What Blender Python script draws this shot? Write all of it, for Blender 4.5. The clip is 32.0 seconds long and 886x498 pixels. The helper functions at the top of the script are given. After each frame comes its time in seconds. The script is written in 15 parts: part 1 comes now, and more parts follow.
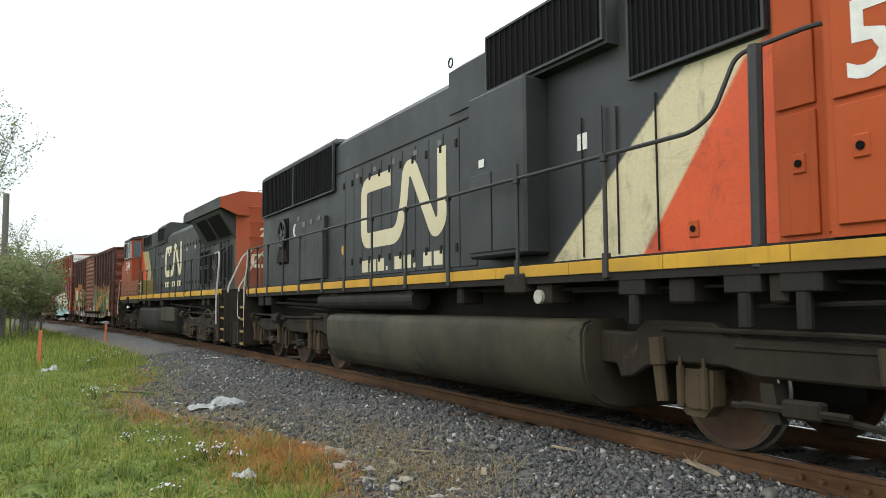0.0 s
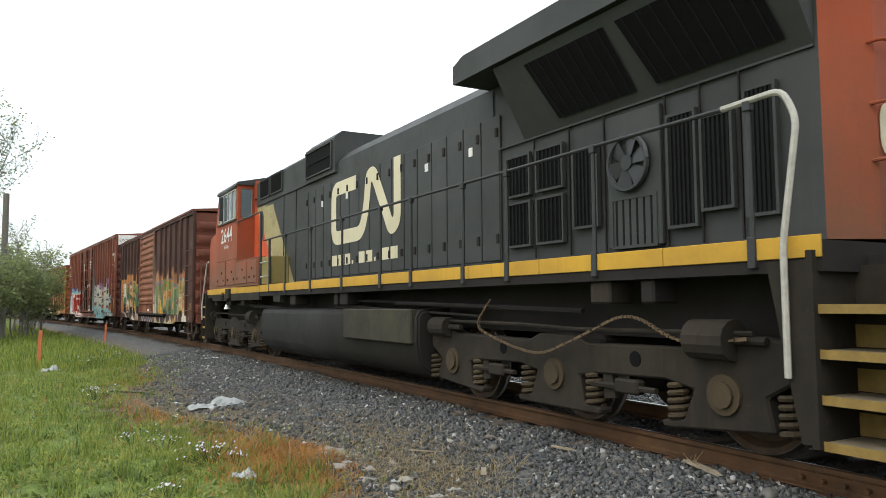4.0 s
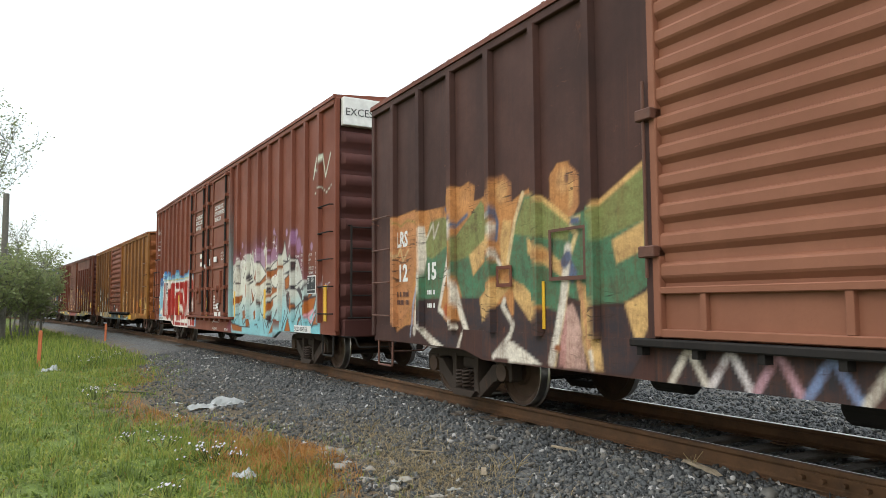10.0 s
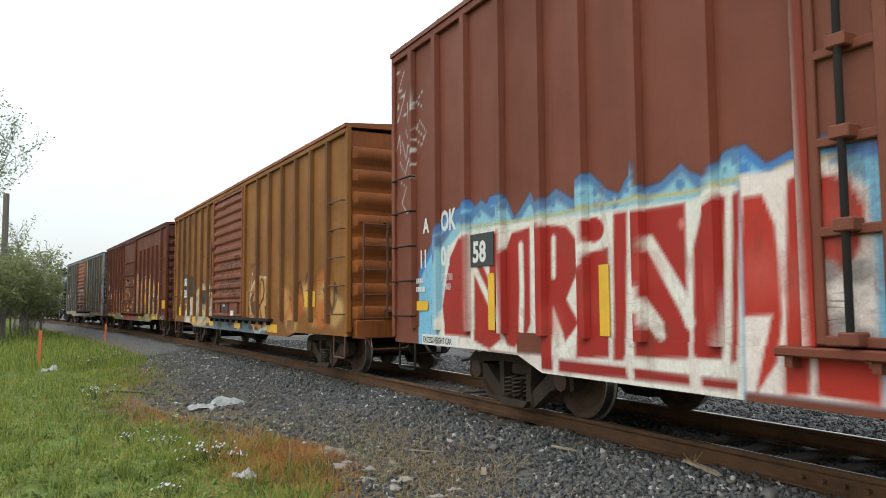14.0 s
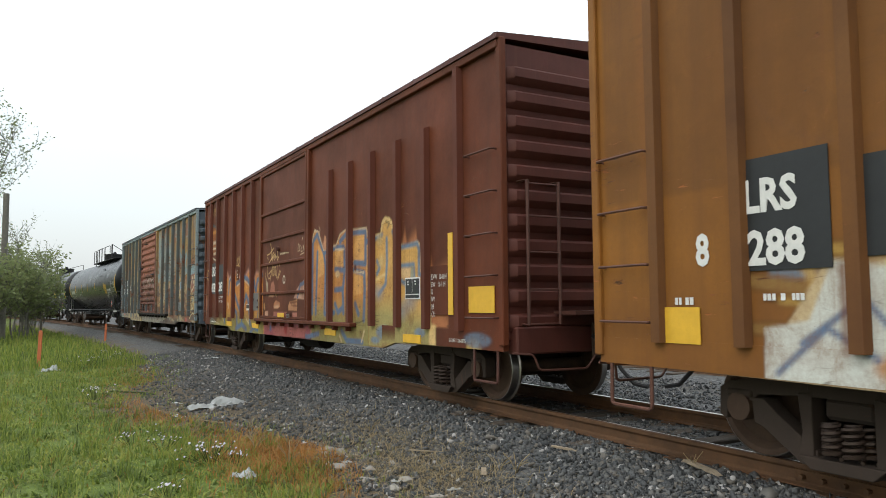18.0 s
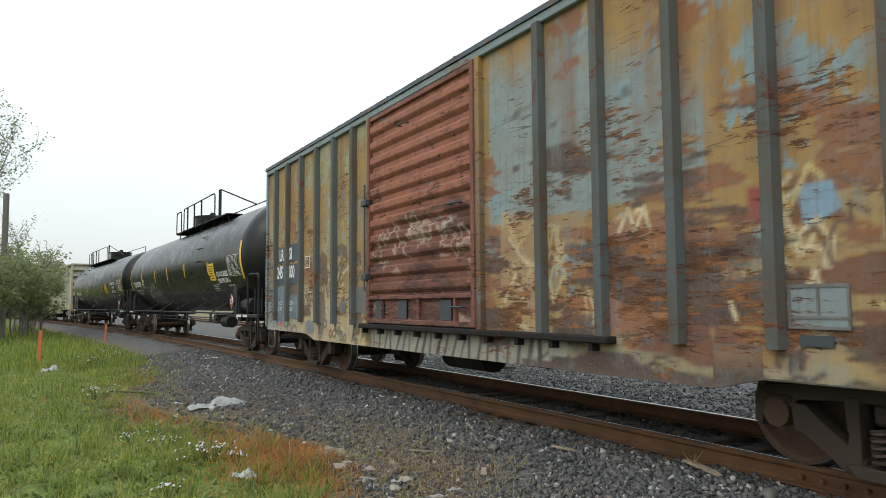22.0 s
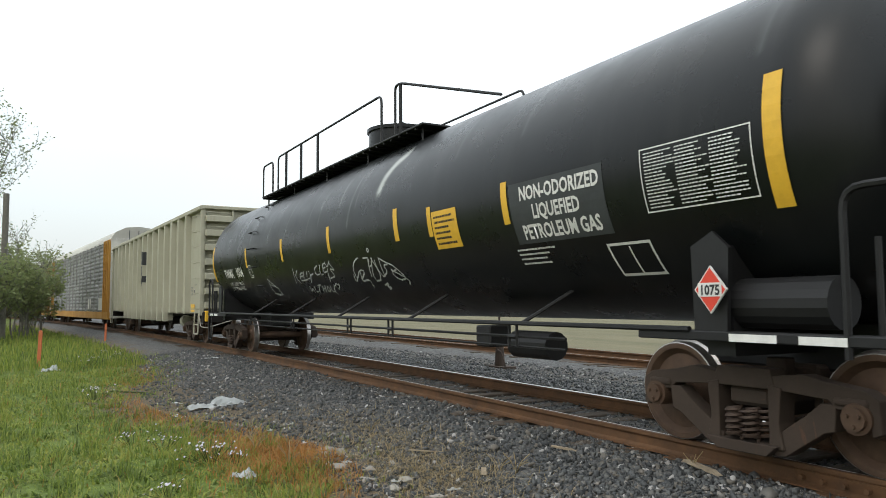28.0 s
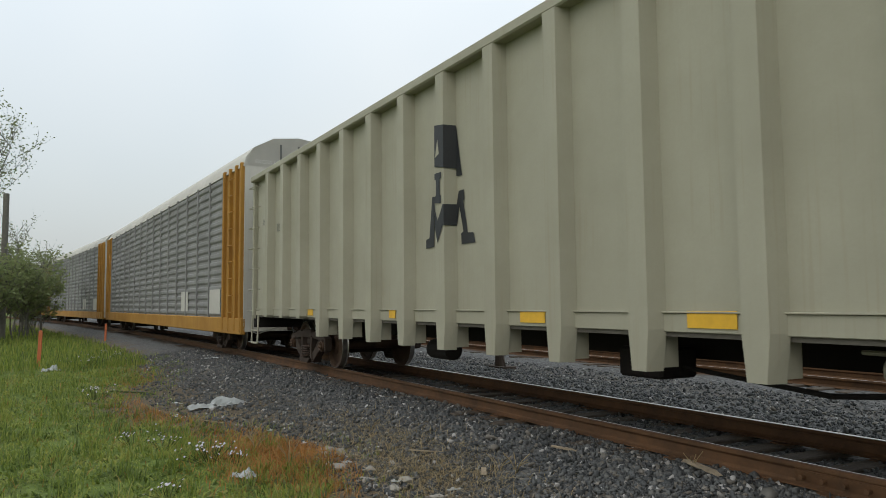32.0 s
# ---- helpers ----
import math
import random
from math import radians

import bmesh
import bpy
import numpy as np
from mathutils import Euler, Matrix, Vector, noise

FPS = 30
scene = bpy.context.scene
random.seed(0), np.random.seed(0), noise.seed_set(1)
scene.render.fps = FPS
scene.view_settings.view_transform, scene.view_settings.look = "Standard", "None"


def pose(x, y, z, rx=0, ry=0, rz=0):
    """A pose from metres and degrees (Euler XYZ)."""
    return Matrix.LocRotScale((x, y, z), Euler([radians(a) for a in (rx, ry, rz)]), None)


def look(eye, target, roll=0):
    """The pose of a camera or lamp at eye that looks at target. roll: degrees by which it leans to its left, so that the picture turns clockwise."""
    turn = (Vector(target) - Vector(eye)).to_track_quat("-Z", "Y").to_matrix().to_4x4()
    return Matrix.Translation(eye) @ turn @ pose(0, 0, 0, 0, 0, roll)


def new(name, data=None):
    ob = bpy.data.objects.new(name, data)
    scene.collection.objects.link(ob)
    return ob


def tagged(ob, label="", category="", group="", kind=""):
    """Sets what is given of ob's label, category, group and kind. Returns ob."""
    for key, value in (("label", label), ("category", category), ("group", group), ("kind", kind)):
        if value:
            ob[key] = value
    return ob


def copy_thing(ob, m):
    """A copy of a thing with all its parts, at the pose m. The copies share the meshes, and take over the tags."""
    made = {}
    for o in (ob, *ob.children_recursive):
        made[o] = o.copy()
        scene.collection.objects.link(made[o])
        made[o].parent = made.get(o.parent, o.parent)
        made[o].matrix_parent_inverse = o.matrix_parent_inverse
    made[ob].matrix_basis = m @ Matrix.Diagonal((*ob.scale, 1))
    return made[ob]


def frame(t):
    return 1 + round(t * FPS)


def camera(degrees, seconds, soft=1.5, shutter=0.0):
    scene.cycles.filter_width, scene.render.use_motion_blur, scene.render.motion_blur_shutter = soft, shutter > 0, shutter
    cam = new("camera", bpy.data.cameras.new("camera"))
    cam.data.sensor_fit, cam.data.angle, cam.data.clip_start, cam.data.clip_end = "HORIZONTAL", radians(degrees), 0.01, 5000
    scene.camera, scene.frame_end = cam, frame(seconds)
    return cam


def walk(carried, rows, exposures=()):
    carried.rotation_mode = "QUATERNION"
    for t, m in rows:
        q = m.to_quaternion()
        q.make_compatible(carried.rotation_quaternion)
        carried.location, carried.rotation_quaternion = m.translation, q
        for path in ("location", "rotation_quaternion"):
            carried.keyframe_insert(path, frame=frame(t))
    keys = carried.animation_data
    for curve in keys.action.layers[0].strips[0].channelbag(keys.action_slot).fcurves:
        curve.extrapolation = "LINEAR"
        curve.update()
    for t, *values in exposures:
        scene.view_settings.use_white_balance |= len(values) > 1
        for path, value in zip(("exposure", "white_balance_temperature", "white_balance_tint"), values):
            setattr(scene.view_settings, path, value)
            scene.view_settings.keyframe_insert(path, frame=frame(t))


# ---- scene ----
# The train runs along +x on a long curve; z = 0 is the top of the rail.
EYE = Vector((0.0, 0.0, 1.295))
PITCH, HEADING, LEAN = 4.193, 27.734, -0.411
cam = camera(61.56, 32.0, soft=0.8, shutter=0.05)
WAY = Vector((-math.cos(radians(HEADING)) * math.cos(radians(PITCH)), math.sin(radians(HEADING)) * math.cos(radians(PITCH)), math.sin(radians(PITCH))))
walk(cam, [(0.0, look(EYE, EYE + WAY, LEAN)), (32.0, look(EYE, EYE + WAY, LEAN))], [(0.0, 0.0), (1.0, 0.1), (2.0, 0.0), (3.0, 0.2), (4.0, 0.05), (7.0, 0.05), (9.0, 0.05), (11.0, 0.05), (13.0, -0.15), (14.5, -0.12), (17.0, -0.05), (18.0, -0.2), (19.0, 0.1), (22.0, -0.2), (24.5, -0.3), (28.0, -0.2), (29.0, -0.1), (30.3, -0.12), (31.0, -0.32), (31.5, -0.54), (32.0, -0.72)])

# the track's curve and the train's speed (metres a second, every four seconds)
TRACK_Y, BEND = 6.145, 0.0017667
SPEED = [4.412, 4.872, 5.197, 5.514, 5.685, 6.040, 6.237, 6.487, 6.685]


def travel(t):
    """Metres that the train has gone since 16 s."""
    def since_start(u):
        done, k = 0.0, 0
        while u > 4.0 and k < len(SPEED) - 2:
            done += 2.0 * (SPEED[k] + SPEED[k + 1])
            u, k = u - 4.0, k + 1
        return done + SPEED[k] * u + (SPEED[k + 1] - SPEED[k]) * u * u / 8.0
    return since_start(t) - since_start(16.0)


def on_track(s, offset=0.0, z=0.0):
    """A point s metres along the curve, offset metres to its left (away from the camera)."""
    a = -BEND * s
    return Vector((s - BEND * BEND * s ** 3 / 6 - math.sin(a) * offset, TRACK_Y - BEND * s * s / 2 + math.cos(a) * offset, z))


# ---- light: a bright overcast sky ----
world = bpy.data.worlds.new("world")
scene.world = world
world.use_nodes = True
wn, wl = world.node_tree.nodes, world.node_tree.links
wn.clear()
sky = wn.new("ShaderNodeTexSky")
sky.sky_type, sky.sun_disc = "NISHITA", False
SUN_UP, SUN_TURN = radians(48), radians(150)
sky.sun_elevation, sky.sun_rotation, sky.dust_density, sky.air_density = SUN_UP, SUN_TURN, 4.0, 1.5
sky_light = wn.new("ShaderNodeBackground")
sky_light.inputs["Strength"].default_value = 0.06
wl.new(sky.outputs[0], sky_light.inputs["Color"])
cloud_tc = wn.new("ShaderNodeTexCoord")
cloud_noise = wn.new("ShaderNodeTexNoise")
cloud_noise.inputs["Scale"].default_value, cloud_noise.inputs["Detail"].default_value = 1.6, 3.0
wl.new(cloud_tc.outputs["Generated"], cloud_noise.inputs["Vector"])
cloud_ramp = wn.new("ShaderNodeValToRGB")
cloud_ramp.color_ramp.elements[0].position, cloud_ramp.color_ramp.elements[0].color = 0.3, (0.83, 0.91, 0.96, 1)
cloud_ramp.color_ramp.elements[1].position, cloud_ramp.color_ramp.elements[1].color = 0.62, (0.955, 0.995, 1.0, 1)
wl.new(cloud_noise.outputs["Fac"], cloud_ramp.inputs[0])
cloud = wn.new("ShaderNodeBackground")
# an overcast sky is three times as bright overhead as at the horizon
cloud_up = wn.new("ShaderNodeSeparateXYZ")
wl.new(cloud_tc.outputs["Generated"], cloud_up.inputs[0])
cloud_rise = wn.new("ShaderNodeMath")
cloud_rise.operation = "MAXIMUM"
wl.new(cloud_up.outputs[2], cloud_rise.inputs[0])
cloud_rise.inputs[1].default_value = 0.0
cloud_level = wn.new("ShaderNodeMath")
cloud_level.operation = "MULTIPLY_ADD"
wl.new(cloud_rise.outputs[0], cloud_level.inputs[0])
CLOUD_TOP = 2.45
cloud_level.inputs[1].default_value, cloud_level.inputs[2].default_value = CLOUD_TOP * 2 / 3, CLOUD_TOP / 3
wl.new(cloud_level.outputs[0], cloud.inputs["Strength"])
wl.new(cloud_ramp.outputs[0], cloud.inputs["Color"])
both = wn.new("ShaderNodeAddShader")
wl.new(sky_light.outputs[0], both.inputs[0])
wl.new(cloud.outputs[0], both.inputs[1])
world_out = wn.new("ShaderNodeOutputWorld")
wl.new(both.outputs[0], world_out.inputs["Surface"])
sun = new("sun", bpy.data.lights.new("sun", "SUN"))
sun.data.energy, sun.data.angle, sun.data.color = 0.5, radians(25), (1.0, 0.98, 0.95)
sun.matrix_world = look((0, 0, 0), (-math.sin(SUN_TURN) * math.cos(SUN_UP), -math.cos(SUN_TURN) * math.cos(SUN_UP), -math.sin(SUN_UP)))
scene.view_settings.exposure = 0.0


# ---- materials ----
def srgb(r, g, b):
    return tuple(((c / 255 + 0.055) / 1.055) ** 2.4 if c > 10 else c / 3294.6 for c in (r, g, b)) + (1.0,)


class Nodes:
    """A short way to write a node material."""

    def __init__(self, name):
        self.mat = bpy.data.materials.new(name)
        self.mat.use_nodes = True
        self.t = self.mat.node_tree
        self.bsdf = self.t.nodes["Principled BSDF"]
        self.co = self.t.nodes.new("ShaderNodeTexCoord").outputs["Object"]

    def put(self, kind, **settings):
        n = self.t.nodes.new(kind)
        for key, value in settings.items():
            if key == "blend_type":
                n.blend_type = value
            elif key == "operation":
                n.operation = value
            elif key == "data_type":
                n.data_type = value
            elif key == "feature":
                n.feature = value
            elif key == "attribute_name":
                n.attribute_name = value
        return n

    def link(self, a, b):
        if isinstance(a, (int, float)):
            b.default_value = a
        elif isinstance(a, tuple):
            b.default_value = a
        else:
            self.t.links.new(a, b)

    def scaled(self, sx, sy, sz, vec=None):
        m = self.put("ShaderNodeMapping")
        m.inputs["Scale"].default_value = (sx, sy, sz)
        self.link(vec or self.co, m.inputs["Vector"])
        return m.outputs[0]

    def noise(self, scale, detail=4.0, rough=0.6, vec=None, distort=0.0):
        n = self.put("ShaderNodeTexNoise")
        n.inputs["Scale"].default_value, n.inputs["Detail"].default_value = scale, detail
        n.inputs["Roughness"].default_value, n.inputs["Distortion"].default_value = rough, distort
        self.link(vec or self.co, n.inputs["Vector"])
        return n.outputs["Fac"]

    def ramp(self, fac, *stops):
        n = self.put("ShaderNodeValToRGB")
        e = n.color_ramp.elements
        while len(e) < len(stops):
            e.new(0.5)
        for el, (at, c) in zip(e, stops):
            el.position, el.color = at, (c if isinstance(c, tuple) else (c, c, c, 1))
        self.link(fac, n.inputs[0])
        return n.outputs[0]

    def mix(self, fac, a, b, how="MIX"):
        n = self.put("ShaderNodeMix", data_type="RGBA", blend_type=how)
        self.link(fac, n.inputs[0])
        self.link(a, n.inputs[6])
        self.link(b, n.inputs[7])
        return n.outputs[2]

    def math(self, op, a, b=0.0):
        n = self.put("ShaderNodeMath", operation=op)
        self.link(a, n.inputs[0])
        self.link(b, n.inputs[1])
        return n.outputs[0]

    def bump(self, height, strength=0.3, distance=0.01):
        n = self.put("ShaderNodeBump")
        n.inputs["Strength"].default_value, n.inputs["Distance"].default_value = strength, distance
        self.link(height, n.inputs["Height"])
        self.t.links.new(n.outputs[0], self.bsdf.inputs["Normal"])

    def axis(self, k, vec=None):
        n = self.put("ShaderNodeSeparateXYZ")
        self.link(vec or self.co, n.inputs[0])
        return n.outputs[k]

    def random(self):
        return self.put("ShaderNodeObjectInfo").outputs["Random"]

    def done(self, color, rough=0.6, metal=0.0, spec=0.4):
        self.link(color, self.bsdf.inputs["Base Color"])
        self.link(rough, self.bsdf.inputs["Roughness"])
        self.link(metal, self.bsdf.inputs["Metallic"])
        self.link(spec, self.bsdf.inputs["Specular IOR Level"])
        return self.mat


SPRAYED = set()


def paint(name, color, dark, rust=(0.16, 0.06, 0.03, 1), wear=0.3, rough=0.5, streak=0.5, dust=0.0, graffiti=False, spec=0.22, flake=0.0, splash=None, age=1.0):
    """Weathered vehicle paint: blotches, vertical streaks, rust spots, road dust; graffiti from the mesh's spray layer; flaking that grows towards the sill."""
    n = Nodes(name)
    big = n.noise(0.7, 5, 0.62)
    streaks = n.noise(1.0, 4, 0.6, n.scaled(5.0, 5.0, 0.35))
    fine = n.noise(28, 4, 0.7)
    c = n.mix(n.ramp(big, (0.3, 0.0), (0.72, 1.0)), color, dark)
    c = n.mix(n.math("MULTIPLY", n.ramp(streaks, (0.45, 0.0), (0.75, 1.0)), streak), c, dark)
    c = n.mix(n.math("MULTIPLY", n.ramp(fine, (0.4, 0.0), (0.8, 1.0)), 0.3), c, dark)
    c = n.mix(n.math("MULTIPLY", n.ramp(n.random(), (0.0, 0.0), (1.0, 1.0)), 0.16), c, dark)
    # thin rain runs and specks of grime
    runs = n.ramp(n.noise(1.0, 3, 0.6, n.scaled(24.0, 24.0, 0.55)), (0.56, 0.0), (0.66, 0.5))
    runs = n.math("MULTIPLY", runs, n.ramp(n.noise(0.8, 2), (0.42, 0.0), (0.6, 1.0)))
    c = n.mix(n.math("MULTIPLY", runs, 0.5 + 0.5 * streak), c, n.mix(0.5, dark, rust))
    c = n.mix(n.ramp(n.noise(75, 2, 0.6), (0.60, 0.0), (0.70, 0.35)), c, dark)
    spots = n.noise(2.6, 8, 0.75, n.scaled(1.0, 1.0, 0.6), 0.6)
    hole = n.ramp(spots, (0.70 - 0.16 * wear, 0.0), (0.76 - 0.16 * wear, 1.0))
    lift = hole
    if graffiti:
        SPRAYED.add(name)
        g = n.put("ShaderNodeAttribute", attribute_name="spray")
        worn = n.noise(3.5, 9, 0.74, n.scaled(1.0, 1.0, 1.7), 0.3)
        fade = n.mix(n.ramp(fine, (0.3, 0.0), (0.75, 0.15 + 0.2 * age)), g.outputs["Color"], dark)
        fade = n.mix(n.ramp(worn, (0.42, 0.0), (0.70, 0.6 * age)), fade, n.mix(0.5, rust, dark))
        fade = n.mix(n.ramp(n.noise(1.0, 5, 0.7, n.scaled(14.0, 14.0, 0.8)), (0.5, 0.0), (0.78, 0.55 * age)), fade, rust)
        # thin wavering cracks and seams along the sheets
        wave = n.noise(1.0, 2, 0.5, n.scaled(1.2, 1.2, 8.0), 0.4)
        crack = n.ramp(wave, (0.480, 0.0), (0.492, 1.0), (0.508, 1.0), (0.520, 0.0))
        crack = n.math("MULTIPLY", crack, n.ramp(n.noise(1.7, 3, 0.6), (0.54, 0.0), (0.62, 0.75 * age)))
        fade = n.mix(crack, fade, (0.03, 0.02, 0.015, 1))
        keep = n.math("MULTIPLY", g.outputs["Alpha"], n.ramp(spots, (0.52, 1.0), (0.68, 0.45)))
        c = n.mix(keep, c, fade)
    if flake:
        low = n.ramp(n.math("MULTIPLY", n.axis(2), 0.2), (0.165, 0.2), (0.20, 1.0), (0.62, 0.42), (0.88, 0.1))
        thin = n.noise(1.0, 9, 0.78, n.scaled(3.6, 3.6, 22.0), 0.3)
        patchy = n.noise(0.9, 4, 0.6, n.scaled(1.0, 1.0, 1.4))
        gone = n.math("ADD", n.math("MULTIPLY", thin, 0.75), n.math("MULTIPLY", patchy, 0.42))
        gone = n.math("ADD", gone, n.math("MULTIPLY", low, 0.19 * flake))
        peel = n.ramp(gone, (0.70 if flake > 0.5 else 0.735, 0.0), (0.72 if flake > 0.5 else 0.76, 1.0))
        bare = n.mix(n.ramp(n.noise(5.0, 7, 0.75, n.scaled(1.0, 1.0, 4.0)), (0.40, 0.0), (0.62, 1.0)), rust, (0.035, 0.02, 0.014, 1))
        bare = n.mix(n.ramp(n.noise(2.2, 6, 0.7, n.scaled(1.0, 1.0, 5.0), 0.5), (0.50, 0.0), (0.60, 0.8)), bare, tuple(2.1 * v for v in rust[:3]) + (1,))
        c = n.mix(n.math("MULTIPLY", peel, 0.93), c, bare)
        lift = n.math("ADD", hole, n.math("MULTIPLY", peel, 2.0))
    c = n.mix(n.math("MULTIPLY", hole, min(1.0, wear * 1.6)), c, rust)
    if splash:
        # road dirt thrown up from below, uneven along the side
        z0, z1, dirt, most = splash
        level = n.math("ADD", n.axis(2), n.math("MULTIPLY", n.math("SUBTRACT", n.noise(0.8, 6, 0.65), 0.5), 1.6 * (z1 - z0)))
        amount = n.ramp(n.math("MULTIPLY", level, 0.2), (0.2 * z0, 1.0), (0.2 * z1, 0.0))
        amount = n.math("MULTIPLY", amount, n.ramp(n.noise(7.0, 6, 0.7), (0.3, most * 0.7), (0.7, most)))
        c = n.mix(amount, c, dirt)
    if dust:
        d = n.noise(1.4, 4, 0.6, n.scaled(1, 1, 2.2))
        c = n.mix(n.math("MULTIPLY", n.ramp(d, (0.25, 0.25), (0.8, 1.0)), dust), c, (0.15, 0.125, 0.095, 1))
    r = n.ramp(big, (0.3, rough), (0.7, min(1.0, rough + 0.2)))
    n.bump(n.math("ADD", n.math("ADD", n.math("ADD", n.math("MULTIPLY", n.noise(1.1, 3), 1.2), n.math("MULTIPLY", n.noise(3.4, 3, 0.5), 0.5)), n.math("MULTIPLY", fine, 0.12)), n.math("MULTIPLY", lift, -0.25)), 0.42, 0.02)
    return n.done(c, r, 0.0, spec)


def plain(name, color, rough=0.6, metal=0.0, vary=0.35, scale=6.0, spec=0.4, bump=0.15):
    n = Nodes(name)
    dark = tuple(v * (1 - vary) for v in color[:3]) + (1,)
    c = n.mix(n.ramp(n.noise(scale, 6, 0.65), (0.3, 0.0), (0.7, 1.0)), color, dark)
    c = n.mix(n.math("MULTIPLY", n.noise(scale * 8, 3, 0.7), 0.25), c, dark)
    if bump:
        n.bump(n.noise(scale * 10, 4, 0.7), bump, 0.005)
    return n.done(c, rough, metal, spec)


# ---- mesh tools ----
def empty(name, label, category, group=""):
    return tagged(new(name), label, category, group)


def mesh_of(name, bm, mat, smooth=False):
    me = bpy.data.meshes.new(name)
    bm.normal_update()
    bm.to_mesh(me)
    bm.free()
    for m in (mat if isinstance(mat, (list, tuple)) else [mat]):
        me.materials.append(m)
    if smooth:
        me.polygons.foreach_set("use_smooth", [True] * len(me.polygons))
        me.set_sharp_from_angle(angle=radians(38))
    return me


def part(name, bm, mat, parent, label="", smooth=False):
    """One mesh object under a thing or under a part."""
    ob = new(name, mesh_of(name, bm, mat, smooth))
    ob.parent = parent
    return tagged(ob, label)


def repeat(ob, m, parent=None):
    """Another object on the same mesh, at the pose m in its parent's space."""
    o = new(ob.name, ob.data)
    o.parent = parent or ob.parent
    o.matrix_basis = m
    if "label" in ob:
        o["label"] = ob["label"]
    return o


def box(bm, x0, x1, y0, y1, z0, z1, bevel=0.0):
    r = bmesh.ops.create_cube(bm, size=1.0, matrix=Matrix.LocRotScale(((x0 + x1) / 2, (y0 + y1) / 2, (z0 + z1) / 2), None, (x1 - x0, y1 - y0, z1 - z0)))
    if bevel:
        es = list({e for v in r["verts"] for e in v.link_edges})
        bmesh.ops.bevel(bm, geom=es, offset=bevel, segments=1, profile=0.5, affect="EDGES")
    return bm


def cyl(bm, p, q, r, n=16, r2=None, caps=True):
    p, q = Vector(p), Vector(q)
    d = q - p
    m = Matrix.Translation((p + q) / 2) @ d.to_track_quat("Z", "Y").to_matrix().to_4x4()
    bmesh.ops.create_cone(bm, cap_ends=caps, segments=n, radius1=r, radius2=r if r2 is None else r2, depth=d.length, matrix=m)
    return bm


def tube(bm, pts, r, n=6):
    pts = [Vector(p) for p in pts]
    rings = []
    side = None
    for i, p in enumerate(pts):
        d = (pts[min(i + 1, len(pts) - 1)] - pts[max(i - 1, 0)]).normalized()
        if side is None:
            side = d.orthogonal().normalized()
        side = (side - d * side.dot(d)).normalized()
        up = d.cross(side)
        rings.append([bm.verts.new(p + (side * math.cos(a) + up * math.sin(a)) * r) for a in [2 * math.pi * k / n for k in range(n)]])
    for a, b in zip(rings, rings[1:]):
        for k in range(n):
            bm.faces.new((a[k], a[(k + 1) % n], b[(k + 1) % n], b[k]))
    bm.faces.new(rings[0][::-1])
    bm.faces.new(rings[-1])
    return bm


def rounded(pts, r=0.08, k=4):
    """A polyline with its corners rounded."""
    pts = [Vector(p) for p in pts]
    out = [pts[0]]
    for a, b, c in zip(pts, pts[1:], pts[2:]):
        u, v = (a - b), (c - b)
        q = min(r, u.length * 0.45, v.length * 0.45)
        p0, p1 = b + u.normalized() * q, b + v.normalized() * q
        for i in range(k + 1):
            t = i / k
            out.append(p0 * (1 - t) ** 2 + b * 2 * t * (1 - t) + p1 * t * t)
    out.append(pts[-1])
    return out


def prism(bm, outline, y0, y1):
    """An outline in x, z drawn out from y0 to y1."""
    a = [bm.verts.new((x, y0, z)) for x, z in outline]
    b = [bm.verts.new((x, y1, z)) for x, z in outline]
    n = len(a)
    bm.faces.new(a)
    bm.faces.new(b[::-1])
    for i in range(n):
        bm.faces.new((a[i], b[i], b[(i + 1) % n], a[(i + 1) % n]))
    bmesh.ops.recalc_face_normals(bm, faces=bm.faces[:])
    return bm


def extrusion(bm, section, x0, x1):
    """A closed outline in y, z drawn out along x."""
    a = [bm.verts.new((x0, y, z)) for y, z in section]
    b = [bm.verts.new((x1, y, z)) for y, z in section]
    n = len(a)
    bm.faces.new(a)
    bm.faces.new(b[::-1])
    for i in range(n):
        bm.faces.new((a[i], b[i], b[(i + 1) % n], a[(i + 1) % n]))
    bmesh.ops.recalc_face_normals(bm, faces=bm.faces[:])
    return bm


def fresh():
    return bmesh.new()


def writing(words, size, mat, parent, x, y, z, name="lettering", stretch=1.0, turn=(90, 0, 0), align="LEFT", bold=0.0, label=""):
    """Painted letters from the built-in font, flat on a side that faces -y."""
    cu = bpy.data.curves.new(name, "FONT")
    cu.body, cu.size, cu.align_x, cu.resolution_u, cu.offset = words, size, align, 2, bold
    tmp = bpy.data.objects.new(name, cu)
    me = bpy.data.meshes.new_from_object(tmp)
    bpy.data.objects.remove(tmp)
    bpy.data.curves.remove(cu)
    me.materials.clear()
    me.materials.append(mat)
    ob = new(name, me)
    ob.parent = parent
    ob.matrix_basis = pose(x, y, z, *turn) @ Matrix.Diagonal((stretch, 1, 1, 1))
    return tagged(ob, label)


MOVES = []  # things with their place along the train, and wheelsets with their radius
WHEELS = []


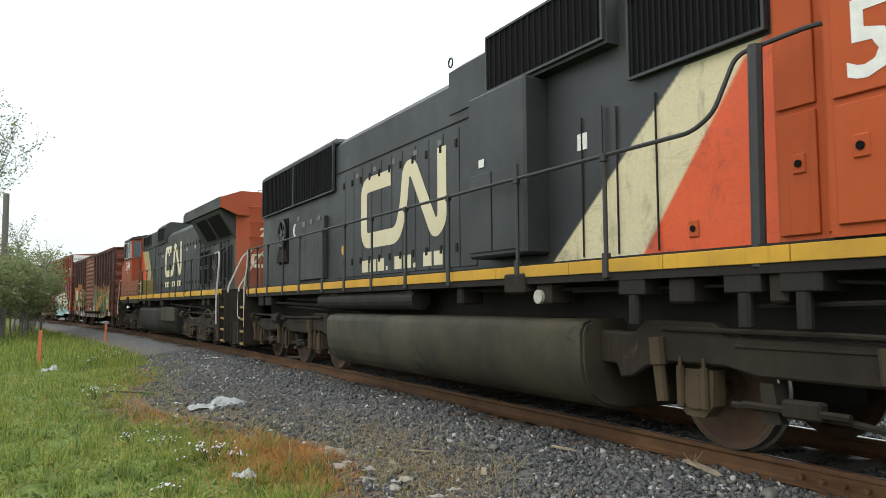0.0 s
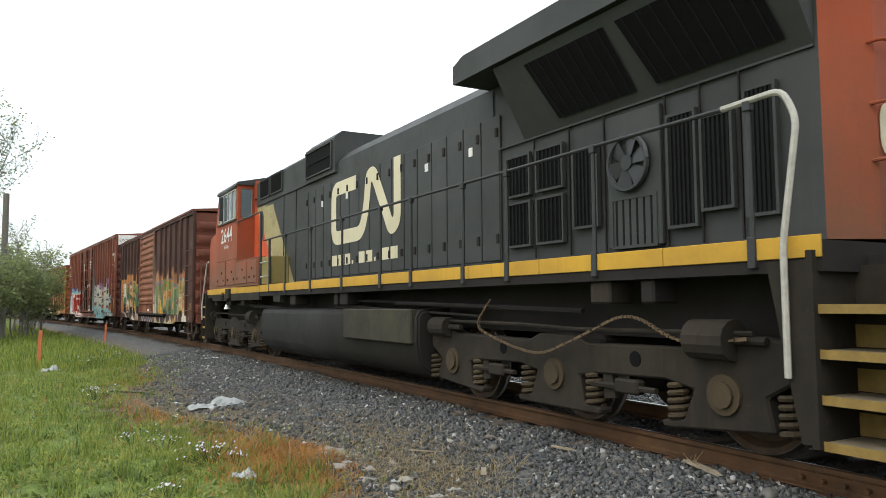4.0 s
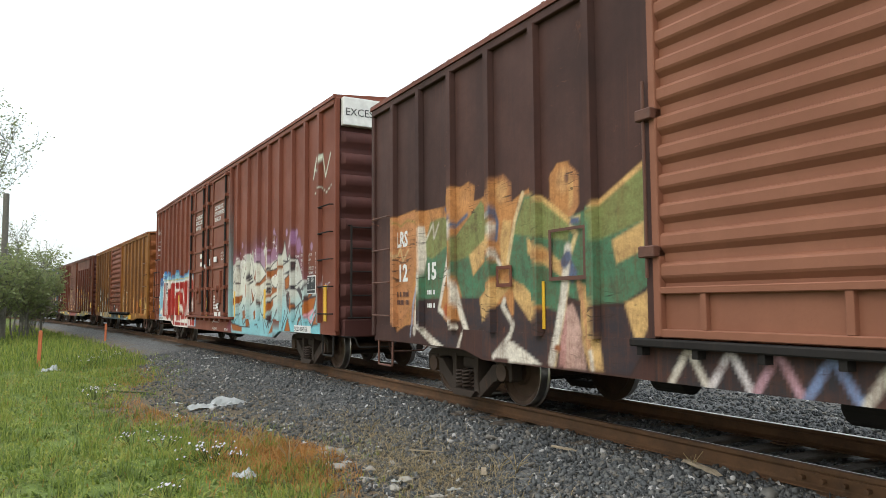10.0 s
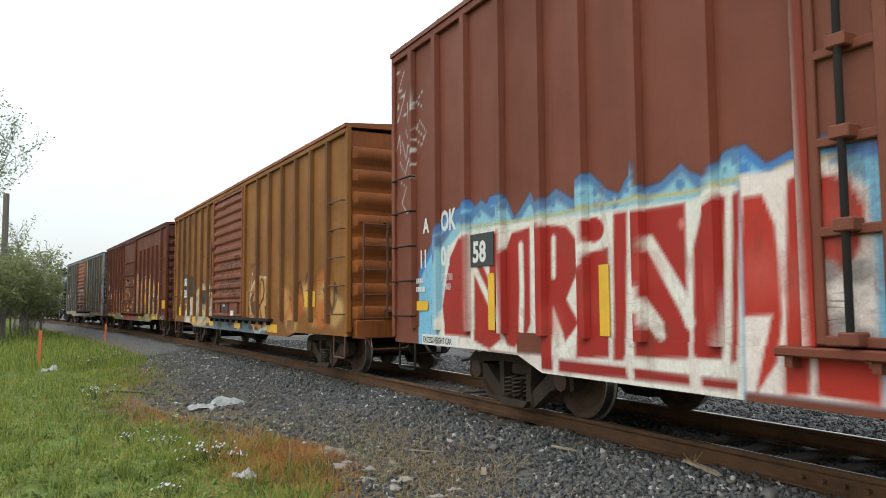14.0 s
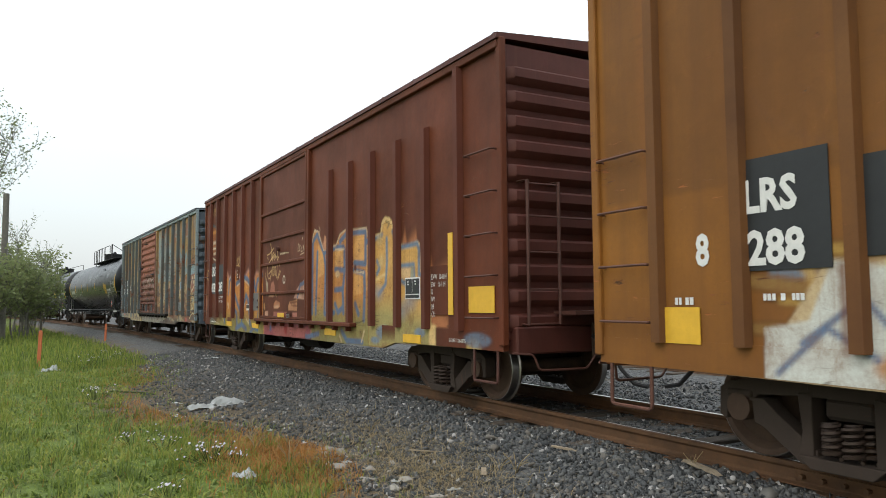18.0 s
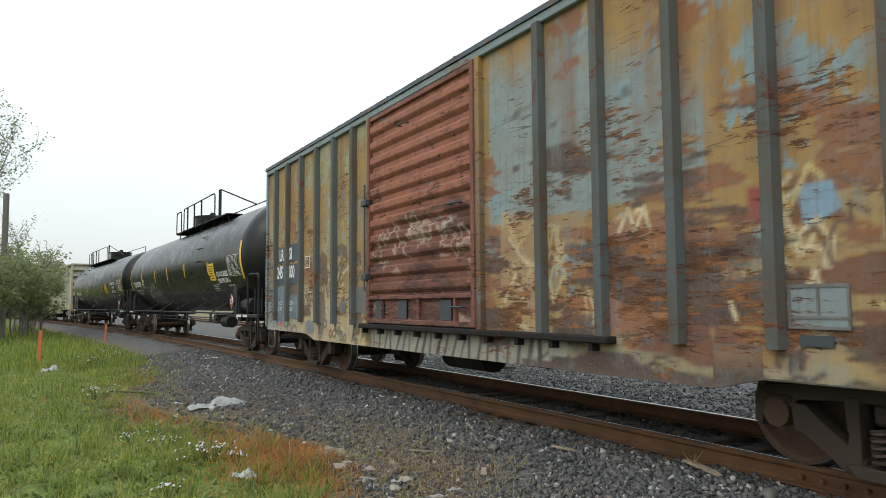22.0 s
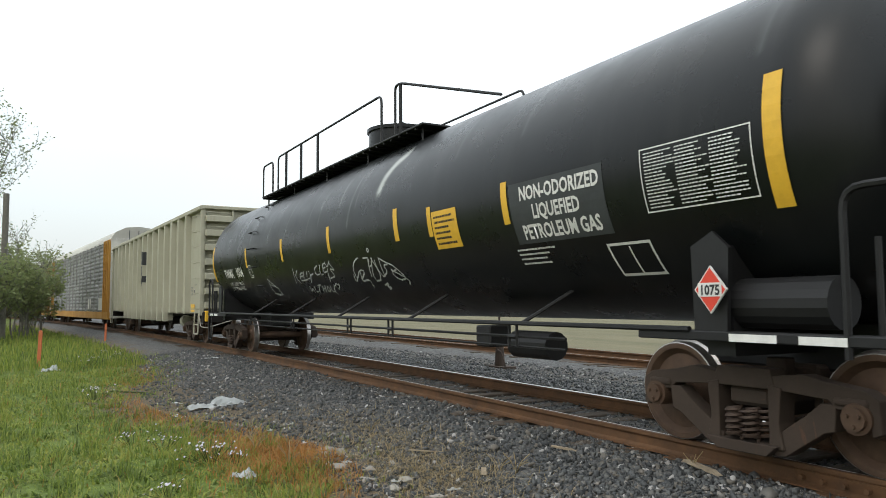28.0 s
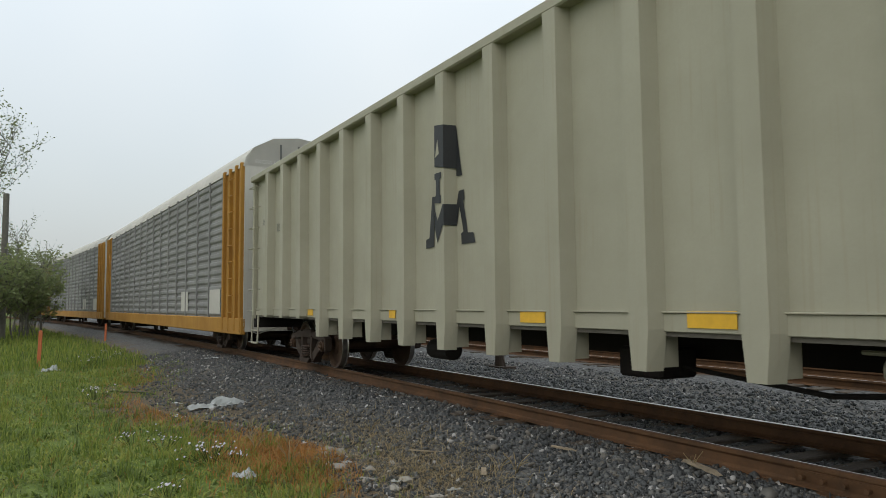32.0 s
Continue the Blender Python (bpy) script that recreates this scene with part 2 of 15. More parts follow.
# ---- paints and metals of the train ----
M_TRUCK = paint("truck_steel", (0.054, 0.037, 0.028, 1), (0.022, 0.016, 0.013, 1), (0.105, 0.046, 0.026, 1), 0.5, 0.8, 0.35, 0.15, spec=0.25)
M_LOCO_TRUCK = paint("dusty_truck_steel", (0.036, 0.029, 0.021, 1), (0.009, 0.008, 0.007, 1), (0.080, 0.048, 0.022, 1), 0.45, 0.85, 0.6, 0.06)
M_LOCO_DUST = paint("ochre_dust_steel", (0.085, 0.060, 0.030, 1), (0.026, 0.020, 0.013, 1), (0.10, 0.06, 0.025, 1), 0.4, 0.85, 0.6, 0.1)
M_WHEEL = plain("wheel_steel", (0.105, 0.062, 0.038, 1), 0.7, 0.15, 0.5, 4.0)
M_TREAD = plain("polished_steel", (0.42, 0.40, 0.38, 1), 0.28, 0.9, 0.3, 9.0)
M_SPRING = plain("spring_steel", (0.075, 0.05, 0.037, 1), 0.6, 0.4, 0.4, 12.0)
M_BLACK = paint("black_underframe", (0.020, 0.018, 0.017, 1), (0.010, 0.009, 0.009, 1), (0.06, 0.038, 0.025, 1), 0.3, 0.8, 0.3, 0.05)
M_GALV = plain("bare_steel_plate", (0.17, 0.165, 0.16, 1), 0.55, 0.2, 0.4, 4.0)
M_COUPLER = plain("coupler_steel", (0.085, 0.055, 0.042, 1), 0.75, 0.3, 0.5, 7.0)
M_HOSE = plain("rubber_hose", (0.02, 0.02, 0.021, 1), 0.6, 0.0, 0.3, 9.0)
M_WHITE = plain("white_lettering", (0.72, 0.72, 0.69, 1), 0.6, 0.0, 0.25, 9.0)
M_YELLOW = plain("yellow_reflector", (0.72, 0.42, 0.035, 1), 0.45, 0.0, 0.2, 7.0)
M_DECAL = plain("black_decal", (0.022, 0.024, 0.026, 1), 0.55, 0.0, 0.3, 5.0)
M_PATCH = plain("grey_patch", (0.045, 0.05, 0.052, 1), 0.6, 0.0, 0.35, 4.0)

CACHE = {}


def cached(key, make):
    if key not in CACHE:
        CACHE[key] = make()
    return CACHE[key]


def child(name, me, parent, m=None, label=""):
    ob = new(name, me)
    ob.parent = parent
    if m is not None:
        ob.matrix_basis = m
    return tagged(ob, label)


def lathe(bm, profile, n=28):
    """A profile of (radius, y) turned about the y axis."""
    rings = []
    for r, y in profile:
        rings.append([bm.verts.new((r * math.cos(2 * math.pi * k / n), y, r * math.sin(2 * math.pi * k / n))) for k in range(n)])
    for a, b in zip(rings, rings[1:]):
        for k in range(n):
            bm.faces.new((a[k], a[(k + 1) % n], b[(k + 1) % n], b[k]))
    return rings


def wheelset_mesh(radius, cap):
    bm = fresh()
    R = radius
    for side in (-1, 1):
        prof = [(0.09, 0.83), (0.16, 0.82), (0.18, 0.775), (R - 0.11, 0.745), (R - 0.06, 0.80), (R - 0.012, 0.805), (R - 0.002, 0.80), (R, 0.74), (R + 0.004, 0.70), (R + 0.028, 0.685), (R + 0.026, 0.668), (R - 0.06, 0.665), (R - 0.10, 0.70), (0.17, 0.70), (0.11, 0.66)]
        n0 = len(bm.faces)
        lathe(bm, [(r, side * y) for r, y in prof], 36)
        bm.faces.ensure_lookup_table()
        for i, f in enumerate(bm.faces[n0:]):
            if 5 * 36 <= i < 9 * 36:
                f.material_index = 1
    cyl(bm, (0, -1.05, 0), (0, 1.05, 0), 0.085, 14)
    for side in (-1, 1):
        cyl(bm, (0, side * 0.93, 0), (0, side * 1.10, 0), 0.115, 16)
        if cap:
            cyl(bm, (0, side * 1.10, 0), (0, side * 1.135, 0), 0.085, 12)
            for k in range(3):
                a = 2 * math.pi * k / 3
                cyl(bm, (0.05 * math.cos(a), side * 1.13, 0.05 * math.sin(a)), (0.05 * math.cos(a), side * 1.155, 0.05 * math.sin(a)), 0.017, 6)
    bmesh.ops.recalc_face_normals(bm, faces=bm.faces[:])
    return mesh_of("wheelset", bm, [M_WHEEL, M_TREAD], True)


def side_frame_mesh():
    """A cast side frame, about the truck's middle, with the two windows and the spring opening."""
    bm = fresh()
    t0, t1 = -0.075, 0.075
    for s in (-1, 1):
        prism(bm, [(s * 0.20, 0.66), (s * 0.55, 0.70), (s * 0.72, 0.66), (s * 1.02, 0.62), (s * 1.12, 0.56), (s * 1.13, 0.33), (s * 1.06, 0.30), (s * 1.04, 0.46), (s * 0.80, 0.47), (s * 0.74, 0.53), (s * 0.30, 0.56), (s * 0.20, 0.56)], t0, t1)
        prism(bm, [(s * 0.80, 0.50), (s * 0.78, 0.30), (s * 0.70, 0.28), (s * 0.36, 0.05), (s * 0.22, 0.05), (s * 0.22, 0.16), (s * 0.56, 0.40), (s * 0.68, 0.50)], t0, t1)
        prism(bm, [(s * 0.24, 0.60), (s * 0.36, 0.58), (s * 0.33, 0.30), (s * 0.37, 0.10), (s * 0.24, 0.10)], t0 - 0.02, t1 + 0.02)
        box(bm, s * 0.915 - 0.13, s * 0.915 + 0.13, -0.10, 0.10, 0.50, 0.56, 0.015)
    prism(bm, [(-0.26, 0.72), (0.26, 0.72), (0.30, 0.56), (-0.30, 0.56)], t0 - 0.01, t1 + 0.01)
    prism(bm, [(-0.34, 0.13), (0.34, 0.13), (0.24, 0.04), (-0.24, 0.04)], t0 - 0.07, t1 + 0.07)
    bmesh.ops.bevel(bm, geom=bm.edges[:], offset=0.008, segments=1, affect="EDGES", clamp_overlap=True)
    return mesh_of("side_frame", bm, M_TRUCK)


def spring_mesh():
    bm = fresh()
    tube(bm, [(0.062 * math.cos(a), 0.062 * math.sin(a), 0.145 + 0.24 * a / 31.4) for a in [i * 0.524 for i in range(61)]], 0.016, 5)
    return mesh_of("spring", bm, M_SPRING, True)


def bolster_mesh():
    bm = fresh()
    box(bm, -0.20, 0.20, -1.02, 1.02, 0.40, 0.56, 0.03)
    box(bm, -0.24, 0.24, -0.45, 0.45, 0.50, 0.72, 0.03)
    cyl(bm, (0, 0, 0.70), (0, 0, 0.80), 0.20, 18)
    for s in (-1, 1):
        box(bm, -0.10, 0.10, s * 0.60 - 0.06, s * 0.60 + 0.06, 0.55, 0.78, 0.01)
        box(bm, s * 0.30 - 0.05, s * 0.30 + 0.05, -0.80, 0.80, 0.22, 0.32, 0.01)
        tube(bm, [(s * 0.42, -0.72, 0.34), (s * 0.40, 0, 0.30), (s * 0.42, 0.72, 0.34)], 0.03)
        for q in (-1, 1):
            prism(bm, [(s * 0.42, 0.24), (s * 0.50, 0.26), (s * 0.52, 0.54), (s * 0.44, 0.56)], q * 0.74 - 0.05, q * 0.74 + 0.05)
    return mesh_of("truck", bm, M_TRUCK)


def truck(car, x, radius=0.435, wheelbase=1.83, cap=True):
    """A freight-car truck: bolster, two side frames, springs and two wheelsets."""
    z = radius - 0.42
    t = child("truck", cached("bolster", bolster_mesh), car, pose(x, 0, z), "dusty cast steel freight truck")
    for side in (-1, 1):
        child("side_frame", cached("side_frame", side_frame_mesh), t, pose(0, side * 1.0, 0))
        for cx, cy in ((-0.15, 0.0), (0.0, 0.05), (0.15, 0.0), (-0.08, -0.10), (0.08, -0.10)):
            child("spring", cached("spring", spring_mesh), t, pose(cx, side * (1.0 - cy), 0))
    for s in (-1, 1):
        w = child("wheelset", cached(("wheelset", radius, cap), lambda: wheelset_mesh(radius, cap)), t, pose(s * wheelbase / 2, 0, 0.42), "rusty steel wheels with polished treads")
        WHEELS.append((w, (s * wheelbase / 2, 0, 0.42), radius))
    return t


def coupler_mesh():
    bm = fresh()
    box(bm, -0.55, 0.30, -0.08, 0.08, 0.76, 0.92, 0.02)
    prism(bm, [(0.26, 0.71), (0.40, 0.69), (0.56, 0.71), (0.56, 0.97), (0.40, 0.99), (0.26, 0.96)], -0.16, 0.02)
    prism(bm, [(0.28, 0.74), (0.50, 0.74), (0.50, 0.94), (0.28, 0.94)], 0.02, 0.17)
    cyl(bm, (0.42, -0.06, 0.66), (0.42, -0.06, 1.02), 0.05, 10)
    box(bm, 0.0, 0.06, -0.32, 0.32, 0.62, 1.06, 0.02)
    return mesh_of("coupler", bm, M_COUPLER)


def hose_mesh():
    bm = fresh()
    tube(bm, [(0.18, -0.30, 0.80), (0.34, -0.30, 0.72), (0.46, -0.26, 0.52), (0.58, -0.18, 0.36), (0.72, -0.10, 0.33)], 0.025, 7)
    tube(bm, [(0.05, -0.32, 0.90), (0.18, -0.30, 0.80)], 0.034, 7)
    return mesh_of("air_hose", bm, M_HOSE, True)


def couplers(car, half):
    for m in (pose(half, 0, 0), pose(-half, 0, 0, 0, 0, 180)):
        child("coupler", cached("coupler", coupler_mesh), car, m, "rusty cast steel knuckle coupler")
        child("air_hose", cached("hose", hose_mesh), car, m, "black rubber brake hose")


# ---- spray paint on side sheets ----
class Spray:
    """Layers of sprayed paint over the points (x, z) of a car's side."""

    def __init__(self, x, z, seed):
        self.x, self.z = x, z
        self.rgb = np.zeros((len(x), 3))
        self.a = np.zeros(len(x))
        self.rng = random.Random(seed)
        rs = np.random.RandomState(seed)
        self.wob = sum(np.sin(x * f + p) * np.cos(z * g + q) / (1 + k) for k, (f, g, p, q) in enumerate(zip(rs.uniform(1, 9, 6), rs.uniform(1, 9, 6), rs.uniform(0, 6, 6), rs.uniform(0, 6, 6)))) * 0.25

    def lay(self, cover, color):
        c = np.array(srgb(*color)[:3])
        cover = np.clip(cover, 0, 1)
        self.rgb = self.rgb * (1 - cover[:, None]) + c * cover[:, None]
        self.a = np.maximum(self.a, cover)

    def distance(self, pts):
        d = np.full(len(self.x), 9.0)
        pts = np.array(pts, float)
        lo, hi = pts.min(0) - 0.7, pts.max(0) + 0.7
        near = (self.x > lo[0]) & (self.x < hi[0]) & (self.z > lo[1]) & (self.z < hi[1])
        x, z = self.x[near], self.z[near]
        best = np.full(len(x), 9.0)
        for (ax, az), (bx, bz) in zip(pts, pts[1:]):
            ux, uz = bx - ax, bz - az
            t = np.clip(((x - ax) * ux + (z - az) * uz) / (ux * ux + uz * uz + 1e-9), 0, 1)
            best = np.minimum(best, np.hypot(x - ax - t * ux, z - az - t * uz))
        d[near] = best
        return d

    def stroke(self, pts, width, color, soft=0.03, alpha=1.0):
        self.lay(alpha * np.clip((width / 2 - self.distance(pts)) / soft + 0.5, 0, 1), color)

    def blob(self, cx, cz, rx, rz, color, soft=0.25, alpha=1.0, wob=0.2):
        q = np.hypot((self.x - cx) / rx, (self.z - cz) / rz) + self.wob * wob
        self.lay(alpha * np.clip((1 - q) / soft, 0, 1), color)

    def band(self, x0, x1, z0, tops, color, soft=0.05, alpha=1.0, wob=0.15):
        """Paint between z0 and an uneven top edge through (x, z) points."""
        xs, zs = zip(*tops)
        top = np.interp(self.x, xs, zs) + self.wob * wob
        c = np.clip((top - self.z) / soft, 0, 1) * np.clip((self.z - z0) / 0.03 + 0.5, 0, 1)
        self.lay(alpha * c * np.clip((self.x - x0) / 0.05, 0, 1) * np.clip((x1 - self.x) / 0.05, 0, 1), color)

    def inside(self, pts):
        pts = np.array(pts, float)
        odd = np.zeros(len(self.x), bool)
        for (ax, az), (bx, bz) in zip(pts, np.roll(pts, -1, 0)):
            if az != bz:
                odd ^= ((az > self.z) != (bz > self.z)) & (self.x < ax + (self.z - az) * (bx - ax) / (bz - az))
        return odd

    def shape(self, pts, color, edge=None, width=0.06, alpha=1.0):
        d = self.distance(list(pts) + [pts[0]]) / 0.03
        self.lay(alpha * np.where(self.inside(pts), np.clip(0.5 + d, 0, 1), np.clip(0.5 - d, 0, 1)), color)
        if edge:
            self.stroke(list(pts) + [pts[0]], width, edge)

    def letter(self, x, z, w, h, fill, edge, width=0.07, kind=None):
        """One fat, bent letter form with limbs and an outline."""
        r = self.rng
        j = lambda k: r.uniform(-k, k)
        k = kind if kind is not None else r.randrange(5)
        limbs = [
            [[(0.1, 0), (0.35, 1)], [(0.35, 1), (0.9, 0)], [(0.2, 0.4), (0.75, 0.4)]],
            [[(0.15, 0), (0.15, 1)], [(0.15, 1), (0.8, 0.8), (0.7, 0.5), (0.2, 0.5)], [(0.3, 0.5), (0.9, 0)]],
            [[(0.1, 0.95), (0.9, 0.9)], [(0.5, 0.95), (0.45, 0)]],
            [[(0.85, 0.9), (0.3, 0.95), (0.2, 0.6), (0.75, 0.5), (0.8, 0.1), (0.15, 0.0)]],
            [[(0.15, 0), (0.1, 1)], [(0.15, 0.05), (0.85, 0)], [(0.15, 0.5), (0.7, 0.5)], [(0.1, 0.95), (0.85, 1)]],
        ][k]
        limbs = [[(x + (a + j(0.07)) * w, z + (b + j(0.06)) * h) for a, b in limb] for limb in limbs]
        fat = min(w, h) * 0.34
        for limb in limbs:
            self.stroke(limb, fat + width * 2, edge, 0.03)
        for limb in limbs:
            self.stroke(limb, fat, fill, 0.03)
        return limbs

    def flakes(self, x0, x1, z0, z1, color, high, low, seed, stretch=3.0):
        """Flaked patches, long along the car: a share `low` of the face at z0, `high` at z1."""
        r = np.random.RandomState(seed)
        total, weight = np.zeros(len(self.x)), 0.0
        for k in range(5):
            f = 1.3 * 2 ** k
            table = r.rand(4096)
            u, v = self.x * f / (1 + (stretch - 1) * min(1, k / 2)) + 40.3 * k, self.z * f * 1.6 + 17.7 * k + 0.12 * f * self.x * (k > 1)
            i, j = np.floor(u).astype(int), np.floor(v).astype(int)
            a, b = u - i, v - j
            a, b = a * a * (3 - 2 * a), b * b * (3 - 2 * b)
            at = lambda p, q: table[(p * 73 + q * 179 + p * q) % 4096]
            val = (at(i, j) * (1 - a) + at(i + 1, j) * a) * (1 - b) + (at(i, j + 1) * (1 - a) + at(i + 1, j + 1) * a) * b
            total, weight = total + val * 0.72 ** k, weight + 0.72 ** k
        q = (total / weight - 0.5) / 0.12
        t = np.clip((self.z - z0) / (z1 - z0), 0, 1)
        share = low + (high - low) * t
        need = -1.6 * np.log(np.clip(share / (1 - share), 0.01, 99)) / 1.7
        inside = (self.x > x0) & (self.x < x1) & (self.z > z0 - 0.4) & (self.z < z1)
        self.lay(np.clip((q - need) / 0.25, 0, 1) * inside * 0.92, color)

    def scrawl(self, x, z, w, h, color, n=7, width=0.045):
        r = self.rng
        pts = [(x + w * (i + r.uniform(-0.4, 0.4)) / n, z + h * r.random()) for i in range(n + 1)]
        fine = []
        for a, b in zip(pts, pts[1:]):
            fine += [a, ((a[0] + b[0]) / 2 + r.uniform(-0.08, 0.08), (a[1] + b[1]) / 2 + r.uniform(-0.08, 0.08))]
        self.stroke(fine, width, color, 0.03, 0.9)


def sheet(x0, x1, z0, z1, y, step, name, mat, parent, profile=None, label=""):
    """A side sheet of small quads facing -y; profile(z) or profile(x, z) adds relief."""
    nx, nz = max(1, round((x1 - x0) / step)), max(1, round((z1 - z0) / step))
    if profile is None:
        cut = min(z1, max(z0, 2.9))
        zs = list(np.linspace(z0, cut, max(1, round((cut - z0) / step)) + 1))
        if z1 - cut > 0.01:
            zs += list(np.linspace(cut, z1, max(1, round((z1 - cut) / (2 * step))) + 1))[1:]
        zs = np.array(zs)
    else:
        # the pressed profile, with rows between its bends
        zs, ds = [], []
        for a, b, c, d in zip(profile[0], profile[0][1:], profile[1], profile[1][1:]):
            n = max(1, math.ceil((b - a) / min(step, 0.05)))
            zs += [a + (b - a) * k / n for k in range(n)]
            ds += [c + (d - c) * k / n for k in range(n)]
        zs, profile = np.array(zs + [profile[0][-1]]), (None, ds + [profile[1][-1]])
    nz = len(zs) - 1
    xs = np.linspace(x0, x1, nx + 1)
    X, Z = np.meshgrid(xs, zs)
    Y = np.full_like(X, y) if profile is None else np.repeat((y - np.array(profile[1]))[:, None], nx + 1, 1)
    v = np.stack([X.ravel(), Y.ravel(), Z.ravel()], 1)
    i = (np.arange(nz)[:, None] * (nx + 1) + np.arange(nx)[None, :]).ravel()
    f = np.stack([i, i + 1, i + nx + 2, i + nx + 1], 1)
    me = bpy.data.meshes.new(name)
    me.from_pydata(v.tolist(), [], f.tolist())
    me.materials.append(mat)
    ob = new(name, me)
    ob.parent = parent
    return tagged(ob, label)


def spray_on(objects, painter, seed):
    """Gives every mesh its layer of sprayed paint."""
    cos = []
    for o in objects:
        c = np.empty(len(o.data.vertices) * 3)
        o.data.vertices.foreach_get("co", c)
        c = c.reshape(-1, 3)
        cos.append(np.array([tuple(o.matrix_basis @ Vector(p)) for p in c]) if o.matrix_basis != Matrix() else c)
    every = np.concatenate(cos)
    s = Spray(every[:, 0], every[:, 2], seed)
    painter(s)
    s.a[every[:, 1] > -0.25] = 0
    k = 0
    for o, c in zip(objects, cos):
        at = o.data.color_attributes.new("spray", "FLOAT_COLOR", "POINT")
        rgba = np.concatenate([s.rgb[k:k + len(c)], s.a[k:k + len(c), None]], 1)
        at.data.foreach_set("color", rgba.ravel())
        k += len(c)


def corrugation(z0, z1, count, depth, crest=0.35, plain_top=0.0, plain_bottom=0.0, soft=3):
    """Heights and depths of a sheet pressed into `count` ribs."""
    a, b = z0 + plain_bottom, z1 - plain_top
    pitch = (b - a) / count
    zs, ds = [z0, a], [0.0, 0.0]
    for k in range(count):
        base = a + k * pitch
        for t, d in ((0.12, 0.0), (0.30, 0.8), (0.38, 1.0), (0.38 + crest, 1.0), (0.46 + crest, 0.8), (0.62 + crest * 0.7, 0.0)):
            if t < 1:
                zs.append(base + t * pitch)
                ds.append(d * depth)
        zs.append(base + pitch)
        ds.append(0.0)
    zs.append(z1)
    ds.append(0.0)
    keep = [0] + [i for i in range(1, len(zs)) if zs[i] > zs[i - 1] + 1e-4]
    return [zs[i] for i in keep], [ds[i] for i in keep]


def rung(car, x0, x1, z, y, bracket=0.09, name="grab_iron"):
    bm = fresh()
    tube(bm, rounded([(x0, y + bracket, z), (x0, y, z), (x1, y, z), (x1, y + bracket, z)], 0.03, 3), 0.013, 6)
    return part(name, bm, RUNG[0], car)


RUNG = [M_BLACK]


# ---- ground ----
SIDING_Y = 12.95  # a second, straight track


def lateral(x, y):
    """Metres from the track's middle towards the camera."""
    return (TRACK_Y - BEND * x * x / 2 - y)


def bumps(x, y, k=1.0):
    return (np.sin(1.7 * k * x + 0.6 * k * y) * np.sin(1.3 * k * y - 0.5 * k * x) + 0.5 * np.sin(4.1 * k * x - 2.2 * k * y + 1) * np.sin(3.7 * k * y + 1.1 * k * x))


def ground_z(x, y):
    x, y = np.asarray(x, float), np.asarray(y, float)
    d = lateral(x, y)
    z = -0.40 + 0.025 * bumps(x, y) + 0.10 * np.clip((-1.0 - y) / 6.0, 0, 1)
    near = np.interp(d, [-60, -4.6, -3.6, -1.7, -1.2, -0.8, 0.8, 1.25, 1.6, 3.0, 60], [0, 0, 0.10, 0.13, 0.20, 0.20, 0.20, 0.215, 0.19, 0.02, 0])
    e = np.abs(y - SIDING_Y)
    bed = np.interp(e, [0, 1.3, 2.6, 60], [0.17, 0.17, 0.02, 0])
    return np.maximum(z + near, np.where(y > 9, z + bed, -9))


def grass_edge(x):
    """The y up to which grass grows."""
    return np.interp(x, [-80, -45, -30, -21, -19, -15.5, -13.5, -12, -10, -8.4, -7.2, -6.6, -5.8, 10], [-3.0, 0.8, 2.3, 2.4, 2.2, 1.2, 1.05, 1.3, 2.15, 2.5, 2.45, 2.3, 1.9, 1.2])


M_GROUND = Nodes("ground")
n = M_GROUND
zone = n.put("ShaderNodeAttribute", attribute_name="zone")
zs = n.put("ShaderNodeSeparateColor")
n.link(zone.outputs["Color"], zs.inputs[0])
fine = n.noise(14, 6, 0.7)
mid = n.noise(2.2, 5, 0.65)
grit = n.put("ShaderNodeTexVoronoi")
n.link(n.co, grit.inputs["Vector"])
grit.inputs["Scale"].default_value = 24
stone = n.mix(n.ramp(grit.outputs["Color"], (0.1, 0.0), (0.9, 1.0)), (0.035, 0.036, 0.037, 1), (0.15, 0.15, 0.148, 1))
stone = n.mix(n.math("MULTIPLY", n.ramp(mid, (0.4, 0.0), (0.7, 1.0)), 0.45), stone, (0.085, 0.078, 0.066, 1))
soil = n.mix(n.ramp(fine, (0.3, 0.0), (0.7, 1.0)), (0.055, 0.045, 0.032, 1), (0.15, 0.115, 0.072, 1))
turf = n.mix(n.ramp(fine, (0.3, 0.0), (0.75, 1.0)), (0.06, 0.09, 0.02, 1), (0.15, 0.20, 0.045, 1))
turf = n.mix(n.math("MULTIPLY", n.ramp(mid, (0.5, 0.0), (0.7, 1.0)), 0.5), turf, (0.13, 0.10, 0.04, 1))
field = n.mix(n.ramp(n.noise(0.35, 5, 0.6, n.scaled(0.3, 1.5, 1)), (0.3, 0.0), (0.7, 1.0)), (0.165, 0.145, 0.09, 1), (0.11, 0.105, 0.06, 1))
c = n.mix(zs.outputs[1], stone, soil)
c = n.mix(zs.outputs[0], c, turf)
c = n.mix(zs.outputs[2], c, field)
n.bump(n.math("ADD", grit.outputs["Distance"], fine), 0.6, 0.03)
GROUND_MAT = n.done(c, 0.92, 0.0, 0.2)

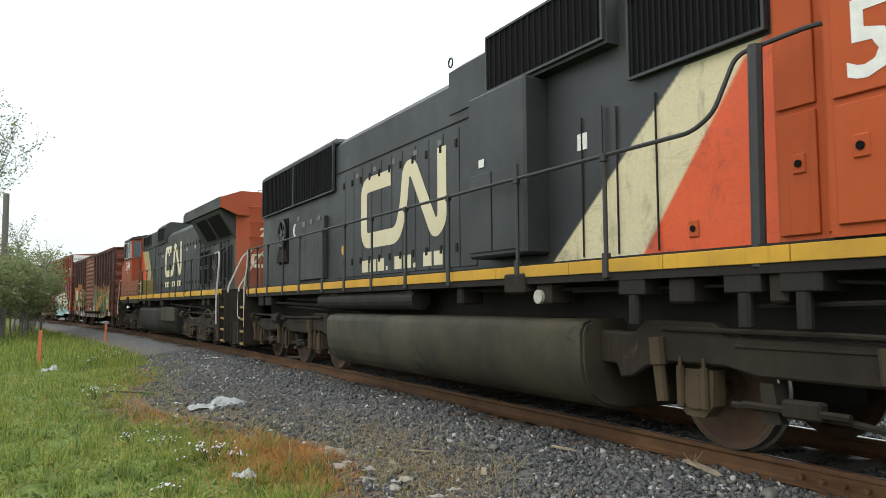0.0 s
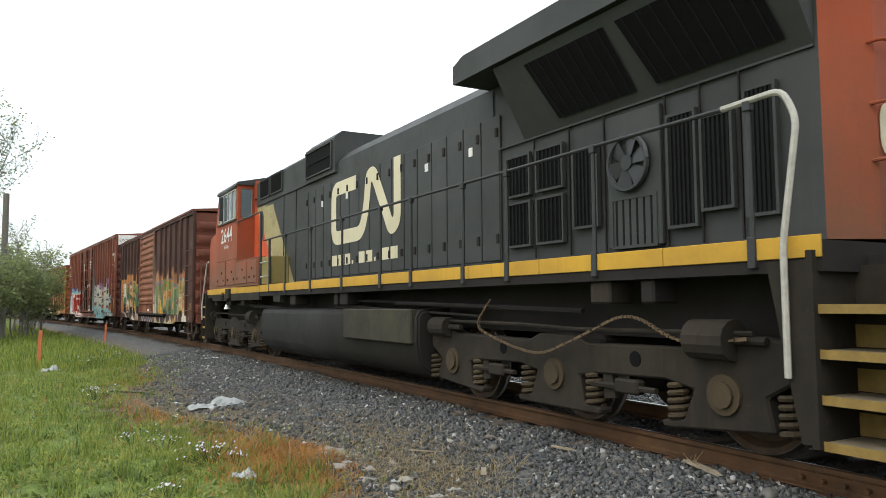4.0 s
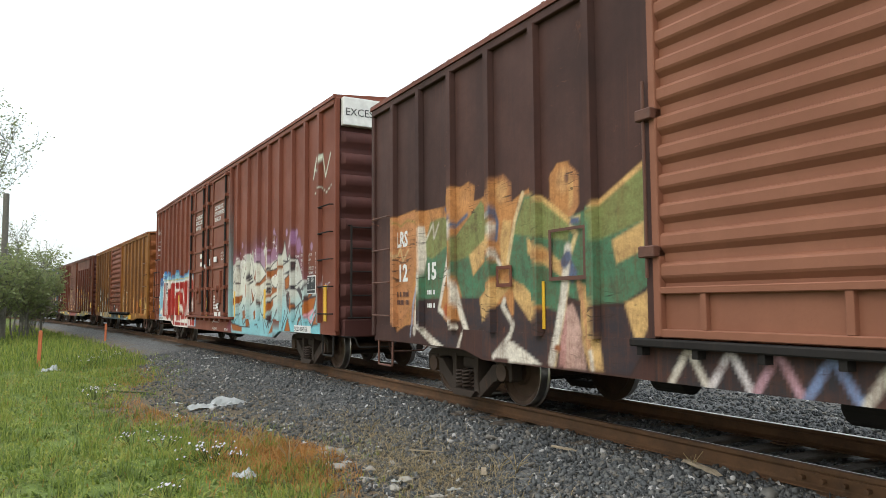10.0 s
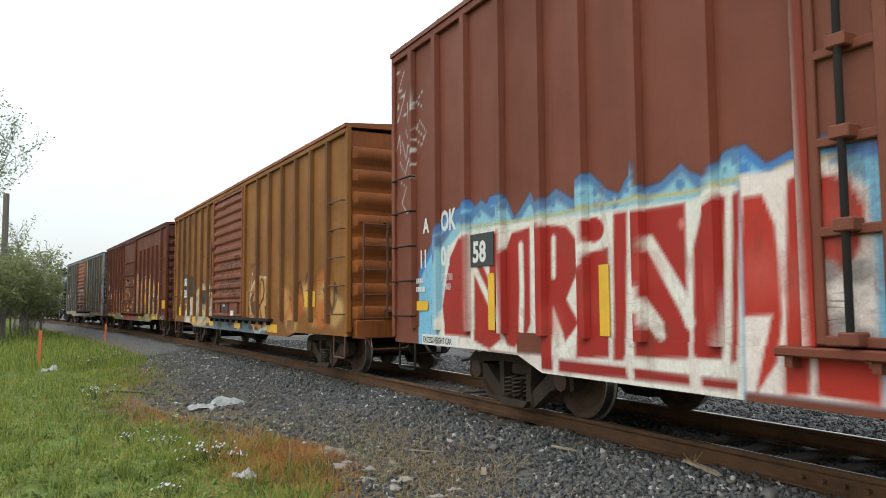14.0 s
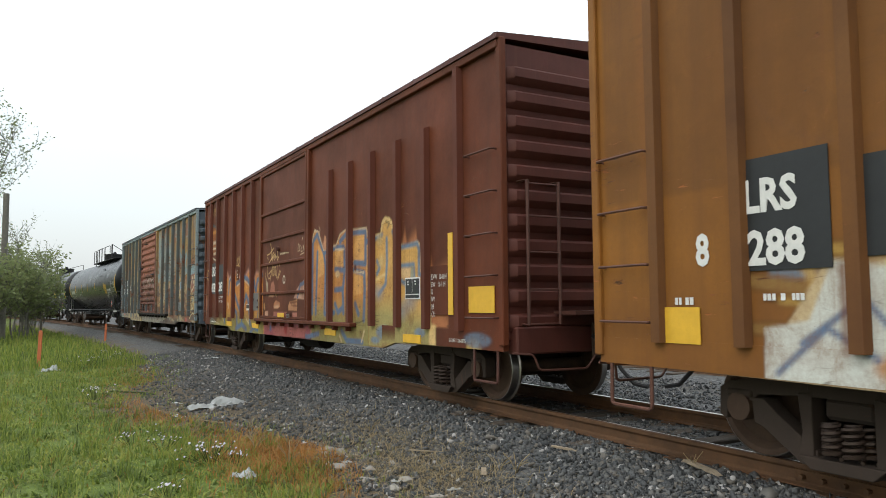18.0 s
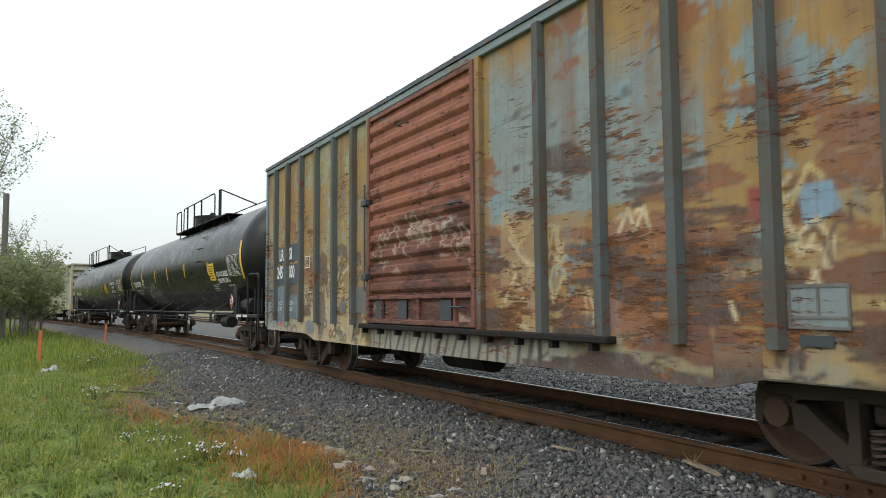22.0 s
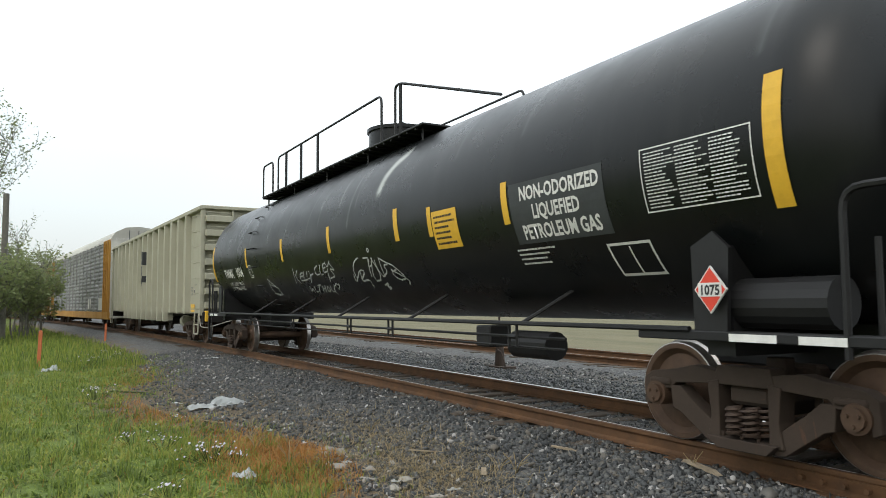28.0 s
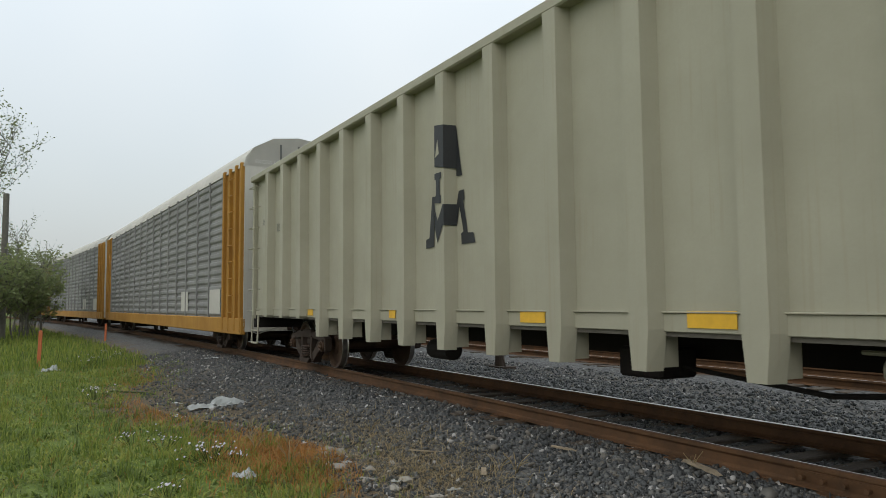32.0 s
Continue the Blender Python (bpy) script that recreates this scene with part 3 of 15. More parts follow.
xs = np.concatenate([np.linspace(-2500, -140, 14), np.linspace(-120, -42, 40), np.linspace(-41, -20, 100), np.linspace(-19.8, 2, 200), np.linspace(4, 60, 14), np.linspace(100, 2500, 10)])
ys = np.concatenate([np.linspace(-2500, -60, 12), np.linspace(-50, -8, 18), np.linspace(-7, 9, 130), np.linspace(9.2, 17, 50), np.linspace(18, 60, 20), np.linspace(90, 2500, 12)])
X, Y = np.meshgrid(xs, ys)
Z = ground_z(X, Y)
far = np.clip((np.hypot(X, Y) - 60) / 200, 0, 1)
Z = Z - far * 0.1
nx, ny = len(xs), len(ys)
i = (np.arange(ny - 1)[:, None] * nx + np.arange(nx - 1)[None, :]).ravel()
me = bpy.data.meshes.new("ground")
me.from_pydata(np.stack([X.ravel(), Y.ravel(), Z.ravel()], 1).tolist(), [], np.stack([i, i + 1, i + nx + 1, i + nx], 1).tolist())
me.materials.append(GROUND_MAT)
me.polygons.foreach_set("use_smooth", [True] * len(me.polygons))
wob = 0.25 * bumps(X, Y, 2.3) + 0.15 * bumps(X, Y, 6.1)
green = np.clip((grass_edge(X) - 0.25 - Y + wob) / 0.5, 0, 1)
bare = np.clip(1.35 - np.hypot((X + 14.4) / 3.4, (Y - 1.75) / 0.85) + wob, 0, 1)
green = green * (1 - bare)
d = lateral(X, Y)
dirt = np.clip((d - 2.2 + wob * 1.5) / 0.7, 0, 1)
dirt = np.maximum(dirt, np.clip((Y - 9.2) / 0.6, 0, 1) * np.clip((11.2 - Y) / 0.5, 0, 1) * 0.2)
tan = np.clip((Y - 16.2 + wob) / 0.8, 0, 1)
at = me.color_attributes.new("zone", "FLOAT_COLOR", "POINT")
at.data.foreach_set("color", np.stack([green.ravel(), dirt.ravel(), tan.ravel(), np.ones(X.size)], 1).ravel())
tagged(new("ground", me), "grass, bare soil and grey railway ballast under an overcast sky", "ground", kind="structure")

# rails
M_RAIL = Nodes("rusty_rail")
n = M_RAIL
c = n.mix(n.ramp(n.noise(3.0, 6, 0.7), (0.3, 0.0), (0.7, 1.0)), (0.155, 0.078, 0.034, 1), (0.068, 0.038, 0.020, 1))
c = n.mix(n.math("MULTIPLY", n.noise(40, 3, 0.7), 0.35), c, (0.045, 0.026, 0.016, 1))
n.bump(n.noise(60, 4, 0.7), 0.3, 0.004)
RAIL_RUST = n.done(c, 0.75, 0.1, 0.3)
RAIL_HEAD = plain("rail_head", (0.50, 0.48, 0.46, 1), 0.30, 0.95, 0.2, 5.0, 0.5, 0.0)
SECTION = [(-0.036, 0.0), (-0.037, -0.03), (-0.030, -0.042), (-0.012, -0.055), (-0.009, -0.13), (-0.03, -0.150), (-0.076, -0.162), (-0.076, -0.172), (0.076, -0.172), (0.076, -0.162), (0.03, -0.150), (0.009, -0.13), (0.012, -0.055), (0.030, -0.042), (0.037, -0.03), (0.036, 0.0), (0.028, 0.004), (0.012, 0.0042), (-0.012, 0.0042), (-0.028, 0.004)]


def rail(points, label, worn):
    bm = fresh()
    rings = []
    for k, p in enumerate(points):
        dxy = points[min(k + 1, len(points) - 1)] - points[max(k - 1, 0)]
        side = Vector((-dxy.y, dxy.x, 0)).normalized()
        rings.append([bm.verts.new(p + side * a + Vector((0, 0, b - 0.004))) for a, b in SECTION])
    m = len(SECTION)
    for a, b in zip(rings, rings[1:]):
        for k in range(m):
            f = bm.faces.new((a[k], b[k], b[(k + 1) % m], a[(k + 1) % m]))
            f.material_index = 1 if k in worn else 0
    bmesh.ops.recalc_face_normals(bm, faces=bm.faces[:])
    return tagged(new("rail", mesh_of("rail", bm, [RAIL_RUST, RAIL_HEAD])), label, "rail", "rails of the main track", "structure")


stations = [float(s) for s in np.concatenate([np.arange(-240, -30, 4), np.arange(-30, 6, 1), np.arange(6, 60, 6)])]
for off in (-0.7525, 0.7525):
    rail([on_track(s, off) for s in stations], "rusty brown steel rail with a shiny worn head", (15, 16) if off < 0 else (17, 18, 19))
for off in (-0.7525, 0.7525):
    rail([Vector((s, SIDING_Y + off, -0.05)) for s in (-250, -60, -40, -20, -10, 0, 20, 60)], "rusty rail of the second track", (18,))["group"] = "rails of the second track"

# joint bar with its bolts on the near rail
bm = fresh()
for k in range(6):
    a, b = on_track(-4.1 + 0.18 * k, -0.7525 - 0.045), on_track(-4.1 + 0.18 * (k + 1), -0.7525 - 0.045)
    vs = [bm.verts.new(q + Vector((0, dy, z))) for q, dy, z in ((a, 0.02, -0.145), (b, 0.02, -0.145), (b, 0, -0.05), (a, 0, -0.05))]
    bm.faces.new(vs)
bar = tagged(new("joint_bar", mesh_of("joint_bar", bm, RAIL_RUST)), "rusty bolted joint bar on the rail", "joint bar")
bar.modifiers.new("thick", "SOLIDIFY").thickness = 0.02
for k in range(6):
    p = on_track(-4.02 + 0.18 * k, -0.7525 - 0.045, -0.10)
    bm = fresh()
    cyl(bm, p + Vector((0, 0.02, 0)), p - Vector((0, 0.035, 0)), 0.022, 6)
    part("bolt", bm, RAIL_RUST, bar)

# ties, half buried
M_TIE = Nodes("creosoted_tie")
n = M_TIE
c = n.mix(n.ramp(n.noise(3, 6, 0.7, n.scaled(6, 1, 6)), (0.3, 0.0), (0.7, 1.0)), (0.045, 0.036, 0.028, 1), (0.11, 0.09, 0.07, 1))
n.bump(n.noise(6, 5, 0.7, n.scaled(8, 1, 8)), 0.5, 0.01)
M_TIE = n.done(c, 0.9, 0.0, 0.2)
bm = fresh()
box(bm, -0.115, 0.115, -1.28, 1.28, -0.16, 0.0, 0.012)
tie_mesh = mesh_of("tie", bm, M_TIE)
track_bed = empty("railway_track_ties", "dark wooden ties half buried in grey ballast", "railway ties")
for k in range(150):
    s = -75 + 0.52 * k
    p, a = on_track(s), -BEND * s
    q = new("tie", tie_mesh)
    q.parent = track_bed
    q.matrix_basis = pose(p.x, p.y, -0.178 + 0.008 * math.sin(k * 2.1), 0, 0, math.degrees(a) + math.sin(k * 1.7))
siding = empty("railway_track_ties", "weathered wooden ties of the second track", "railway ties")
for k in range(90):
    q = new("tie", tie_mesh)
    q.parent = siding
    q.matrix_basis = pose(-50 + 0.56 * k, SIDING_Y, -0.215, 0, 0, math.sin(k * 2.9))
bm = fresh()
box(bm, -0.10, 0.10, -0.17, 0.17, -0.006, 0.012, 0.004)
plate_mesh = mesh_of("tie_plate", bm, RAIL_RUST)
for k in range(108, 142):
    s = -75 + 0.52 * k
    for off in (-0.7525, 0.7525):
        p = on_track(s, off)
        q = new("tie_plate", plate_mesh)
        q.parent = track_bed
        q.matrix_basis = pose(p.x, p.y, -0.184)

# ballast stones
M_STONE = Nodes("ballast_stone")
n = M_STONE
isl = n.put("ShaderNodeNewGeometry").outputs["Random Per Island"]
c = n.ramp(isl, (0.0, (0.024, 0.027, 0.028, 1)), (0.45, (0.066, 0.071, 0.072, 1)), (0.78, (0.115, 0.117, 0.110, 1)), (0.94, (0.155, 0.135, 0.108, 1)), (0.985, (0.42, 0.41, 0.39, 1)))
c = n.mix(n.math("MULTIPLY", n.noise(40, 4, 0.7), 0.5), c, (0.05, 0.05, 0.05, 1))
n.bump(n.noise(90, 3, 0.7), 0.3, 0.004)
M_STONE = n.done(c, 0.7, 0.0, 0.35)


def stones(name, label, count, place, size, seed, mat=None):
    """Many broken stones as one piece of stuff; place(rng) gives x and y arrays."""
    rs = np.random.RandomState(seed)
    shapes = []
    for k in range(8):
        bm = fresh()
        for p in rs.normal(size=(8, 3)):
            bm.verts.new(Vector(p).normalized() * rs.uniform(0.75, 1.1))
        bmesh.ops.convex_hull(bm, input=bm.verts[:])
        loose = [v for v in bm.verts if not v.link_faces]
        bmesh.ops.delete(bm, geom=loose, context="VERTS")
        bm.verts.index_update()
        shapes.append((np.array([v.co[:] for v in bm.verts]), np.array([[v.index for v in f.verts] for f in bm.faces if len(f.verts) == 3])))
        bm.free()
    x, y = place(rs, count)
    m = len(x)
    r = size * np.exp(rs.normal(0, 0.28, m))
    z = ground_z(x, y) + r * rs.uniform(-0.15, 0.45, m)
    kind = rs.randint(0, 8, m)
    V, F, base = [], [], 0
    for k in range(8):
        sel = np.where(kind == k)[0]
        sv, sf = shapes[k]
        q = rs.normal(size=(len(sel), 4))
        q /= np.linalg.norm(q, axis=1)[:, None]
        w, a, b, c2 = q.T
        R = np.stack([1 - 2 * (b * b + c2 * c2), 2 * (a * b - c2 * w), 2 * (a * c2 + b * w), 2 * (a * b + c2 * w), 1 - 2 * (a * a + c2 * c2), 2 * (b * c2 - a * w), 2 * (a * c2 - b * w), 2 * (b * c2 + a * w), 1 - 2 * (a * a + b * b)], 1).reshape(-1, 3, 3)
        p = np.einsum("nij,vj->nvi", R, sv * np.array([1.25, 0.95, 0.75])) * r[sel][:, None, None]
        p += np.stack([x[sel], y[sel], z[sel]], 1)[:, None, :]
        V.append(p.reshape(-1, 3))
        F.append((sf[None, :, :] + base + np.arange(len(sel))[:, None, None] * len(sv)).reshape(-1, 3))
        base += len(sel) * len(sv)
    me = bpy.data.meshes.new(name)
    V, F = np.concatenate(V), np.concatenate(F)
    me.vertices.add(len(V))
    me.vertices.foreach_set("co", V.ravel())
    me.loops.add(F.size)
    me.loops.foreach_set("vertex_index", F.ravel().astype(np.int32))
    me.polygons.add(len(F))
    me.polygons.foreach_set("loop_start", np.arange(0, F.size, 3, dtype=np.int32))
    me.update(calc_edges=True)
    me.validate()
    me.materials.append(mat or M_STONE)
    return tagged(new(name, me), label, "ballast", kind="stuff")


def near_bank(rs, count):
    x = -2.5 - 24 * rs.random_sample(count) ** 1.5
    past = rs.random_sample(count) < 0.12
    x[past] = -2.6 + 16 * rs.random_sample(past.sum()) ** 1.5
    d = 0.86 + 3.6 * rs.random_sample(count) ** 1.15
    y = TRACK_Y - BEND * x * x / 2 - d
    thin = 0.6 * (np.sin(x * 2.1 + d * 3) + np.sin(x * 0.9 - d * 5)) + 1.9 * (3.1 - d)
    keep = (thin > -1.2 + rs.random_sample(count)) | ((y > grass_edge(x) + 0.1) & (rs.random_sample(count) < 0.35))
    return x[keep], (TRACK_Y - BEND * x * x / 2 - d)[keep]


def between_rails(rs, count):
    x = 9 - 33 * rs.random_sample(count) ** 0.8
    return x, TRACK_Y - BEND * x * x / 2 - rs.uniform(-0.66, 0.66, count)


def far_bank(rs, count):
    x = -4 - 30 * rs.random_sample(count) ** 1.3
    d = -rs.uniform(0.86, 5.2, count)
    return x, TRACK_Y - BEND * x * x / 2 - d


stones("ballast", "broken grey ballast stones on the track's shoulder", 52000, near_bank, 0.0255, 3)
stones("ballast", "dark dirty ballast stones between the rails", 7000, between_rails, 0.024, 4)
stones("ballast", "pale grey ballast stones between the two tracks", 20000, far_bank, 0.029, 5)


# ---- grass and weeds ----
def leaf_mat(name, *stops, rough=0.6):
    n = Nodes(name)
    isl = n.put("ShaderNodeNewGeometry").outputs["Random Per Island"]
    drift = n.ramp(n.noise(0.9, 4, 0.65), (0.25, 0.0), (0.75, 1.0))
    patchy = n.ramp(n.noise(3.4, 4, 0.6), (0.3, 0.0), (0.7, 1.0))
    c = n.ramp(n.math("ADD", n.math("ADD", n.math("MULTIPLY", isl, 0.36), n.math("MULTIPLY", drift, 0.34)), n.math("MULTIPLY", patchy, 0.30)), *stops)
    n.done(c, rough, 0.0, 0.3)
    # thin leaves let some light through
    glow = n.put("ShaderNodeBsdfTranslucent")
    n.link(c, glow.inputs["Color"])
    mixed = n.put("ShaderNodeMixShader")
    mixed.inputs[0].default_value = 0.4
    n.link(n.bsdf.outputs[0], mixed.inputs[1])
    n.link(glow.outputs[0], mixed.inputs[2])
    n.link(mixed.outputs[0], n.t.nodes["Material Output"].inputs["Surface"])
    return n.mat


M_BLADE = leaf_mat("grass_blade", (0.18, (0.040, 0.058, 0.018, 1)), (0.38, (0.105, 0.155, 0.030, 1)), (0.56, (0.20, 0.255, 0.045, 1)), (0.72, (0.29, 0.29, 0.065, 1)), (0.92, (0.26, 0.18, 0.075, 1)))
M_DRY = leaf_mat("dry_grass", (0.0, (0.14, 0.085, 0.03, 1)), (0.4, (0.32, 0.14, 0.035, 1)), (0.75, (0.40, 0.21, 0.065, 1)), (1.0, (0.20, 0.19, 0.06, 1)))
M_STRAW = leaf_mat("straw", (0.0, (0.20, 0.15, 0.08, 1)), (0.5, (0.34, 0.27, 0.15, 1)), (1.0, (0.26, 0.19, 0.10, 1)))


def blades(name, label, x, y, tall, wide, mat, seed, flat=0.35, category="grass"):
    """Bent, tapered blades, three segments each, as one piece of stuff."""
    rs = np.random.RandomState(seed)
    m = len(x)
    h = tall * rs.uniform(0.5, 1.3, m)
    a = rs.uniform(0, 2 * math.pi, m)
    lean = rs.uniform(0.1, 1.0, m) * flat * 2
    w = wide * rs.uniform(0.6, 1.4, m)
    z = ground_z(x, y) - 0.01
    ux, uy = np.cos(a), np.sin(a)
    V = []
    for t, ww in ((0.0, 1.0), (0.45, 0.85), (0.8, 0.5), (1.0, 0.0)):
        px, py = x + ux * lean * h * t * t, y + uy * lean * h * t * t
        pz = z + h * t * (1 - 0.25 * lean * t)
        for s in ((-1, 1) if ww else (0,)):
            V.append(np.stack([px - uy * w * ww * s / 2, py + ux * w * ww * s / 2, pz], 1))
    V = np.stack(V, 1).reshape(-1, 3)
    o = np.arange(m)[:, None] * 7
    F4 = np.concatenate([o + np.array([[0, 1, 3, 2]]), o + np.array([[2, 3, 5, 4]])], 0)
    F3 = o + np.array([[4, 5, 6]])
    me = bpy.data.meshes.new(name)
    me.vertices.add(len(V))
    me.vertices.foreach_set("co", V.ravel())
    loops = np.concatenate([F4.ravel(), F3.ravel()]).astype(np.int32)
    me.loops.add(len(loops))
    me.loops.foreach_set("vertex_index", loops)
    me.polygons.add(len(F4) + len(F3))
    me.polygons.foreach_set("loop_start", np.concatenate([np.arange(len(F4)) * 4, len(F4) * 4 + np.arange(len(F3)) * 3]).astype(np.int32))
    me.update(calc_edges=True)
    me.materials.append(mat)
    return tagged(new(name, me), label, category, kind="stuff")


rs = np.random.RandomState(8)
x = -4.6 - 22 * rs.random_sample(90000) ** 1.7
x[:9000] = -4.7 + 13 * rs.random_sample(9000) ** 1.6
y = -2.6 + rs.random_sample(90000) * 5.6
y[:9000] -= 2.0 * rs.random_sample(9000) ** 2
clump = bumps(x, y, 2.1) + 0.6 * bumps(x, y, 5.3)
k = (y < grass_edge(x) - 0.1 + 0.15 * clump) & (rs.random_sample(90000) < 0.55 + 0.55 * clump) & (np.hypot((x + 14.4) / 3.4, (y - 1.75) / 0.85) > 1.0 + 0.3 * clump)
blades("grass", "rough green grass beside the railway", x[k], y[k], 0.085, 0.008, M_BLADE, 9, 0.8)
x = -4.6 - 16 * rs.random_sample(40000) ** 1.6
y = -2.4 + rs.random_sample(40000) * 5.6
k = (y < grass_edge(x) + 0.05) & (bumps(x, y, 3.1) + 0.5 * bumps(x, y, 7.7) > -0.45)
blades("weeds", "low broad-leaved weeds among the grass", x[k], y[k], 0.065, 0.026, M_BLADE, 19, 1.1, "weeds")
cx, cy = -5.2 - 17 * rs.random_sample(420) ** 1.4, -2.2 + 4.8 * rs.random_sample(420)
x = np.repeat(cx, 26) + rs.normal(0, 0.07, 420 * 26)
y = np.repeat(cy, 26) + rs.normal(0, 0.07, 420 * 26)
k = y < grass_edge(x)
blades("grass_tufts", "taller tufts of green and yellow grass", x[k], y[k], 0.21, 0.008, M_BLADE, 21, 0.45)
x = -5.5 - 22 * rs.random_sample(5200)
y = grass_edge(x) + rs.random_sample(5200) ** 2 * 0.9
k = bumps(x, y, 2.3) > -0.2
blades("grass", "thin straggling grass at the ballast's edge", x[k], y[k], 0.10, 0.007, M_BLADE, 20, 0.6)
x = -22 - 45 * rs.random_sample(26000) ** 1.2
y = -6 + rs.random_sample(26000) * 9
k = y < grass_edge(x) + 0.2 * bumps(x, y, 1.3)
blades("grass", "taller rough grass and weeds farther off", x[k], y[k], 0.30, 0.022, M_BLADE, 10, 0.3)
x = np.concatenate([rs.normal(-8.2, 0.95, 5200), rs.normal(-12.5, 1.2, 1400), rs.normal(-18, 2.5, 1000), rs.uniform(-25, -5, 700)])
y = np.concatenate([rs.normal(2.25, 0.36, 5200), rs.normal(1.6, 0.4, 1400), rs.normal(1.8, 0.5, 1000), rs.uniform(-1.5, 1.8, 700)])
k = y < grass_edge(x) + 0.35
blades("dry_grass", "orange-brown dry grass at the ballast's edge", x[k], y[k], 0.12, 0.008, M_DRY, 11, 0.75)
x = np.concatenate([rs.normal(-6.6, 0.7, 1700), rs.normal(-8.6, 0.9, 900), rs.uniform(-14, -5, 700)])
y = np.concatenate([rs.normal(3.3, 0.35, 1700), rs.normal(3.6, 0.35, 900), rs.uniform(2.2, 3.6, 700)])
blades("straw", "dead straw lying on the stones", x, y, 0.13, 0.005, M_STRAW, 12, 1.6, "straw")


def field_stalks():
    """Stiff dead stems standing out of the ballast."""
    for px, py, h in ((-8.9, 3.62, 0.20), (-6.05, 3.95, 0.24), (-6.2, 3.85, 0.20), (-9.3, 2.2, 0.3), (-8.6, 2.1, 0.32), (-7.6, 2.2, 0.35), (-4.9, 5.05, 0.16), (-10.2, 1.7, 0.28)):
        weed = empty("dead_weed", "dry straw-coloured weed standing in the ballast", "weed", "dead weeds")
        weed.matrix_basis = pose(px, py, float(ground_z(px, py)) - 0.01)
        r = random.Random(int(px * 100))
        for k in range(6):
            bm = fresh()
            a = r.uniform(0, 6.3)
            q = h * r.uniform(0.5, 1.0)
            tube(bm, [(0, 0, 0), (0.06 * math.cos(a) * q / h, 0.06 * math.sin(a) * q / h, q * 0.6), (0.13 * math.cos(a), 0.13 * math.sin(a), q)], 0.004, 4)
            part("stem", bm, M_STRAW, weed)


field_stalks()

# asters
M_PETAL = plain("lilac_petals", (0.50, 0.48, 0.53, 1), 0.7, 0, 0.15, 20, 0.2, 0)
M_STEM = plain("weed_stem", (0.07, 0.09, 0.03, 1), 0.8, 0, 0.4, 20, 0.2, 0)


def aster(x, y, spread, count, tall, seed):
    plant = empty("aster_plant", "wild aster in the grass with small pale lilac flowers", "wildflower", "asters")
    plant.matrix_basis = pose(x, y, float(ground_z(x, y)))
    r = random.Random(seed)
    bm, bf = fresh(), fresh()
    for k in range(count):
        px, py, pz = r.gauss(0, spread), r.gauss(0, spread), tall * r.uniform(0.7, 1.15)
        tube(bm, [(px * 0.3, py * 0.3, 0), (px * 0.7, py * 0.7, pz * 0.6), (px, py, pz)], 0.003, 4)
        c = Vector((px, py, pz))
        up = Vector((r.gauss(0.3, 0.4), r.gauss(-0.5, 0.4), 1)).normalized()
        u = up.orthogonal().normalized()
        v = up.cross(u)
        rad = r.uniform(0.012, 0.019)
        ring = [bf.verts.new(c + (u * math.cos(a) + v * math.sin(a)) * rad * (1.0 if i % 2 else 0.62)) for i, a in enumerate([j * math.pi / 7 for j in range(14)])]
        mid = bf.verts.new(c + up * 0.004)
        for i in range(14):
            bf.faces.new((ring[i], ring[(i + 1) % 14], mid))
    part("stems", bm, M_STEM, plant)
    part("flowers", bf, M_PETAL, plant, "small pale lilac flowers")


for k, (x, y, s, c, h) in enumerate([(-9.74, 0.91, 0.10, 14, 0.16), (-9.25, 1.2, 0.11, 16, 0.16), (-14.5, 0.7, 0.16, 26, 0.22), (-8.3, 1.55, 0.16, 34, 0.17), (-8.0, 1.75, 0.10, 14, 0.17), (-22.4, 0.95, 0.22, 22, 0.3), (-7.0, 0.95, 0.08, 12, 0.12), (-24.5, 1.6, 0.3, 24, 0.3), (-11.2, 1.55, 0.07, 6, 0.12)]):
    aster(x, y, s, c, h, k)

# litter
M_BAG = plain("white_plastic", (0.40, 0.42, 0.41, 1), 0.5, 0, 0.3, 8, 0.4, 0.3)
M_WOOD = plain("bleached_wood", (0.33, 0.27, 0.19, 1), 0.85, 0, 0.45, 12, 0.2, 0.4)


def crumpled(name, label, x, y, w, l, h, turn, mat, seed, category="litter"):
    """A thin crumpled sheet lying on the ground."""
    rs = np.random.RandomState(seed)
    bm = fresh()
    grid = []
    for i in range(15):
        row = []
        for j in range(9):
            u, v = i / 14 - 0.5, j / 8 - 0.5
            e = math.cos(u * 2.6) * math.cos(v * 2.9)
            row.append(bm.verts.new((u * l + rs.normal(0, l * 0.012), v * w * (0.65 + 0.5 * abs(math.sin(3 * u + 1))) + 0.25 * w * math.sin(4 * u) + rs.normal(0, w * 0.02), max(0.004, h * e * (0.55 + 0.45 * math.sin(9 * u + 5 * v)) + rs.normal(0, h * 0.16)))))
        grid.append(row)
    for a, b in zip(grid, grid[1:]):
        for j in range(8):
            bm.faces.new((a[j], a[j + 1], b[j + 1], b[j]))
    o = tagged(new(name, mesh_of(name, bm, mat)), label, category)
    s = o.modifiers.new("thick", "SOLIDIFY")
    s.thickness = 0.003
    o.matrix_basis = pose(x, y, float(ground_z(x, y)) + 0.012, 0, 0, turn)


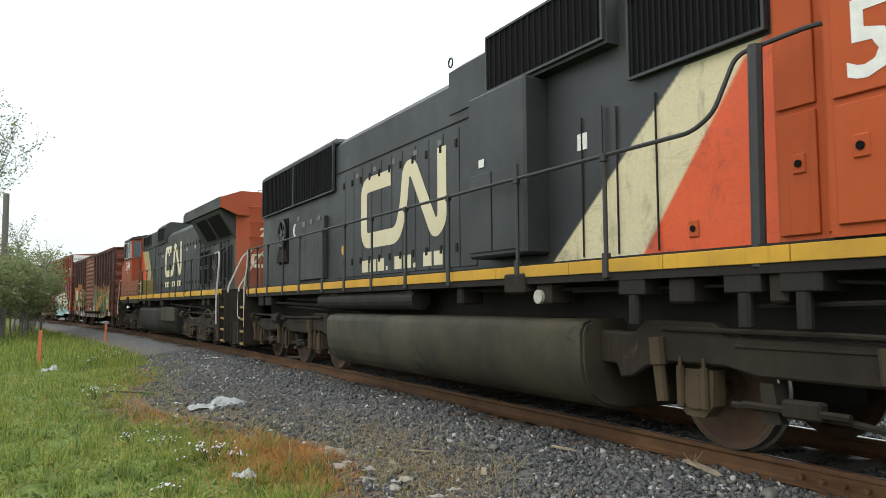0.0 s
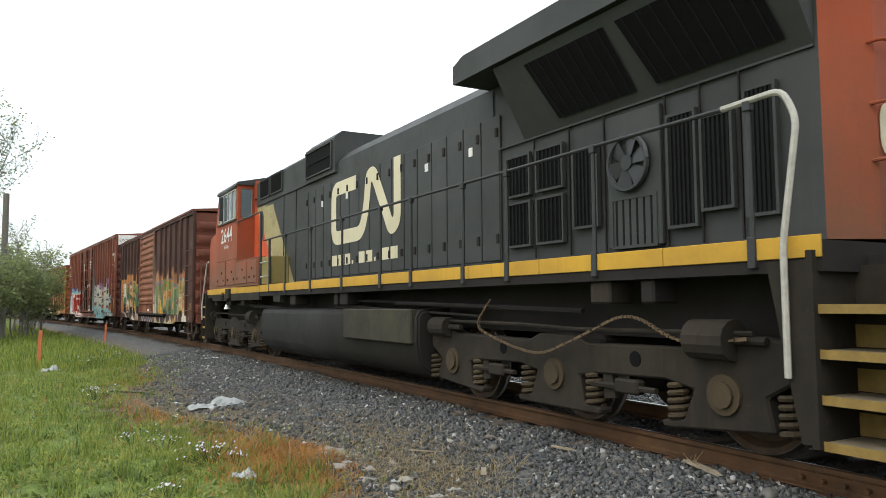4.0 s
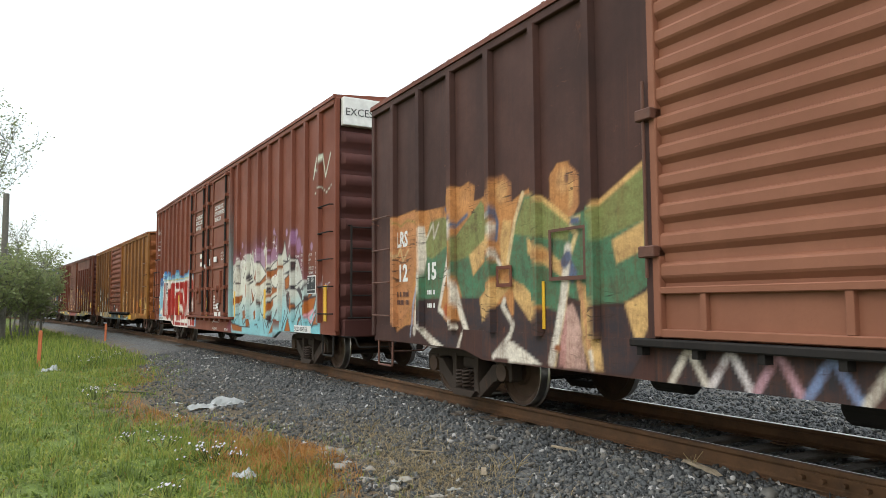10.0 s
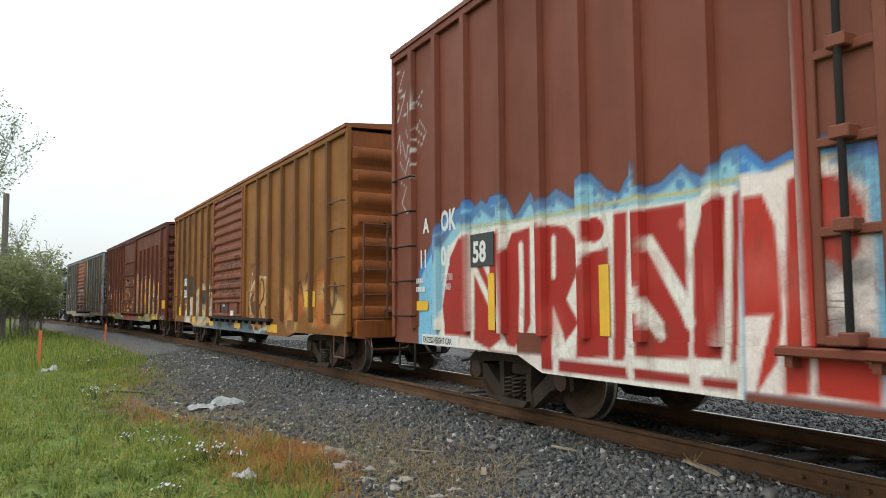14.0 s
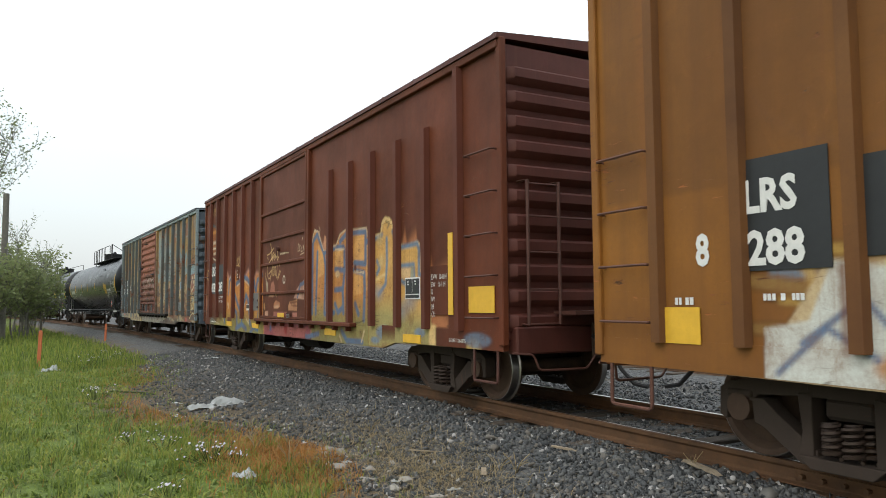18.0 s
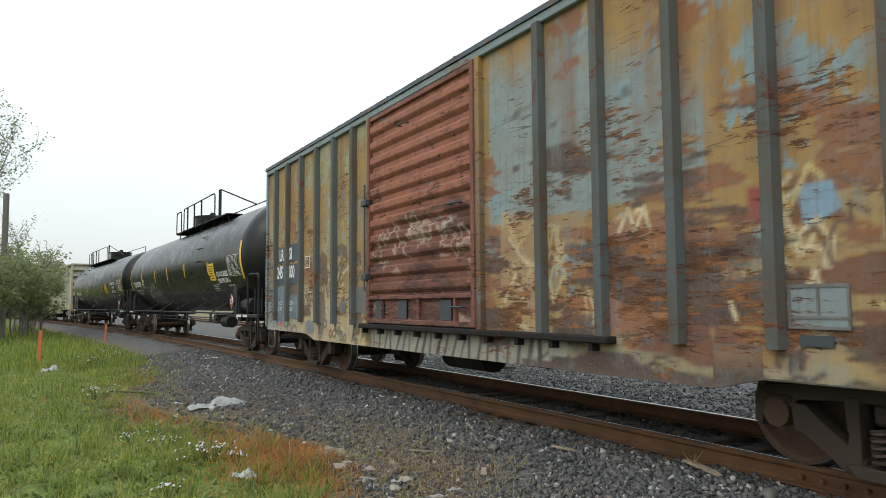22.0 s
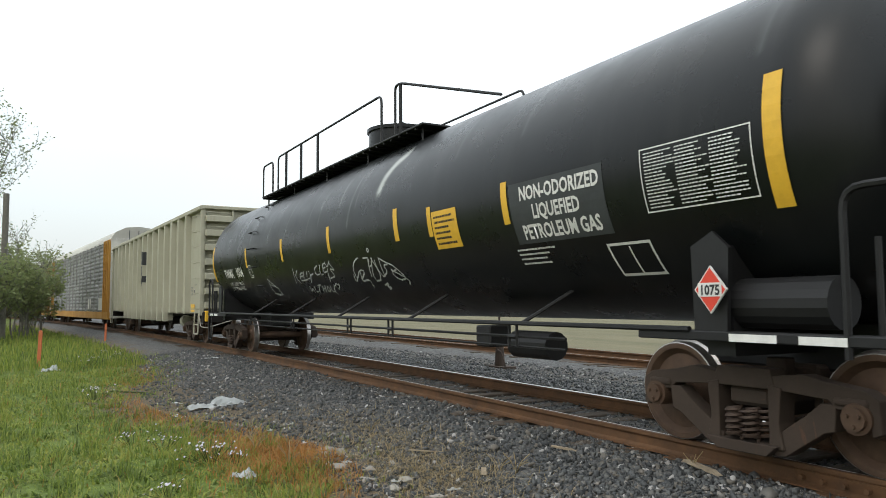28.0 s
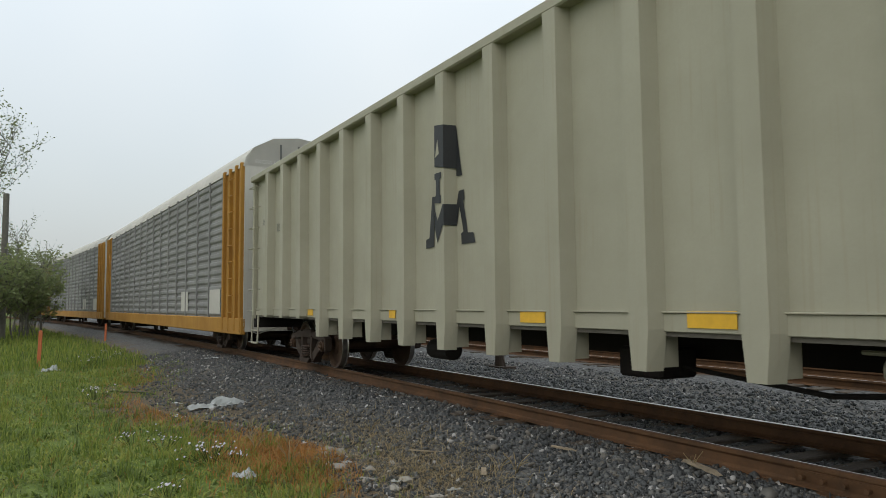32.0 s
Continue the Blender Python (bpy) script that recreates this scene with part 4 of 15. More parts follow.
crumpled("plastic_bag", "crumpled white plastic bag on the stones", -12.7, 2.48, 0.26, 1.1, 0.13, 105, M_BAG, 1, "plastic bag")
crumpled("plastic_scrap", "torn strip of white plastic on the ballast", -21.7, 4.1, 0.14, 0.50, 0.04, 70, M_BAG, 2)
crumpled("plastic_bag", "small white plastic bag in the grass", -22.0, 0.05, 0.30, 0.42, 0.16, 80, M_BAG, 3, "plastic bag")
crumpled("paper_scrap", "crumpled white paper in the grass", -7.4, 1.70, 0.14, 0.22, 0.08, 20, M_BAG, 4)
for k, (x, y, s) in enumerate([(-8.1, 2.75, 0.09), (-7.4, 2.75, 0.07), (-9.9, 2.6, 0.06), (-8.9, 2.75, 0.08), (-11.9, 1.7, 0.07), (-6.5, 2.9, 0.07), (-6.0, 3.25, 0.08), (-7.9, 3.3, 0.05), (-11.2, 1.35, 0.08), (-26, -0.6, 0.2), (-13.4, 1.9, 0.08)]):
    crumpled("paper_scrap", "scrap of pale paper litter on the ground", x, y, s * 0.7, s * 1.5, s * 0.3, 40 * k, M_BAG, 20 + k)


def splinter(x, y, length, turn, width=0.03, label="bleached wood splinter lying on the ballast", mat=None):
    bm = fresh()
    prism(bm, [(-length / 2, 0.0), (-length * 0.45, width * 0.5), (length * 0.3, width * 0.6), (length / 2, width * 0.15), (length * 0.42, 0.0)], -width / 2, width / 2)
    o = tagged(new("wood_splinter", mesh_of("wood_splinter", bm, mat or M_WOOD)), label, "wood scrap", "wood scraps")
    o.matrix_basis = pose(x, y, float(ground_z(x, y)) + 0.03, 0, 3, turn)


splinter(-7.25, 3.6, 0.42, 55, 0.02)
splinter(-6.2, 4.62, 0.30, 20, 0.035)
splinter(-6.2, 3.68, 0.22, -30, 0.05)
splinter(-4.75, 5.0, 0.52, -12, 0.05)
splinter(-7.6, 2.9, 0.16, 75, 0.02)
splinter(-15.4, 1.4, 0.9, 60, 0.05, "dark dead stick lying in the grass", M_STEM)
splinter(-10.8, 2.0, 0.5, 40, 0.02)


def pale_rocks():
    for k, (x, y, r) in enumerate([(-7.3, 2.65, 0.10), (-7.05, 2.85, 0.07), (-6.7, 2.7, 0.08), (-8.3, 2.85, 0.08), (-8.0, 2.9, 0.09), (-6.3, 2.8, 0.06), (-6.5, 3.0, 0.07), (-5.9, 3.0, 0.08)]):
        bm = fresh()
        rr = random.Random(k)
        for _ in range(16):
            v = Vector((rr.gauss(0, 1), rr.gauss(0, 1), rr.gauss(0, 1))).normalized()
            bm.verts.new(Vector((v.x * r * 1.2, v.y * r, v.z * r * 0.6)))
        bmesh.ops.convex_hull(bm, input=bm.verts[:])
        o = tagged(new("rock", mesh_of("rock", bm, M_PALE)), "pale grey stone at the edge of the grass", "rock", "pale rocks")
        o.matrix_basis = pose(x, y, float(ground_z(x, y)) + r * 0.2, 0, 0, 40 * k)


M_PALE = plain("pale_stone", (0.33, 0.31, 0.27, 1), 0.85, 0, 0.35, 9, 0.2, 0.4)
pale_rocks()

# marker stakes
M_STAKE = plain("orange_stake", (0.46, 0.13, 0.05, 1), 0.6, 0, 0.25, 10, 0.3, 0.2)
for x, y, h in ((-23.6, -0.27, 0.98), (-38.0, 2.25, 0.8)):
    bm = fresh()
    prism(bm, [(-0.045, 0.0), (0.045, 0.0), (0.05, h), (0.0, h + 0.05), (-0.05, h)], -0.02, 0.02)
    bmesh.ops.bevel(bm, geom=bm.edges[:], offset=0.006, segments=1, affect="EDGES")
    o = tagged(new("marker_stake", mesh_of("marker_stake", bm, M_STAKE)), "orange marker stake in the grass", "stake", "marker stakes")
    o.matrix_basis = pose(x, y, float(ground_z(x, y)) - 0.03, 0, 2, 70)

# switch stand by the second track
stand = empty("switch_stand", "dark iron switch stand beside the second track", "switch stand")
stand.matrix_basis = pose(-16.4, 10.25, float(ground_z(-16.4, 10.25)))
bm = fresh()
cyl(bm, (0, 0, 0.05), (0, 0, 1.1), 0.14, 14, 0.06)
cyl(bm, (0, 0, 1.1), (0, 0, 1.7), 0.025, 8)
part("post", bm, M_TRUCK, stand)
bm = fresh()
box(bm, -0.45, 0.45, -0.2, 0.2, 0.0, 0.08, 0.01)
part("base", bm, M_TRUCK, stand)
bm = fresh()
tube(bm, [(0.05, -0.1, 0.5), (0.3, -0.15, 0.45), (0.5, -0.15, 0.1)], 0.022)
part("lever", bm, M_TRUCK, stand)

# white shelter out in the field
M_TENT = plain("white_sheet_roof", (0.62, 0.64, 0.64, 1), 0.6, 0, 0.1, 1.0, 0.3, 0)
shed = empty("shed", "small white gabled shed far out in the field", "shed")
shed.matrix_basis = pose(-62, 108, -0.4, 0, 0, 20)
bm = fresh()
box(bm, -5, 5, -4, 4, 0, 3.0)
part("wall", bm, M_TENT, shed)
bm = fresh()
extrusion(bm, [(-4.4, 2.9), (0, 6.2), (4.4, 2.9), (0, 3.1)], -5.3, 5.3)
part("roof", bm, M_TENT, shed)


# ---- trees and bushes ----
M_BARK = plain("grey_bark", (0.16, 0.15, 0.13, 1), 0.9, 0, 0.4, 10, 0.2, 0.4)
# leaf colours lightened so that the mist at that distance is painted in
M_LEAF_HAZED = leaf_mat("alder_leaf", (0.0, (0.17, 0.20, 0.11, 1)), (0.5, (0.24, 0.275, 0.15, 1)), (1.0, (0.33, 0.33, 0.19, 1)))
M_LEAF2_HAZED = leaf_mat("bush_leaf", (0.0, (0.15, 0.185, 0.085, 1)), (0.5, (0.22, 0.265, 0.115, 1)), (1.0, (0.32, 0.31, 0.14, 1)))


def tree(name, label, x, y, tall, spread, seed, leaves, leaf, mat, stems=1, category="tree", start=0.25):
    """Tapered limbs that fork, with loose single leaves towards the tips."""
    t = empty(name, label, category)
    t.matrix_basis = pose(x, y, float(ground_z(x, y)) - 0.05)
    r = random.Random(seed)
    wood, crown = fresh(), fresh()
    tips = []

    def limb(p, d, length, rad, depth):
        pts = [p]
        for k in range(4):
            d = (d + Vector((r.gauss(0, 0.13), r.gauss(0, 0.13), 0.06))).normalized()
            p = p + d * length / 4
            pts.append(p)
            if depth > 0 and k > 0:
                for _ in range(2 if depth > 1 else 2):
                    side = Vector((r.gauss(0, 1), r.gauss(0, 1), r.uniform(0.1, 0.9))).normalized()
                    limb(p, (d * 0.6 + side * spread).normalized(), length * r.uniform(0.42, 0.62), rad * 0.5, depth - 1)
            if depth < 2:
                tips.append((p, length))
        n = 5 if rad > 0.02 else 3
        rings = []
        for k, q in enumerate(pts):
            rr = rad * (1 - 0.18 * k)
            rings.append([wood.verts.new(q + Vector((math.cos(a) * rr, math.sin(a) * rr, 0))) for a in [2 * math.pi * j / n for j in range(n)]])
        for a, b in zip(rings, rings[1:]):
            for j in range(n):
                wood.faces.new((a[j], a[(j + 1) % n], b[(j + 1) % n], b[j]))

    for s in range(stems):
        lean = Vector((r.gauss(0, 0.22), r.gauss(0, 0.22), 1)).normalized() if stems > 1 else Vector((0.04, 0.03, 1))
        limb(Vector((r.gauss(0, 0.25) * (stems > 1), r.gauss(0, 0.25) * (stems > 1), 0)), lean, tall * (r.uniform(0.55, 0.9) if stems > 1 else 0.85), tall * 0.012, 3)
    for _ in range(leaves):
        p, l = r.choice(tips)
        p = p + Vector((r.gauss(0, 0.16), r.gauss(0, 0.16), r.gauss(0, 0.14))) * max(0.5, l)
        if p.z < tall * 0.02:
            continue
        u = Vector((r.gauss(0, 1), r.gauss(0, 1), r.gauss(0, 0.6))).normalized()
        v = u.orthogonal().normalized()
        q = leaf * r.uniform(0.6, 1.3)
        crown.faces.new([crown.verts.new(p + a * q) for a in (-u, v * 0.5, u, -v * 0.5)])
    part("trunk", wood, M_BARK, t)
    part("crown", crown, mat, t)
    return t


tree("tree", "slender half-bare young alder with sparse leaves", -45.0, -2.55, 10.0, 0.75, 5, 2600, 0.085, M_LEAF_HAZED)
tree("tree", "slender half-bare young alder with sparse leaves", -47.0, -3.6, 9.6, 0.7, 15, 2200, 0.085, M_LEAF_HAZED)
tree("sapling", "thin sapling with few leaves", -48.0, -1.15, 4.9, 0.6, 7, 260, 0.075, M_LEAF_HAZED, category="sapling")
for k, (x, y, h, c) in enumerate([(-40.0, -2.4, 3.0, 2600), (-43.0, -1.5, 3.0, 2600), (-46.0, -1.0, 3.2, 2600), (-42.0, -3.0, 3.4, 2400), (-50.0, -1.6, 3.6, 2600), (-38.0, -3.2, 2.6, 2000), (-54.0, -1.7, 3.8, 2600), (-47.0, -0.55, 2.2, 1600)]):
    tree("bush", "dense green bush at the edge of the track", x, y, h, 1.0, 30 + k, c, 0.10, M_LEAF2_HAZED, 6, "bush")

# pole at the edge of the bushes
bm = fresh()
cyl(bm, (0, 0, 0), (0, 0, 7.2), 0.16, 12, 0.13)
pole = tagged(new("utility_pole", mesh_of("utility_pole", bm, M_BARK, True)), "weathered grey wooden utility pole among bushes", "pole")
pole.matrix_basis = pose(-41.0, -2.05, -0.5)

# woods at the horizon, with mist painted in as a pale colour
M_FAR_MIST = plain("far_woods", (0.50, 0.56, 0.57, 1), 1.0, 0, 0.08, 0.05, 0.0, 0)
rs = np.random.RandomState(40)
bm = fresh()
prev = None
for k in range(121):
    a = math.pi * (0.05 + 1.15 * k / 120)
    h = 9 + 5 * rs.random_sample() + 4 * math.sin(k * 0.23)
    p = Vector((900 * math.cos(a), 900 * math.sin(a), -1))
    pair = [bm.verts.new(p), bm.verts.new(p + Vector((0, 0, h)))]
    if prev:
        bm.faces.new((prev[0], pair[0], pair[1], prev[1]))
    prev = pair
tagged(new("backdrop_far_woods", mesh_of("backdrop_far_woods", bm, M_FAR_MIST)), "line of woods coloured pale to stand for mist", "woods", kind="structure")


def boxcar(label, half, eave, at, base, body_mat, end_mat, door_mat, rung_mat, painter, seed, ribs, doors, door_kind="corrugated", end_ribs=10, hat=0.07, rib_gap=(), excess=False, sill=0.62, brake=True, group="boxcars", rib_mat=None):
    """A boxcar whose side towards -y is built sheet by sheet between its ribs."""
    car = empty("boxcar", label, "boxcar", group)
    RUNG[0] = rung_mat
    painted = []
    Y, zb = -1.50, 0.97
    d0, d1 = doors
    # core, floor and centre sill
    bm = fresh()
    box(bm, -half + 0.06, half - 0.06, -1.47, 1.47, zb, eave - 0.02)
    part("body", bm, end_mat, car)
    bm = fresh()
    box(bm, -half + 0.1, half - 0.1, -0.28, 0.28, 0.70, zb)
    for x in np.arange(-half + 1.2, half - 1.0, 1.9):
        box(bm, x - 0.05, x + 0.05, -1.42, 1.42, 0.80, zb)
    part("underframe", bm, M_BLACK, car)
    # side sill, deeper between the trucks
    edge = base / 2 - 1.25
    for s in (-1, 1):
        bm = fresh()
        prism(bm, [(-half, zb), (half, zb), (half, 0.74), (edge + 0.55, 0.72), (edge + 0.1, sill), (-edge - 0.1, sill), (-edge - 0.55, 0.72), (-half, 0.74)], s * 1.47 - 0.035, s * 1.47 + 0.035)
        o = part("side_sill", bm, body_mat, car)
        if s < 0:
            # a finer face for the paint, just proud of the sill
            top = sheet(-edge - 0.1, edge + 0.1, sill, zb, -1.509, 0.028, "sill_face", body_mat, car)
            painted += [o, top]
            for sx in (-1, 1):
                a, b = sorted((sx * (edge + 0.56), sx * half))
                painted.append(sheet(a, b, 0.735, zb, -1.509, 0.028, "sill_face", body_mat, car))
    # sheets between the ribs
    cuts = sorted(set([-half + 0.02, half - 0.02] + list(ribs) + [d0 - 0.12, d1 + 0.12]))
    for a, b in zip(cuts, cuts[1:]):
        if a >= d0 - 0.13 and b <= d1 + 0.13:
            continue
        painted.append(sheet(a, b, zb, eave, Y, 0.025, "side_panel", body_mat, car))
    # ribs: a hat section from sill to eave
    for k, x in enumerate(ribs):
        top = eave - 0.05
        for g0, g1, z1 in rib_gap:
            if g0 <= x <= g1:
                top = z1
        bm = fresh()
        n = 90
        rows = []
        for i in range(n + 1):
            z = zb - 0.02 + (top - zb + 0.02) * i / n
            d = hat if i < n else 0.004
            rows.append([bm.verts.new((x + dx, Y - dy, z)) for dx, dy in ((-0.068, 0.003), (-0.052, d), (0.052, d), (0.068, 0.003))])
        for a, b in zip(rows, rows[1:]):
            for i in range(3):
                bm.faces.new((a[i], a[i + 1], b[i + 1], b[i]))
        o = part("rib", bm, rib_mat or body_mat, car)
        if rib_mat is None:
            painted.append(o)
    # corner posts and end walls
    for sx in (-1, 1):
        for sy in (-1, 1):
            bm = fresh()
            box(bm, sx * half - 0.05, sx * half + 0.05, sy * 1.50 - 0.045, sy * 1.50 + 0.045, 0.80, eave + 0.02, 0.012)
            o = part("corner_post", bm, body_mat, car)
            if sy < 0:
                painted.append(o)
        zs, ds = corrugation(zb - 0.1, eave - 0.05, end_ribs, 0.10, 0.34, 0.22 if not excess else 0.48, 0.05)
        bm = fresh()
        rings = []
        for z, d in zip(zs, ds):
            rings.append([bm.verts.new((sx * (half + d * q), y, z)) for y, q in ((-1.45, 0), (-1.36, 1), (1.36, 1), (1.45, 0))])
        for a, b in zip(rings, rings[1:]):
            for i in range(3):
                bm.faces.new((a[i], a[i + 1], b[i + 1], b[i]) if sx > 0 else (a[i], b[i], b[i + 1], a[i + 1]))
        part("end_wall", bm, end_mat, car, smooth=True)
    # roof with seam caps and the rolled edge
    bm = fresh()
    extrusion(bm, [(-1.58, eave), (-1.57, eave + 0.07), (0, eave + 0.20), (1.57, eave + 0.07), (1.58, eave), (0, eave + 0.06)], -half - 0.03, half + 0.03)
    for x in np.arange(-half + 0.5, half, 1.05):
        prism(bm, [(x - 0.03, eave + 0.05), (x + 0.03, eave + 0.05), (x + 0.02, eave + 0.085), (x - 0.02, eave + 0.085)], -1.565, -1.40)
    part("roof", bm, end_mat if not excess else body_mat, car, smooth=False)
    bm = fresh()
    box(bm, -half, half, -1.56, -1.48, eave - 0.10, eave, 0.01)
    part("eave_rail", bm, body_mat, car)
    # doors
    if door_kind == "corrugated":
        zs, ds = corrugation(1.02, eave - 0.12, 11, 0.05, 0.30, 0.10, 0.40)
        dr = sheet(d0, d1, 1.02, eave - 0.12, -1.53, 0.03, "door", door_mat, car, (zs, ds), "ribbed steel sliding door")
        bm = fresh()
        box(bm, d0, d1, -1.525, -1.47, 1.02, eave - 0.12)
        box(bm, d0 - 0.02, d0 + 0.06, -1.60, -1.52, 1.0, eave - 0.1, 0.01)
        box(bm, d1 - 0.06, d1 + 0.02, -1.60, -1.52, 1.0, eave - 0.1, 0.01)
        box(bm, d0, d1, -1.59, -1.52, 1.0, 1.07, 0.008)
        box(bm, d0, d1, -1.59, -1.52, 1.36, 1.42, 0.008)
        box(bm, d0, d1, -1.58, -1.52, eave - 0.19, eave - 0.12, 0.008)
        part("door_frame", bm, door_mat, dr)
        for x in (d0 + 0.5, (d0 + d1) / 2 + 0.1, d1 - 0.5):
            bm = fresh()
            box(bm, x - 0.03, x + 0.03, -1.58, -1.52, 1.07, 1.37, 0.005)
            part("stiffener", bm, door_mat, dr)
        bm = fresh()
        cyl(bm, (d0 - 0.06, -1.62, 1.5), (d0 - 0.06, -1.62, 3.2), 0.016, 8)
        for z in (1.72, 2.9):
            box(bm, d0 - 0.13, d0 + 0.06, -1.66, -1.52, z - 0.05, z + 0.05, 0.01)
        part("lock_bar", bm, rung_mat, dr)
        for x, z in ((d1 - 0.35, 1.25), (d1 - 0.4, 2.55), (d1 - 1.9, eave - 0.5)):
            bm = fresh()
            tube(bm, rounded([(x - 0.12, -1.58, z), (x - 0.12, -1.66, z), (x + 0.12, -1.66, z), (x + 0.12, -1.58, z)], 0.03, 3), 0.014)
            part("door_handle", bm, rung_mat, dr)
        painted.append(dr)
    elif door_kind == "plug":
        dr = sheet(d0, d1, 1.0, eave - 0.1, -1.535, 0.017, "door", door_mat, car, None, "flat steel plug door with cross bars")
        bm = fresh()
        for z in (1.02, 1.55, 2.2, 2.75, 3.35, eave - 0.14):
            box(bm, d0, d1, -1.575, -1.53, z - 0.03, z + 0.03, 0.01)
        for x in (d0 + 0.02, d1 - 0.02):
            box(bm, x - 0.04, x + 0.04, -1.585, -1.5, 1.0, eave - 0.08, 0.01)
        part("door_frame", bm, door_mat, dr)
        bm = fresh()
        tube(bm, [(d0 + 1.4, -1.60, 2.35), (d0 + 1.4, -1.61, 2.55)], 0.016)
        cyl(bm, (d0 + 1.38, -1.54, 2.5), (d0 + 1.38, -1.60, 2.5), 0.05, 10)
        part("door_handle", bm, rung_mat, dr)
        painted.append(dr)
    else:
        mid = (d0 + d1) / 2 - 0.12
        for a, b in ((d0, mid - 0.06), (mid + 0.06, d1)):
            w = b - a
            dr = sheet(a, b, 1.0, eave - 0.12, -1.535, 0.036, "door", door_mat, car, None, "brown steel plug door with black lock rods")
            bm = fresh()
            for z in (1.03, 1.75, 2.35, 2.95, 3.55, 4.25, eave - 0.16):
                box(bm, a, b, -1.57, -1.53, z - 0.035, z + 0.035, 0.01)
            for x in (a + 0.02, a + 0.52, b - 0.52, b - 0.02):
                box(bm, x - 0.045, x + 0.045, -1.575, -1.53, 1.0, eave - 0.12, 0.01)
            part("door_frame", bm, door_mat, dr)
            for x in (a + 0.28, b - 0.28):
                bm = fresh()
                cyl(bm, (x, -1.63, 1.02), (x, -1.63, eave - 0.14), 0.027, 10)
                part("lock_rod", bm, rung_mat, dr, "black round lock rod")
                for z in (1.05, 1.78, 2.38, 2.98, 3.58, 4.28, eave - 0.2):
                    bm = fresh()
                    box(bm, x - 0.07, x + 0.07, -1.665, -1.53, z - 0.045, z + 0.045, 0.01)
                    part("rod_guide", bm, door_mat, dr)
            bm = fresh()
            box(bm, a + w * 0.42, a + w * 0.62, -1.60, -1.53, 1.35, 2.25, 0.01)
            cyl(bm, (a + w * 0.55, -1.60, 1.75), (a + w * 0.55, -1.66, 1.75), 0.10, 12)
            tube(bm, [(a + w * 0.55, -1.66, 1.75), (a + w * 0.60, -1.67, 1.45)], 0.02)
            part("lock_gear", bm, door_mat, dr)
            painted.append(dr)
            for x in (a - 0.05, b + 0.05):
                if abs(x - mid) > 0.1:
                    bm = fresh()
                    box(bm, x - 0.05, x + 0.05, -1.60, -1.5, 0.98, eave - 0.08, 0.012)
                    painted.append(part("door_post", bm, body_mat, car))
        bm = fresh()
        box(bm, mid - 0.05, mid + 0.05, -1.62, -1.5, 1.0, eave - 0.1, 0.012)
        box(bm, mid - 0.02, mid + 0.10, -1.65, -1.6, 1.5, 1.8, 0.01)
        part("door_post", bm, body_mat, car)
    for x in (d0 - 0.07, d1 + 0.07):
        bm = fresh()
        box(bm, x - 0.05, x + 0.05, -1.575, -1.49, 0.98, eave - 0.08, 0.01)
        painted.append(part("door_post", bm, body_mat, car))
    bm = fresh()
    box(bm, d0 - 0.3, d1 + (2.4 if door_kind != "double" else 0.3), -1.63, -1.50, 0.915, 0.985, 0.012)
    for x in np.arange(d0 - 0.2, d1 + (2.3 if door_kind != "double" else 0.2), 0.62):
        box(bm, x - 0.03, x + 0.03, -1.60, -1.50, 0.84, 0.93)
    part("door_track", bm, body_mat if door_kind != "corrugated" else M_BLACK, car)
    # far side, closed and plain
    bm = fresh()
    box(bm, -half + 0.02, half - 0.02, 1.475, 1.50, zb, eave - 0.01)
    part("far_side", bm, body_mat, car)
    # grab irons, ladders, steps
    for sx in (-1, 1):
        x0, x1 = sorted((sx * (half - 0.10), sx * (half - 0.72)))
        for z in (1.12, 1.62, 2.12, 2.62, 3.12) if (sx > 0 or excess) else (1.12, 1.62, 2.12, 2.62):
            rung(car, x0, x1, z, -1.60)
        bm = fresh()
        xs = sorted((sx * (half - 0.14), sx * (half - 0.66)))
        tube(bm, rounded([(xs[0], -1.49, 0.80), (xs[0], -1.50, 0.36), (xs[1], -1.50, 0.36), (xs[1], -1.49, 0.80)], 0.04, 3), 0.018)
        part("sill_step", bm, rung_mat, car)
        xe = sx * (half + 0.22)
        for y in (-1.30, -0.85):
            bm = fresh()
            tube(bm, [(sx * (half + 0.02), y, 1.05), (xe, y, 1.05), (xe, y, 2.72), (sx * (half + 0.02), y, 2.72)], 0.022)
            part("ladder_stile", bm, rung_mat, car)
        for z in (1.05, 1.45, 1.88, 2.30, 2.68):
            bm = fresh()
            tube(bm, [(xe, -1.30, z), (xe, -0.85 if z != 2.30 else 1.3, z)], 0.014)
            part("ladder_rung", bm, rung_mat, car)
        bm = fresh()
        tube(bm, rounded([(sx * (half + 0.10), -1.45, 0.72), (sx * (half + 0.16), -1.20, 0.70), (sx * (half + 0.20), -1.15, 0.52), (sx * (half + 0.26), -0.5, 0.52), (sx * (half + 0.3), -0.15, 0.95)], 0.05, 3), 0.014)
        part("cut_lever", bm, rung_mat, car)
        bm = fresh()
        box(bm, sx * half - 0.08, sx * half + 0.12, -1.40, 1.40, 0.70, 1.02, 0.02)
        part("end_sill", bm, end_mat, car)
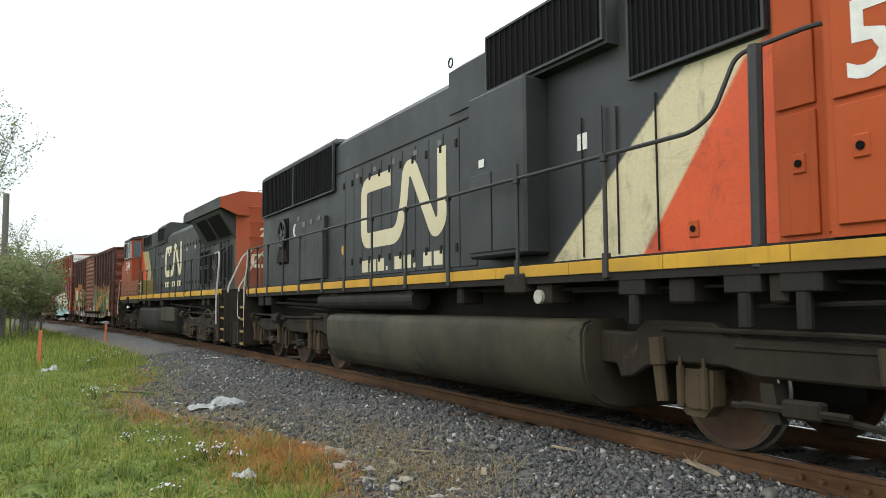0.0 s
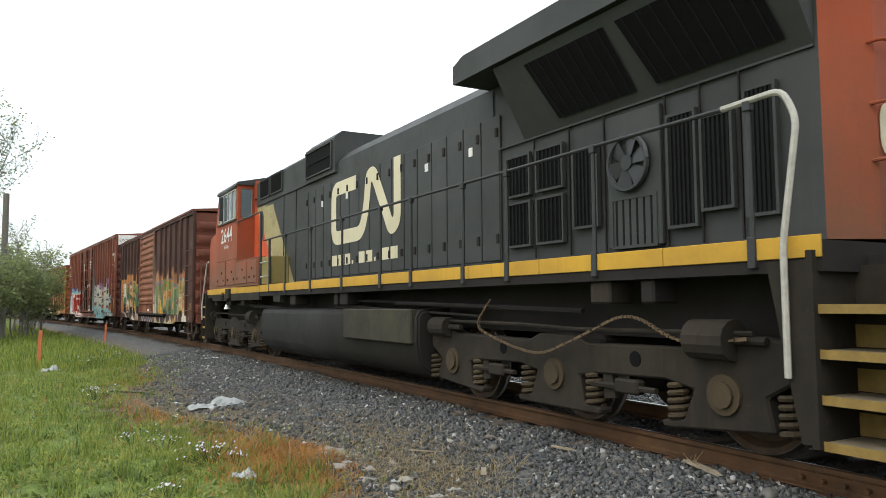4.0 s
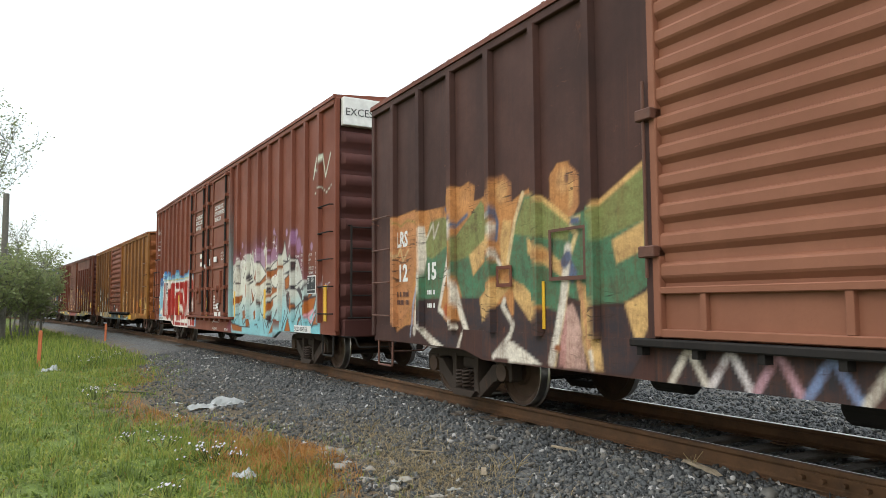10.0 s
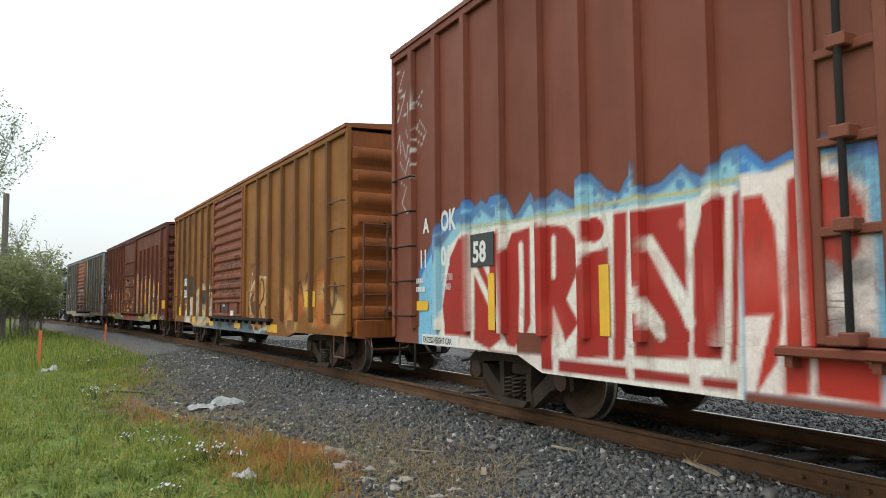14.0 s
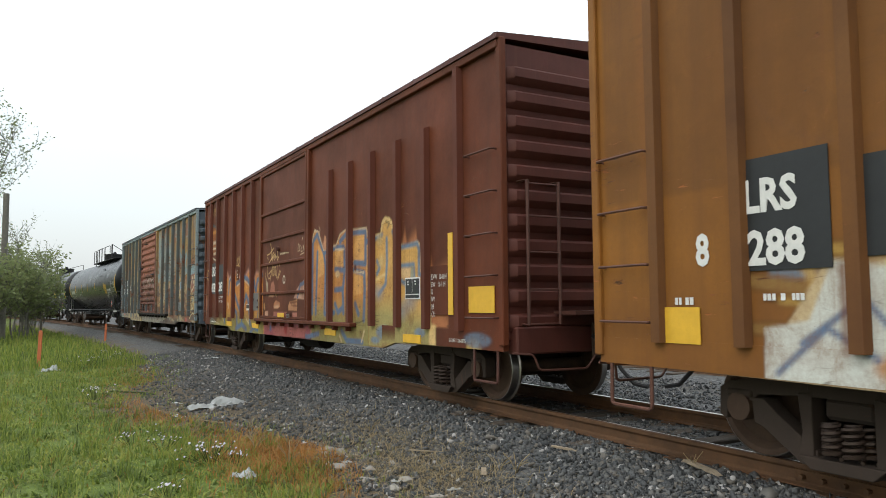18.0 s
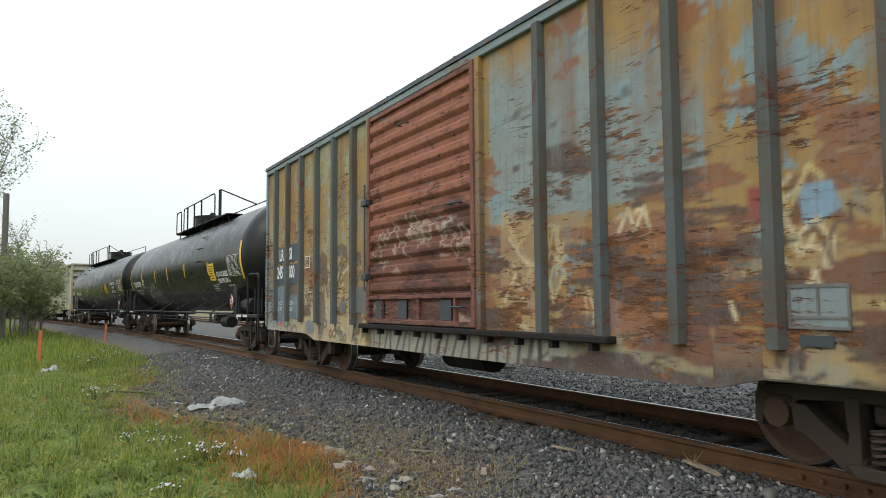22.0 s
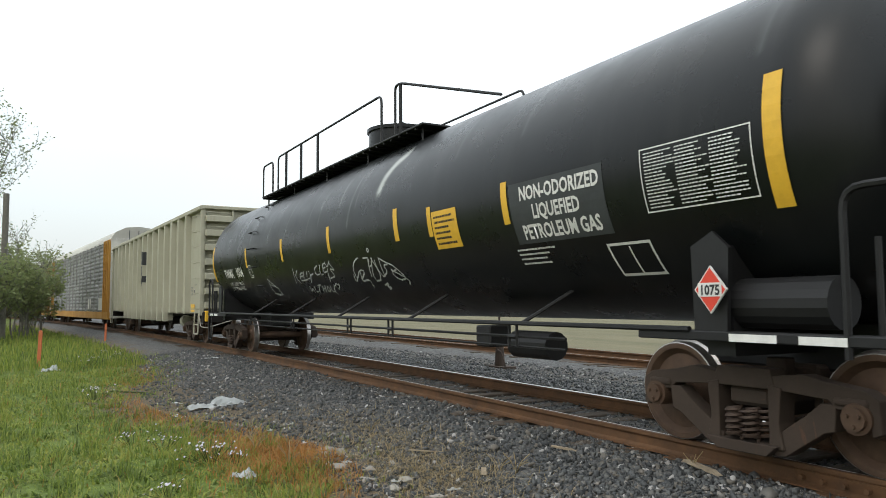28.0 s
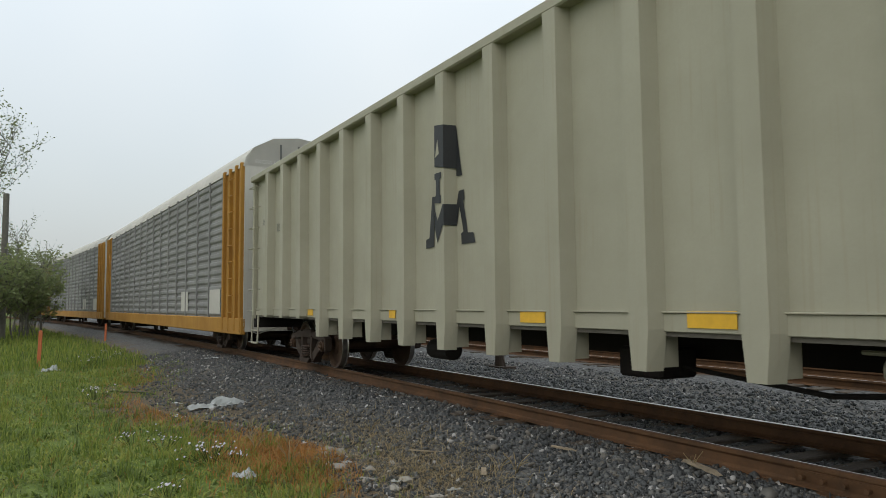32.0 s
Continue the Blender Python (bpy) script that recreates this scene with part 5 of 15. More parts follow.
        if sx > 0 and brake:
            bm = fresh()
            cyl(bm, (half + 0.30, 0.25, 2.15), (half + 0.34, 0.25, 2.15), 0.05, 12)
            tube(bm, [(half + 0.33, 0.25 + 0.27 * math.cos(a), 2.15 + 0.27 * math.sin(a)) for a in [i * math.pi / 10 for i in range(21)]], 0.018)
            for k in range(5):
                a = k * 2 * math.pi / 5
                tube(bm, [(half + 0.33, 0.25, 2.15), (half + 0.33, 0.25 + 0.27 * math.cos(a), 2.15 + 0.27 * math.sin(a))], 0.012)
            box(bm, half + 0.08, half + 0.28, 0.05, 0.45, 1.9, 2.35, 0.03)
            part("brake_wheel", bm, rung_mat, car)
            bm = fresh()
            box(bm, half + 0.10, half + 0.50, -0.85, 1.1, 1.16, 1.20)
            part("end_platform", bm, rung_mat, car)
    spray_on(painted, painter, seed)
    # brake gear under the floor
    for a, b, r, name in ((-0.6, 0.5, 0.20, "air_reservoir"), (-2.6, -2.2, 0.14, "brake_cylinder")):
        bm = fresh()
        cyl(bm, (a, -0.8, 0.57), (b, -0.8, 0.57), r, 16)
        part(name, bm, M_BLACK, car)
    bm = fresh()
    box(bm, 1.6, 2.1, -1.1, -0.6, 0.55, 0.85, 0.03)
    part("brake_valve", bm, M_BLACK, car)
    for pts in ([(0.5, -0.7, 0.62), (1.4, -0.8, 0.55), (3.2, -0.5, 0.60)], [(-0.6, -0.7, 0.66), (-2.2, -0.9, 0.58), (-3.6, -0.3, 0.60)]):
        bm = fresh()
        tube(bm, pts, 0.025)
        part("brake_rod", bm, M_BLACK, car)
    couplers(car, half + 0.12)
    for s in (-1, 1):
        truck(car, s * base / 2, 0.435, 1.83, False)
    MOVES.append((car, at, base))
    return car


def bars(car, x, z, w, h, n, mat, y=-1.512, tilt=0.0):
    """Small stencilled lines that cannot be read."""
    bm = fresh()
    r = random.Random(int(abs(x * 100)) + n)
    for k in range(n):
        zz = z - k * h * 1.7
        xx = x
        while xx < x + w * r.uniform(0.8, 1.0):
            step = h * r.uniform(0.6, 1.1)
            v = [bm.verts.new((xx + a * step, y, zz + b * h)) for a, b in ((0, 0), (0.78, 0), (0.78, 1), (0, 1))]
            bm.faces.new(v)
            xx += step * (1.0 if r.random() < 0.75 else 1.9)
    o = part("stencil", bm, mat, car, "small painted data lines")
    return tagged(o, "small painted data lines", kind="stuff")


def patch(car, x0, x1, z0, z1, mat, y=-1.508, name="patch", label=""):
    bm = fresh()
    box(bm, x0, x1, y - 0.004, y + 0.004, z0, z1)
    return part(name, bm, mat, car, label)


RIBS50 = [-7.3, -6.42, -5.5, -4.56, -3.62, -2.7, 2.6, 3.54, 4.47, 5.4, 6.3, 7.2]
ORANGE_RUST = (0.20, 0.065, 0.02, 1)


def rand_letters(s, x0, x1, z0, z1, n, fill, edge, width=0.07, tops=None):
    w = (x1 - x0) / n
    for k in range(n):
        f = fill[k % len(fill)]
        h = (z1 - z0) * s.rng.uniform(0.85, 1.05)
        s.letter(x0 + k * w - 0.05, z0, w * 1.1, h, f, edge, width)


# boxcar with the green and orange piece
def spray_1(s):
    green, tan, peach, blue, white, dark = (98, 132, 96), (208, 168, 116), (184, 128, 92), (92, 124, 152), (218, 210, 194), (46, 45, 48)
    s.band(1.42, 5.57, 0.97, [(1.42, 2.59), (1.58, 2.63), (2.04, 2.74), (2.43, 2.56), (2.57, 2.59), (2.93, 2.5), (3.04, 2.33), (3.33, 2.21), (3.47, 2.32), (3.64, 2.49), (3.79, 2.65), (4.13, 2.67), (4.34, 2.47), (4.37, 2.29), (4.76, 2.23), (5.02, 2.3), (5.15, 2.43), (5.35, 2.54), (5.57, 2.63)], peach, 0.2, 0.9)
    s.band(1.4, 5.52, 0.97, [(1.4, 2.12), (1.76, 2.11), (2.15, 2.16), (2.46, 2.07), (2.64, 2.11), (2.92, 2.26), (3.22, 2.22), (3.36, 2.13), (3.47, 2.29), (3.56, 2.35), (3.69, 2.26), (3.87, 2.17), (4.05, 2.21), (4.37, 2.24), (4.76, 2.22), (4.94, 2.19), (4.99, 2.02), (5.21, 2.03), (5.33, 1.97), (5.52, 1.75)], green, 0.04)
    for x, z in ((2.02, 1.97), (3.03, 1.99), (4.21, 1.97), (5.08, 1.72), (4.65, 1.84), (3.68, 2.07)):
        s.blob(x, z, 0.55, 0.4, (128, 134, 74), 0.9, 0.75)
    for x, z in ((1.78, 2.54), (2.27, 2.52), (2.85, 2.41), (4.07, 2.52), (4.72, 2.48), (3.88, 2.33), (4.91, 2.54), (5.23, 2.32)):
        s.blob(x, z, 0.2, 0.2, (214, 170, 116), 0.6, 0.8)
    for x, z in ((2.03, 2.68), (4.12, 2.61), (2.81, 2.5)):
        s.blob(x, z, 0.28, 0.2, (128, 88, 72), 0.7, 0.6)
    for x, z in ((4.81, 2.48), (4.8, 2.55), (4.88, 2.41)):
        s.blob(x, z, 0.22, 0.26, (176, 124, 84), 0.5, 0.8)
    s.stroke([(2.59, 2.03), (2.76, 2.18), (2.97, 2.25), (3.22, 2.23), (3.36, 2.13)], 0.06, (196, 130, 60))
    s.stroke([(3.69, 2.26), (3.99, 2.24), (4.37, 2.26), (4.77, 2.24), (4.95, 2.2), (5.0, 2.03)], 0.08, (200, 128, 58))
    s.stroke([(1.41, 2.24), (1.62, 2.26), (1.83, 2.11), (2.02, 2.18), (2.42, 2.19)], 0.05, blue)
    s.stroke([(2.59, 2.06), (2.72, 2.21), (3.0, 2.28), (3.26, 2.25)], 0.05, blue)
    s.stroke([(3.96, 2.27), (4.21, 2.28), (4.52, 2.28), (4.86, 2.24), (4.97, 2.2)], 0.06, blue)
    s.stroke([(5.18, 2.1), (5.29, 2.03), (5.53, 1.89)], 0.08, blue)
    s.shape([(3.52, 1.82), (3.92, 2.02), (3.66, 1.55), (3.47, 0.98), (3.33, 1.17)], tan)
    s.shape([(4.31, 1.87), (4.49, 1.86), (4.49, 1.04), (4.01, 0.99), (4.19, 1.53)], (184, 118, 66))
    s.shape([(4.01, 0.99), (4.19, 1.53), (4.31, 1.87), (4.35, 1.78), (4.22, 1.27), (4.19, 1.0)], (222, 186, 140))
    s.shape([(3.27, 1.57), (3.48, 1.61), (3.52, 1.01), (3.39, 1.12)], (176, 108, 60))
    s.shape([(2.67, 1.32), (3.13, 0.96), (2.56, 0.94)], (206, 150, 60))
    s.shape([(5.04, 2.18), (5.18, 2.08), (5.32, 2.03), (5.28, 1.96), (5.07, 1.99)], (206, 130, 58))
    s.shape([(4.6, 1.82), (4.92, 1.83), (4.73, 1.73)], (206, 150, 96))
    s.stroke([(2.59, 2.03), (2.62, 1.6), (2.59, 0.98)], 0.09, (216, 200, 160))
    s.stroke([(2.5, 2.04), (2.5, 1.49), (2.52, 0.95)], 0.06, (184, 104, 44))
    s.stroke([(3.51, 2.24), (3.51, 1.65)], 0.08, (70, 120, 96))
    s.stroke([(4.53, 1.85), (4.48, 1.43), (4.46, 1.18)], 0.05, (200, 206, 196))
    s.stroke([(1.45, 2.14), (1.5, 1.64), (1.43, 1.15)], 0.07, (212, 200, 160))
    for x, z in ((4.9, 1.31),):
        s.blob(x, z, 0.08, 0.26, (206, 150, 96), 0.3)
    for x, z in ((2.0, 1.42), (3.17, 1.95), (5.37, 1.62)):
        s.blob(x, z, 0.09, 0.2, (190, 110, 50), 0.4)
    for x, z in ((3.52, 1.06), (4.31, 1.06), (4.43, 1.18), (4.92, 1.09), (2.12, 0.99), (3.88, 1.04)):
        s.blob(x, z, 0.28, 0.1, (56, 58, 56), 0.7, 0.8)
    s.band(1.21, 5.48, 0.5, [(1.21, 0.85), (5.48, 0.97)], (206, 192, 156), 0.03, 0.95, 0.0)
    s.shape([(-1.93, 0.9), (1.14, 0.89), (1.37, 0.66), (0.84, 0.52), (-1.93, 0.44)], dark)
    s.shape([(1.69, 0.91), (2.47, 0.92), (2.41, 0.69), (2.16, 0.61), (1.85, 0.69)], dark)
    s.shape([(2.5, 0.92), (3.58, 0.95), (3.55, 0.8), (3.3, 0.62), (2.83, 0.58), (2.55, 0.68)], dark)
    s.shape([(3.65, 0.95), (4.37, 0.97), (4.38, 0.77), (4.15, 0.71), (3.87, 0.62), (3.72, 0.76)], dark)
    s.shape([(4.53, 0.95), (5.22, 0.95), (5.16, 0.72), (4.97, 0.63), (4.73, 0.67), (4.6, 0.8)], dark)
    s.stroke([(4.41, 0.85), (4.44, 0.75), (4.46, 0.65)], 0.12, (176, 130, 80), 0.06, 0.6)
    s.stroke([(5.27, 0.91), (5.27, 0.62)], 0.1, (196, 150, 100))
    for k in range(7):
        s.stroke([(-1.75 + 0.42 * k, 0.62), (-1.55 + 0.42 * k, 0.92), (-1.36 + 0.42 * k, 0.62)], 0.07, (white, (214, 206, 204), (190, 150, 160), (120, 140, 176))[k % 4])
    s.band(5.13, 7.18, 0.97, [(5.13, 1.96), (5.56, 2.14), (5.87, 2.17), (6.2, 2.24), (6.31, 2.48), (6.61, 2.54), (6.86, 2.41), (6.93, 2.12), (7.01, 1.95), (7.18, 1.64)], peach, 0.12, 0.95)
    s.band(5.12, 7.15, 0.97, [(5.12, 1.82), (5.57, 1.98), (6.21, 2.09), (6.34, 2.28), (6.61, 2.32), (6.85, 2.18), (6.96, 1.84), (7.15, 1.51)], (206, 180, 120), 0.08, 0.95)
    s.shape([(5.4, 1.88), (6.2, 2.01), (6.13, 1.18), (5.44, 0.96)], green)
    s.shape([(6.52, 2.06), (6.84, 1.89), (6.63, 1.67), (6.47, 1.72)], green)
    s.stroke([(5.41, 2.05), (5.56, 1.93), (6.42, 2.22), (6.65, 2.29), (6.84, 2.08), (6.8, 1.89)], 0.07, blue)
    for x, z in ((6.63, 1.52), (6.82, 1.33), (6.62, 1.28), (6.87, 1.56)):
        s.blob(x, z, 0.14, 0.16, (190, 110, 50), 0.5)
    for x, z in ((6.62, 2.42), (6.73, 2.36)):
        s.blob(x, z, 0.16, 0.18, (170, 104, 70), 0.5, 0.9)
    s.stroke([(6.21, 2.09), (6.14, 1.59), (6.18, 0.98)], 0.1, (216, 200, 150))
    s.stroke([(6.38, 1.68), (6.4, 1.19)], 0.08, (216, 206, 170))
    s.shape([(6.39, 1.04), (7.16, 1.01), (7.2, 0.7), (6.48, 0.68)], white)
    for x, z in ((6.39, 0.99), (5.11, 0.87)):
        s.blob(x, z, 0.16, 0.14, dark, 0.3)
    for x, z in ((7.6, 1.24), (7.26, 0.93), (7.7, 1.03)):
        s.blob(x, z, 0.3, 0.35, (120, 62, 34), 0.9, 0.6)
    s.stroke([(7.46, 1.13), (7.59, 1.32), (7.73, 1.36), (7.79, 1.24), (7.62, 1.11), (7.56, 1.24)], 0.04, (206, 170, 90), 0.04, 0.8)
    s.stroke([(7.47, 0.76), (7.51, 0.91), (7.57, 0.81), (7.62, 0.92)], 0.025, (206, 190, 150))
    # worn highlights and the yellow-brown shading of the fat letters
    s.blob(2.12, 1.78, 0.36, 0.34, (128, 124, 66), 0.8, 0.8)
    s.blob(2.96, 1.8, 0.32, 0.27, (126, 124, 70), 0.8, 0.8)
    s.blob(3.81, 1.95, 0.26, 0.20, (150, 138, 72), 0.8, 0.7)
    s.blob(4.64, 1.99, 0.23, 0.18, (132, 128, 70), 0.8, 0.8)
    s.blob(4.95, 1.72, 0.24, 0.26, (104, 112, 66), 0.8, 0.8)
    s.stroke([(1.43, 2.23), (1.63, 2.25), (1.88, 2.06), (2.17, 2.2), (2.4, 2.16)], 0.04, (86, 118, 160))
    s.stroke([(2.55, 1.95), (2.69, 2.1), (2.97, 2.24), (3.19, 2.22)], 0.04, (86, 118, 160))
    s.stroke([(2.69, 2.08), (3.03, 2.21), (3.32, 2.13)], 0.05, (206, 140, 70))
    s.stroke([(3.95, 2.22), (4.32, 2.27), (4.68, 2.27), (4.97, 2.19)], 0.05, (86, 118, 160))
    s.stroke([(3.66, 2.07), (4, 2.19), (4.47, 2.22), (4.88, 2.18)], 0.06, (210, 134, 60))
    s.stroke([(5.19, 2.11), (5.4, 1.96)], 0.07, (86, 118, 160))
    s.shape([(3.99, 1.03), (4.26, 1.84), (4.7, 1.83), (4.63, 1.76), (4.47, 1.48), (4.42, 1.04)], (190, 120, 60))
    s.stroke([(4.27, 1.85), (4.13, 1.39), (4.01, 1.03)], 0.05, (220, 196, 150))
    s.shape([(3.55, 1.65), (3.87, 1.74), (3.65, 1.37), (3.55, 1.05)], (206, 158, 100))
    s.shape([(3.22, 1.56), (3.4, 1.66), (3.41, 1.19), (3.34, 1.27)], (196, 120, 60))
    s.blob(3.14, 1.7, 0.07, 0.10, (206, 150, 90), 0.4)
    s.blob(2.06, 1.29, 0.08, 0.17, (196, 110, 56), 0.4)
    s.blob(4.88, 1.31, 0.05, 0.15, (212, 150, 86), 0.35)
    s.shape([(2.75, 1.19), (2.83, 1.27), (2.99, 1.04), (2.97, 0.99), (2.79, 0.99)], (206, 160, 90))
    s.stroke([(2.54, 1.67), (2.52, 1.35), (2.46, 1.02)], 0.08, (224, 196, 140))
    s.stroke([(1.51, 1.54), (1.55, 1.27), (1.52, 1)], 0.12, (224, 218, 196))
    s.stroke([(4.49, 1.48), (4.46, 1.14)], 0.04, (206, 206, 190))
    s.blob(4.34, 1.08, 0.15, 0.08, (66, 40, 34), 0.5, 0.9)
    s.blob(3.48, 1.05, 0.10, 0.09, (60, 40, 36), 0.5, 0.9)
    s.blob(4.8, 2.51, 0.15, 0.16, (176, 126, 84), 0.7, 0.8)
    s.blob(4.75, 2.51, 0.08, 0.10, (200, 158, 110), 0.8, 0.8)
    s.stroke([(4.93, 2.62), (5.07, 2.58), (5.02, 2.54)], 0.06, (140, 96, 70), 0.08, 0.6)
    s.blob(4.01, 2.52, 0.30, 0.16, (150, 104, 84), 0.8, 0.75)
    s.blob(2.15, 2.65, 0.19, 0.11, (150, 118, 100), 0.5, 0.7)
    # behind the door: orange figures with green limbs, white edges and a dark foot
    s.shape([(-3.42, 2.4), (-3.41, 2.64), (-3.26, 2.73), (-3.08, 2.71), (-2.92, 2.58), (-2.92, 2.26), (-3.05, 2.13), (-3.24, 2.2)], (186, 130, 84))
    s.shape([(-3.33, 2.42), (-3.29, 2.59), (-3.14, 2.63), (-3.01, 2.52), (-3.02, 2.28), (-3.13, 2.19)], (212, 164, 104))
    s.stroke([(-3.29, 2.54), (-3.2, 2.6), (-3.1, 2.57)], 0.05, (140, 92, 70), 0.05, 0.8)
    s.shape([(-3.66, 2.43), (-3.15, 2.14), (-2.92, 2.19), (-2.62, 2.25), (-1.98, 2.55), (-1.91, 2.46), (-1.95, 1.46), (-2.09, 1.38), (-2.31, 1.29), (-2.76, 1.27), (-3.65, 1.46), (-4.11, 1.63), (-4.1, 2.35), (-3.9, 2.49)], (74, 120, 90))
    s.shape([(-3.66, 2.42), (-3.16, 2.13), (-3.08, 1.99), (-3.67, 2.14)], (128, 136, 82))
    s.shape([(-2.77, 2.17), (-2.58, 2.25), (-1.98, 2.53), (-1.91, 2.42), (-1.93, 2.04), (-2.42, 1.93), (-2.7, 1.88)], (128, 136, 82))
    s.shape([(-4.12, 1.36), (-2.76, 1.25), (-2.31, 1.27), (-1.95, 1.46), (-1.97, 0.97), (-2.24, 0.64), (-4.14, 0.64)], (50, 46, 50))
    s.shape([(-2.46, 1.87), (-2.03, 2.01), (-2.03, 1.76), (-2.4, 1.65)], (212, 172, 112))
    s.shape([(-2.31, 1.29), (-2.03, 1.38), (-1.95, 1.46), (-1.98, 1.12), (-2.09, 0.95), (-2.18, 0.97)], (212, 172, 112))
    s.shape([(-3.68, 1.88), (-3.21, 1.72), (-3.13, 1.52), (-3.28, 1.55), (-3.68, 1.77)], (212, 172, 112))
    s.shape([(-2.94, 1.49), (-2.79, 1.44), (-2.68, 1.11), (-2.6, 0.65), (-2.8, 0.64), (-2.92, 0.91)], (212, 172, 112))
    s.shape([(-3.16, 1.25), (-3.06, 1.3), (-2.95, 1.1), (-2.85, 0.65), (-3.22, 0.63)], (196, 160, 146))
    s.shape([(-3.23, 1.6), (-3.11, 1.79), (-2.97, 1.59), (-3.05, 1.49)], (84, 104, 132))
    s.stroke([(-3.14, 1.49), (-3.22, 1.1), (-3.32, 0.85), (-3.37, 0.66)], 0.07, (226, 204, 160))
    s.stroke([(-2.96, 1.49), (-2.86, 1.11), (-2.81, 0.87)], 0.06, (214, 160, 110))
    s.stroke([(-3.62, 2.42), (-3.1, 2.11), (-2.94, 2.14)], 0.05, (220, 190, 120))
    s.stroke([(-2.71, 2.21), (-1.98, 2.54)], 0.06, (214, 170, 110))
    s.stroke([(-3.08, 2.06), (-2.98, 1.98), (-3.19, 1.59)], 0.06, (222, 196, 140))
    s.stroke([(-1.96, 2.38), (-1.93, 2.19), (-1.98, 1.89)], 0.07, (206, 200, 170))
    s.stroke([(-3.06, 2.11), (-2.96, 2.11)], 0.07, (84, 104, 132))
    s.stroke([(-2.79, 0.82), (-2.76, 0.66)], 0.05, (224, 216, 200))
    s.stroke([(-3.93, 1.41), (-3.76, 1.27), (-3.77, 1.06)], 0.14, (212, 172, 112))
    s.shape([(-4.23, 0.89), (-4.09, 0.84), (-3.58, 0.64), (-4.24, 0.62)], (224, 216, 200))
    s.shape([(-7.45, 2.59), (-6.67, 2.64), (-6.32, 2.59), (-5.72, 2.58), (-5.71, 2.74), (-5.51, 2.82), (-5.3, 2.78), (-5.1, 2.82), (-4.94, 2.74), (-4.97, 2.56), (-4.81, 2.57), (-4.6, 2.62), (-4.55, 2.77), (-4.3, 2.79), (-4.13, 2.66), (-4.13, 2.45), (-3.92, 2.52), (-3.79, 2.55), (-3.4, 2.36), (-3.42, 2.6), (-3.28, 2.74), (-3.07, 2.73), (-3.15, 1.28), (-4.19, 1.14), (-6.94, 0.98), (-7.27, 0.87), (-7.41, 1.08)], (190, 132, 78))
    s.blob(-4.35, 2.59, 0.16, 0.16, (214, 164, 108), 0.5)
    s.blob(-5.23, 2.6, 0.24, 0.16, (206, 146, 88), 0.6)
    s.blob(-3.18, 2.54, 0.15, 0.17, (212, 160, 104), 0.5)
    s.blob(-3.12, 2.56, 0.05, 0.08, (110, 78, 66), 0.6)
    s.stroke([(-4.56, 2.48), (-4.58, 2.68), (-4.49, 2.78), (-4.3, 2.77), (-4.16, 2.65), (-4.15, 2.47)], 0.05, (128, 88, 72), 0.06, 0.7)
    s.shape([(-6.51, 1.1), (-6.42, 1.98), (-6.15, 2.41), (-5.76, 2.43), (-5.49, 2.33), (-5.59, 2), (-5.82, 1.47), (-5.93, 1.29), (-6.38, 1.29)], (74, 120, 90))
    s.shape([(-6.39, 1.97), (-6.15, 2.41), (-5.76, 2.43), (-5.52, 2.33), (-5.59, 2.08), (-6.1, 1.9)], (128, 136, 82))
    s.shape([(-5.5, 2.12), (-4.81, 2.53), (-4.58, 2.33), (-4.52, 2.16), (-4.72, 2.03), (-5.06, 1.86), (-5.01, 1.63), (-4.63, 1.86), (-4.41, 1.73), (-4.47, 1.62), (-4.86, 1.36), (-5.25, 1.29), (-5.51, 1.77)], (74, 120, 90))
    s.shape([(-5.5, 2.1), (-4.81, 2.53), (-4.58, 2.33), (-4.54, 2.17), (-5.08, 1.88), (-5.48, 1.83)], (128, 136, 82))
    s.shape([(-4.15, 2.11), (-3.88, 2.48), (-3.65, 2.46), (-3.1, 2.12), (-3.12, 1.76), (-3.27, 1.71), (-3.21, 1.52), (-3.26, 1.19), (-3.63, 1.28), (-3.85, 1.42), (-4.21, 1.61)], (74, 120, 90))
    s.shape([(-4.11, 2.07), (-3.87, 2.45), (-3.65, 2.44), (-3.1, 2.1), (-3.11, 1.92), (-3.82, 2.02)], (128, 136, 82))
    s.shape([(-6.46, 1.36), (-5.9, 1.36), (-5.8, 1.11), (-5.39, 0.9), (-5.28, 0.68), (-5.99, 0.65), (-6.51, 1)], (50, 46, 50))
    s.shape([(-5.46, 1.37), (-4.86, 1.36), (-4.81, 1.13), (-4.43, 1.28), (-4.27, 1.32), (-4.13, 1.07), (-4.2, 0.91), (-4.58, 0.65), (-5.05, 0.66), (-5.26, 1.04)], (50, 46, 50))
    s.shape([(-4.11, 1.42), (-3.86, 1.25), (-3.64, 1.15), (-3.29, 1.19), (-3.33, 0.91), (-3.45, 0.67), (-3.66, 0.67), (-4, 0.8), (-4.2, 0.92), (-4.13, 1.07)], (50, 46, 50))
    s.shape([(-4.86, 1.34), (-4.44, 1.58), (-4.13, 1.5), (-4.41, 1.34), (-4.63, 1.13), (-4.81, 1.08)], (212, 172, 112))
    s.shape([(-4.17, 1.55), (-3.92, 1.49), (-3.62, 1.28), (-3.69, 1.08), (-3.82, 1.11), (-4.1, 1.35)], (212, 172, 112))
    s.shape([(-3.84, 2), (-3.63, 1.94), (-3.24, 1.71), (-3.13, 1.55), (-3.21, 1.55), (-3.54, 1.7), (-3.83, 1.83)], (212, 172, 112))
    s.shape([(-5.11, 1.89), (-4.54, 2.15), (-4.57, 1.94), (-5.01, 1.64)], (212, 172, 112))
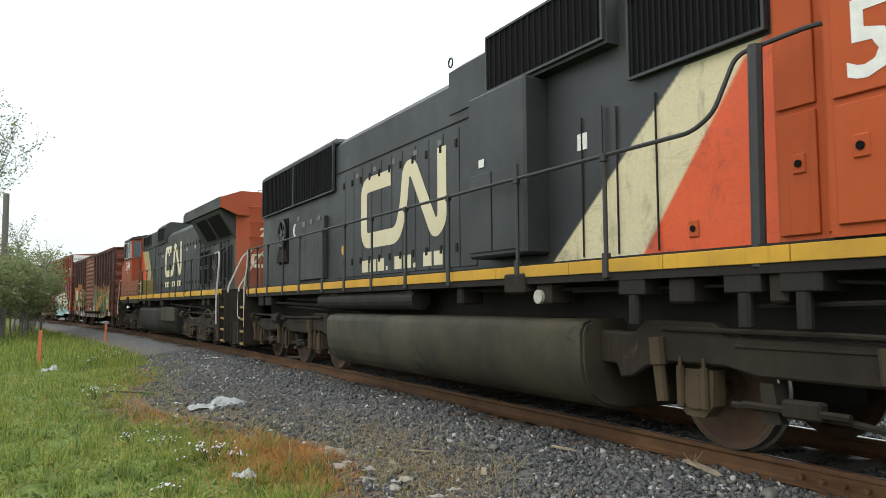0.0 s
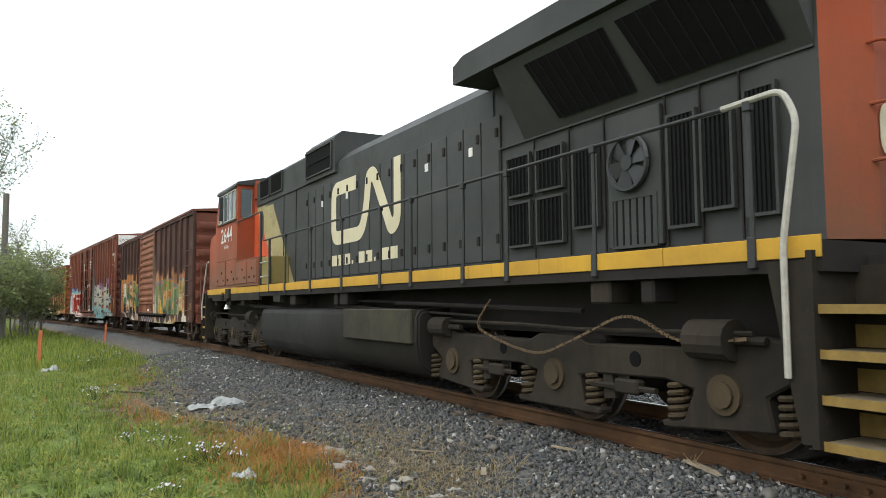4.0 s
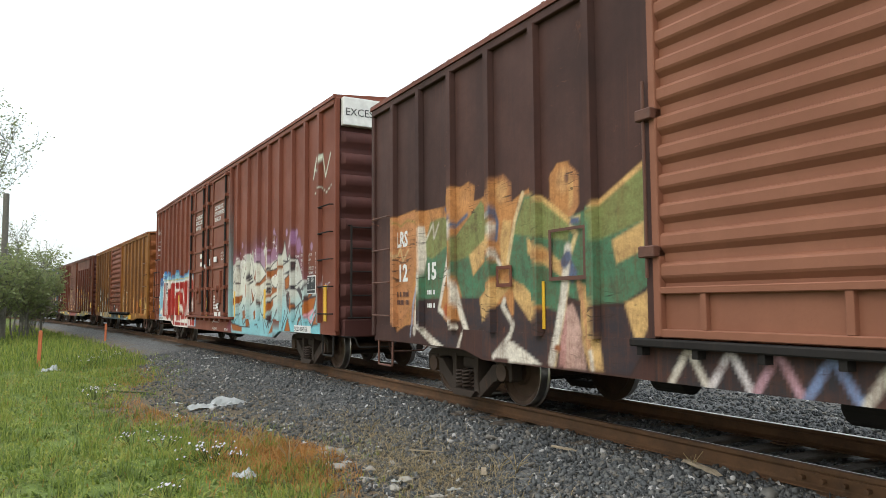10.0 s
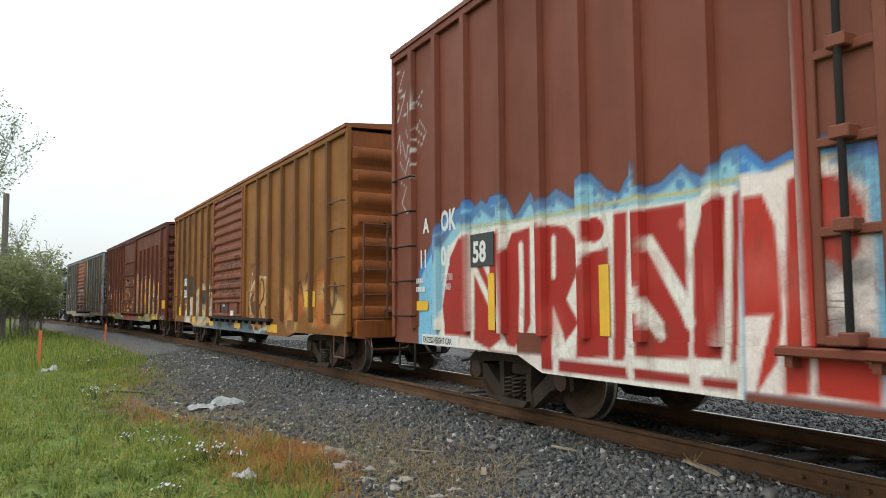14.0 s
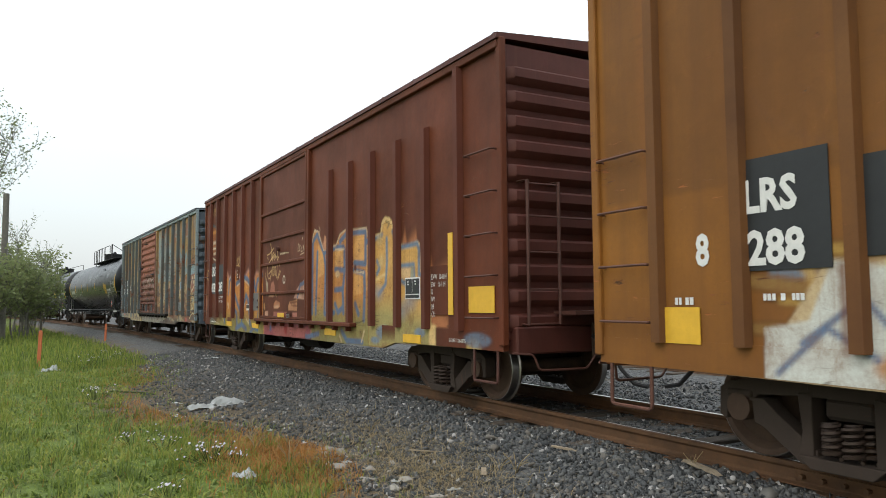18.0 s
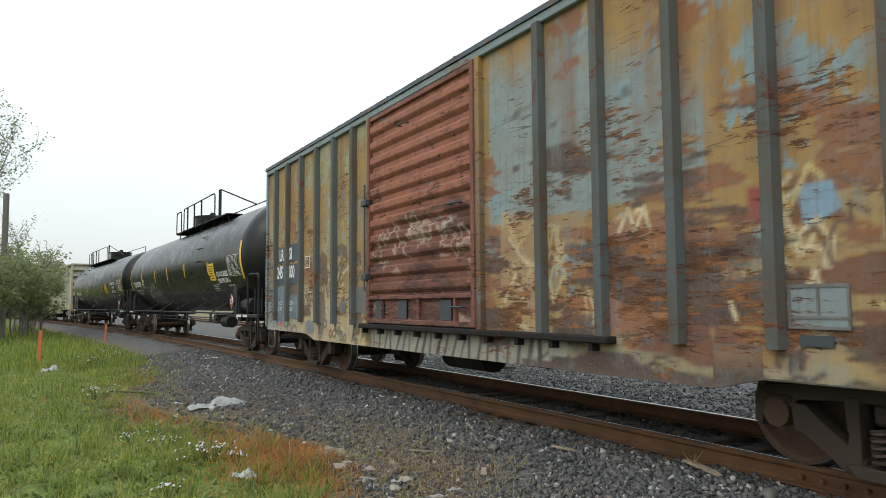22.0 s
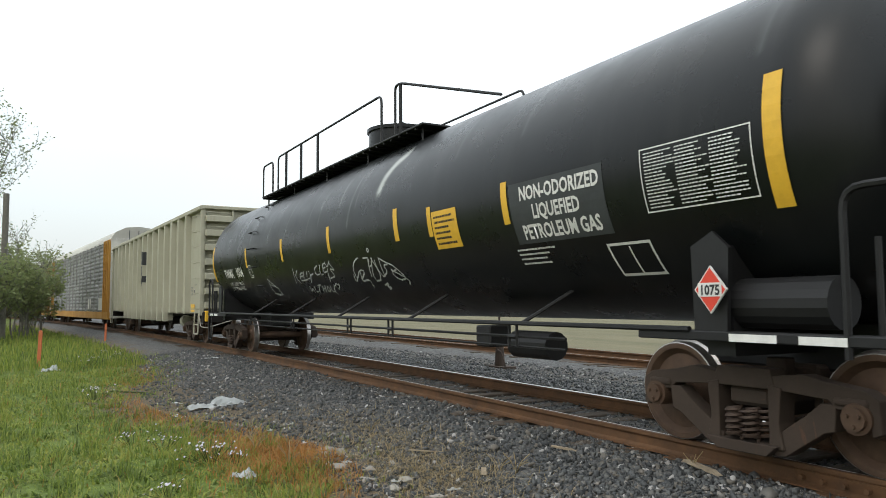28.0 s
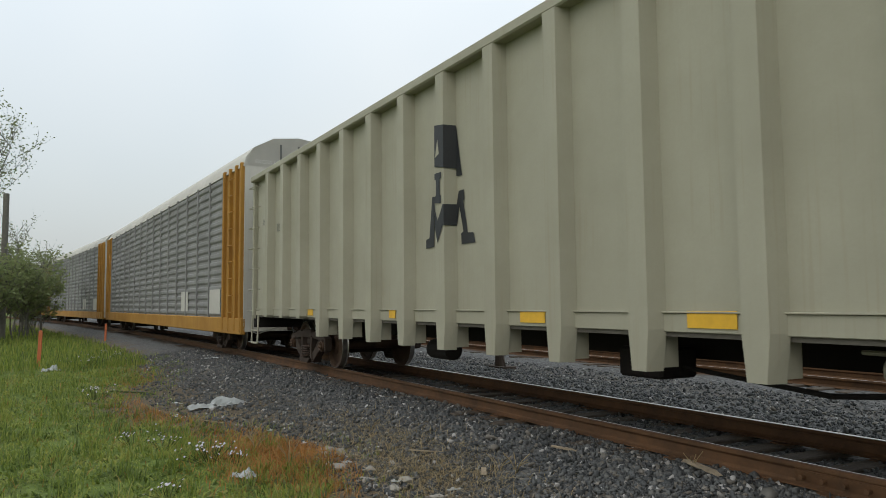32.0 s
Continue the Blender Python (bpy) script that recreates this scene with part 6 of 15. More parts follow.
    s.shape([(-4.39, 2.03), (-4.32, 2.25), (-4.14, 2.22), (-4.25, 1.72), (-4.37, 1.71)], (212, 172, 112))
    s.stroke([(-6.38, 2.32), (-6.33, 1.92), (-6.59, 1.29), (-6.67, 0.89)], 0.11, (224, 216, 200))
    s.stroke([(-6.79, 0.84), (-6.71, 1.29), (-6.53, 1.69)], 0.05, (150, 164, 184))
    s.stroke([(-6.56, 0.99), (-6.13, 0.79), (-5.77, 0.66)], 0.12, (224, 216, 200))
    s.stroke([(-5.52, 2.35), (-5.73, 1.69), (-5.92, 1.22), (-5.6, 1.08), (-5.43, 0.99)], 0.07, (224, 216, 200))
    s.stroke([(-5.56, 1.68), (-5.32, 1.16), (-5.19, 0.95), (-5.07, 0.65)], 0.12, (224, 216, 200))
    s.stroke([(-5.43, 0.67), (-5.3, 0.91)], 0.06, (224, 216, 200))
    s.stroke([(-4.31, 1.33), (-4.35, 1.26), (-4.14, 1.06), (-4.2, 0.92), (-4.55, 0.67)], 0.07, (224, 216, 200))
    s.shape([(-4.57, 0.66), (-4.2, 0.88), (-3.96, 0.8), (-3.63, 0.66)], (224, 216, 200))
    s.stroke([(-4.59, 2.33), (-4.51, 2.19), (-4.57, 1.97), (-4.39, 1.73)], 0.06, (224, 216, 200))
    s.stroke([(-4.54, 2.44), (-4.44, 2.23), (-4.47, 2.04)], 0.06, (84, 104, 132))
    s.stroke([(-5.72, 2.54), (-5.43, 2.29), (-5.15, 2.4)], 0.05, (84, 104, 132))
    s.stroke([(-3.91, 2.51), (-4.08, 2.21), (-4.23, 1.76)], 0.06, (222, 196, 150))
    s.stroke([(-3.64, 2.46), (-3.1, 2.12)], 0.06, (214, 176, 112))
    s.stroke([(-3.12, 1.84), (-3.21, 1.34), (-3.35, 0.88), (-3.42, 0.68)], 0.11, (224, 216, 200))
    s.shape([(-3.24, 1.01), (-3.15, 1.28), (-3.18, 0.65), (-3.29, 0.65)], (190, 140, 132))
    s.blob(-3.31, 0.83, 0.08, 0.05, (150, 86, 44), 0.5)
    s.stroke([(-3.18, 1.7), (-3.12, 1.76)], 0.12, (84, 104, 132))
    s.shape([(-7.45, 2.56), (-6.67, 2.61), (-6.47, 2.53), (-6.6, 2.09), (-6.8, 1.29), (-7.22, 0.87), (-7.46, 1.08)], (188, 130, 84))
    s.stroke([(-7.4, 2.09), (-7.29, 1.94), (-7.14, 2.12), (-7.05, 1.92), (-6.87, 2.07)], 0.025, (214, 190, 140))
    s.stroke([(-7.37, 2.55), (-7.13, 2.44), (-6.9, 2.51), (-6.55, 2.44)], 0.03, (150, 130, 70))
    s.stroke([(-6.38, 2.34), (-6.28, 2.18), (-6.08, 2.38), (-6.05, 2.18), (-5.92, 2.36)], 0.03, (224, 216, 200))
    s.blob(-5.7, 1.2, 0.12, 0.13, (170, 84, 40), 0.5)
    s.blob(-3.53, 1.8, 0.20, 0.10, (176, 110, 60), 0.8, 0.6)
    # yellowed tops of the green letters, a drip and a cream bar
    for x, z in ((2.17, 1.87), (3.04, 1.98), (4.08, 2.02), (4.66, 2.07), (4.97, 1.81), (5.83, 1.93), (6.37, 1.99)):
        s.blob(x, z, 0.34, 0.40, (146, 130, 66), 0.9, 0.6)
    s.stroke([(6.04, 2.11), (5.92, 1.58)], 0.06, (206, 160, 96), 0.04)
    s.stroke([(5.79, 1.26), (5.75, 0.68)], 0.09, (206, 204, 184), 0.03)


M_B1 = paint("dark_brown_box", (0.082, 0.034, 0.025, 1), (0.034, 0.018, 0.016, 1), (0.15, 0.052, 0.022, 1), 0.35, 0.6, 0.55, 0.0, True, flake=0.1)
M_B1E = paint("brown_end", (0.17, 0.052, 0.03, 1), (0.085, 0.032, 0.022, 1), (0.1, 0.04, 0.025, 1), 0.25, 0.6, 0.5)
M_B1D = paint("pale_brown_door", (0.25, 0.105, 0.062, 1), (0.185, 0.075, 0.045, 1), (0.2, 0.1, 0.05, 1), 0.12, 0.55, 0.3, 0.0, True)
M_B1R = plain("brown_rungs", (0.12, 0.05, 0.032, 1), 0.65)
car = boxcar("weathered dark brown boxcar with green and orange graffiti", 8.1, 4.40, 30.35, 11.9, M_B1, M_B1E, M_B1D, M_B1R, spray_1, 11, RIBS50, (-1.82, 1.40), "corrugated", 7, 0.075)
writing("LRS", 0.31, M_WHITE, car, -7.27, -1.506, 2.14, bold=0.010, stretch=0.82)
writing("12", 0.34, M_WHITE, car, -7.22, -1.506, 1.63, bold=0.012)
writing("15", 0.31, M_WHITE, car, -6.28, -1.506, 1.63, bold=0.012)
bars(car, -6.24, 1.42, 0.3, 0.06, 1, M_WHITE)
bars(car, -6.24, 1.24, 0.3, 0.06, 1, M_WHITE)
bars(car, -7.24, 1.40, 0.42, 0.07, 2, M_B1R)
for x, z0, z1 in ((-7.44, 1.02, 1.88), (-5.55, 1.02, 1.50), (-3.62, 1.02, 1.52), (2.62, 1.0, 1.5), (5.08, 1.02, 1.47)):
    patch(car, x, x + 0.11, z0, z1, M_YELLOW, -1.512, "reflector", "yellow reflector strip")
patch(car, 0.35, 0.62, 1.06, 1.16, M_WHITE, -1.600, "plate", "small white plate")
patch(car, 5.56, 5.98, 1.28, 1.56, M_GALV, -1.510, "panel_frame", "pale framed data panel")
for a in (5.575, 5.775):
    patch(car, a, a + 0.19, 1.35, 1.545, M_B1R, -1.516, "data_panel")
    bars(car, a + 0.06, 1.48, 0.07, 0.02, 2, M_WHITE, -1.522)
for a, b, c, d in ((-3.40, -2.80, 1.52, 1.56), (-3.40, -2.80, 2.02, 2.05), (-3.40, -3.36, 1.56, 2.02), (-2.84, -2.80, 1.56, 2.02)):
    patch(car, a, b, c, d, M_B1R, -1.530, "card_frame")
for a, b, c, d in ((-4.42, -4.10, 1.48, 1.52), (-4.42, -4.10, 1.68, 1.72), (-4.42, -4.38, 1.52, 1.68), (-4.14, -4.10, 1.52, 1.68)):
    patch(car, a, b, c, d, M_B1E, -1.535, "card_frame")
writing("LRS 12715", 0.17, M_WHITE, car, 8.215, 0.55, 4.22, turn=(90, 0, 90))

# tall boxcar with double plug doors


def spray_2(s):
    silver, aqua, pink, brown, dark = (190, 192, 182), (112, 188, 198), (150, 100, 122), (160, 92, 36), (48, 50, 56)
    s.band(2.36, 8.97, 0.62, [(2.36, 2.95), (2.87, 3.03), (3.26, 2.82), (3.7, 3.04), (4.22, 3.05), (4.64, 3.14), (5.14, 2.98), (5.39, 3.2), (5.63, 2.89), (5.99, 2.82), (6.35, 2.86), (6.61, 2.75), (6.83, 2.88), (7.04, 2.96), (7.28, 2.86), (7.58, 2.72), (7.88, 2.54), (8.16, 2.24), (8.38, 2.08), (8.55, 2.17), (8.69, 1.96), (8.97, 1.61)], pink, 0.5, 0.7, 0.35)
    s.band(2.36, 8.96, 0.62, [(2.36, 2.35), (2.86, 2.45), (3.25, 2.45), (3.68, 2.47), (4.09, 2.59), (4.32, 2.33), (4.57, 2.63), (4.9, 2.52), (5.23, 2.6), (5.38, 2.75), (5.62, 2.48), (5.96, 2.26), (6.3, 2.27), (6.53, 2.35), (6.75, 2.7), (6.91, 2.29), (7.11, 2.46), (7.34, 2.3), (7.61, 2.24), (7.81, 1.95), (8.09, 1.8), (8.36, 1.81), (8.5, 1.91), (8.61, 1.82), (8.7, 1.59), (8.96, 1.47)], silver, 0.03, 1, 0.04)
    s.band(2.36, 8.96, 0.62, [(2.36, 1.59), (4.55, 1.53), (6.42, 1.79), (7.41, 1.54), (8.27, 1.82), (8.96, 1.51)], aqua, 0.75, 0.95, 0.25)
    s.shape([(6.76, 1.84), (7.07, 1.94), (7.04, 1.64), (6.81, 1.61)], brown, dark, 0.03)
    s.shape([(6.96, 1.27), (7.29, 1.45), (7.46, 1.25), (7.24, 1.08)], brown, dark, 0.03)
    s.shape([(7.95, 1.18), (8.26, 1.42), (8.69, 1.45), (8.53, 1.19), (8.15, 1.03)], brown, dark, 0.03)
    s.shape([(8.07, 1.33), (8.34, 1.56), (8.47, 1.49)], brown, dark, 0.03)
    s.shape([(6.75, 0.68), (6.99, 1.03), (7.19, 0.72)], brown, dark, 0.03)
    s.shape([(7.6, 0.84), (7.82, 1.06), (7.66, 1.01)], brown, dark, 0.03)
    s.shape([(8.48, 0.89), (8.73, 1.19), (8.78, 0.91)], brown, dark, 0.03)
    s.shape([(7.29, 2.17), (7.52, 2.21), (7.33, 1.82)], dark)
    s.shape([(7.55, 1.61), (7.69, 1.67), (8.03, 1.35), (7.93, 1.31)], dark)
    s.shape([(7.0, 1.94), (6.66, 1.95), (7.23, 2.06)], dark)
    s.shape([(6.85, 1.51), (7.11, 1.6), (6.93, 1.17)], dark)
    s.stroke([(4.89, 1.8), (6.29, 2.09), (6.88, 2.2), (7.41, 2.29)], 0.035, dark, 0.02)
    s.stroke([(6.53, 2.25), (6.75, 2.68), (6.95, 2.21), (6.53, 2.25)], 0.035, dark, 0.02)
    s.stroke([(6.91, 2.22), (7.13, 2.45), (7.36, 2.27), (7.65, 2.21), (7.85, 1.9)], 0.035, dark, 0.02)
    s.stroke([(6.95, 1.58), (7.15, 1.04), (7.36, 1.18), (7.83, 1.35)], 0.035, dark, 0.02)
    s.stroke([(7.82, 1.25), (8.26, 1.42), (8.71, 1.46), (8.67, 1.19), (8.5, 1.1), (8.83, 1.2)], 0.035, dark, 0.02)
    s.stroke([(6.34, 1.58), (6.17, 1.16), (6.65, 0.75)], 0.035, dark, 0.02)
    s.stroke([(6.77, 1.17), (6.61, 0.75), (6.97, 1.13), (7.15, 1.6), (7.84, 1.78)], 0.035, dark, 0.02)
    s.stroke([(7.44, 1.0), (7.66, 1.27), (7.9, 0.85)], 0.035, dark, 0.02)
    s.stroke([(8.23, 1.03), (8.48, 0.85), (8.57, 1.04)], 0.035, dark, 0.02)
    s.stroke([(7.2, 1.69), (7.64, 1.57), (8.18, 1.67), (8.36, 1.81)], 0.035, dark, 0.02)
    s.stroke([(7.88, 1.44), (8.18, 1.63), (7.84, 1.61), (8.04, 1.76)], 0.035, dark, 0.02)
    s.stroke([(8.5, 1.89), (8.35, 1.73), (8.7, 1.59), (8.6, 1.79)], 0.035, dark, 0.02)
    s.stroke([(8.14, 1.07), (8.53, 1.19), (8.23, 1.03), (8.44, 0.95), (8.57, 1.12)], 0.05, (206, 150, 160))
    for x, z in ((7.65, 2.5), (7.4, 2.69)):
        s.blob(x, z, 0.2, 0.22, (150, 110, 150), 0.4, 0.9)
    for x, z in ((4.64, 2.82), (5.98, 2.93), (6.27, 2.9), (6.87, 2.84), (7.52, 2.78), (7.87, 2.41), (8.41, 2.43), (8.02, 2.34), (3.33, 2.81), (3.83, 2.73)):
        s.blob(x, z, 0.09, 0.11, (170, 140, 172), 0.4, 0.9)
    s.stroke([(7.02, 2.52), (7.13, 2.81), (7.09, 2.56)], 0.09, (190, 170, 180), 0.06)
    # the red piece with its blue cloud
    red, white, blue = (176, 50, 38), (226, 216, 208), (118, 186, 216)
    s.band(-8.94, -2.11, 0.62, [(-8.94, 1.76), (-8.09, 2.51), (-7.86, 2.52), (-7.42, 2.61), (-7.17, 2.37), (-6.97, 2.59), (-6.72, 2.59), (-6.48, 2.26), (-6.15, 2.48), (-5.89, 2.38), (-5.65, 2.5), (-5.37, 2.35), (-5.19, 2.58), (-4.89, 2.39), (-4.67, 2.31), (-4.5, 2.49), (-4.38, 2.32), (-4.17, 2.34), (-4.01, 2.43), (-3.85, 2.39), (-3.62, 2.3), (-3.44, 2.47), (-3.28, 2.51), (-3.09, 2.32), (-2.95, 2.36), (-2.82, 2.4), (-2.64, 2.44), (-2.44, 2.38), (-2.11, 2.27)], (62, 124, 184), 0.04, 1, 0.02)
    s.band(-8.93, -2.12, 0.62, [(-8.93, 1.6), (-8.09, 2.4), (-7.86, 2.43), (-7.43, 2.49), (-7.16, 2.29), (-6.96, 2.47), (-6.71, 2.47), (-6.49, 2.2), (-6.15, 2.37), (-5.89, 2.29), (-5.64, 2.39), (-5.37, 2.26), (-5.18, 2.45), (-4.9, 2.29), (-4.68, 2.22), (-4.51, 2.36), (-4.38, 2.21), (-4.18, 2.23), (-4.0, 2.32), (-3.85, 2.27), (-3.62, 2.21), (-3.45, 2.35), (-3.29, 2.39), (-3.1, 2.23), (-2.95, 2.27), (-2.82, 2.3), (-2.64, 2.33), (-2.45, 2.27), (-2.12, 2.17)], blue, 0.04, 1, 0.02)
    for x, z in ((-6.9, 2.38), (-6.16, 2.29), (-5.1, 2.37), (-4.5, 2.26), (-3.98, 2.26), (-3.39, 2.35), (-3.3, 2.29), (-2.73, 2.3), (-2.56, 2.25), (-7.51, 2.37)):
        s.blob(x, z, 0.08, 0.07, (62, 124, 184), 0.4, 0.9)
    s.stroke([(-4.52, 2.26), (-3.98, 2.19), (-3.68, 2.24), (-3.15, 2.19), (-2.9, 2.27), (-2.49, 2.24)], 0.03, (190, 170, 90))
    s.band(-8.09, -2.27, 0.62, [(-8.09, 2.23), (-6.78, 2.22), (-5.52, 2.15), (-4.99, 2.29), (-3.98, 2.24), (-3.57, 2.29), (-3.05, 2.25), (-2.73, 2.3), (-2.49, 2.2), (-2.31, 2.02), (-2.28, 1.06), (-2.27, 1.69)], white, 0.03, 1, 0.0)
    s.shape([(-3.32, 2.08), (-3.14, 2.08), (-3.04, 1.84), (-3.01, 1.19), (-3.06, 0.86), (-3.26, 0.6), (-3.1, 1.19), (-3.37, 1.18)], red)
    s.shape([(-2.93, 2.15), (-2.74, 2.2), (-2.81, 0.65), (-3.01, 0.63)], red)
    s.shape([(-2.7, 2.16), (-2.46, 2.1), (-2.34, 1.88), (-2.41, 1.59), (-2.56, 1.45), (-2.73, 1.5)], red)
    s.shape([(-2.73, 1.34), (-2.55, 1.04), (-2.3, 0.84), (-2.31, 0.63), (-2.76, 0.66)], red)
    for x, z in ((-7.05, 1.14), (-5.44, 1.5), (-4.15, 1.08), (-3.58, 1.67), (-3.18, 1.52), (-2.51, 1.79), (-5.91, 1.51), (-2.86, 1.42)):
        s.blob(x, z, 0.25, 0.3, (196, 96, 84), 0.9, 0.5)
    for x, z in ((-2.64, 1.49), (-2.4, 1.48), (-2.54, 1.12), (-2.39, 1.05)):
        s.blob(x, z, 0.13, 0.1, (150, 152, 150), 0.4, 0.9)
    # thin tags high on the sheets
    s.stroke([(8.5, 3.75), (8.7, 4.2), (8.55, 3.9), (8.9, 3.85), (9.0, 4.15), (9.15, 3.7), (9.4, 4.1)], 0.05, (214, 222, 204))
    s.stroke([(8.6, 3.45), (8.9, 3.55), (9.2, 3.4), (9.45, 3.5)], 0.035, (214, 222, 204))
    s.scrawl(9.0, 1.55, 0.4, 0.3, (210, 200, 205), 5, 0.03)
    s.band(1.6, 3.6, 0.6, [(1.6, 0.7), (2.2, 0.95), (3.6, 0.9)], (128, 52, 76), 0.1, 0.8)
    # silver and sea-blue letters with brown fields, dark edges and a violet cloud
    s.shape([(4.32, 2.28), (4.41, 2.49), (4.58, 2.76), (4.71, 2.81), (4.94, 2.64), (5.16, 2.59), (5.32, 2.37), (5.33, 2.14)], (150, 112, 142), None, 0.06, 0.85)
    s.shape([(5.66, 2.16), (5.71, 2.4), (5.9, 2.58), (6.13, 2.59), (6.37, 2.51), (6.47, 2.37), (6.42, 2.23), (6.12, 2.3)], (150, 112, 142), None, 0.06, 0.85)
    s.blob(6.25, 2.71, 0.13, 0.14, (150, 112, 142), 0.25, 0.9)
    s.blob(6.09, 2.87, 0.04, 0.05, (150, 112, 142), 0.3)
    s.blob(5.11, 2.72, 0.06, 0.06, (150, 112, 142), 0.3)
    s.blob(4.75, 2.93, 0.04, 0.06, (150, 112, 142), 0.3)
    s.blob(5.99, 2.7, 0.09, 0.08, (150, 112, 142), 0.4)
    s.blob(4.63, 2.7, 0.14, 0.14, (150, 112, 142), 0.4)
    s.shape([(3.72, 2.56), (3.95, 2.63), (3.99, 2.32), (3.8, 2.34)], (150, 112, 142), None, 0.06, 0.8)
    s.blob(2.06, 1.59, 0.22, 0.30, (140, 84, 104), 0.6, 0.8)
    s.shape([(2.31, 1.49), (2.42, 1.86), (2.41, 2.1), (2.59, 2.27), (2.91, 2.26), (3.06, 2.36), (3.2, 1.99), (3.37, 1.97), (3.31, 2.28), (3.56, 2.57), (3.78, 2.59), (3.95, 2.28), (4.02, 2.36), (4.23, 2.6), (4.31, 2.66), (4.38, 2.31), (4.64, 2.32), (4.88, 2.31), (5.19, 2.16), (5.33, 2.04), (5.32, 2.71), (5.36, 2.9), (5.57, 2.65), (5.68, 2.55), (5.65, 2.19), (5.92, 2.26), (6.18, 2.3), (6.33, 2.27), (6.34, 2.17), (6.42, 2.24), (6.66, 2.52), (6.56, 0.64), (5.08, 0.57), (2.31, 0.69)], (204, 204, 190))
    s.band(2.32, 6.6, 0.56, [(2.32, 1.59), (6.6, 1.54)], (120, 182, 190), 0.7, 0.95, 0.2)
    s.shape([(2.32, 1.47), (3.39, 1.55), (3.35, 1.42), (2.96, 1.3), (2.32, 1.29)], (148, 84, 34))
    s.shape([(4.58, 2.2), (4.67, 1.88), (4.81, 1.79), (5.39, 1.99), (5.56, 2.04), (5.62, 1.96), (5.38, 1.85), (4.86, 1.74), (4.63, 1.77), (4.39, 1.92)], (148, 84, 34))
    s.shape([(5.35, 2.64), (5.59, 2.53), (5.44, 2.02), (5.33, 2.07)], (148, 84, 34))
    s.shape([(5.59, 2.04), (5.91, 2.08), (6.35, 2.11), (6.64, 2.16), (6.64, 2.09), (6.35, 2.03), (6.32, 1.91), (5.87, 1.93), (5.77, 1.86)], (148, 84, 34))
    s.shape([(5.86, 1.69), (6.33, 1.67), (6.46, 1.72), (6.3, 1.59), (6.08, 1.56), (5.88, 1.52), (5.59, 1.4), (5.34, 1.4), (5.52, 1.48), (5.85, 1.57)], (148, 84, 34))
    s.shape([(4.19, 1.68), (4.46, 1.42), (4.29, 1.34)], (148, 84, 34))
    s.shape([(4.36, 1.12), (4.62, 1.21), (4.72, 0.98), (4.43, 0.94)], (148, 84, 34))
    s.shape([(3.75, 1.73), (3.95, 1.83), (3.93, 1.53), (3.78, 1.29), (3.71, 1.38)], (148, 84, 34))
    s.shape([(5.57, 1.28), (5.88, 1.4), (5.95, 1.46), (5.96, 1.28), (5.8, 1.19), (5.56, 1.08)], (148, 84, 34))
    s.shape([(2.31, 0.82), (3.37, 0.75), (3.38, 0.62), (2.47, 0.63)], (148, 84, 34))
    s.shape([(5.63, 0.63), (5.92, 0.87), (6.11, 1.01), (6.07, 0.7)], (148, 84, 34))
    s.shape([(4.82, 1.37), (5.01, 1.36), (4.96, 1.28)], (148, 84, 34))
    s.shape([(6.39, 2.24), (6.51, 2.24), (6.5, 2.01), (6.35, 2.02)], (148, 84, 34))
    s.shape([(6.14, 1.16), (6.33, 1.32), (6.18, 1.09)], (148, 84, 34))
    s.shape([(3.38, 1.14), (3.6, 1.17), (3.65, 0.97), (3.44, 0.92)], (148, 84, 34))
    s.shape([(3.7, 0.93), (3.94, 0.98), (4.11, 0.8), (3.75, 0.73)], (148, 84, 34))
    s.shape([(2.59, 1.95), (2.83, 2.2), (2.76, 2.03)], (148, 84, 34))
    s.shape([(3.89, 2.25), (3.93, 2.15), (3.8, 2.13)], (148, 84, 34))
    s.stroke([(2.42, 1.86), (2.44, 2.15), (2.64, 2.27), (2.91, 2.24), (2.67, 1.94), (2.46, 1.86)], 0.032, (46, 46, 52), 0.02)
    s.stroke([(2.78, 1.86), (3.19, 1.84), (3.06, 2.31)], 0.032, (46, 46, 52), 0.02)
    s.stroke([(3.49, 2.47), (3.86, 2.28), (3.89, 2.15), (3.54, 2.09), (3.44, 1.97)], 0.032, (46, 46, 52), 0.02)
    s.stroke([(4, 1.92), (4.07, 2.27), (4.31, 2.64), (4.27, 2.32), (4.42, 1.92), (4.74, 1.75)], 0.032, (46, 46, 52), 0.02)
    s.stroke([(4.59, 2.28), (4.88, 2.31), (5.39, 2.03)], 0.032, (46, 46, 52), 0.02)
    s.stroke([(4.64, 2.23), (4.72, 1.9)], 0.032, (46, 46, 52), 0.02)
    s.stroke([(4.76, 1.77), (5.55, 2.05), (5.91, 2.08)], 0.032, (46, 46, 52), 0.02)
    s.stroke([(5.56, 2.05), (5.91, 2.21), (6.24, 2.29), (6.34, 2.17), (6.32, 2.11), (5.97, 2.07)], 0.032, (46, 46, 52), 0.02)
    s.stroke([(5.76, 1.87), (5.86, 1.74), (6.09, 1.66), (6.45, 1.72), (6.35, 1.53), (6.28, 1.28), (6.15, 1.06)], 0.032, (46, 46, 52), 0.02)
    s.stroke([(4.85, 1.53), (4.97, 1.15), (5.1, 1.04), (5.35, 1.13), (5.88, 1.43), (6.35, 1.53)], 0.032, (46, 46, 52), 0.02)
    s.stroke([(5.02, 1.29), (5.16, 1.52)], 0.032, (46, 46, 52), 0.02)
    s.stroke([(3.38, 1.21), (3.52, 1.3), (3.64, 1.17), (3.76, 0.93), (3.5, 0.8), (3.37, 0.96)], 0.032, (46, 46, 52), 0.02)
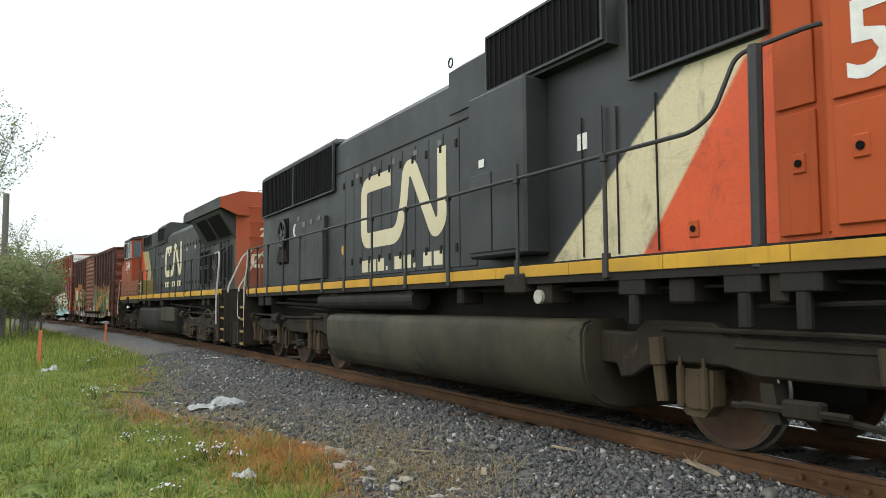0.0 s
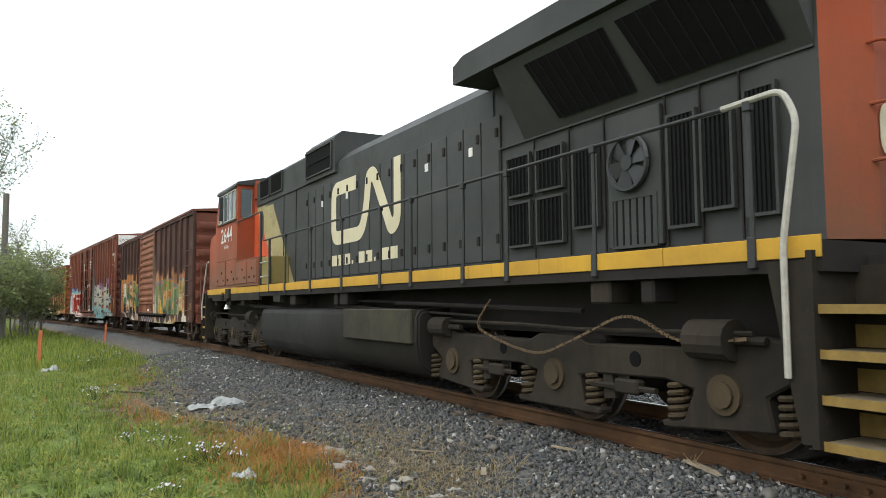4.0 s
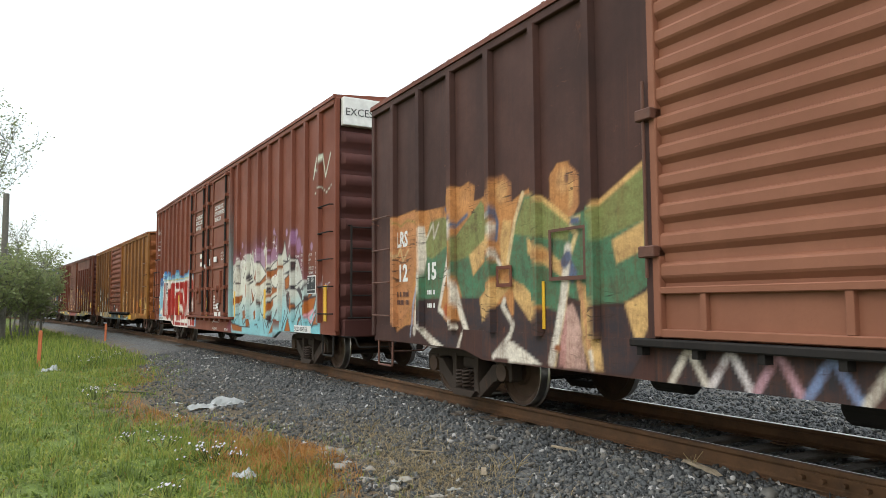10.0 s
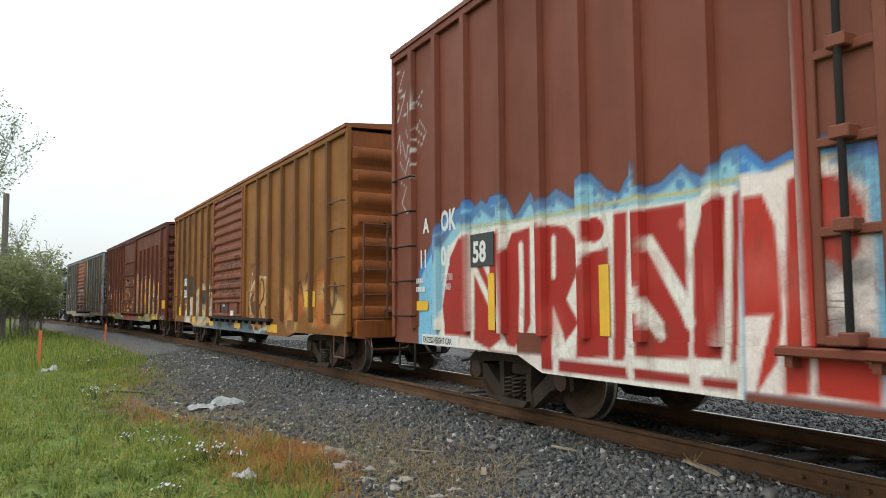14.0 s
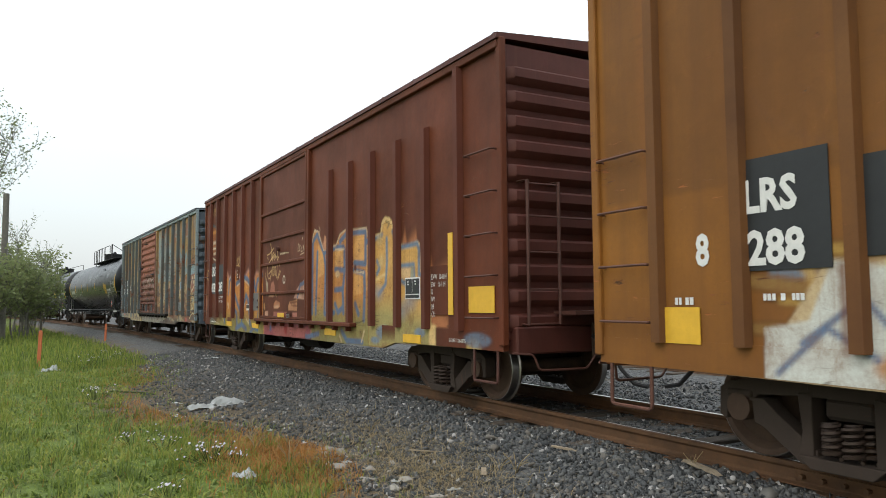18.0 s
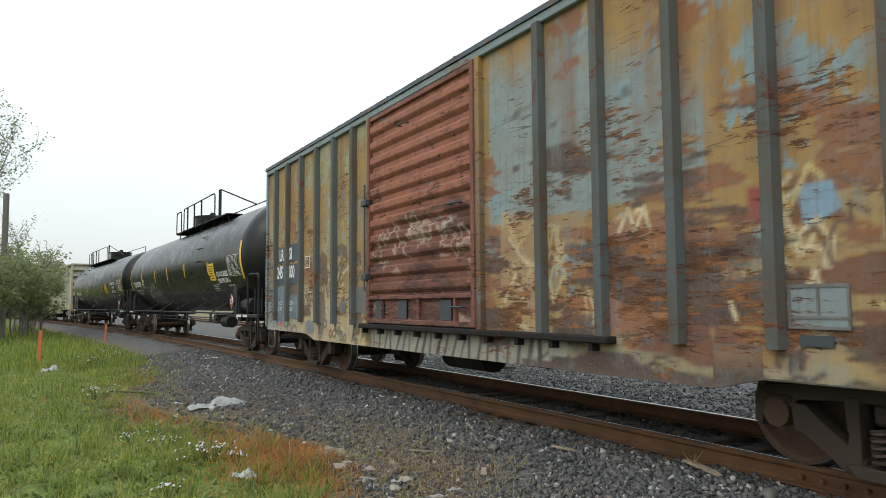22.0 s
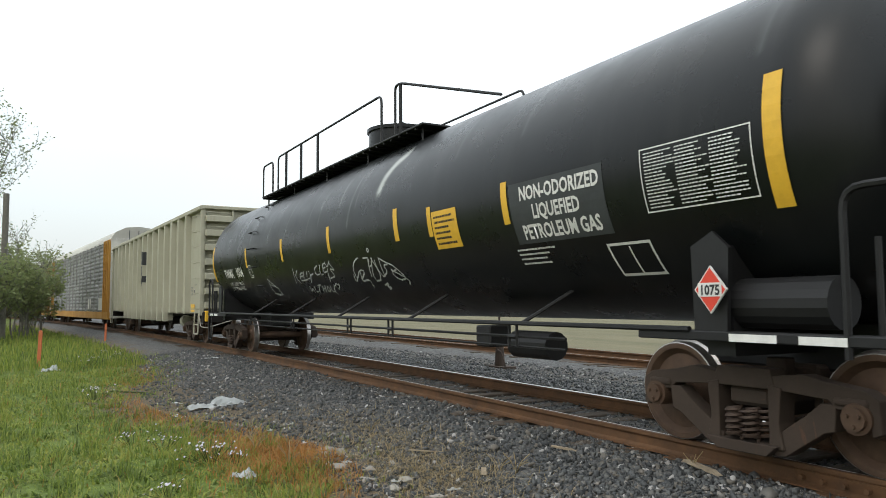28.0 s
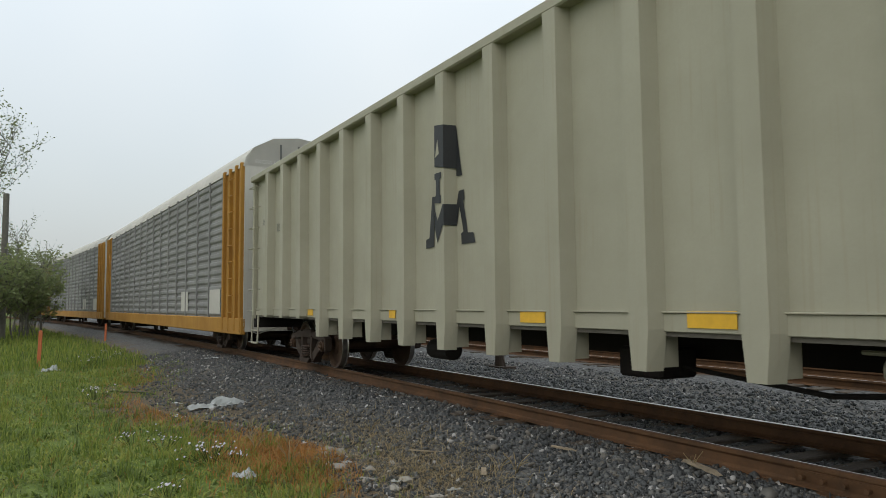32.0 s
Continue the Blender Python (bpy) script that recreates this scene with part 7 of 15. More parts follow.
    s.stroke([(3.89, 1.29), (3.73, 0.97), (3.94, 1.06)], 0.032, (46, 46, 52), 0.02)
    s.stroke([(4.19, 1.67), (4.12, 1.29), (4.29, 1.35), (4.59, 1.64)], 0.032, (46, 46, 52), 0.02)
    s.stroke([(6.32, 1.56), (6.25, 1.23), (6.06, 1.05), (5.82, 0.87)], 0.032, (46, 46, 52), 0.02)
    s.stroke([(4.53, 0.82), (4.73, 0.83), (4.77, 0.76)], 0.032, (46, 46, 52), 0.02)
    s.stroke([(6.09, 1), (6.07, 0.71), (6.16, 0.61)], 0.032, (46, 46, 52), 0.02)
    s.stroke([(5.18, 1.02), (5.33, 0.64)], 0.032, (46, 46, 52), 0.02)
    s.stroke([(5.34, 0.93), (5.49, 0.78), (5.86, 1.14)], 0.032, (46, 46, 52), 0.02)
    s.stroke([(2.64, 0.84), (2.95, 1.03), (3.17, 1.08)], 0.032, (46, 46, 52), 0.02)
    s.stroke([(2.31, 0.83), (3.3, 0.75), (4.1, 0.76)], 0.032, (46, 46, 52), 0.02)
    s.stroke([(6.42, 2.23), (6.66, 2.5)], 0.032, (46, 46, 52), 0.02)
    s.stroke([(5.61, 1.79), (5.77, 1.65), (5.56, 1.54)], 0.032, (46, 46, 52), 0.02)
    s.stroke([(5.54, 1.89), (5.72, 1.78), (5.85, 1.65), (5.67, 1.53)], 0.032, (46, 46, 52), 0.02)
    s.stroke([(5.32, 1.35), (5.52, 1.38), (5.36, 1.29)], 0.032, (46, 46, 52), 0.02)
    s.stroke([(2.96, 1.25), (3.25, 1.36), (3.39, 1.51)], 0.032, (46, 46, 52), 0.02)
    s.stroke([(5.35, 2.67), (5.59, 2.54)], 0.032, (46, 46, 52), 0.02)
    s.stroke([(6.15, 0.78), (6.37, 0.74)], 0.032, (46, 46, 52), 0.02)
    s.stroke([(4.03, 1.97), (4.23, 2.02)], 0.055, (46, 46, 52), 0.02)
    s.stroke([(4.03, 1.91), (4.26, 1.95)], 0.055, (46, 46, 52), 0.02)
    s.stroke([(4.04, 1.82), (4.34, 1.87)], 0.055, (46, 46, 52), 0.02)
    s.stroke([(5.57, 0.99), (5.68, 0.89)], 0.055, (46, 46, 52), 0.02)
    s.stroke([(5.53, 0.94), (5.64, 0.79)], 0.055, (46, 46, 52), 0.02)
    s.shape([(5.65, 1.03), (5.83, 1.07), (5.86, 0.9), (5.71, 0.88)], (46, 46, 52))
    s.stroke([(5.87, 2.71), (6.07, 2.68)], 0.022, (236, 234, 232), 0.02)
    s.stroke([(5.98, 2.82), (5.96, 2.57)], 0.022, (236, 234, 232), 0.02)
    s.stroke([(6.09, 2.56), (6.25, 2.55)], 0.022, (236, 234, 232), 0.02)
    s.stroke([(6.18, 2.61), (6.16, 2.48)], 0.022, (236, 234, 232), 0.02)
    s.stroke([(4.65, 2.69), (4.78, 2.68)], 0.022, (236, 234, 232), 0.02)
    s.stroke([(4.72, 2.77), (4.7, 2.59)], 0.022, (236, 234, 232), 0.02)
    s.stroke([(4.41, 2.54), (4.56, 2.53)], 0.022, (236, 234, 232), 0.02)
    s.stroke([(4.5, 2.63), (4.48, 2.45)], 0.022, (236, 234, 232), 0.02)
    s.stroke([(5.87, 1.9), (6.1, 1.95), (6.31, 1.9)], 0.022, (236, 234, 232), 0.02)
    s.stroke([(5.35, 2.57), (5.57, 2.49)], 0.022, (236, 234, 232), 0.02)
    s.stroke([(5.35, 1.19), (5.51, 1.24)], 0.022, (236, 234, 232), 0.02)
    s.stroke([(3.27, 2.22), (3.21, 2.34), (3.42, 2.52), (3.78, 2.57), (3.82, 2.42), (3.43, 2.34)], 0.022, (236, 234, 232), 0.02)
    s.stroke([(2.98, 2.66), (3.13, 2.3)], 0.022, (236, 234, 232), 0.02)
    s.stroke([(2.76, 2.53), (3.06, 2.27)], 0.022, (236, 234, 232), 0.02)
    s.stroke([(2.44, 2.08), (2.61, 2.26), (2.89, 2.25)], 0.022, (236, 234, 232), 0.02)
    s.stroke([(6.15, 2.37), (6.34, 2.37)], 0.022, (236, 234, 232), 0.02)
    s.blob(2.81, 2.73, 0.07, 0.05, (150, 112, 142), 0.4)
    s.blob(3.14, 2.62, 0.07, 0.04, (150, 112, 142), 0.4)
    s.blob(3.85, 2.71, 0.05, 0.04, (150, 112, 142), 0.4)
    s.blob(5.75, 2.53, 0.03, 0.03, (150, 112, 142), 0.4)
    s.blob(6.13, 2.84, 0.03, 0.03, (150, 112, 142), 0.4)
    s.blob(6.09, 2.63, 0.03, 0.03, (150, 112, 142), 0.4)
    # red block letters on white under a two-tone blue cloud
    s.band(-8.56, -3.32, 0.5, [(-8.56, 0.79), (-8.46, 1.8), (-8.26, 2.2), (-7.78, 2.5), (-7.51, 2.41), (-7.17, 2.58), (-6.9, 2.44), (-6.65, 2.6), (-6.42, 2.27), (-6.11, 2.54), (-6.01, 2.36), (-5.64, 2.49), (-5.34, 2.31), (-5.24, 2.55), (-5.1, 2.58), (-4.9, 2.42), (-4.75, 2.26), (-4.48, 2.57), (-4.33, 2.27), (-4.12, 2.36), (-3.92, 2.47), (-3.71, 2.27), (-3.6, 2.31), (-3.49, 2.48), (-3.32, 2.51)], (78, 126, 168), 0.04, 1, 0.0)
    s.band(-8.56, -3.33, 0.5, [(-8.56, 0.64), (-8.47, 1.66), (-8.26, 2.06), (-7.78, 2.36), (-7.51, 2.28), (-7.17, 2.45), (-6.91, 2.31), (-6.65, 2.48), (-6.42, 2.16), (-6.12, 2.43), (-6.02, 2.25), (-5.64, 2.38), (-5.34, 2.21), (-5.25, 2.45), (-5.11, 2.48), (-4.9, 2.33), (-4.75, 2.17), (-4.48, 2.48), (-4.34, 2.19), (-4.12, 2.28), (-3.92, 2.39), (-3.71, 2.19), (-3.6, 2.24), (-3.5, 2.41), (-3.33, 2.43)], (138, 190, 206), 0.06, 1, 0.03)
    s.stroke([(-7.71, 2.25), (-5.91, 2.2), (-4.75, 2.22), (-4.05, 2.2), (-3.64, 2.19), (-3.34, 2.24)], 0.03, (190, 180, 110))
    s.band(-8.32, -3.34, 0.5, [(-8.32, 0.8), (-8.22, 1.26), (-8.07, 2.01), (-7.68, 2.22), (-6.66, 2.21), (-5.91, 2.2), (-4.96, 2.17), (-4.29, 2.16), (-3.82, 2.14), (-3.54, 2.2), (-3.34, 2.2)], (222, 220, 210), 0.03, 1, 0.0)
    s.blob(-3.94, 2.27, 0.06, 0.06, (84, 134, 174), 0.3)
    s.blob(-5.71, 2.32, 0.06, 0.04, (84, 134, 174), 0.3)
    s.blob(-5.03, 2.35, 0.05, 0.04, (84, 134, 174), 0.3)
    s.blob(-4.56, 2.31, 0.06, 0.04, (84, 134, 174), 0.3)
    s.blob(-4.46, 2.38, 0.03, 0.03, (84, 134, 174), 0.3)
    s.blob(-3.38, 2.38, 0.04, 0.05, (84, 134, 174), 0.3)
    s.blob(-6.65, 2.4, 0.06, 0.04, (84, 134, 174), 0.3)
    s.blob(-5.17, 2.33, 0.04, 0.03, (84, 134, 174), 0.3)
    s.blob(-7.22, 2.37, 0.06, 0.04, (84, 134, 174), 0.3)
    s.blob(-3.48, 2.32, 0.02, 0.03, (84, 134, 174), 0.3)
    s.blob(-6.12, 2.38, 0.05, 0.03, (84, 134, 174), 0.3)
    s.shape([(-8.2, 1.26), (-7.98, 1.89), (-7.75, 2.13), (-7.44, 2.13), (-7.44, 0.88), (-8.12, 0.88)], (158, 40, 34))
    s.shape([(-7.35, 2.01), (-7, 1.57), (-6.98, 2.13), (-6.71, 2.13), (-6.75, 0.87), (-7.01, 0.75), (-7.36, 0.84)], (158, 40, 34))
    s.shape([(-6.71, 0.97), (-6.69, 1.81), (-6.5, 2.09), (-6.14, 2.12), (-6.15, 1.08), (-6.35, 0.78), (-6.61, 0.82)], (158, 40, 34))
    s.shape([(-6.01, 2.14), (-6.07, 0.62), (-5.77, 0.63), (-5.74, 1.26), (-5.53, 0.9), (-5.32, 1.1), (-5.51, 1.33), (-5.33, 1.59), (-5.34, 1.93), (-5.49, 2.07)], (158, 40, 34))
    s.shape([(-5.3, 1.59), (-5.13, 1.78), (-4.86, 1.81), (-4.87, 0.78), (-5.36, 0.75)], (158, 40, 34))
    s.shape([(-4.78, 2.12), (-4.59, 2.12), (-4.65, 0.77), (-4.81, 0.76)], (158, 40, 34))
    s.shape([(-4.5, 2.11), (-3.89, 2.11), (-3.9, 1.33), (-4.3, 1.83), (-4.36, 1.77), (-4.01, 1.26), (-3.88, 1.06), (-3.89, 0.83), (-4.53, 0.81), (-4.53, 1.26), (-4.26, 0.98), (-4.16, 1.01), (-4.17, 1.12), (-4.52, 1.48)], (158, 40, 34))
    s.shape([(-3.85, 0.84), (-3.82, 1.72), (-3.72, 2.01), (-3.53, 2.13), (-3.48, 2.1), (-3.55, 0.85)], (158, 40, 34))
    s.shape([(-3.41, 2.12), (-3.34, 2.13), (-3.41, 0.84), (-3.47, 0.83)], (158, 40, 34))
    s.blob(-5.06, 1.99, 0.16, 0.13, (158, 40, 34), 0.12, 1, 0.0)
    s.stroke([(-6.32, 1.93), (-6.31, 1.45), (-6.35, 0.78)], 0.09, (222, 220, 210))
    s.stroke([(-5.71, 1.96), (-5.72, 1.57)], 0.07, (222, 220, 210))
    s.stroke([(-7.36, 1.74), (-6.82, 1.11)], 0.1, (222, 220, 210))
    s.stroke([(-4.31, 1.82), (-3.93, 1.31), (-3.88, 1.13)], 0.11, (222, 220, 210))
    s.stroke([(-4.52, 1.32), (-4.2, 1.01)], 0.09, (222, 220, 210))
    s.stroke([(-3.68, 1.55), (-3.69, 1.26)], 0.05, (140, 34, 30))
    s.blob(-3.94, 1.94, 0.04, 0.06, (206, 120, 110), 0.5)
    s.blob(-5.76, 1.09, 0.25, 0.26, (190, 84, 74), 0.9, 0.5)
    s.blob(-4.32, 1.58, 0.25, 0.22, (182, 72, 62), 0.9, 0.5)
    s.blob(-3.65, 1.39, 0.10, 0.25, (186, 76, 66), 0.9, 0.5)
    s.blob(-5.07, 1.26, 0.15, 0.24, (184, 74, 64), 0.9, 0.5)
    s.shape([(-7.02, 0.74), (-3.41, 0.7), (-3.42, 0.62), (-6.71, 0.58), (-7.03, 0.6)], (142, 34, 32))
    s.stroke([(-6.39, 0.79), (-6.41, 0.65)], 0.1, (214, 206, 198))
    s.stroke([(-5.7, 0.74), (-5.7, 0.62)], 0.1, (214, 206, 198))
    s.stroke([(-4.62, 0.78), (-4.58, 0.64)], 0.09, (214, 206, 198))
    s.stroke([(-3.85, 0.8), (-3.82, 0.6)], 0.12, (214, 206, 198))
    s.stroke([(-9.68, 4.82), (-9.38, 4.77), (-9.59, 4.52), (-9.33, 4.47)], 0.03, (220, 214, 210), 0.02, 0.9)
    s.stroke([(-9.59, 4.43), (-9.36, 4.4), (-9.54, 4.14), (-9.31, 4.1)], 0.03, (220, 214, 210), 0.02, 0.9)
    s.stroke([(-9.78, 4.41), (-9.54, 4.28), (-9.75, 4.2), (-9.54, 4.08), (-9.78, 4)], 0.03, (220, 214, 210), 0.02, 0.9)
    s.stroke([(-9.02, 4.46), (-9, 4.09)], 0.03, (220, 214, 210), 0.02, 0.9)
    s.stroke([(-8.76, 4.32), (-8.97, 4.2), (-8.74, 4.07)], 0.03, (220, 214, 210), 0.02, 0.9)
    s.stroke([(-9.75, 3.85), (-9.69, 3.56), (-9.54, 3.84), (-9.52, 3.56)], 0.03, (220, 214, 210), 0.02, 0.9)
    s.stroke([(-9.46, 3.72), (-9.32, 3.42), (-9.23, 3.73)], 0.03, (220, 214, 210), 0.02, 0.9)
    s.stroke([(-9.28, 4.28), (-9.25, 3.94), (-9.14, 4.17)], 0.03, (220, 214, 210), 0.02, 0.9)
    s.stroke([(-9.03, 3.79), (-8.85, 3.9), (-8.65, 3.7), (-8.8, 3.54), (-9.01, 3.68)], 0.03, (220, 214, 210), 0.02, 0.9)
    s.stroke([(-8.98, 3.82), (-8.7, 3.63)], 0.03, (220, 214, 210), 0.02, 0.9)
    s.stroke([(-9.55, 3.43), (-9.35, 3.21), (-9.23, 3.44), (-9.18, 3.19)], 0.03, (220, 214, 210), 0.02, 0.9)
    s.stroke([(-9.52, 3.12), (-9.32, 3.01), (-9.47, 2.78), (-9.3, 2.63), (-9.03, 2.63), (-9.08, 2.73)], 0.03, (220, 214, 210), 0.02, 0.9)
    s.stroke([(-9.2, 3.6), (-8.96, 3.51), (-9.15, 3.36), (-8.94, 3.28)], 0.03, (220, 214, 210), 0.02, 0.9)
    s.stroke([(-9.18, 3.23), (-8.99, 3.11), (-9.13, 3.09)], 0.03, (220, 214, 210), 0.02, 0.9)
    s.stroke([(-9.34, 3.89), (-9.23, 3.67)], 0.03, (220, 214, 210), 0.02, 0.9)


M_B2 = paint("red_brown_box", (0.195, 0.058, 0.031, 1), (0.130, 0.040, 0.024, 1), (0.13, 0.05, 0.03, 1), 0.12, 0.5, 0.4, 0.0, True, age=0.25)
M_B2D = paint("red_brown_door", (0.205, 0.070, 0.040, 1), (0.14, 0.048, 0.03, 1), (0.1, 0.045, 0.03, 1), 0.18, 0.5, 0.45, 0.0, True)
M_B2E = paint("brown_end_dark", (0.10, 0.035, 0.028, 1), (0.05, 0.02, 0.018, 1), (0.2, 0.04, 0.02, 1), 0.25, 0.55, 0.4)
RIBS60 = [-9.05, -8.3, -7.5, -6.68, -5.9, -5.2, -4.42, -3.6, 3.0, 3.95, 4.85, 5.68, 6.5, 7.35, 8.15, 8.92]
car = boxcar("tall red-brown boxcar with double plug doors and silver-blue and red graffiti", 9.71, 5.06, 10.72, 14.2, M_B2, M_B2E, M_B2D, M_BLACK, spray_2, 23, RIBS60, (-2.70, 2.30), "double", 9, 0.075, excess=True, sill=0.56)
bm = fresh()
box(bm, 9.72, 9.86, -1.43, 1.43, 4.56, 5.08, 0.01)
plate = part("height_board", bm, M_WHITE, car, "white painted end board")
writing("EXCESS HEIGHT CAR", 0.20, M_DECAL, car, 9.868, -1.40, 4.74, turn=(90, 0, 90), stretch=0.98)
writing("CLOSE THIS DOOR\nBEFORE CLOSING\nMAIN DOOR", 0.165, M_WHITE, car, -2.10, -1.545, 3.98, stretch=0.72, bold=0.004)
writing("CLOSE AND LOCK\nBOTH DOORS BEFORE\nMOVING CAR", 0.165, M_WHITE, car, 0.42, -1.545, 4.02, stretch=0.72, bold=0.004)
writing("A", 0.28, M_WHITE, car, -8.75, -1.506, 2.28, bold=0.010, stretch=0.9)
writing("OK", 0.38, M_WHITE, car, -8.22, -1.506, 2.26, stretch=0.72, bold=0.012)
writing("11", 0.34, M_WHITE, car, -8.88, -1.506, 1.80, bold=0.012, stretch=0.75)
writing("01", 0.36, M_WHITE, car, -8.22, -1.506, 1.80, stretch=0.8, bold=0.012)
patch(car, -7.42, -6.88, 1.74, 2.14, M_PATCH)
writing("58", 0.35, M_WHITE, car, -7.36, -1.516, 1.80, stretch=0.9, bold=0.012)
bars(car, -8.97, 1.58, 0.3, 0.07, 2, M_WHITE)
writing("209 700\n 72900", 0.13, M_WHITE, car, -8.22, -1.508, 1.60, stretch=0.75)
patch(car, -8.95, -8.60, 1.20, 1.33, M_YELLOW, -1.512, "reflector", "yellow reflector strip")
for x, z, w, h in ((-1.25, 2.72, 0.26, 0.13), (-1.22, 2.48, 0.24, 0.12), (-0.68, 2.38, 0.2, 0.13), (0.55, 2.52, 0.34, 0.15), (-0.02, 2.45, 0.13, 0.2), (0.80, 1.62, 0.17, 0.42), (-1.62, 1.5, 0.14, 0.36), (0.72, 0.98, 0.34, 0.12), (1.22, 0.98, 0.2, 0.13), (0.95, 1.20, 0.12, 0.12)):
    patch(car, x, x + w, z, z + h, M_WHITE, -1.585, "card", "torn white waybill card")
writing("OPENING\nMAIN    9-0 H 12-6\nTOTAL 16-0 H 12-4", 0.085, M_WHITE, car, 1.22, -1.545, 2.72, stretch=0.8)
writing("SECURITY\nDEVICE\nONLY", 0.085, M_WHITE, car, -0.06, -1.545, 3.06, stretch=0.7)
bars(car, 0.42, 1.52, 0.3, 0.05, 5, M_WHITE, -1.545)
bars(car, 1.0, 1.30, 0.2, 0.05, 3, M_WHITE, -1.585)
writing("CLOSING DOORS", 0.11, M_WHITE, car, 0.15, -1.515, 0.80, stretch=0.9)
writing("CLEAR TRACK", 0.11, M_WHITE, car, -1.55, -1.515, 0.86, stretch=0.9)
writing("RELEASE ROD", 0.10, M_WHITE, car, 0.20, -1.515, 0.60, stretch=0.95)
writing("RETAINER", 0.10, M_WHITE, car, 1.55, -1.515, 0.60, stretch=0.95)
writing("EXH W\nEXW\nEW\nIL\nIW\nIH\nCU FT", 0.092, M_WHITE, car, 7.49, -1.509, 2.25, stretch=0.72)
writing("17-0\n10-8\n9-7\n60-9\n9-6\n13-1\n7500", 0.092, M_WHITE, car, 7.80, -1.509, 2.25, stretch=0.72)
writing("EXH W\nEXW\nH\nEMPTY C G\nFLOOR H", 0.088, M_WHITE, car, 8.27, -1.509, 2.24, stretch=0.68)
writing("8-2\n3-8\n15-10\n5-0\n3-8", 0.088, M_WHITE, car, 8.64, -1.509, 2.24, stretch=0.68)
patch(car, 8.20, 8.68, 1.50, 1.86, M_WHITE, -1.508, "panel_frame", "white framed data panel")
patch(car, 8.225, 8.43, 1.585, 1.835, M_DECAL, -1.513, "data_panel")
patch(car, 8.45, 8.655, 1.585, 1.835, M_DECAL, -1.513, "data_panel")
patch(car, 8.225, 8.655, 1.52, 1.57, M_DECAL, -1.513, "data_strip")
bars(car, 8.24, 1.80, 0.12, 0.014, 5, M_WHITE, -1.520)
bars(car, 8.47, 1.80, 0.12, 0.014, 4, M_WHITE, -1.520)
for x in (5.28, 9.12, -7.0, -4.98, 2.62, -0.25):
    patch(car, x, x + 0.14, 0.98, 1.65, M_YELLOW, -1.515 if x != -0.25 else -1.60, "reflector", "yellow reflector strip")
patch(car, 7.44, 8.42, 0.735, 0.875, M_WHITE, -1.514, "notice", "white notice with dark letters")
writing("EXCESS HEIGHT CAR", 0.115, M_DECAL, car, 7.47, -1.521, 0.765, stretch=0.72, bold=0.002)
patch(car, -8.78, -7.75, 0.735, 0.875, M_WHITE, -1.514, "notice", "white notice with dark letters")
writing("EXCESS HEIGHT CAR", 0.115, M_DECAL, car, -8.74, -1.521, 0.765, stretch=0.76, bold=0.002)
for z, n in ((4.0, 2), (3.35, 2), (2.8, 3), (1.95, 2), (0.95, 1), (0.62, 1)):
    bm = fresh()
    for k in range(n):
        box(bm, 9.815, 9.823, -0.25, 0.25, z + 0.09 * k, z + 0.045 + 0.09 * k)
    part("stencil", bm, M_WHITE, car)


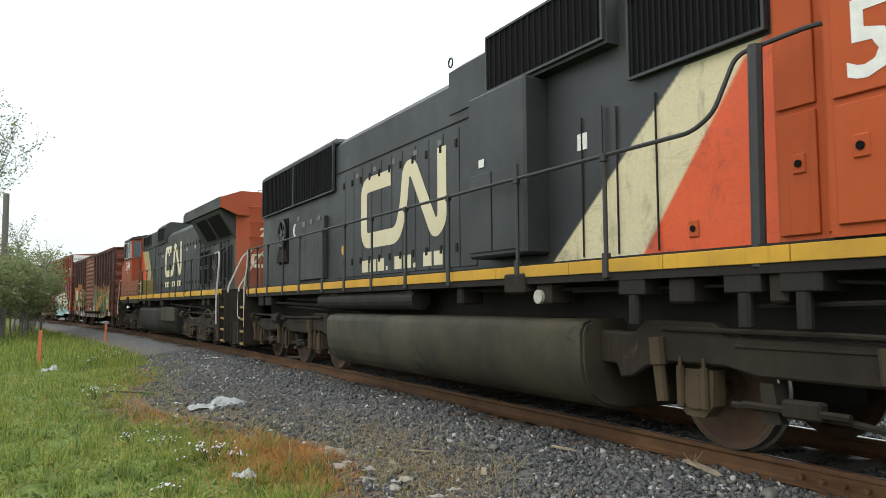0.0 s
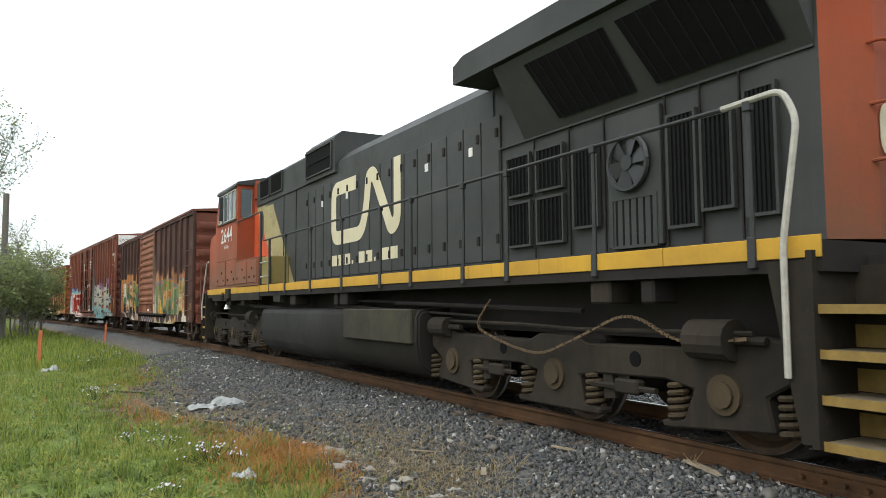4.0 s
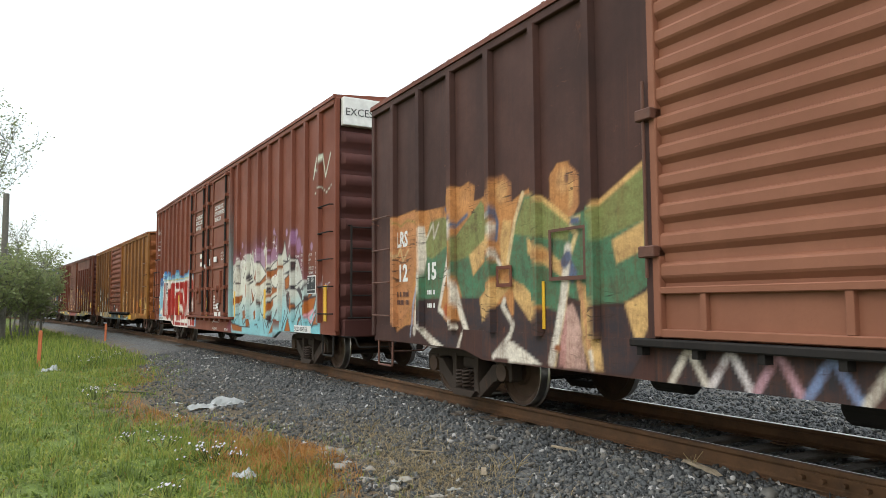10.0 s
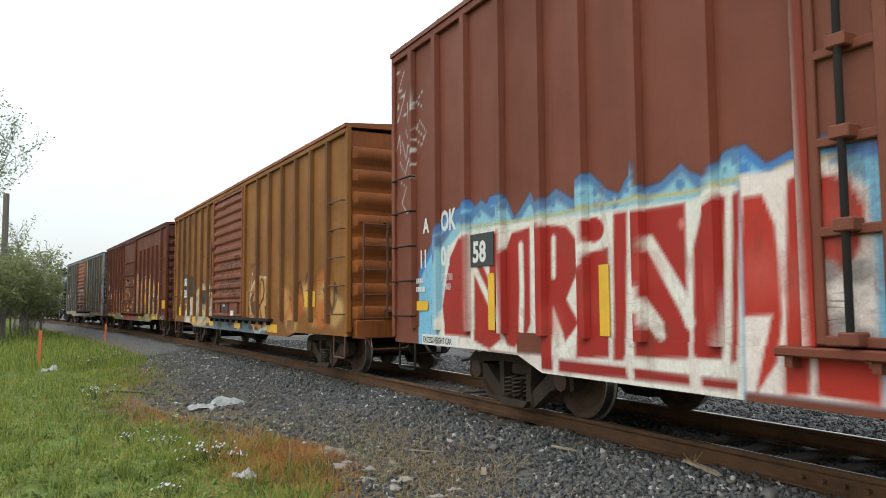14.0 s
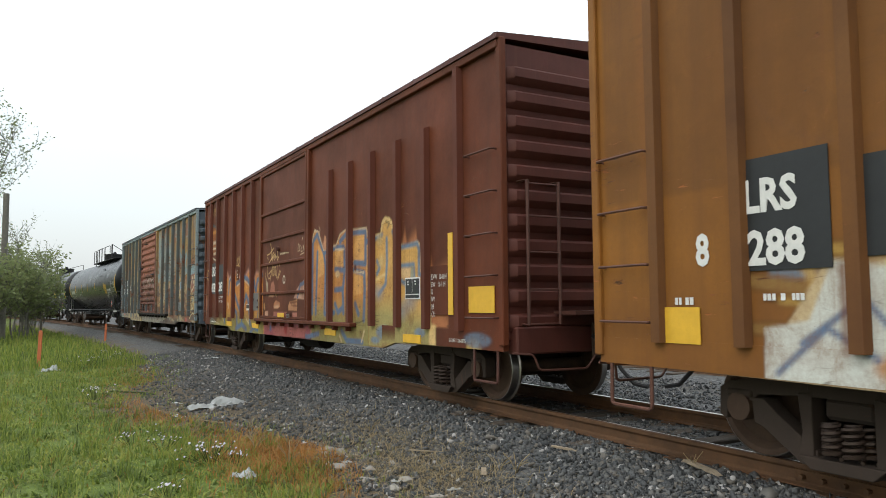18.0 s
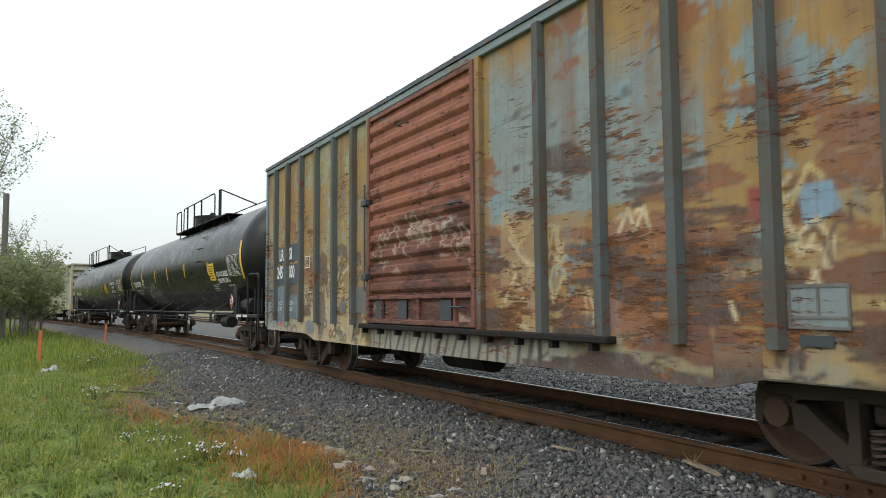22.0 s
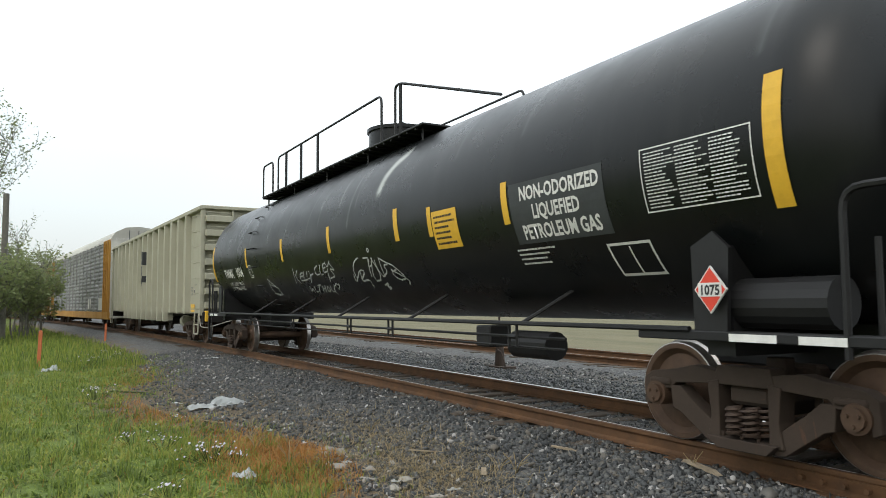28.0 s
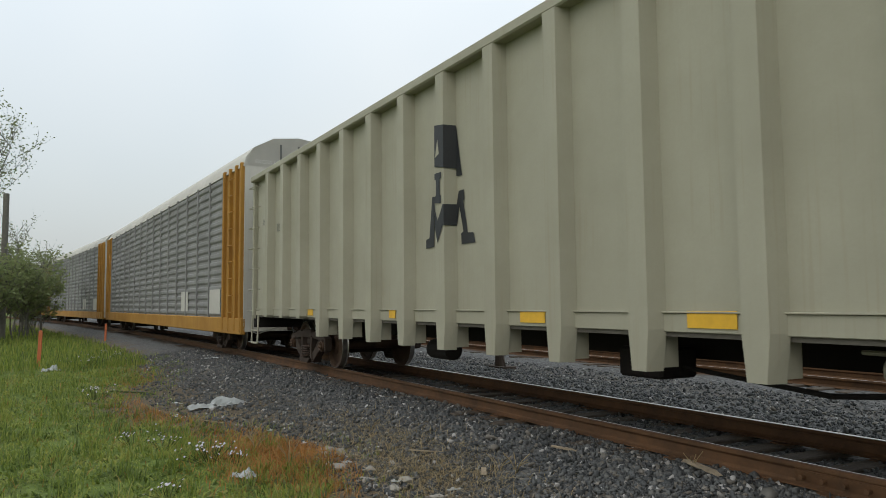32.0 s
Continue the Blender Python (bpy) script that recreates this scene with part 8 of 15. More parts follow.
# ochre boxcar
def spray_3(s):
    black, pale, blue = (26, 24, 24), (196, 198, 180), (112, 148, 174)
    # dark scrapes and stains on the ochre side
    s.shape([(-5.5, 4.11), (-5.1, 4.23), (-4.71, 4.16), (-4.78, 3.71), (-5.1, 3.93)], (62, 44, 34), None, 0.06, 0.7)
    s.shape([(-3.01, 3.66), (-2.84, 3.74), (-2.73, 3.67), (-2.85, 3.5), (-3.0, 3.57)], (66, 46, 34), None, 0.06, 0.8)
    s.shape([(-5.13, 2.45), (-4.74, 2.76), (-4.7, 2.54), (-5.01, 2.4)], (72, 48, 34), None, 0.06, 0.6)
    s.shape([(-6.02, 4.0), (-5.67, 4.09), (-5.72, 3.93), (-5.97, 3.78)], (70, 50, 36), None, 0.06, 0.6)
    for x in (-7.35, -6.5, -5.55, -4.62, -3.66, -2.72, 2.35, 3.3, 4.26, 5.2, 6.15, 7.1):
        for k in range(3):
            a = x + s.rng.uniform(-0.12, 0.12)
            s.stroke([(a, 4.3 - s.rng.random()), (a + 0.03, 1.9 + s.rng.random())], s.rng.uniform(0.05, 0.16), s.rng.choice([(104, 66, 34), (84, 56, 36), (150, 78, 26)]), 0.14, 0.45)
    s.band(-8, -5.2, 2.2, [(-8, 4.4), (-5.2, 4.4)], (112, 78, 48), 0.3, 0.4)
    for k in range(22):
        s.stroke([(-6.6 + 4.6 * s.rng.random(), 0.8 + 0.9 * s.rng.random()) for i in range(3)], s.rng.uniform(0.04, 0.12), s.rng.choice([blue, (214, 212, 196), (96, 84, 60), (206, 170, 90), (150, 120, 70)]), 0.05, 0.8)
    s.band(-5.0, 3.2, 0.6, [(-5.0, 0.9), (-1.9, 0.95), (3.2, 0.9)], (84, 130, 148), 0.06, 0.9)
    # cream faces with black lines
    for k in range(12):
        s.blob(4.4 + 3.2 * s.rng.random(), 0.9 + 0.9 * s.rng.random(), 0.6, 0.4, s.rng.choice([(196, 148, 88), (206, 170, 110), (180, 100, 40)]), 0.5, 0.9)
        s.scrawl(4.4 + 2.8 * s.rng.random(), 0.9 + 0.5 * s.rng.random(), 0.7, 0.6, black, 4, 0.09)
    s.shape([(1.82, 1.34), (1.96, 1.6), (2.13, 1.81), (2.39, 1.93), (2.67, 1.96), (3.0, 1.93), (3.38, 1.94), (3.33, 0.76), (2.33, 0.67), (1.9, 0.93)], (196, 148, 88), (216, 208, 186), 0.06)
    s.stroke([(2.51, 1.93), (2.78, 1.94), (2.99, 1.83), (3.06, 1.64), (2.99, 1.45), (2.79, 1.33), (2.67, 1.26), (2.78, 1.13), (2.87, 0.94), (2.97, 0.7)], 0.09, black)
    s.stroke([(3.27, 1.68), (3.27, 1.49)], 0.13, black)
    s.stroke([(3.25, 1.67), (3.26, 1.56)], 0.05, (216, 206, 186))
    s.stroke([(3.14, 1.23), (3.35, 1.25), (3.18, 1.17), (3.22, 1.02)], 0.08, black)
    s.shape([(2.53, 0.89), (2.78, 0.9), (2.88, 0.77), (2.72, 0.62), (2.54, 0.67)], (170, 130, 84))
    s.stroke([(2.29, 0.63), (2.69, 0.64), (2.83, 0.72), (3.33, 0.73)], 0.06, (150, 190, 190))
    # black script on the door
    # faded round mark, rust scrapes, cream and blue-grey piece over it
    s.stroke([(-4.72, 3.04), (-4.77, 3.37), (-4.92, 3.68), (-5.17, 3.94), (-5.48, 4.11), (-5.83, 4.15), (-6.15, 4.04), (-6.38, 3.78), (-6.47, 3.42), (-6.39, 3.03), (-6.18, 2.68), (-5.87, 2.44), (-5.53, 2.33), (-5.21, 2.35), (-4.96, 2.5), (-4.79, 2.74), (-4.72, 3.04)], 0.06, (82, 60, 48), 0.08, 0.6)
    s.stroke([(-4.86, 2.78), (-4.95, 2.51), (-5.15, 2.34)], 0.07, (52, 44, 42), 0.05, 0.8)
    s.stroke([(-4.94, 3.93), (-4.72, 3.67), (-4.68, 3.41)], 0.1, (70, 64, 68), 0.1, 0.6)
    s.stroke([(-3.53, 2.81), (-3.39, 2.8), (-3.25, 2.74)], 0.05, (58, 38, 32), 0.03, 0.85)
    s.stroke([(-3.32, 2.92), (-3.25, 2.88)], 0.06, (58, 38, 32), 0.03, 0.85)
    s.stroke([(-3.07, 2.75), (-2.89, 2.71), (-2.84, 2.67)], 0.05, (58, 38, 32), 0.03, 0.85)
    s.stroke([(-2.61, 2.47), (-2.37, 2.47)], 0.05, (58, 38, 32), 0.03, 0.85)
    s.stroke([(-4.15, 2.48), (-4.01, 2.52), (-4.12, 2.34)], 0.04, (58, 38, 32), 0.03, 0.85)
    s.stroke([(-3.92, 2.81), (-3.8, 2.73)], 0.05, (58, 38, 32), 0.03, 0.85)
    s.stroke([(-2.3, 2.43), (-2.27, 2.28)], 0.06, (58, 38, 32), 0.03, 0.85)
    s.stroke([(-3.52, 2.81), (-3.5, 2.67)], 0.06, (58, 38, 32), 0.03, 0.85)
    s.stroke([(-2.82, 2.24), (-2.81, 1.99)], 0.12, (58, 38, 32), 0.03, 0.85)
    s.stroke([(-3.74, 2.29), (-3.71, 2.04)], 0.12, (58, 38, 32), 0.03, 0.85)
    s.stroke([(-3.01, 2.59), (-2.87, 2.55)], 0.03, (58, 38, 32), 0.03, 0.85)
    s.stroke([(-6.48, 3.83), (-6.51, 3.49)], 0.08, (58, 38, 32), 0.03, 0.85)
    s.band(-4.76, -1.94, 0.5, [(-4.76, 1.73), (-4.64, 1.9), (-4.33, 1.74), (-4.01, 1.9), (-3.77, 2.04), (-3.39, 2.02), (-2.92, 2), (-2.66, 2), (-2.43, 1.92), (-2.11, 1.9), (-1.94, 1.7)], (108, 128, 146), 0.05, 0.9, 0.05)
    s.shape([(-5.73, 1.58), (-4.68, 1.58), (-4.54, 1.71), (-4.07, 1.86), (-3.77, 2), (-3.3, 1.92), (-3.07, 1.74), (-2.67, 1.9), (-2.32, 1.84), (-2.02, 1.66), (-1.97, 1.17), (-2.04, 0.76), (-3.66, 0.66), (-5.67, 0.68), (-6.26, 0.64), (-6.25, 0.88)], (192, 172, 134))
    s.shape([(-5.69, 1.57), (-5.3, 1.51), (-5.06, 1.12), (-5.41, 0.66), (-6.26, 0.66), (-6.25, 1.1), (-5.88, 1.16)], (200, 204, 196))
    s.blob(-4.09, 1.57, 0.16, 0.08, (184, 122, 56), 0.6, 0.8)
    s.blob(-3.88, 1.42, 0.11, 0.08, (184, 122, 56), 0.6, 0.8)
    s.blob(-4.45, 1.71, 0.17, 0.07, (184, 122, 56), 0.6, 0.8)
    s.blob(-3.55, 0.75, 0.20, 0.06, (184, 122, 56), 0.6, 0.8)
    s.blob(-2.4, 1.03, 0.14, 0.05, (184, 122, 56), 0.6, 0.8)
    s.blob(-2.71, 1.86, 0.10, 0.08, (184, 122, 56), 0.6, 0.8)
    s.blob(-5.32, 0.87, 0.15, 0.11, (184, 122, 56), 0.6, 0.8)
    s.blob(-3.11, 1.82, 0.14, 0.07, (184, 122, 56), 0.6, 0.8)
    s.blob(-2.11, 1.29, 0.10, 0.10, (184, 122, 56), 0.6, 0.8)
    s.blob(-4.91, 1.31, 0.12, 0.19, (184, 122, 56), 0.6, 0.8)
    s.shape([(-4.59, 1.31), (-4.28, 1.46), (-4.21, 1.54), (-4.47, 1.53)], (108, 128, 146))
    s.shape([(-3.43, 1.07), (-3.23, 1.21), (-3.32, 1.38), (-3.45, 1.3)], (108, 128, 146))
    s.shape([(-2.7, 1.12), (-2.25, 1.2), (-2.02, 1.17), (-2.15, 1.04), (-2.63, 1.07)], (108, 128, 146))
    s.shape([(-3.45, 0.79), (-3.05, 0.98), (-2.97, 0.94), (-3.25, 0.81)], (108, 128, 146))
    s.shape([(-4.57, 0.86), (-4.1, 1.09), (-3.99, 0.97), (-4.24, 0.75)], (108, 128, 146))
    s.stroke([(-4.29, 1.13), (-3.91, 1.47), (-3.81, 1.14)], 0.05, (86, 112, 142), 0.03, 0.9)
    s.stroke([(-4.58, 1.49), (-4.41, 1.57), (-4.25, 1.48), (-4.35, 1.31)], 0.05, (86, 112, 142), 0.03, 0.9)
    s.stroke([(-2.96, 1.15), (-2.86, 1.3), (-2.74, 1.19)], 0.05, (86, 112, 142), 0.03, 0.9)
    s.stroke([(-3.34, 0.81), (-2.97, 0.9)], 0.05, (86, 112, 142), 0.03, 0.9)
    s.stroke([(-2.31, 1.29), (-2.17, 1.42)], 0.05, (86, 112, 142), 0.03, 0.9)
    s.stroke([(-5.94, 1), (-5.48, 1.31), (-5.31, 1.12)], 0.05, (86, 112, 142), 0.03, 0.9)
    s.stroke([(-6.14, 0.78), (-5.75, 1.11), (-5.4, 0.92)], 0.05, (86, 112, 142), 0.03, 0.9)
    s.stroke([(-4.08, 1.75), (-3.77, 1.96), (-3.5, 1.89), (-3.3, 1.76)], 0.045, (214, 200, 168), 0.03, 0.9)
    s.stroke([(-2.93, 1.77), (-2.71, 1.87), (-2.52, 1.77)], 0.045, (214, 200, 168), 0.03, 0.9)
    s.stroke([(-3.76, 0.98), (-3.43, 1.15), (-3.14, 1)], 0.045, (214, 200, 168), 0.03, 0.9)
    s.stroke([(-2.63, 0.96), (-2.36, 1.13), (-2.12, 0.98)], 0.045, (214, 200, 168), 0.03, 0.9)
    s.stroke([(-4.63, 0.95), (-4.29, 1.18)], 0.045, (214, 200, 168), 0.03, 0.9)
    s.stroke([(-3.66, 0.75), (-3.54, 0.99)], 0.045, (214, 200, 168), 0.03, 0.9)
    s.shape([(-4.96, 1.48), (-4.8, 1.48), (-4.82, 1), (-4.98, 0.99)], (52, 50, 50))
    s.shape([(-2.18, 1.52), (-1.99, 1.57), (-2.08, 1.04), (-2.19, 1.02)], (58, 58, 58))
    s.shape([(-2.72, 1.58), (-2.4, 1.58), (-2.42, 1.26), (-2.74, 1.24)], (112, 118, 116))
    s.shape([(-2.97, 0.76), (-2.5, 0.78), (-2.51, 0.67), (-2.98, 0.67)], (48, 42, 42))
    s.stroke([(-2.36, 1.92), (-2.35, 2.1), (-2.28, 2.11), (-2.3, 2), (-2.21, 1.97), (-2.22, 2.09), (-2.11, 2.02), (-2.11, 1.91)], 0.035, (214, 204, 176))
    s.stroke([(-3.69, 1.99), (-3.71, 0.98)], 0.06, (110, 60, 26), 0.06, 0.8)
    s.stroke([(-4.7, 1.59), (-4.69, 1.03)], 0.06, (110, 60, 26), 0.06, 0.8)
    s.stroke([(-2.77, 1.93), (-2.8, 1.02)], 0.06, (110, 60, 26), 0.06, 0.8)
    s.stroke([(-5.62, 1.52), (-5.61, 0.96)], 0.06, (110, 60, 26), 0.06, 0.8)
    # door tag, and the orange piece with dark limbs behind it
    s.stroke([(-1.37, 2.25), (-1.21, 2)], 0.075, (34, 30, 34), 0.05, 0.95)
    s.stroke([(-0.93, 2.38), (-0.6, 2.37), (-0.64, 2.1), (-0.94, 2.16)], 0.075, (34, 30, 34), 0.05, 0.95)
    s.stroke([(-0.44, 2.35), (-0.1, 2.38), (-0.08, 1.95), (-0.34, 1.88)], 0.075, (34, 30, 34), 0.05, 0.95)
    s.stroke([(0.05, 2.4), (0.34, 2.32), (0.3, 1.92), (0.06, 1.9)], 0.075, (34, 30, 34), 0.05, 0.95)
    s.stroke([(0.44, 2.43), (0.75, 2.45), (0.68, 2.23), (1.13, 2.43), (1.15, 2.17)], 0.075, (34, 30, 34), 0.05, 0.95)
    s.stroke([(-1.04, 1.78), (-0.77, 1.96), (-0.74, 1.61), (-1.04, 1.6)], 0.075, (34, 30, 34), 0.05, 0.95)
    s.stroke([(-0.61, 1.75), (-0.41, 1.89), (-0.19, 1.64), (-0.54, 1.63)], 0.075, (34, 30, 34), 0.05, 0.95)
    s.stroke([(-0.12, 1.77), (0.1, 1.89), (0.29, 1.66), (0.02, 1.56)], 0.075, (34, 30, 34), 0.05, 0.95)
    s.stroke([(0.36, 1.87), (0.79, 1.96), (1.11, 1.93), (1.08, 1.66), (0.71, 1.55), (0.38, 1.65)], 0.075, (34, 30, 34), 0.05, 0.95)
    s.shape([(1.43, 1.67), (1.68, 1.64), (1.65, 1.01), (1.42, 1)], (152, 112, 54))
    s.shape([(1.73, 1.01), (1.8, 1.37), (2.01, 1.67), (2.25, 1.85), (2.5, 1.94), (2.81, 1.95), (2.76, 1.02)], (190, 130, 70))
    s.shape([(1.88, 1.44), (2.08, 1.57), (2.25, 1.59), (2.07, 1.36), (2.37, 1.42), (2.29, 1.29), (2.57, 1.2), (2.37, 1.17), (2.28, 0.99), (1.99, 1.16)], (50, 44, 46))
    s.shape([(2.56, 1.29), (2.77, 1.34), (2.76, 1.14)], (50, 44, 46))
    s.shape([(1.7, 1.3), (1.87, 1.23), (1.78, 1.02), (1.69, 1.01)], (50, 44, 46))
    s.stroke([(1.83, 1.37), (1.89, 1.61), (2.09, 1.77), (2.5, 1.95), (2.81, 1.95)], 0.06, (216, 206, 186))
    s.stroke([(2.72, 1.56), (2.75, 1.76), (2.8, 1.78)], 0.06, (50, 44, 46))
    s.blob(2.04, 2.04, 0.05, 0.05, (206, 206, 190), 0.3)
    s.stroke([(2.01, 1.95), (1.97, 1.74)], 0.05, (190, 186, 160))
    s.stroke([(1.79, 1.87), (1.86, 1.75), (1.76, 1.62)], 0.04, (200, 196, 170))
    s.stroke([(1.85, 1.26), (1.93, 1.12), (1.9, 1.02)], 0.05, (210, 196, 150))
    s.shape([(-2.05, 0.87), (1.27, 0.92), (1.69, 0.91), (1.68, 0.65), (0.68, 0.64), (-1.78, 0.64)], (66, 112, 132))
    s.blob(-0.08, 0.79, 0.34, 0.10, (46, 42, 48), 0.4)
    s.blob(-1.25, 0.75, 0.32, 0.10, (46, 42, 48), 0.4)
    s.blob(1.09, 0.76, 0.20, 0.07, (46, 42, 48), 0.4)
    s.blob(1.97, 0.75, 0.26, 0.08, (46, 42, 48), 0.4)
    s.blob(2.44, 0.73, 0.19, 0.06, (46, 42, 48), 0.4)
    s.blob(0.8, 0.71, 0.13, 0.07, (170, 186, 190), 0.5)
    s.stroke([(1.88, 2.27), (2.23, 2.27)], 0.04, (64, 46, 44), 0.03, 0.85)
    s.stroke([(1.91, 2.21), (2.11, 2.21)], 0.04, (64, 46, 44), 0.03, 0.85)
    s.stroke([(1.97, 2.91), (2.04, 2.92)], 0.04, (64, 46, 44), 0.03, 0.85)
    s.stroke([(2.3, 2.89), (2.4, 2.87)], 0.04, (64, 46, 44), 0.03, 0.85)
    s.stroke([(2.23, 3.11), (2.29, 2.95)], 0.04, (64, 46, 44), 0.03, 0.85)
    s.stroke([(2.64, 2.87), (2.85, 2.87)], 0.04, (64, 46, 44), 0.03, 0.85)
    s.stroke([(2.61, 2.29), (2.77, 2.29)], 0.04, (64, 46, 44), 0.03, 0.85)
    s.stroke([(2.64, 2.16), (2.79, 2.1)], 0.04, (64, 46, 44), 0.03, 0.85)
    s.stroke([(2.43, 2.62), (2.51, 2.56)], 0.04, (64, 46, 44), 0.03, 0.85)
    s.stroke([(1.91, 1.3), (2.22, 1.34)], 0.04, (64, 46, 44), 0.03, 0.85)
    s.stroke([(1.89, 1.61), (2.27, 1.61)], 0.04, (64, 46, 44), 0.03, 0.85)
    s.stroke([(-0.94, 1.26), (-0.81, 1.41), (-0.65, 1.31), (-0.77, 1.19), (-0.94, 1.26)], 0.018, (196, 170, 150), 0.02, 0.8)
    s.stroke([(-0.94, 1.31), (-0.67, 1.25)], 0.018, (196, 170, 150), 0.02, 0.8)
    s.stroke([(-0.79, 1.41), (-0.79, 1.19)], 0.018, (196, 170, 150), 0.02, 0.8)
    s.stroke([(-1.3, 1.08), (-1.15, 1.12), (-0.97, 1.08)], 0.018, (196, 170, 150), 0.02, 0.8)


M_B3B = paint("rusty_ochre_ribs", (0.185, 0.078, 0.020, 1), (0.095, 0.042, 0.018, 1), ORANGE_RUST, 0.5, 0.6, 0.5)
M_B3 = paint("ochre_box", (0.275, 0.112, 0.017, 1), (0.155, 0.064, 0.018, 1), ORANGE_RUST, 0.35, 0.55, 0.6, 0.0, True, flake=0.3, age=0.6)
M_B3E = paint("orange_end", (0.34, 0.105, 0.02, 1), (0.13, 0.045, 0.02, 1), (0.06, 0.03, 0.02, 1), 0.5, 0.6, 0.5)
M_B3D = paint("red_brown_ribbed_door", (0.215, 0.068, 0.035, 1), (0.155, 0.052, 0.03, 1), (0.12, 0.05, 0.03, 1), 0.2, 0.55, 0.35, 0.0, True)
car = boxcar("ochre boxcar with rust patches and cream graffiti, red ribbed door", 8.1, 4.40, -9.05, 11.9, M_B3, M_B3E, M_B3D, M_B1R, spray_3, 31, RIBS50, (-1.80, 1.38), "corrugated", 8, 0.075, rib_mat=M_B3B)
for a, b, z0, z1 in ((-6.46, -5.68, 1.52, 2.36), (-5.50, -4.79, 1.58, 2.24), (-3.55, -2.97, 1.36, 1.72)):
    patch(car, a, b, z0, z1, M_DECAL, name="paint_patch", label="black repainted patch")
for a, b, c, d in ((-3.60, -2.92, 1.72, 1.76), (-3.60, -2.92, 1.32, 1.36), (-3.60, -3.55, 1.36, 1.72), (-2.97, -2.92, 1.36, 1.72)):
    patch(car, a, b, c, d, M_B3D, -1.515, "panel_frame", "rusty frame")
writing("LRS", 0.34, M_WHITE, car, -6.39, -1.518, 1.96, bold=0.012, stretch=0.88)
writing("288", 0.35, M_WHITE, car, -6.36, -1.518, 1.57, bold=0.012, stretch=0.92)
writing("8", 0.35, M_WHITE, car, -6.88, -1.508, 1.59, bold=0.012, stretch=0.8)
bars(car, -7.12, 1.27, 0.2, 0.06, 1, M_WHITE)
bars(car, -6.24, 1.30, 0.4, 0.05, 1, M_WHITE)
for x, z, w in ((-7.31, 0.95, 0.46), (-2.5, 0.70, 0.55), (0.4, 0.70, 0.6), (3.4, 0.68, 0.7), (5.9, 1.25, 0.6), (-4.93, 0.74, 0.45)):
    patch(car, x, x + w, z, z + 0.18 if z < 0.9 else z + 0.30, M_YELLOW, -1.514, "reflector", "yellow reflector strip")
for a, b in ((-1.55, -1.0), (-0.72, -0.2), (0.1, 0.9)):
    patch(car, a, b, 1.08, 1.34, M_DECAL if a == -0.72 else M_B3D, -1.560, "door_plate")
patch(car, -0.62, -0.42, 1.26, 1.31, M_WHITE, -1.567, "plate")
patch(car, 0.35, 0.65, 1.02, 1.15, M_WHITE, -1.600, "plate", "small white plate")


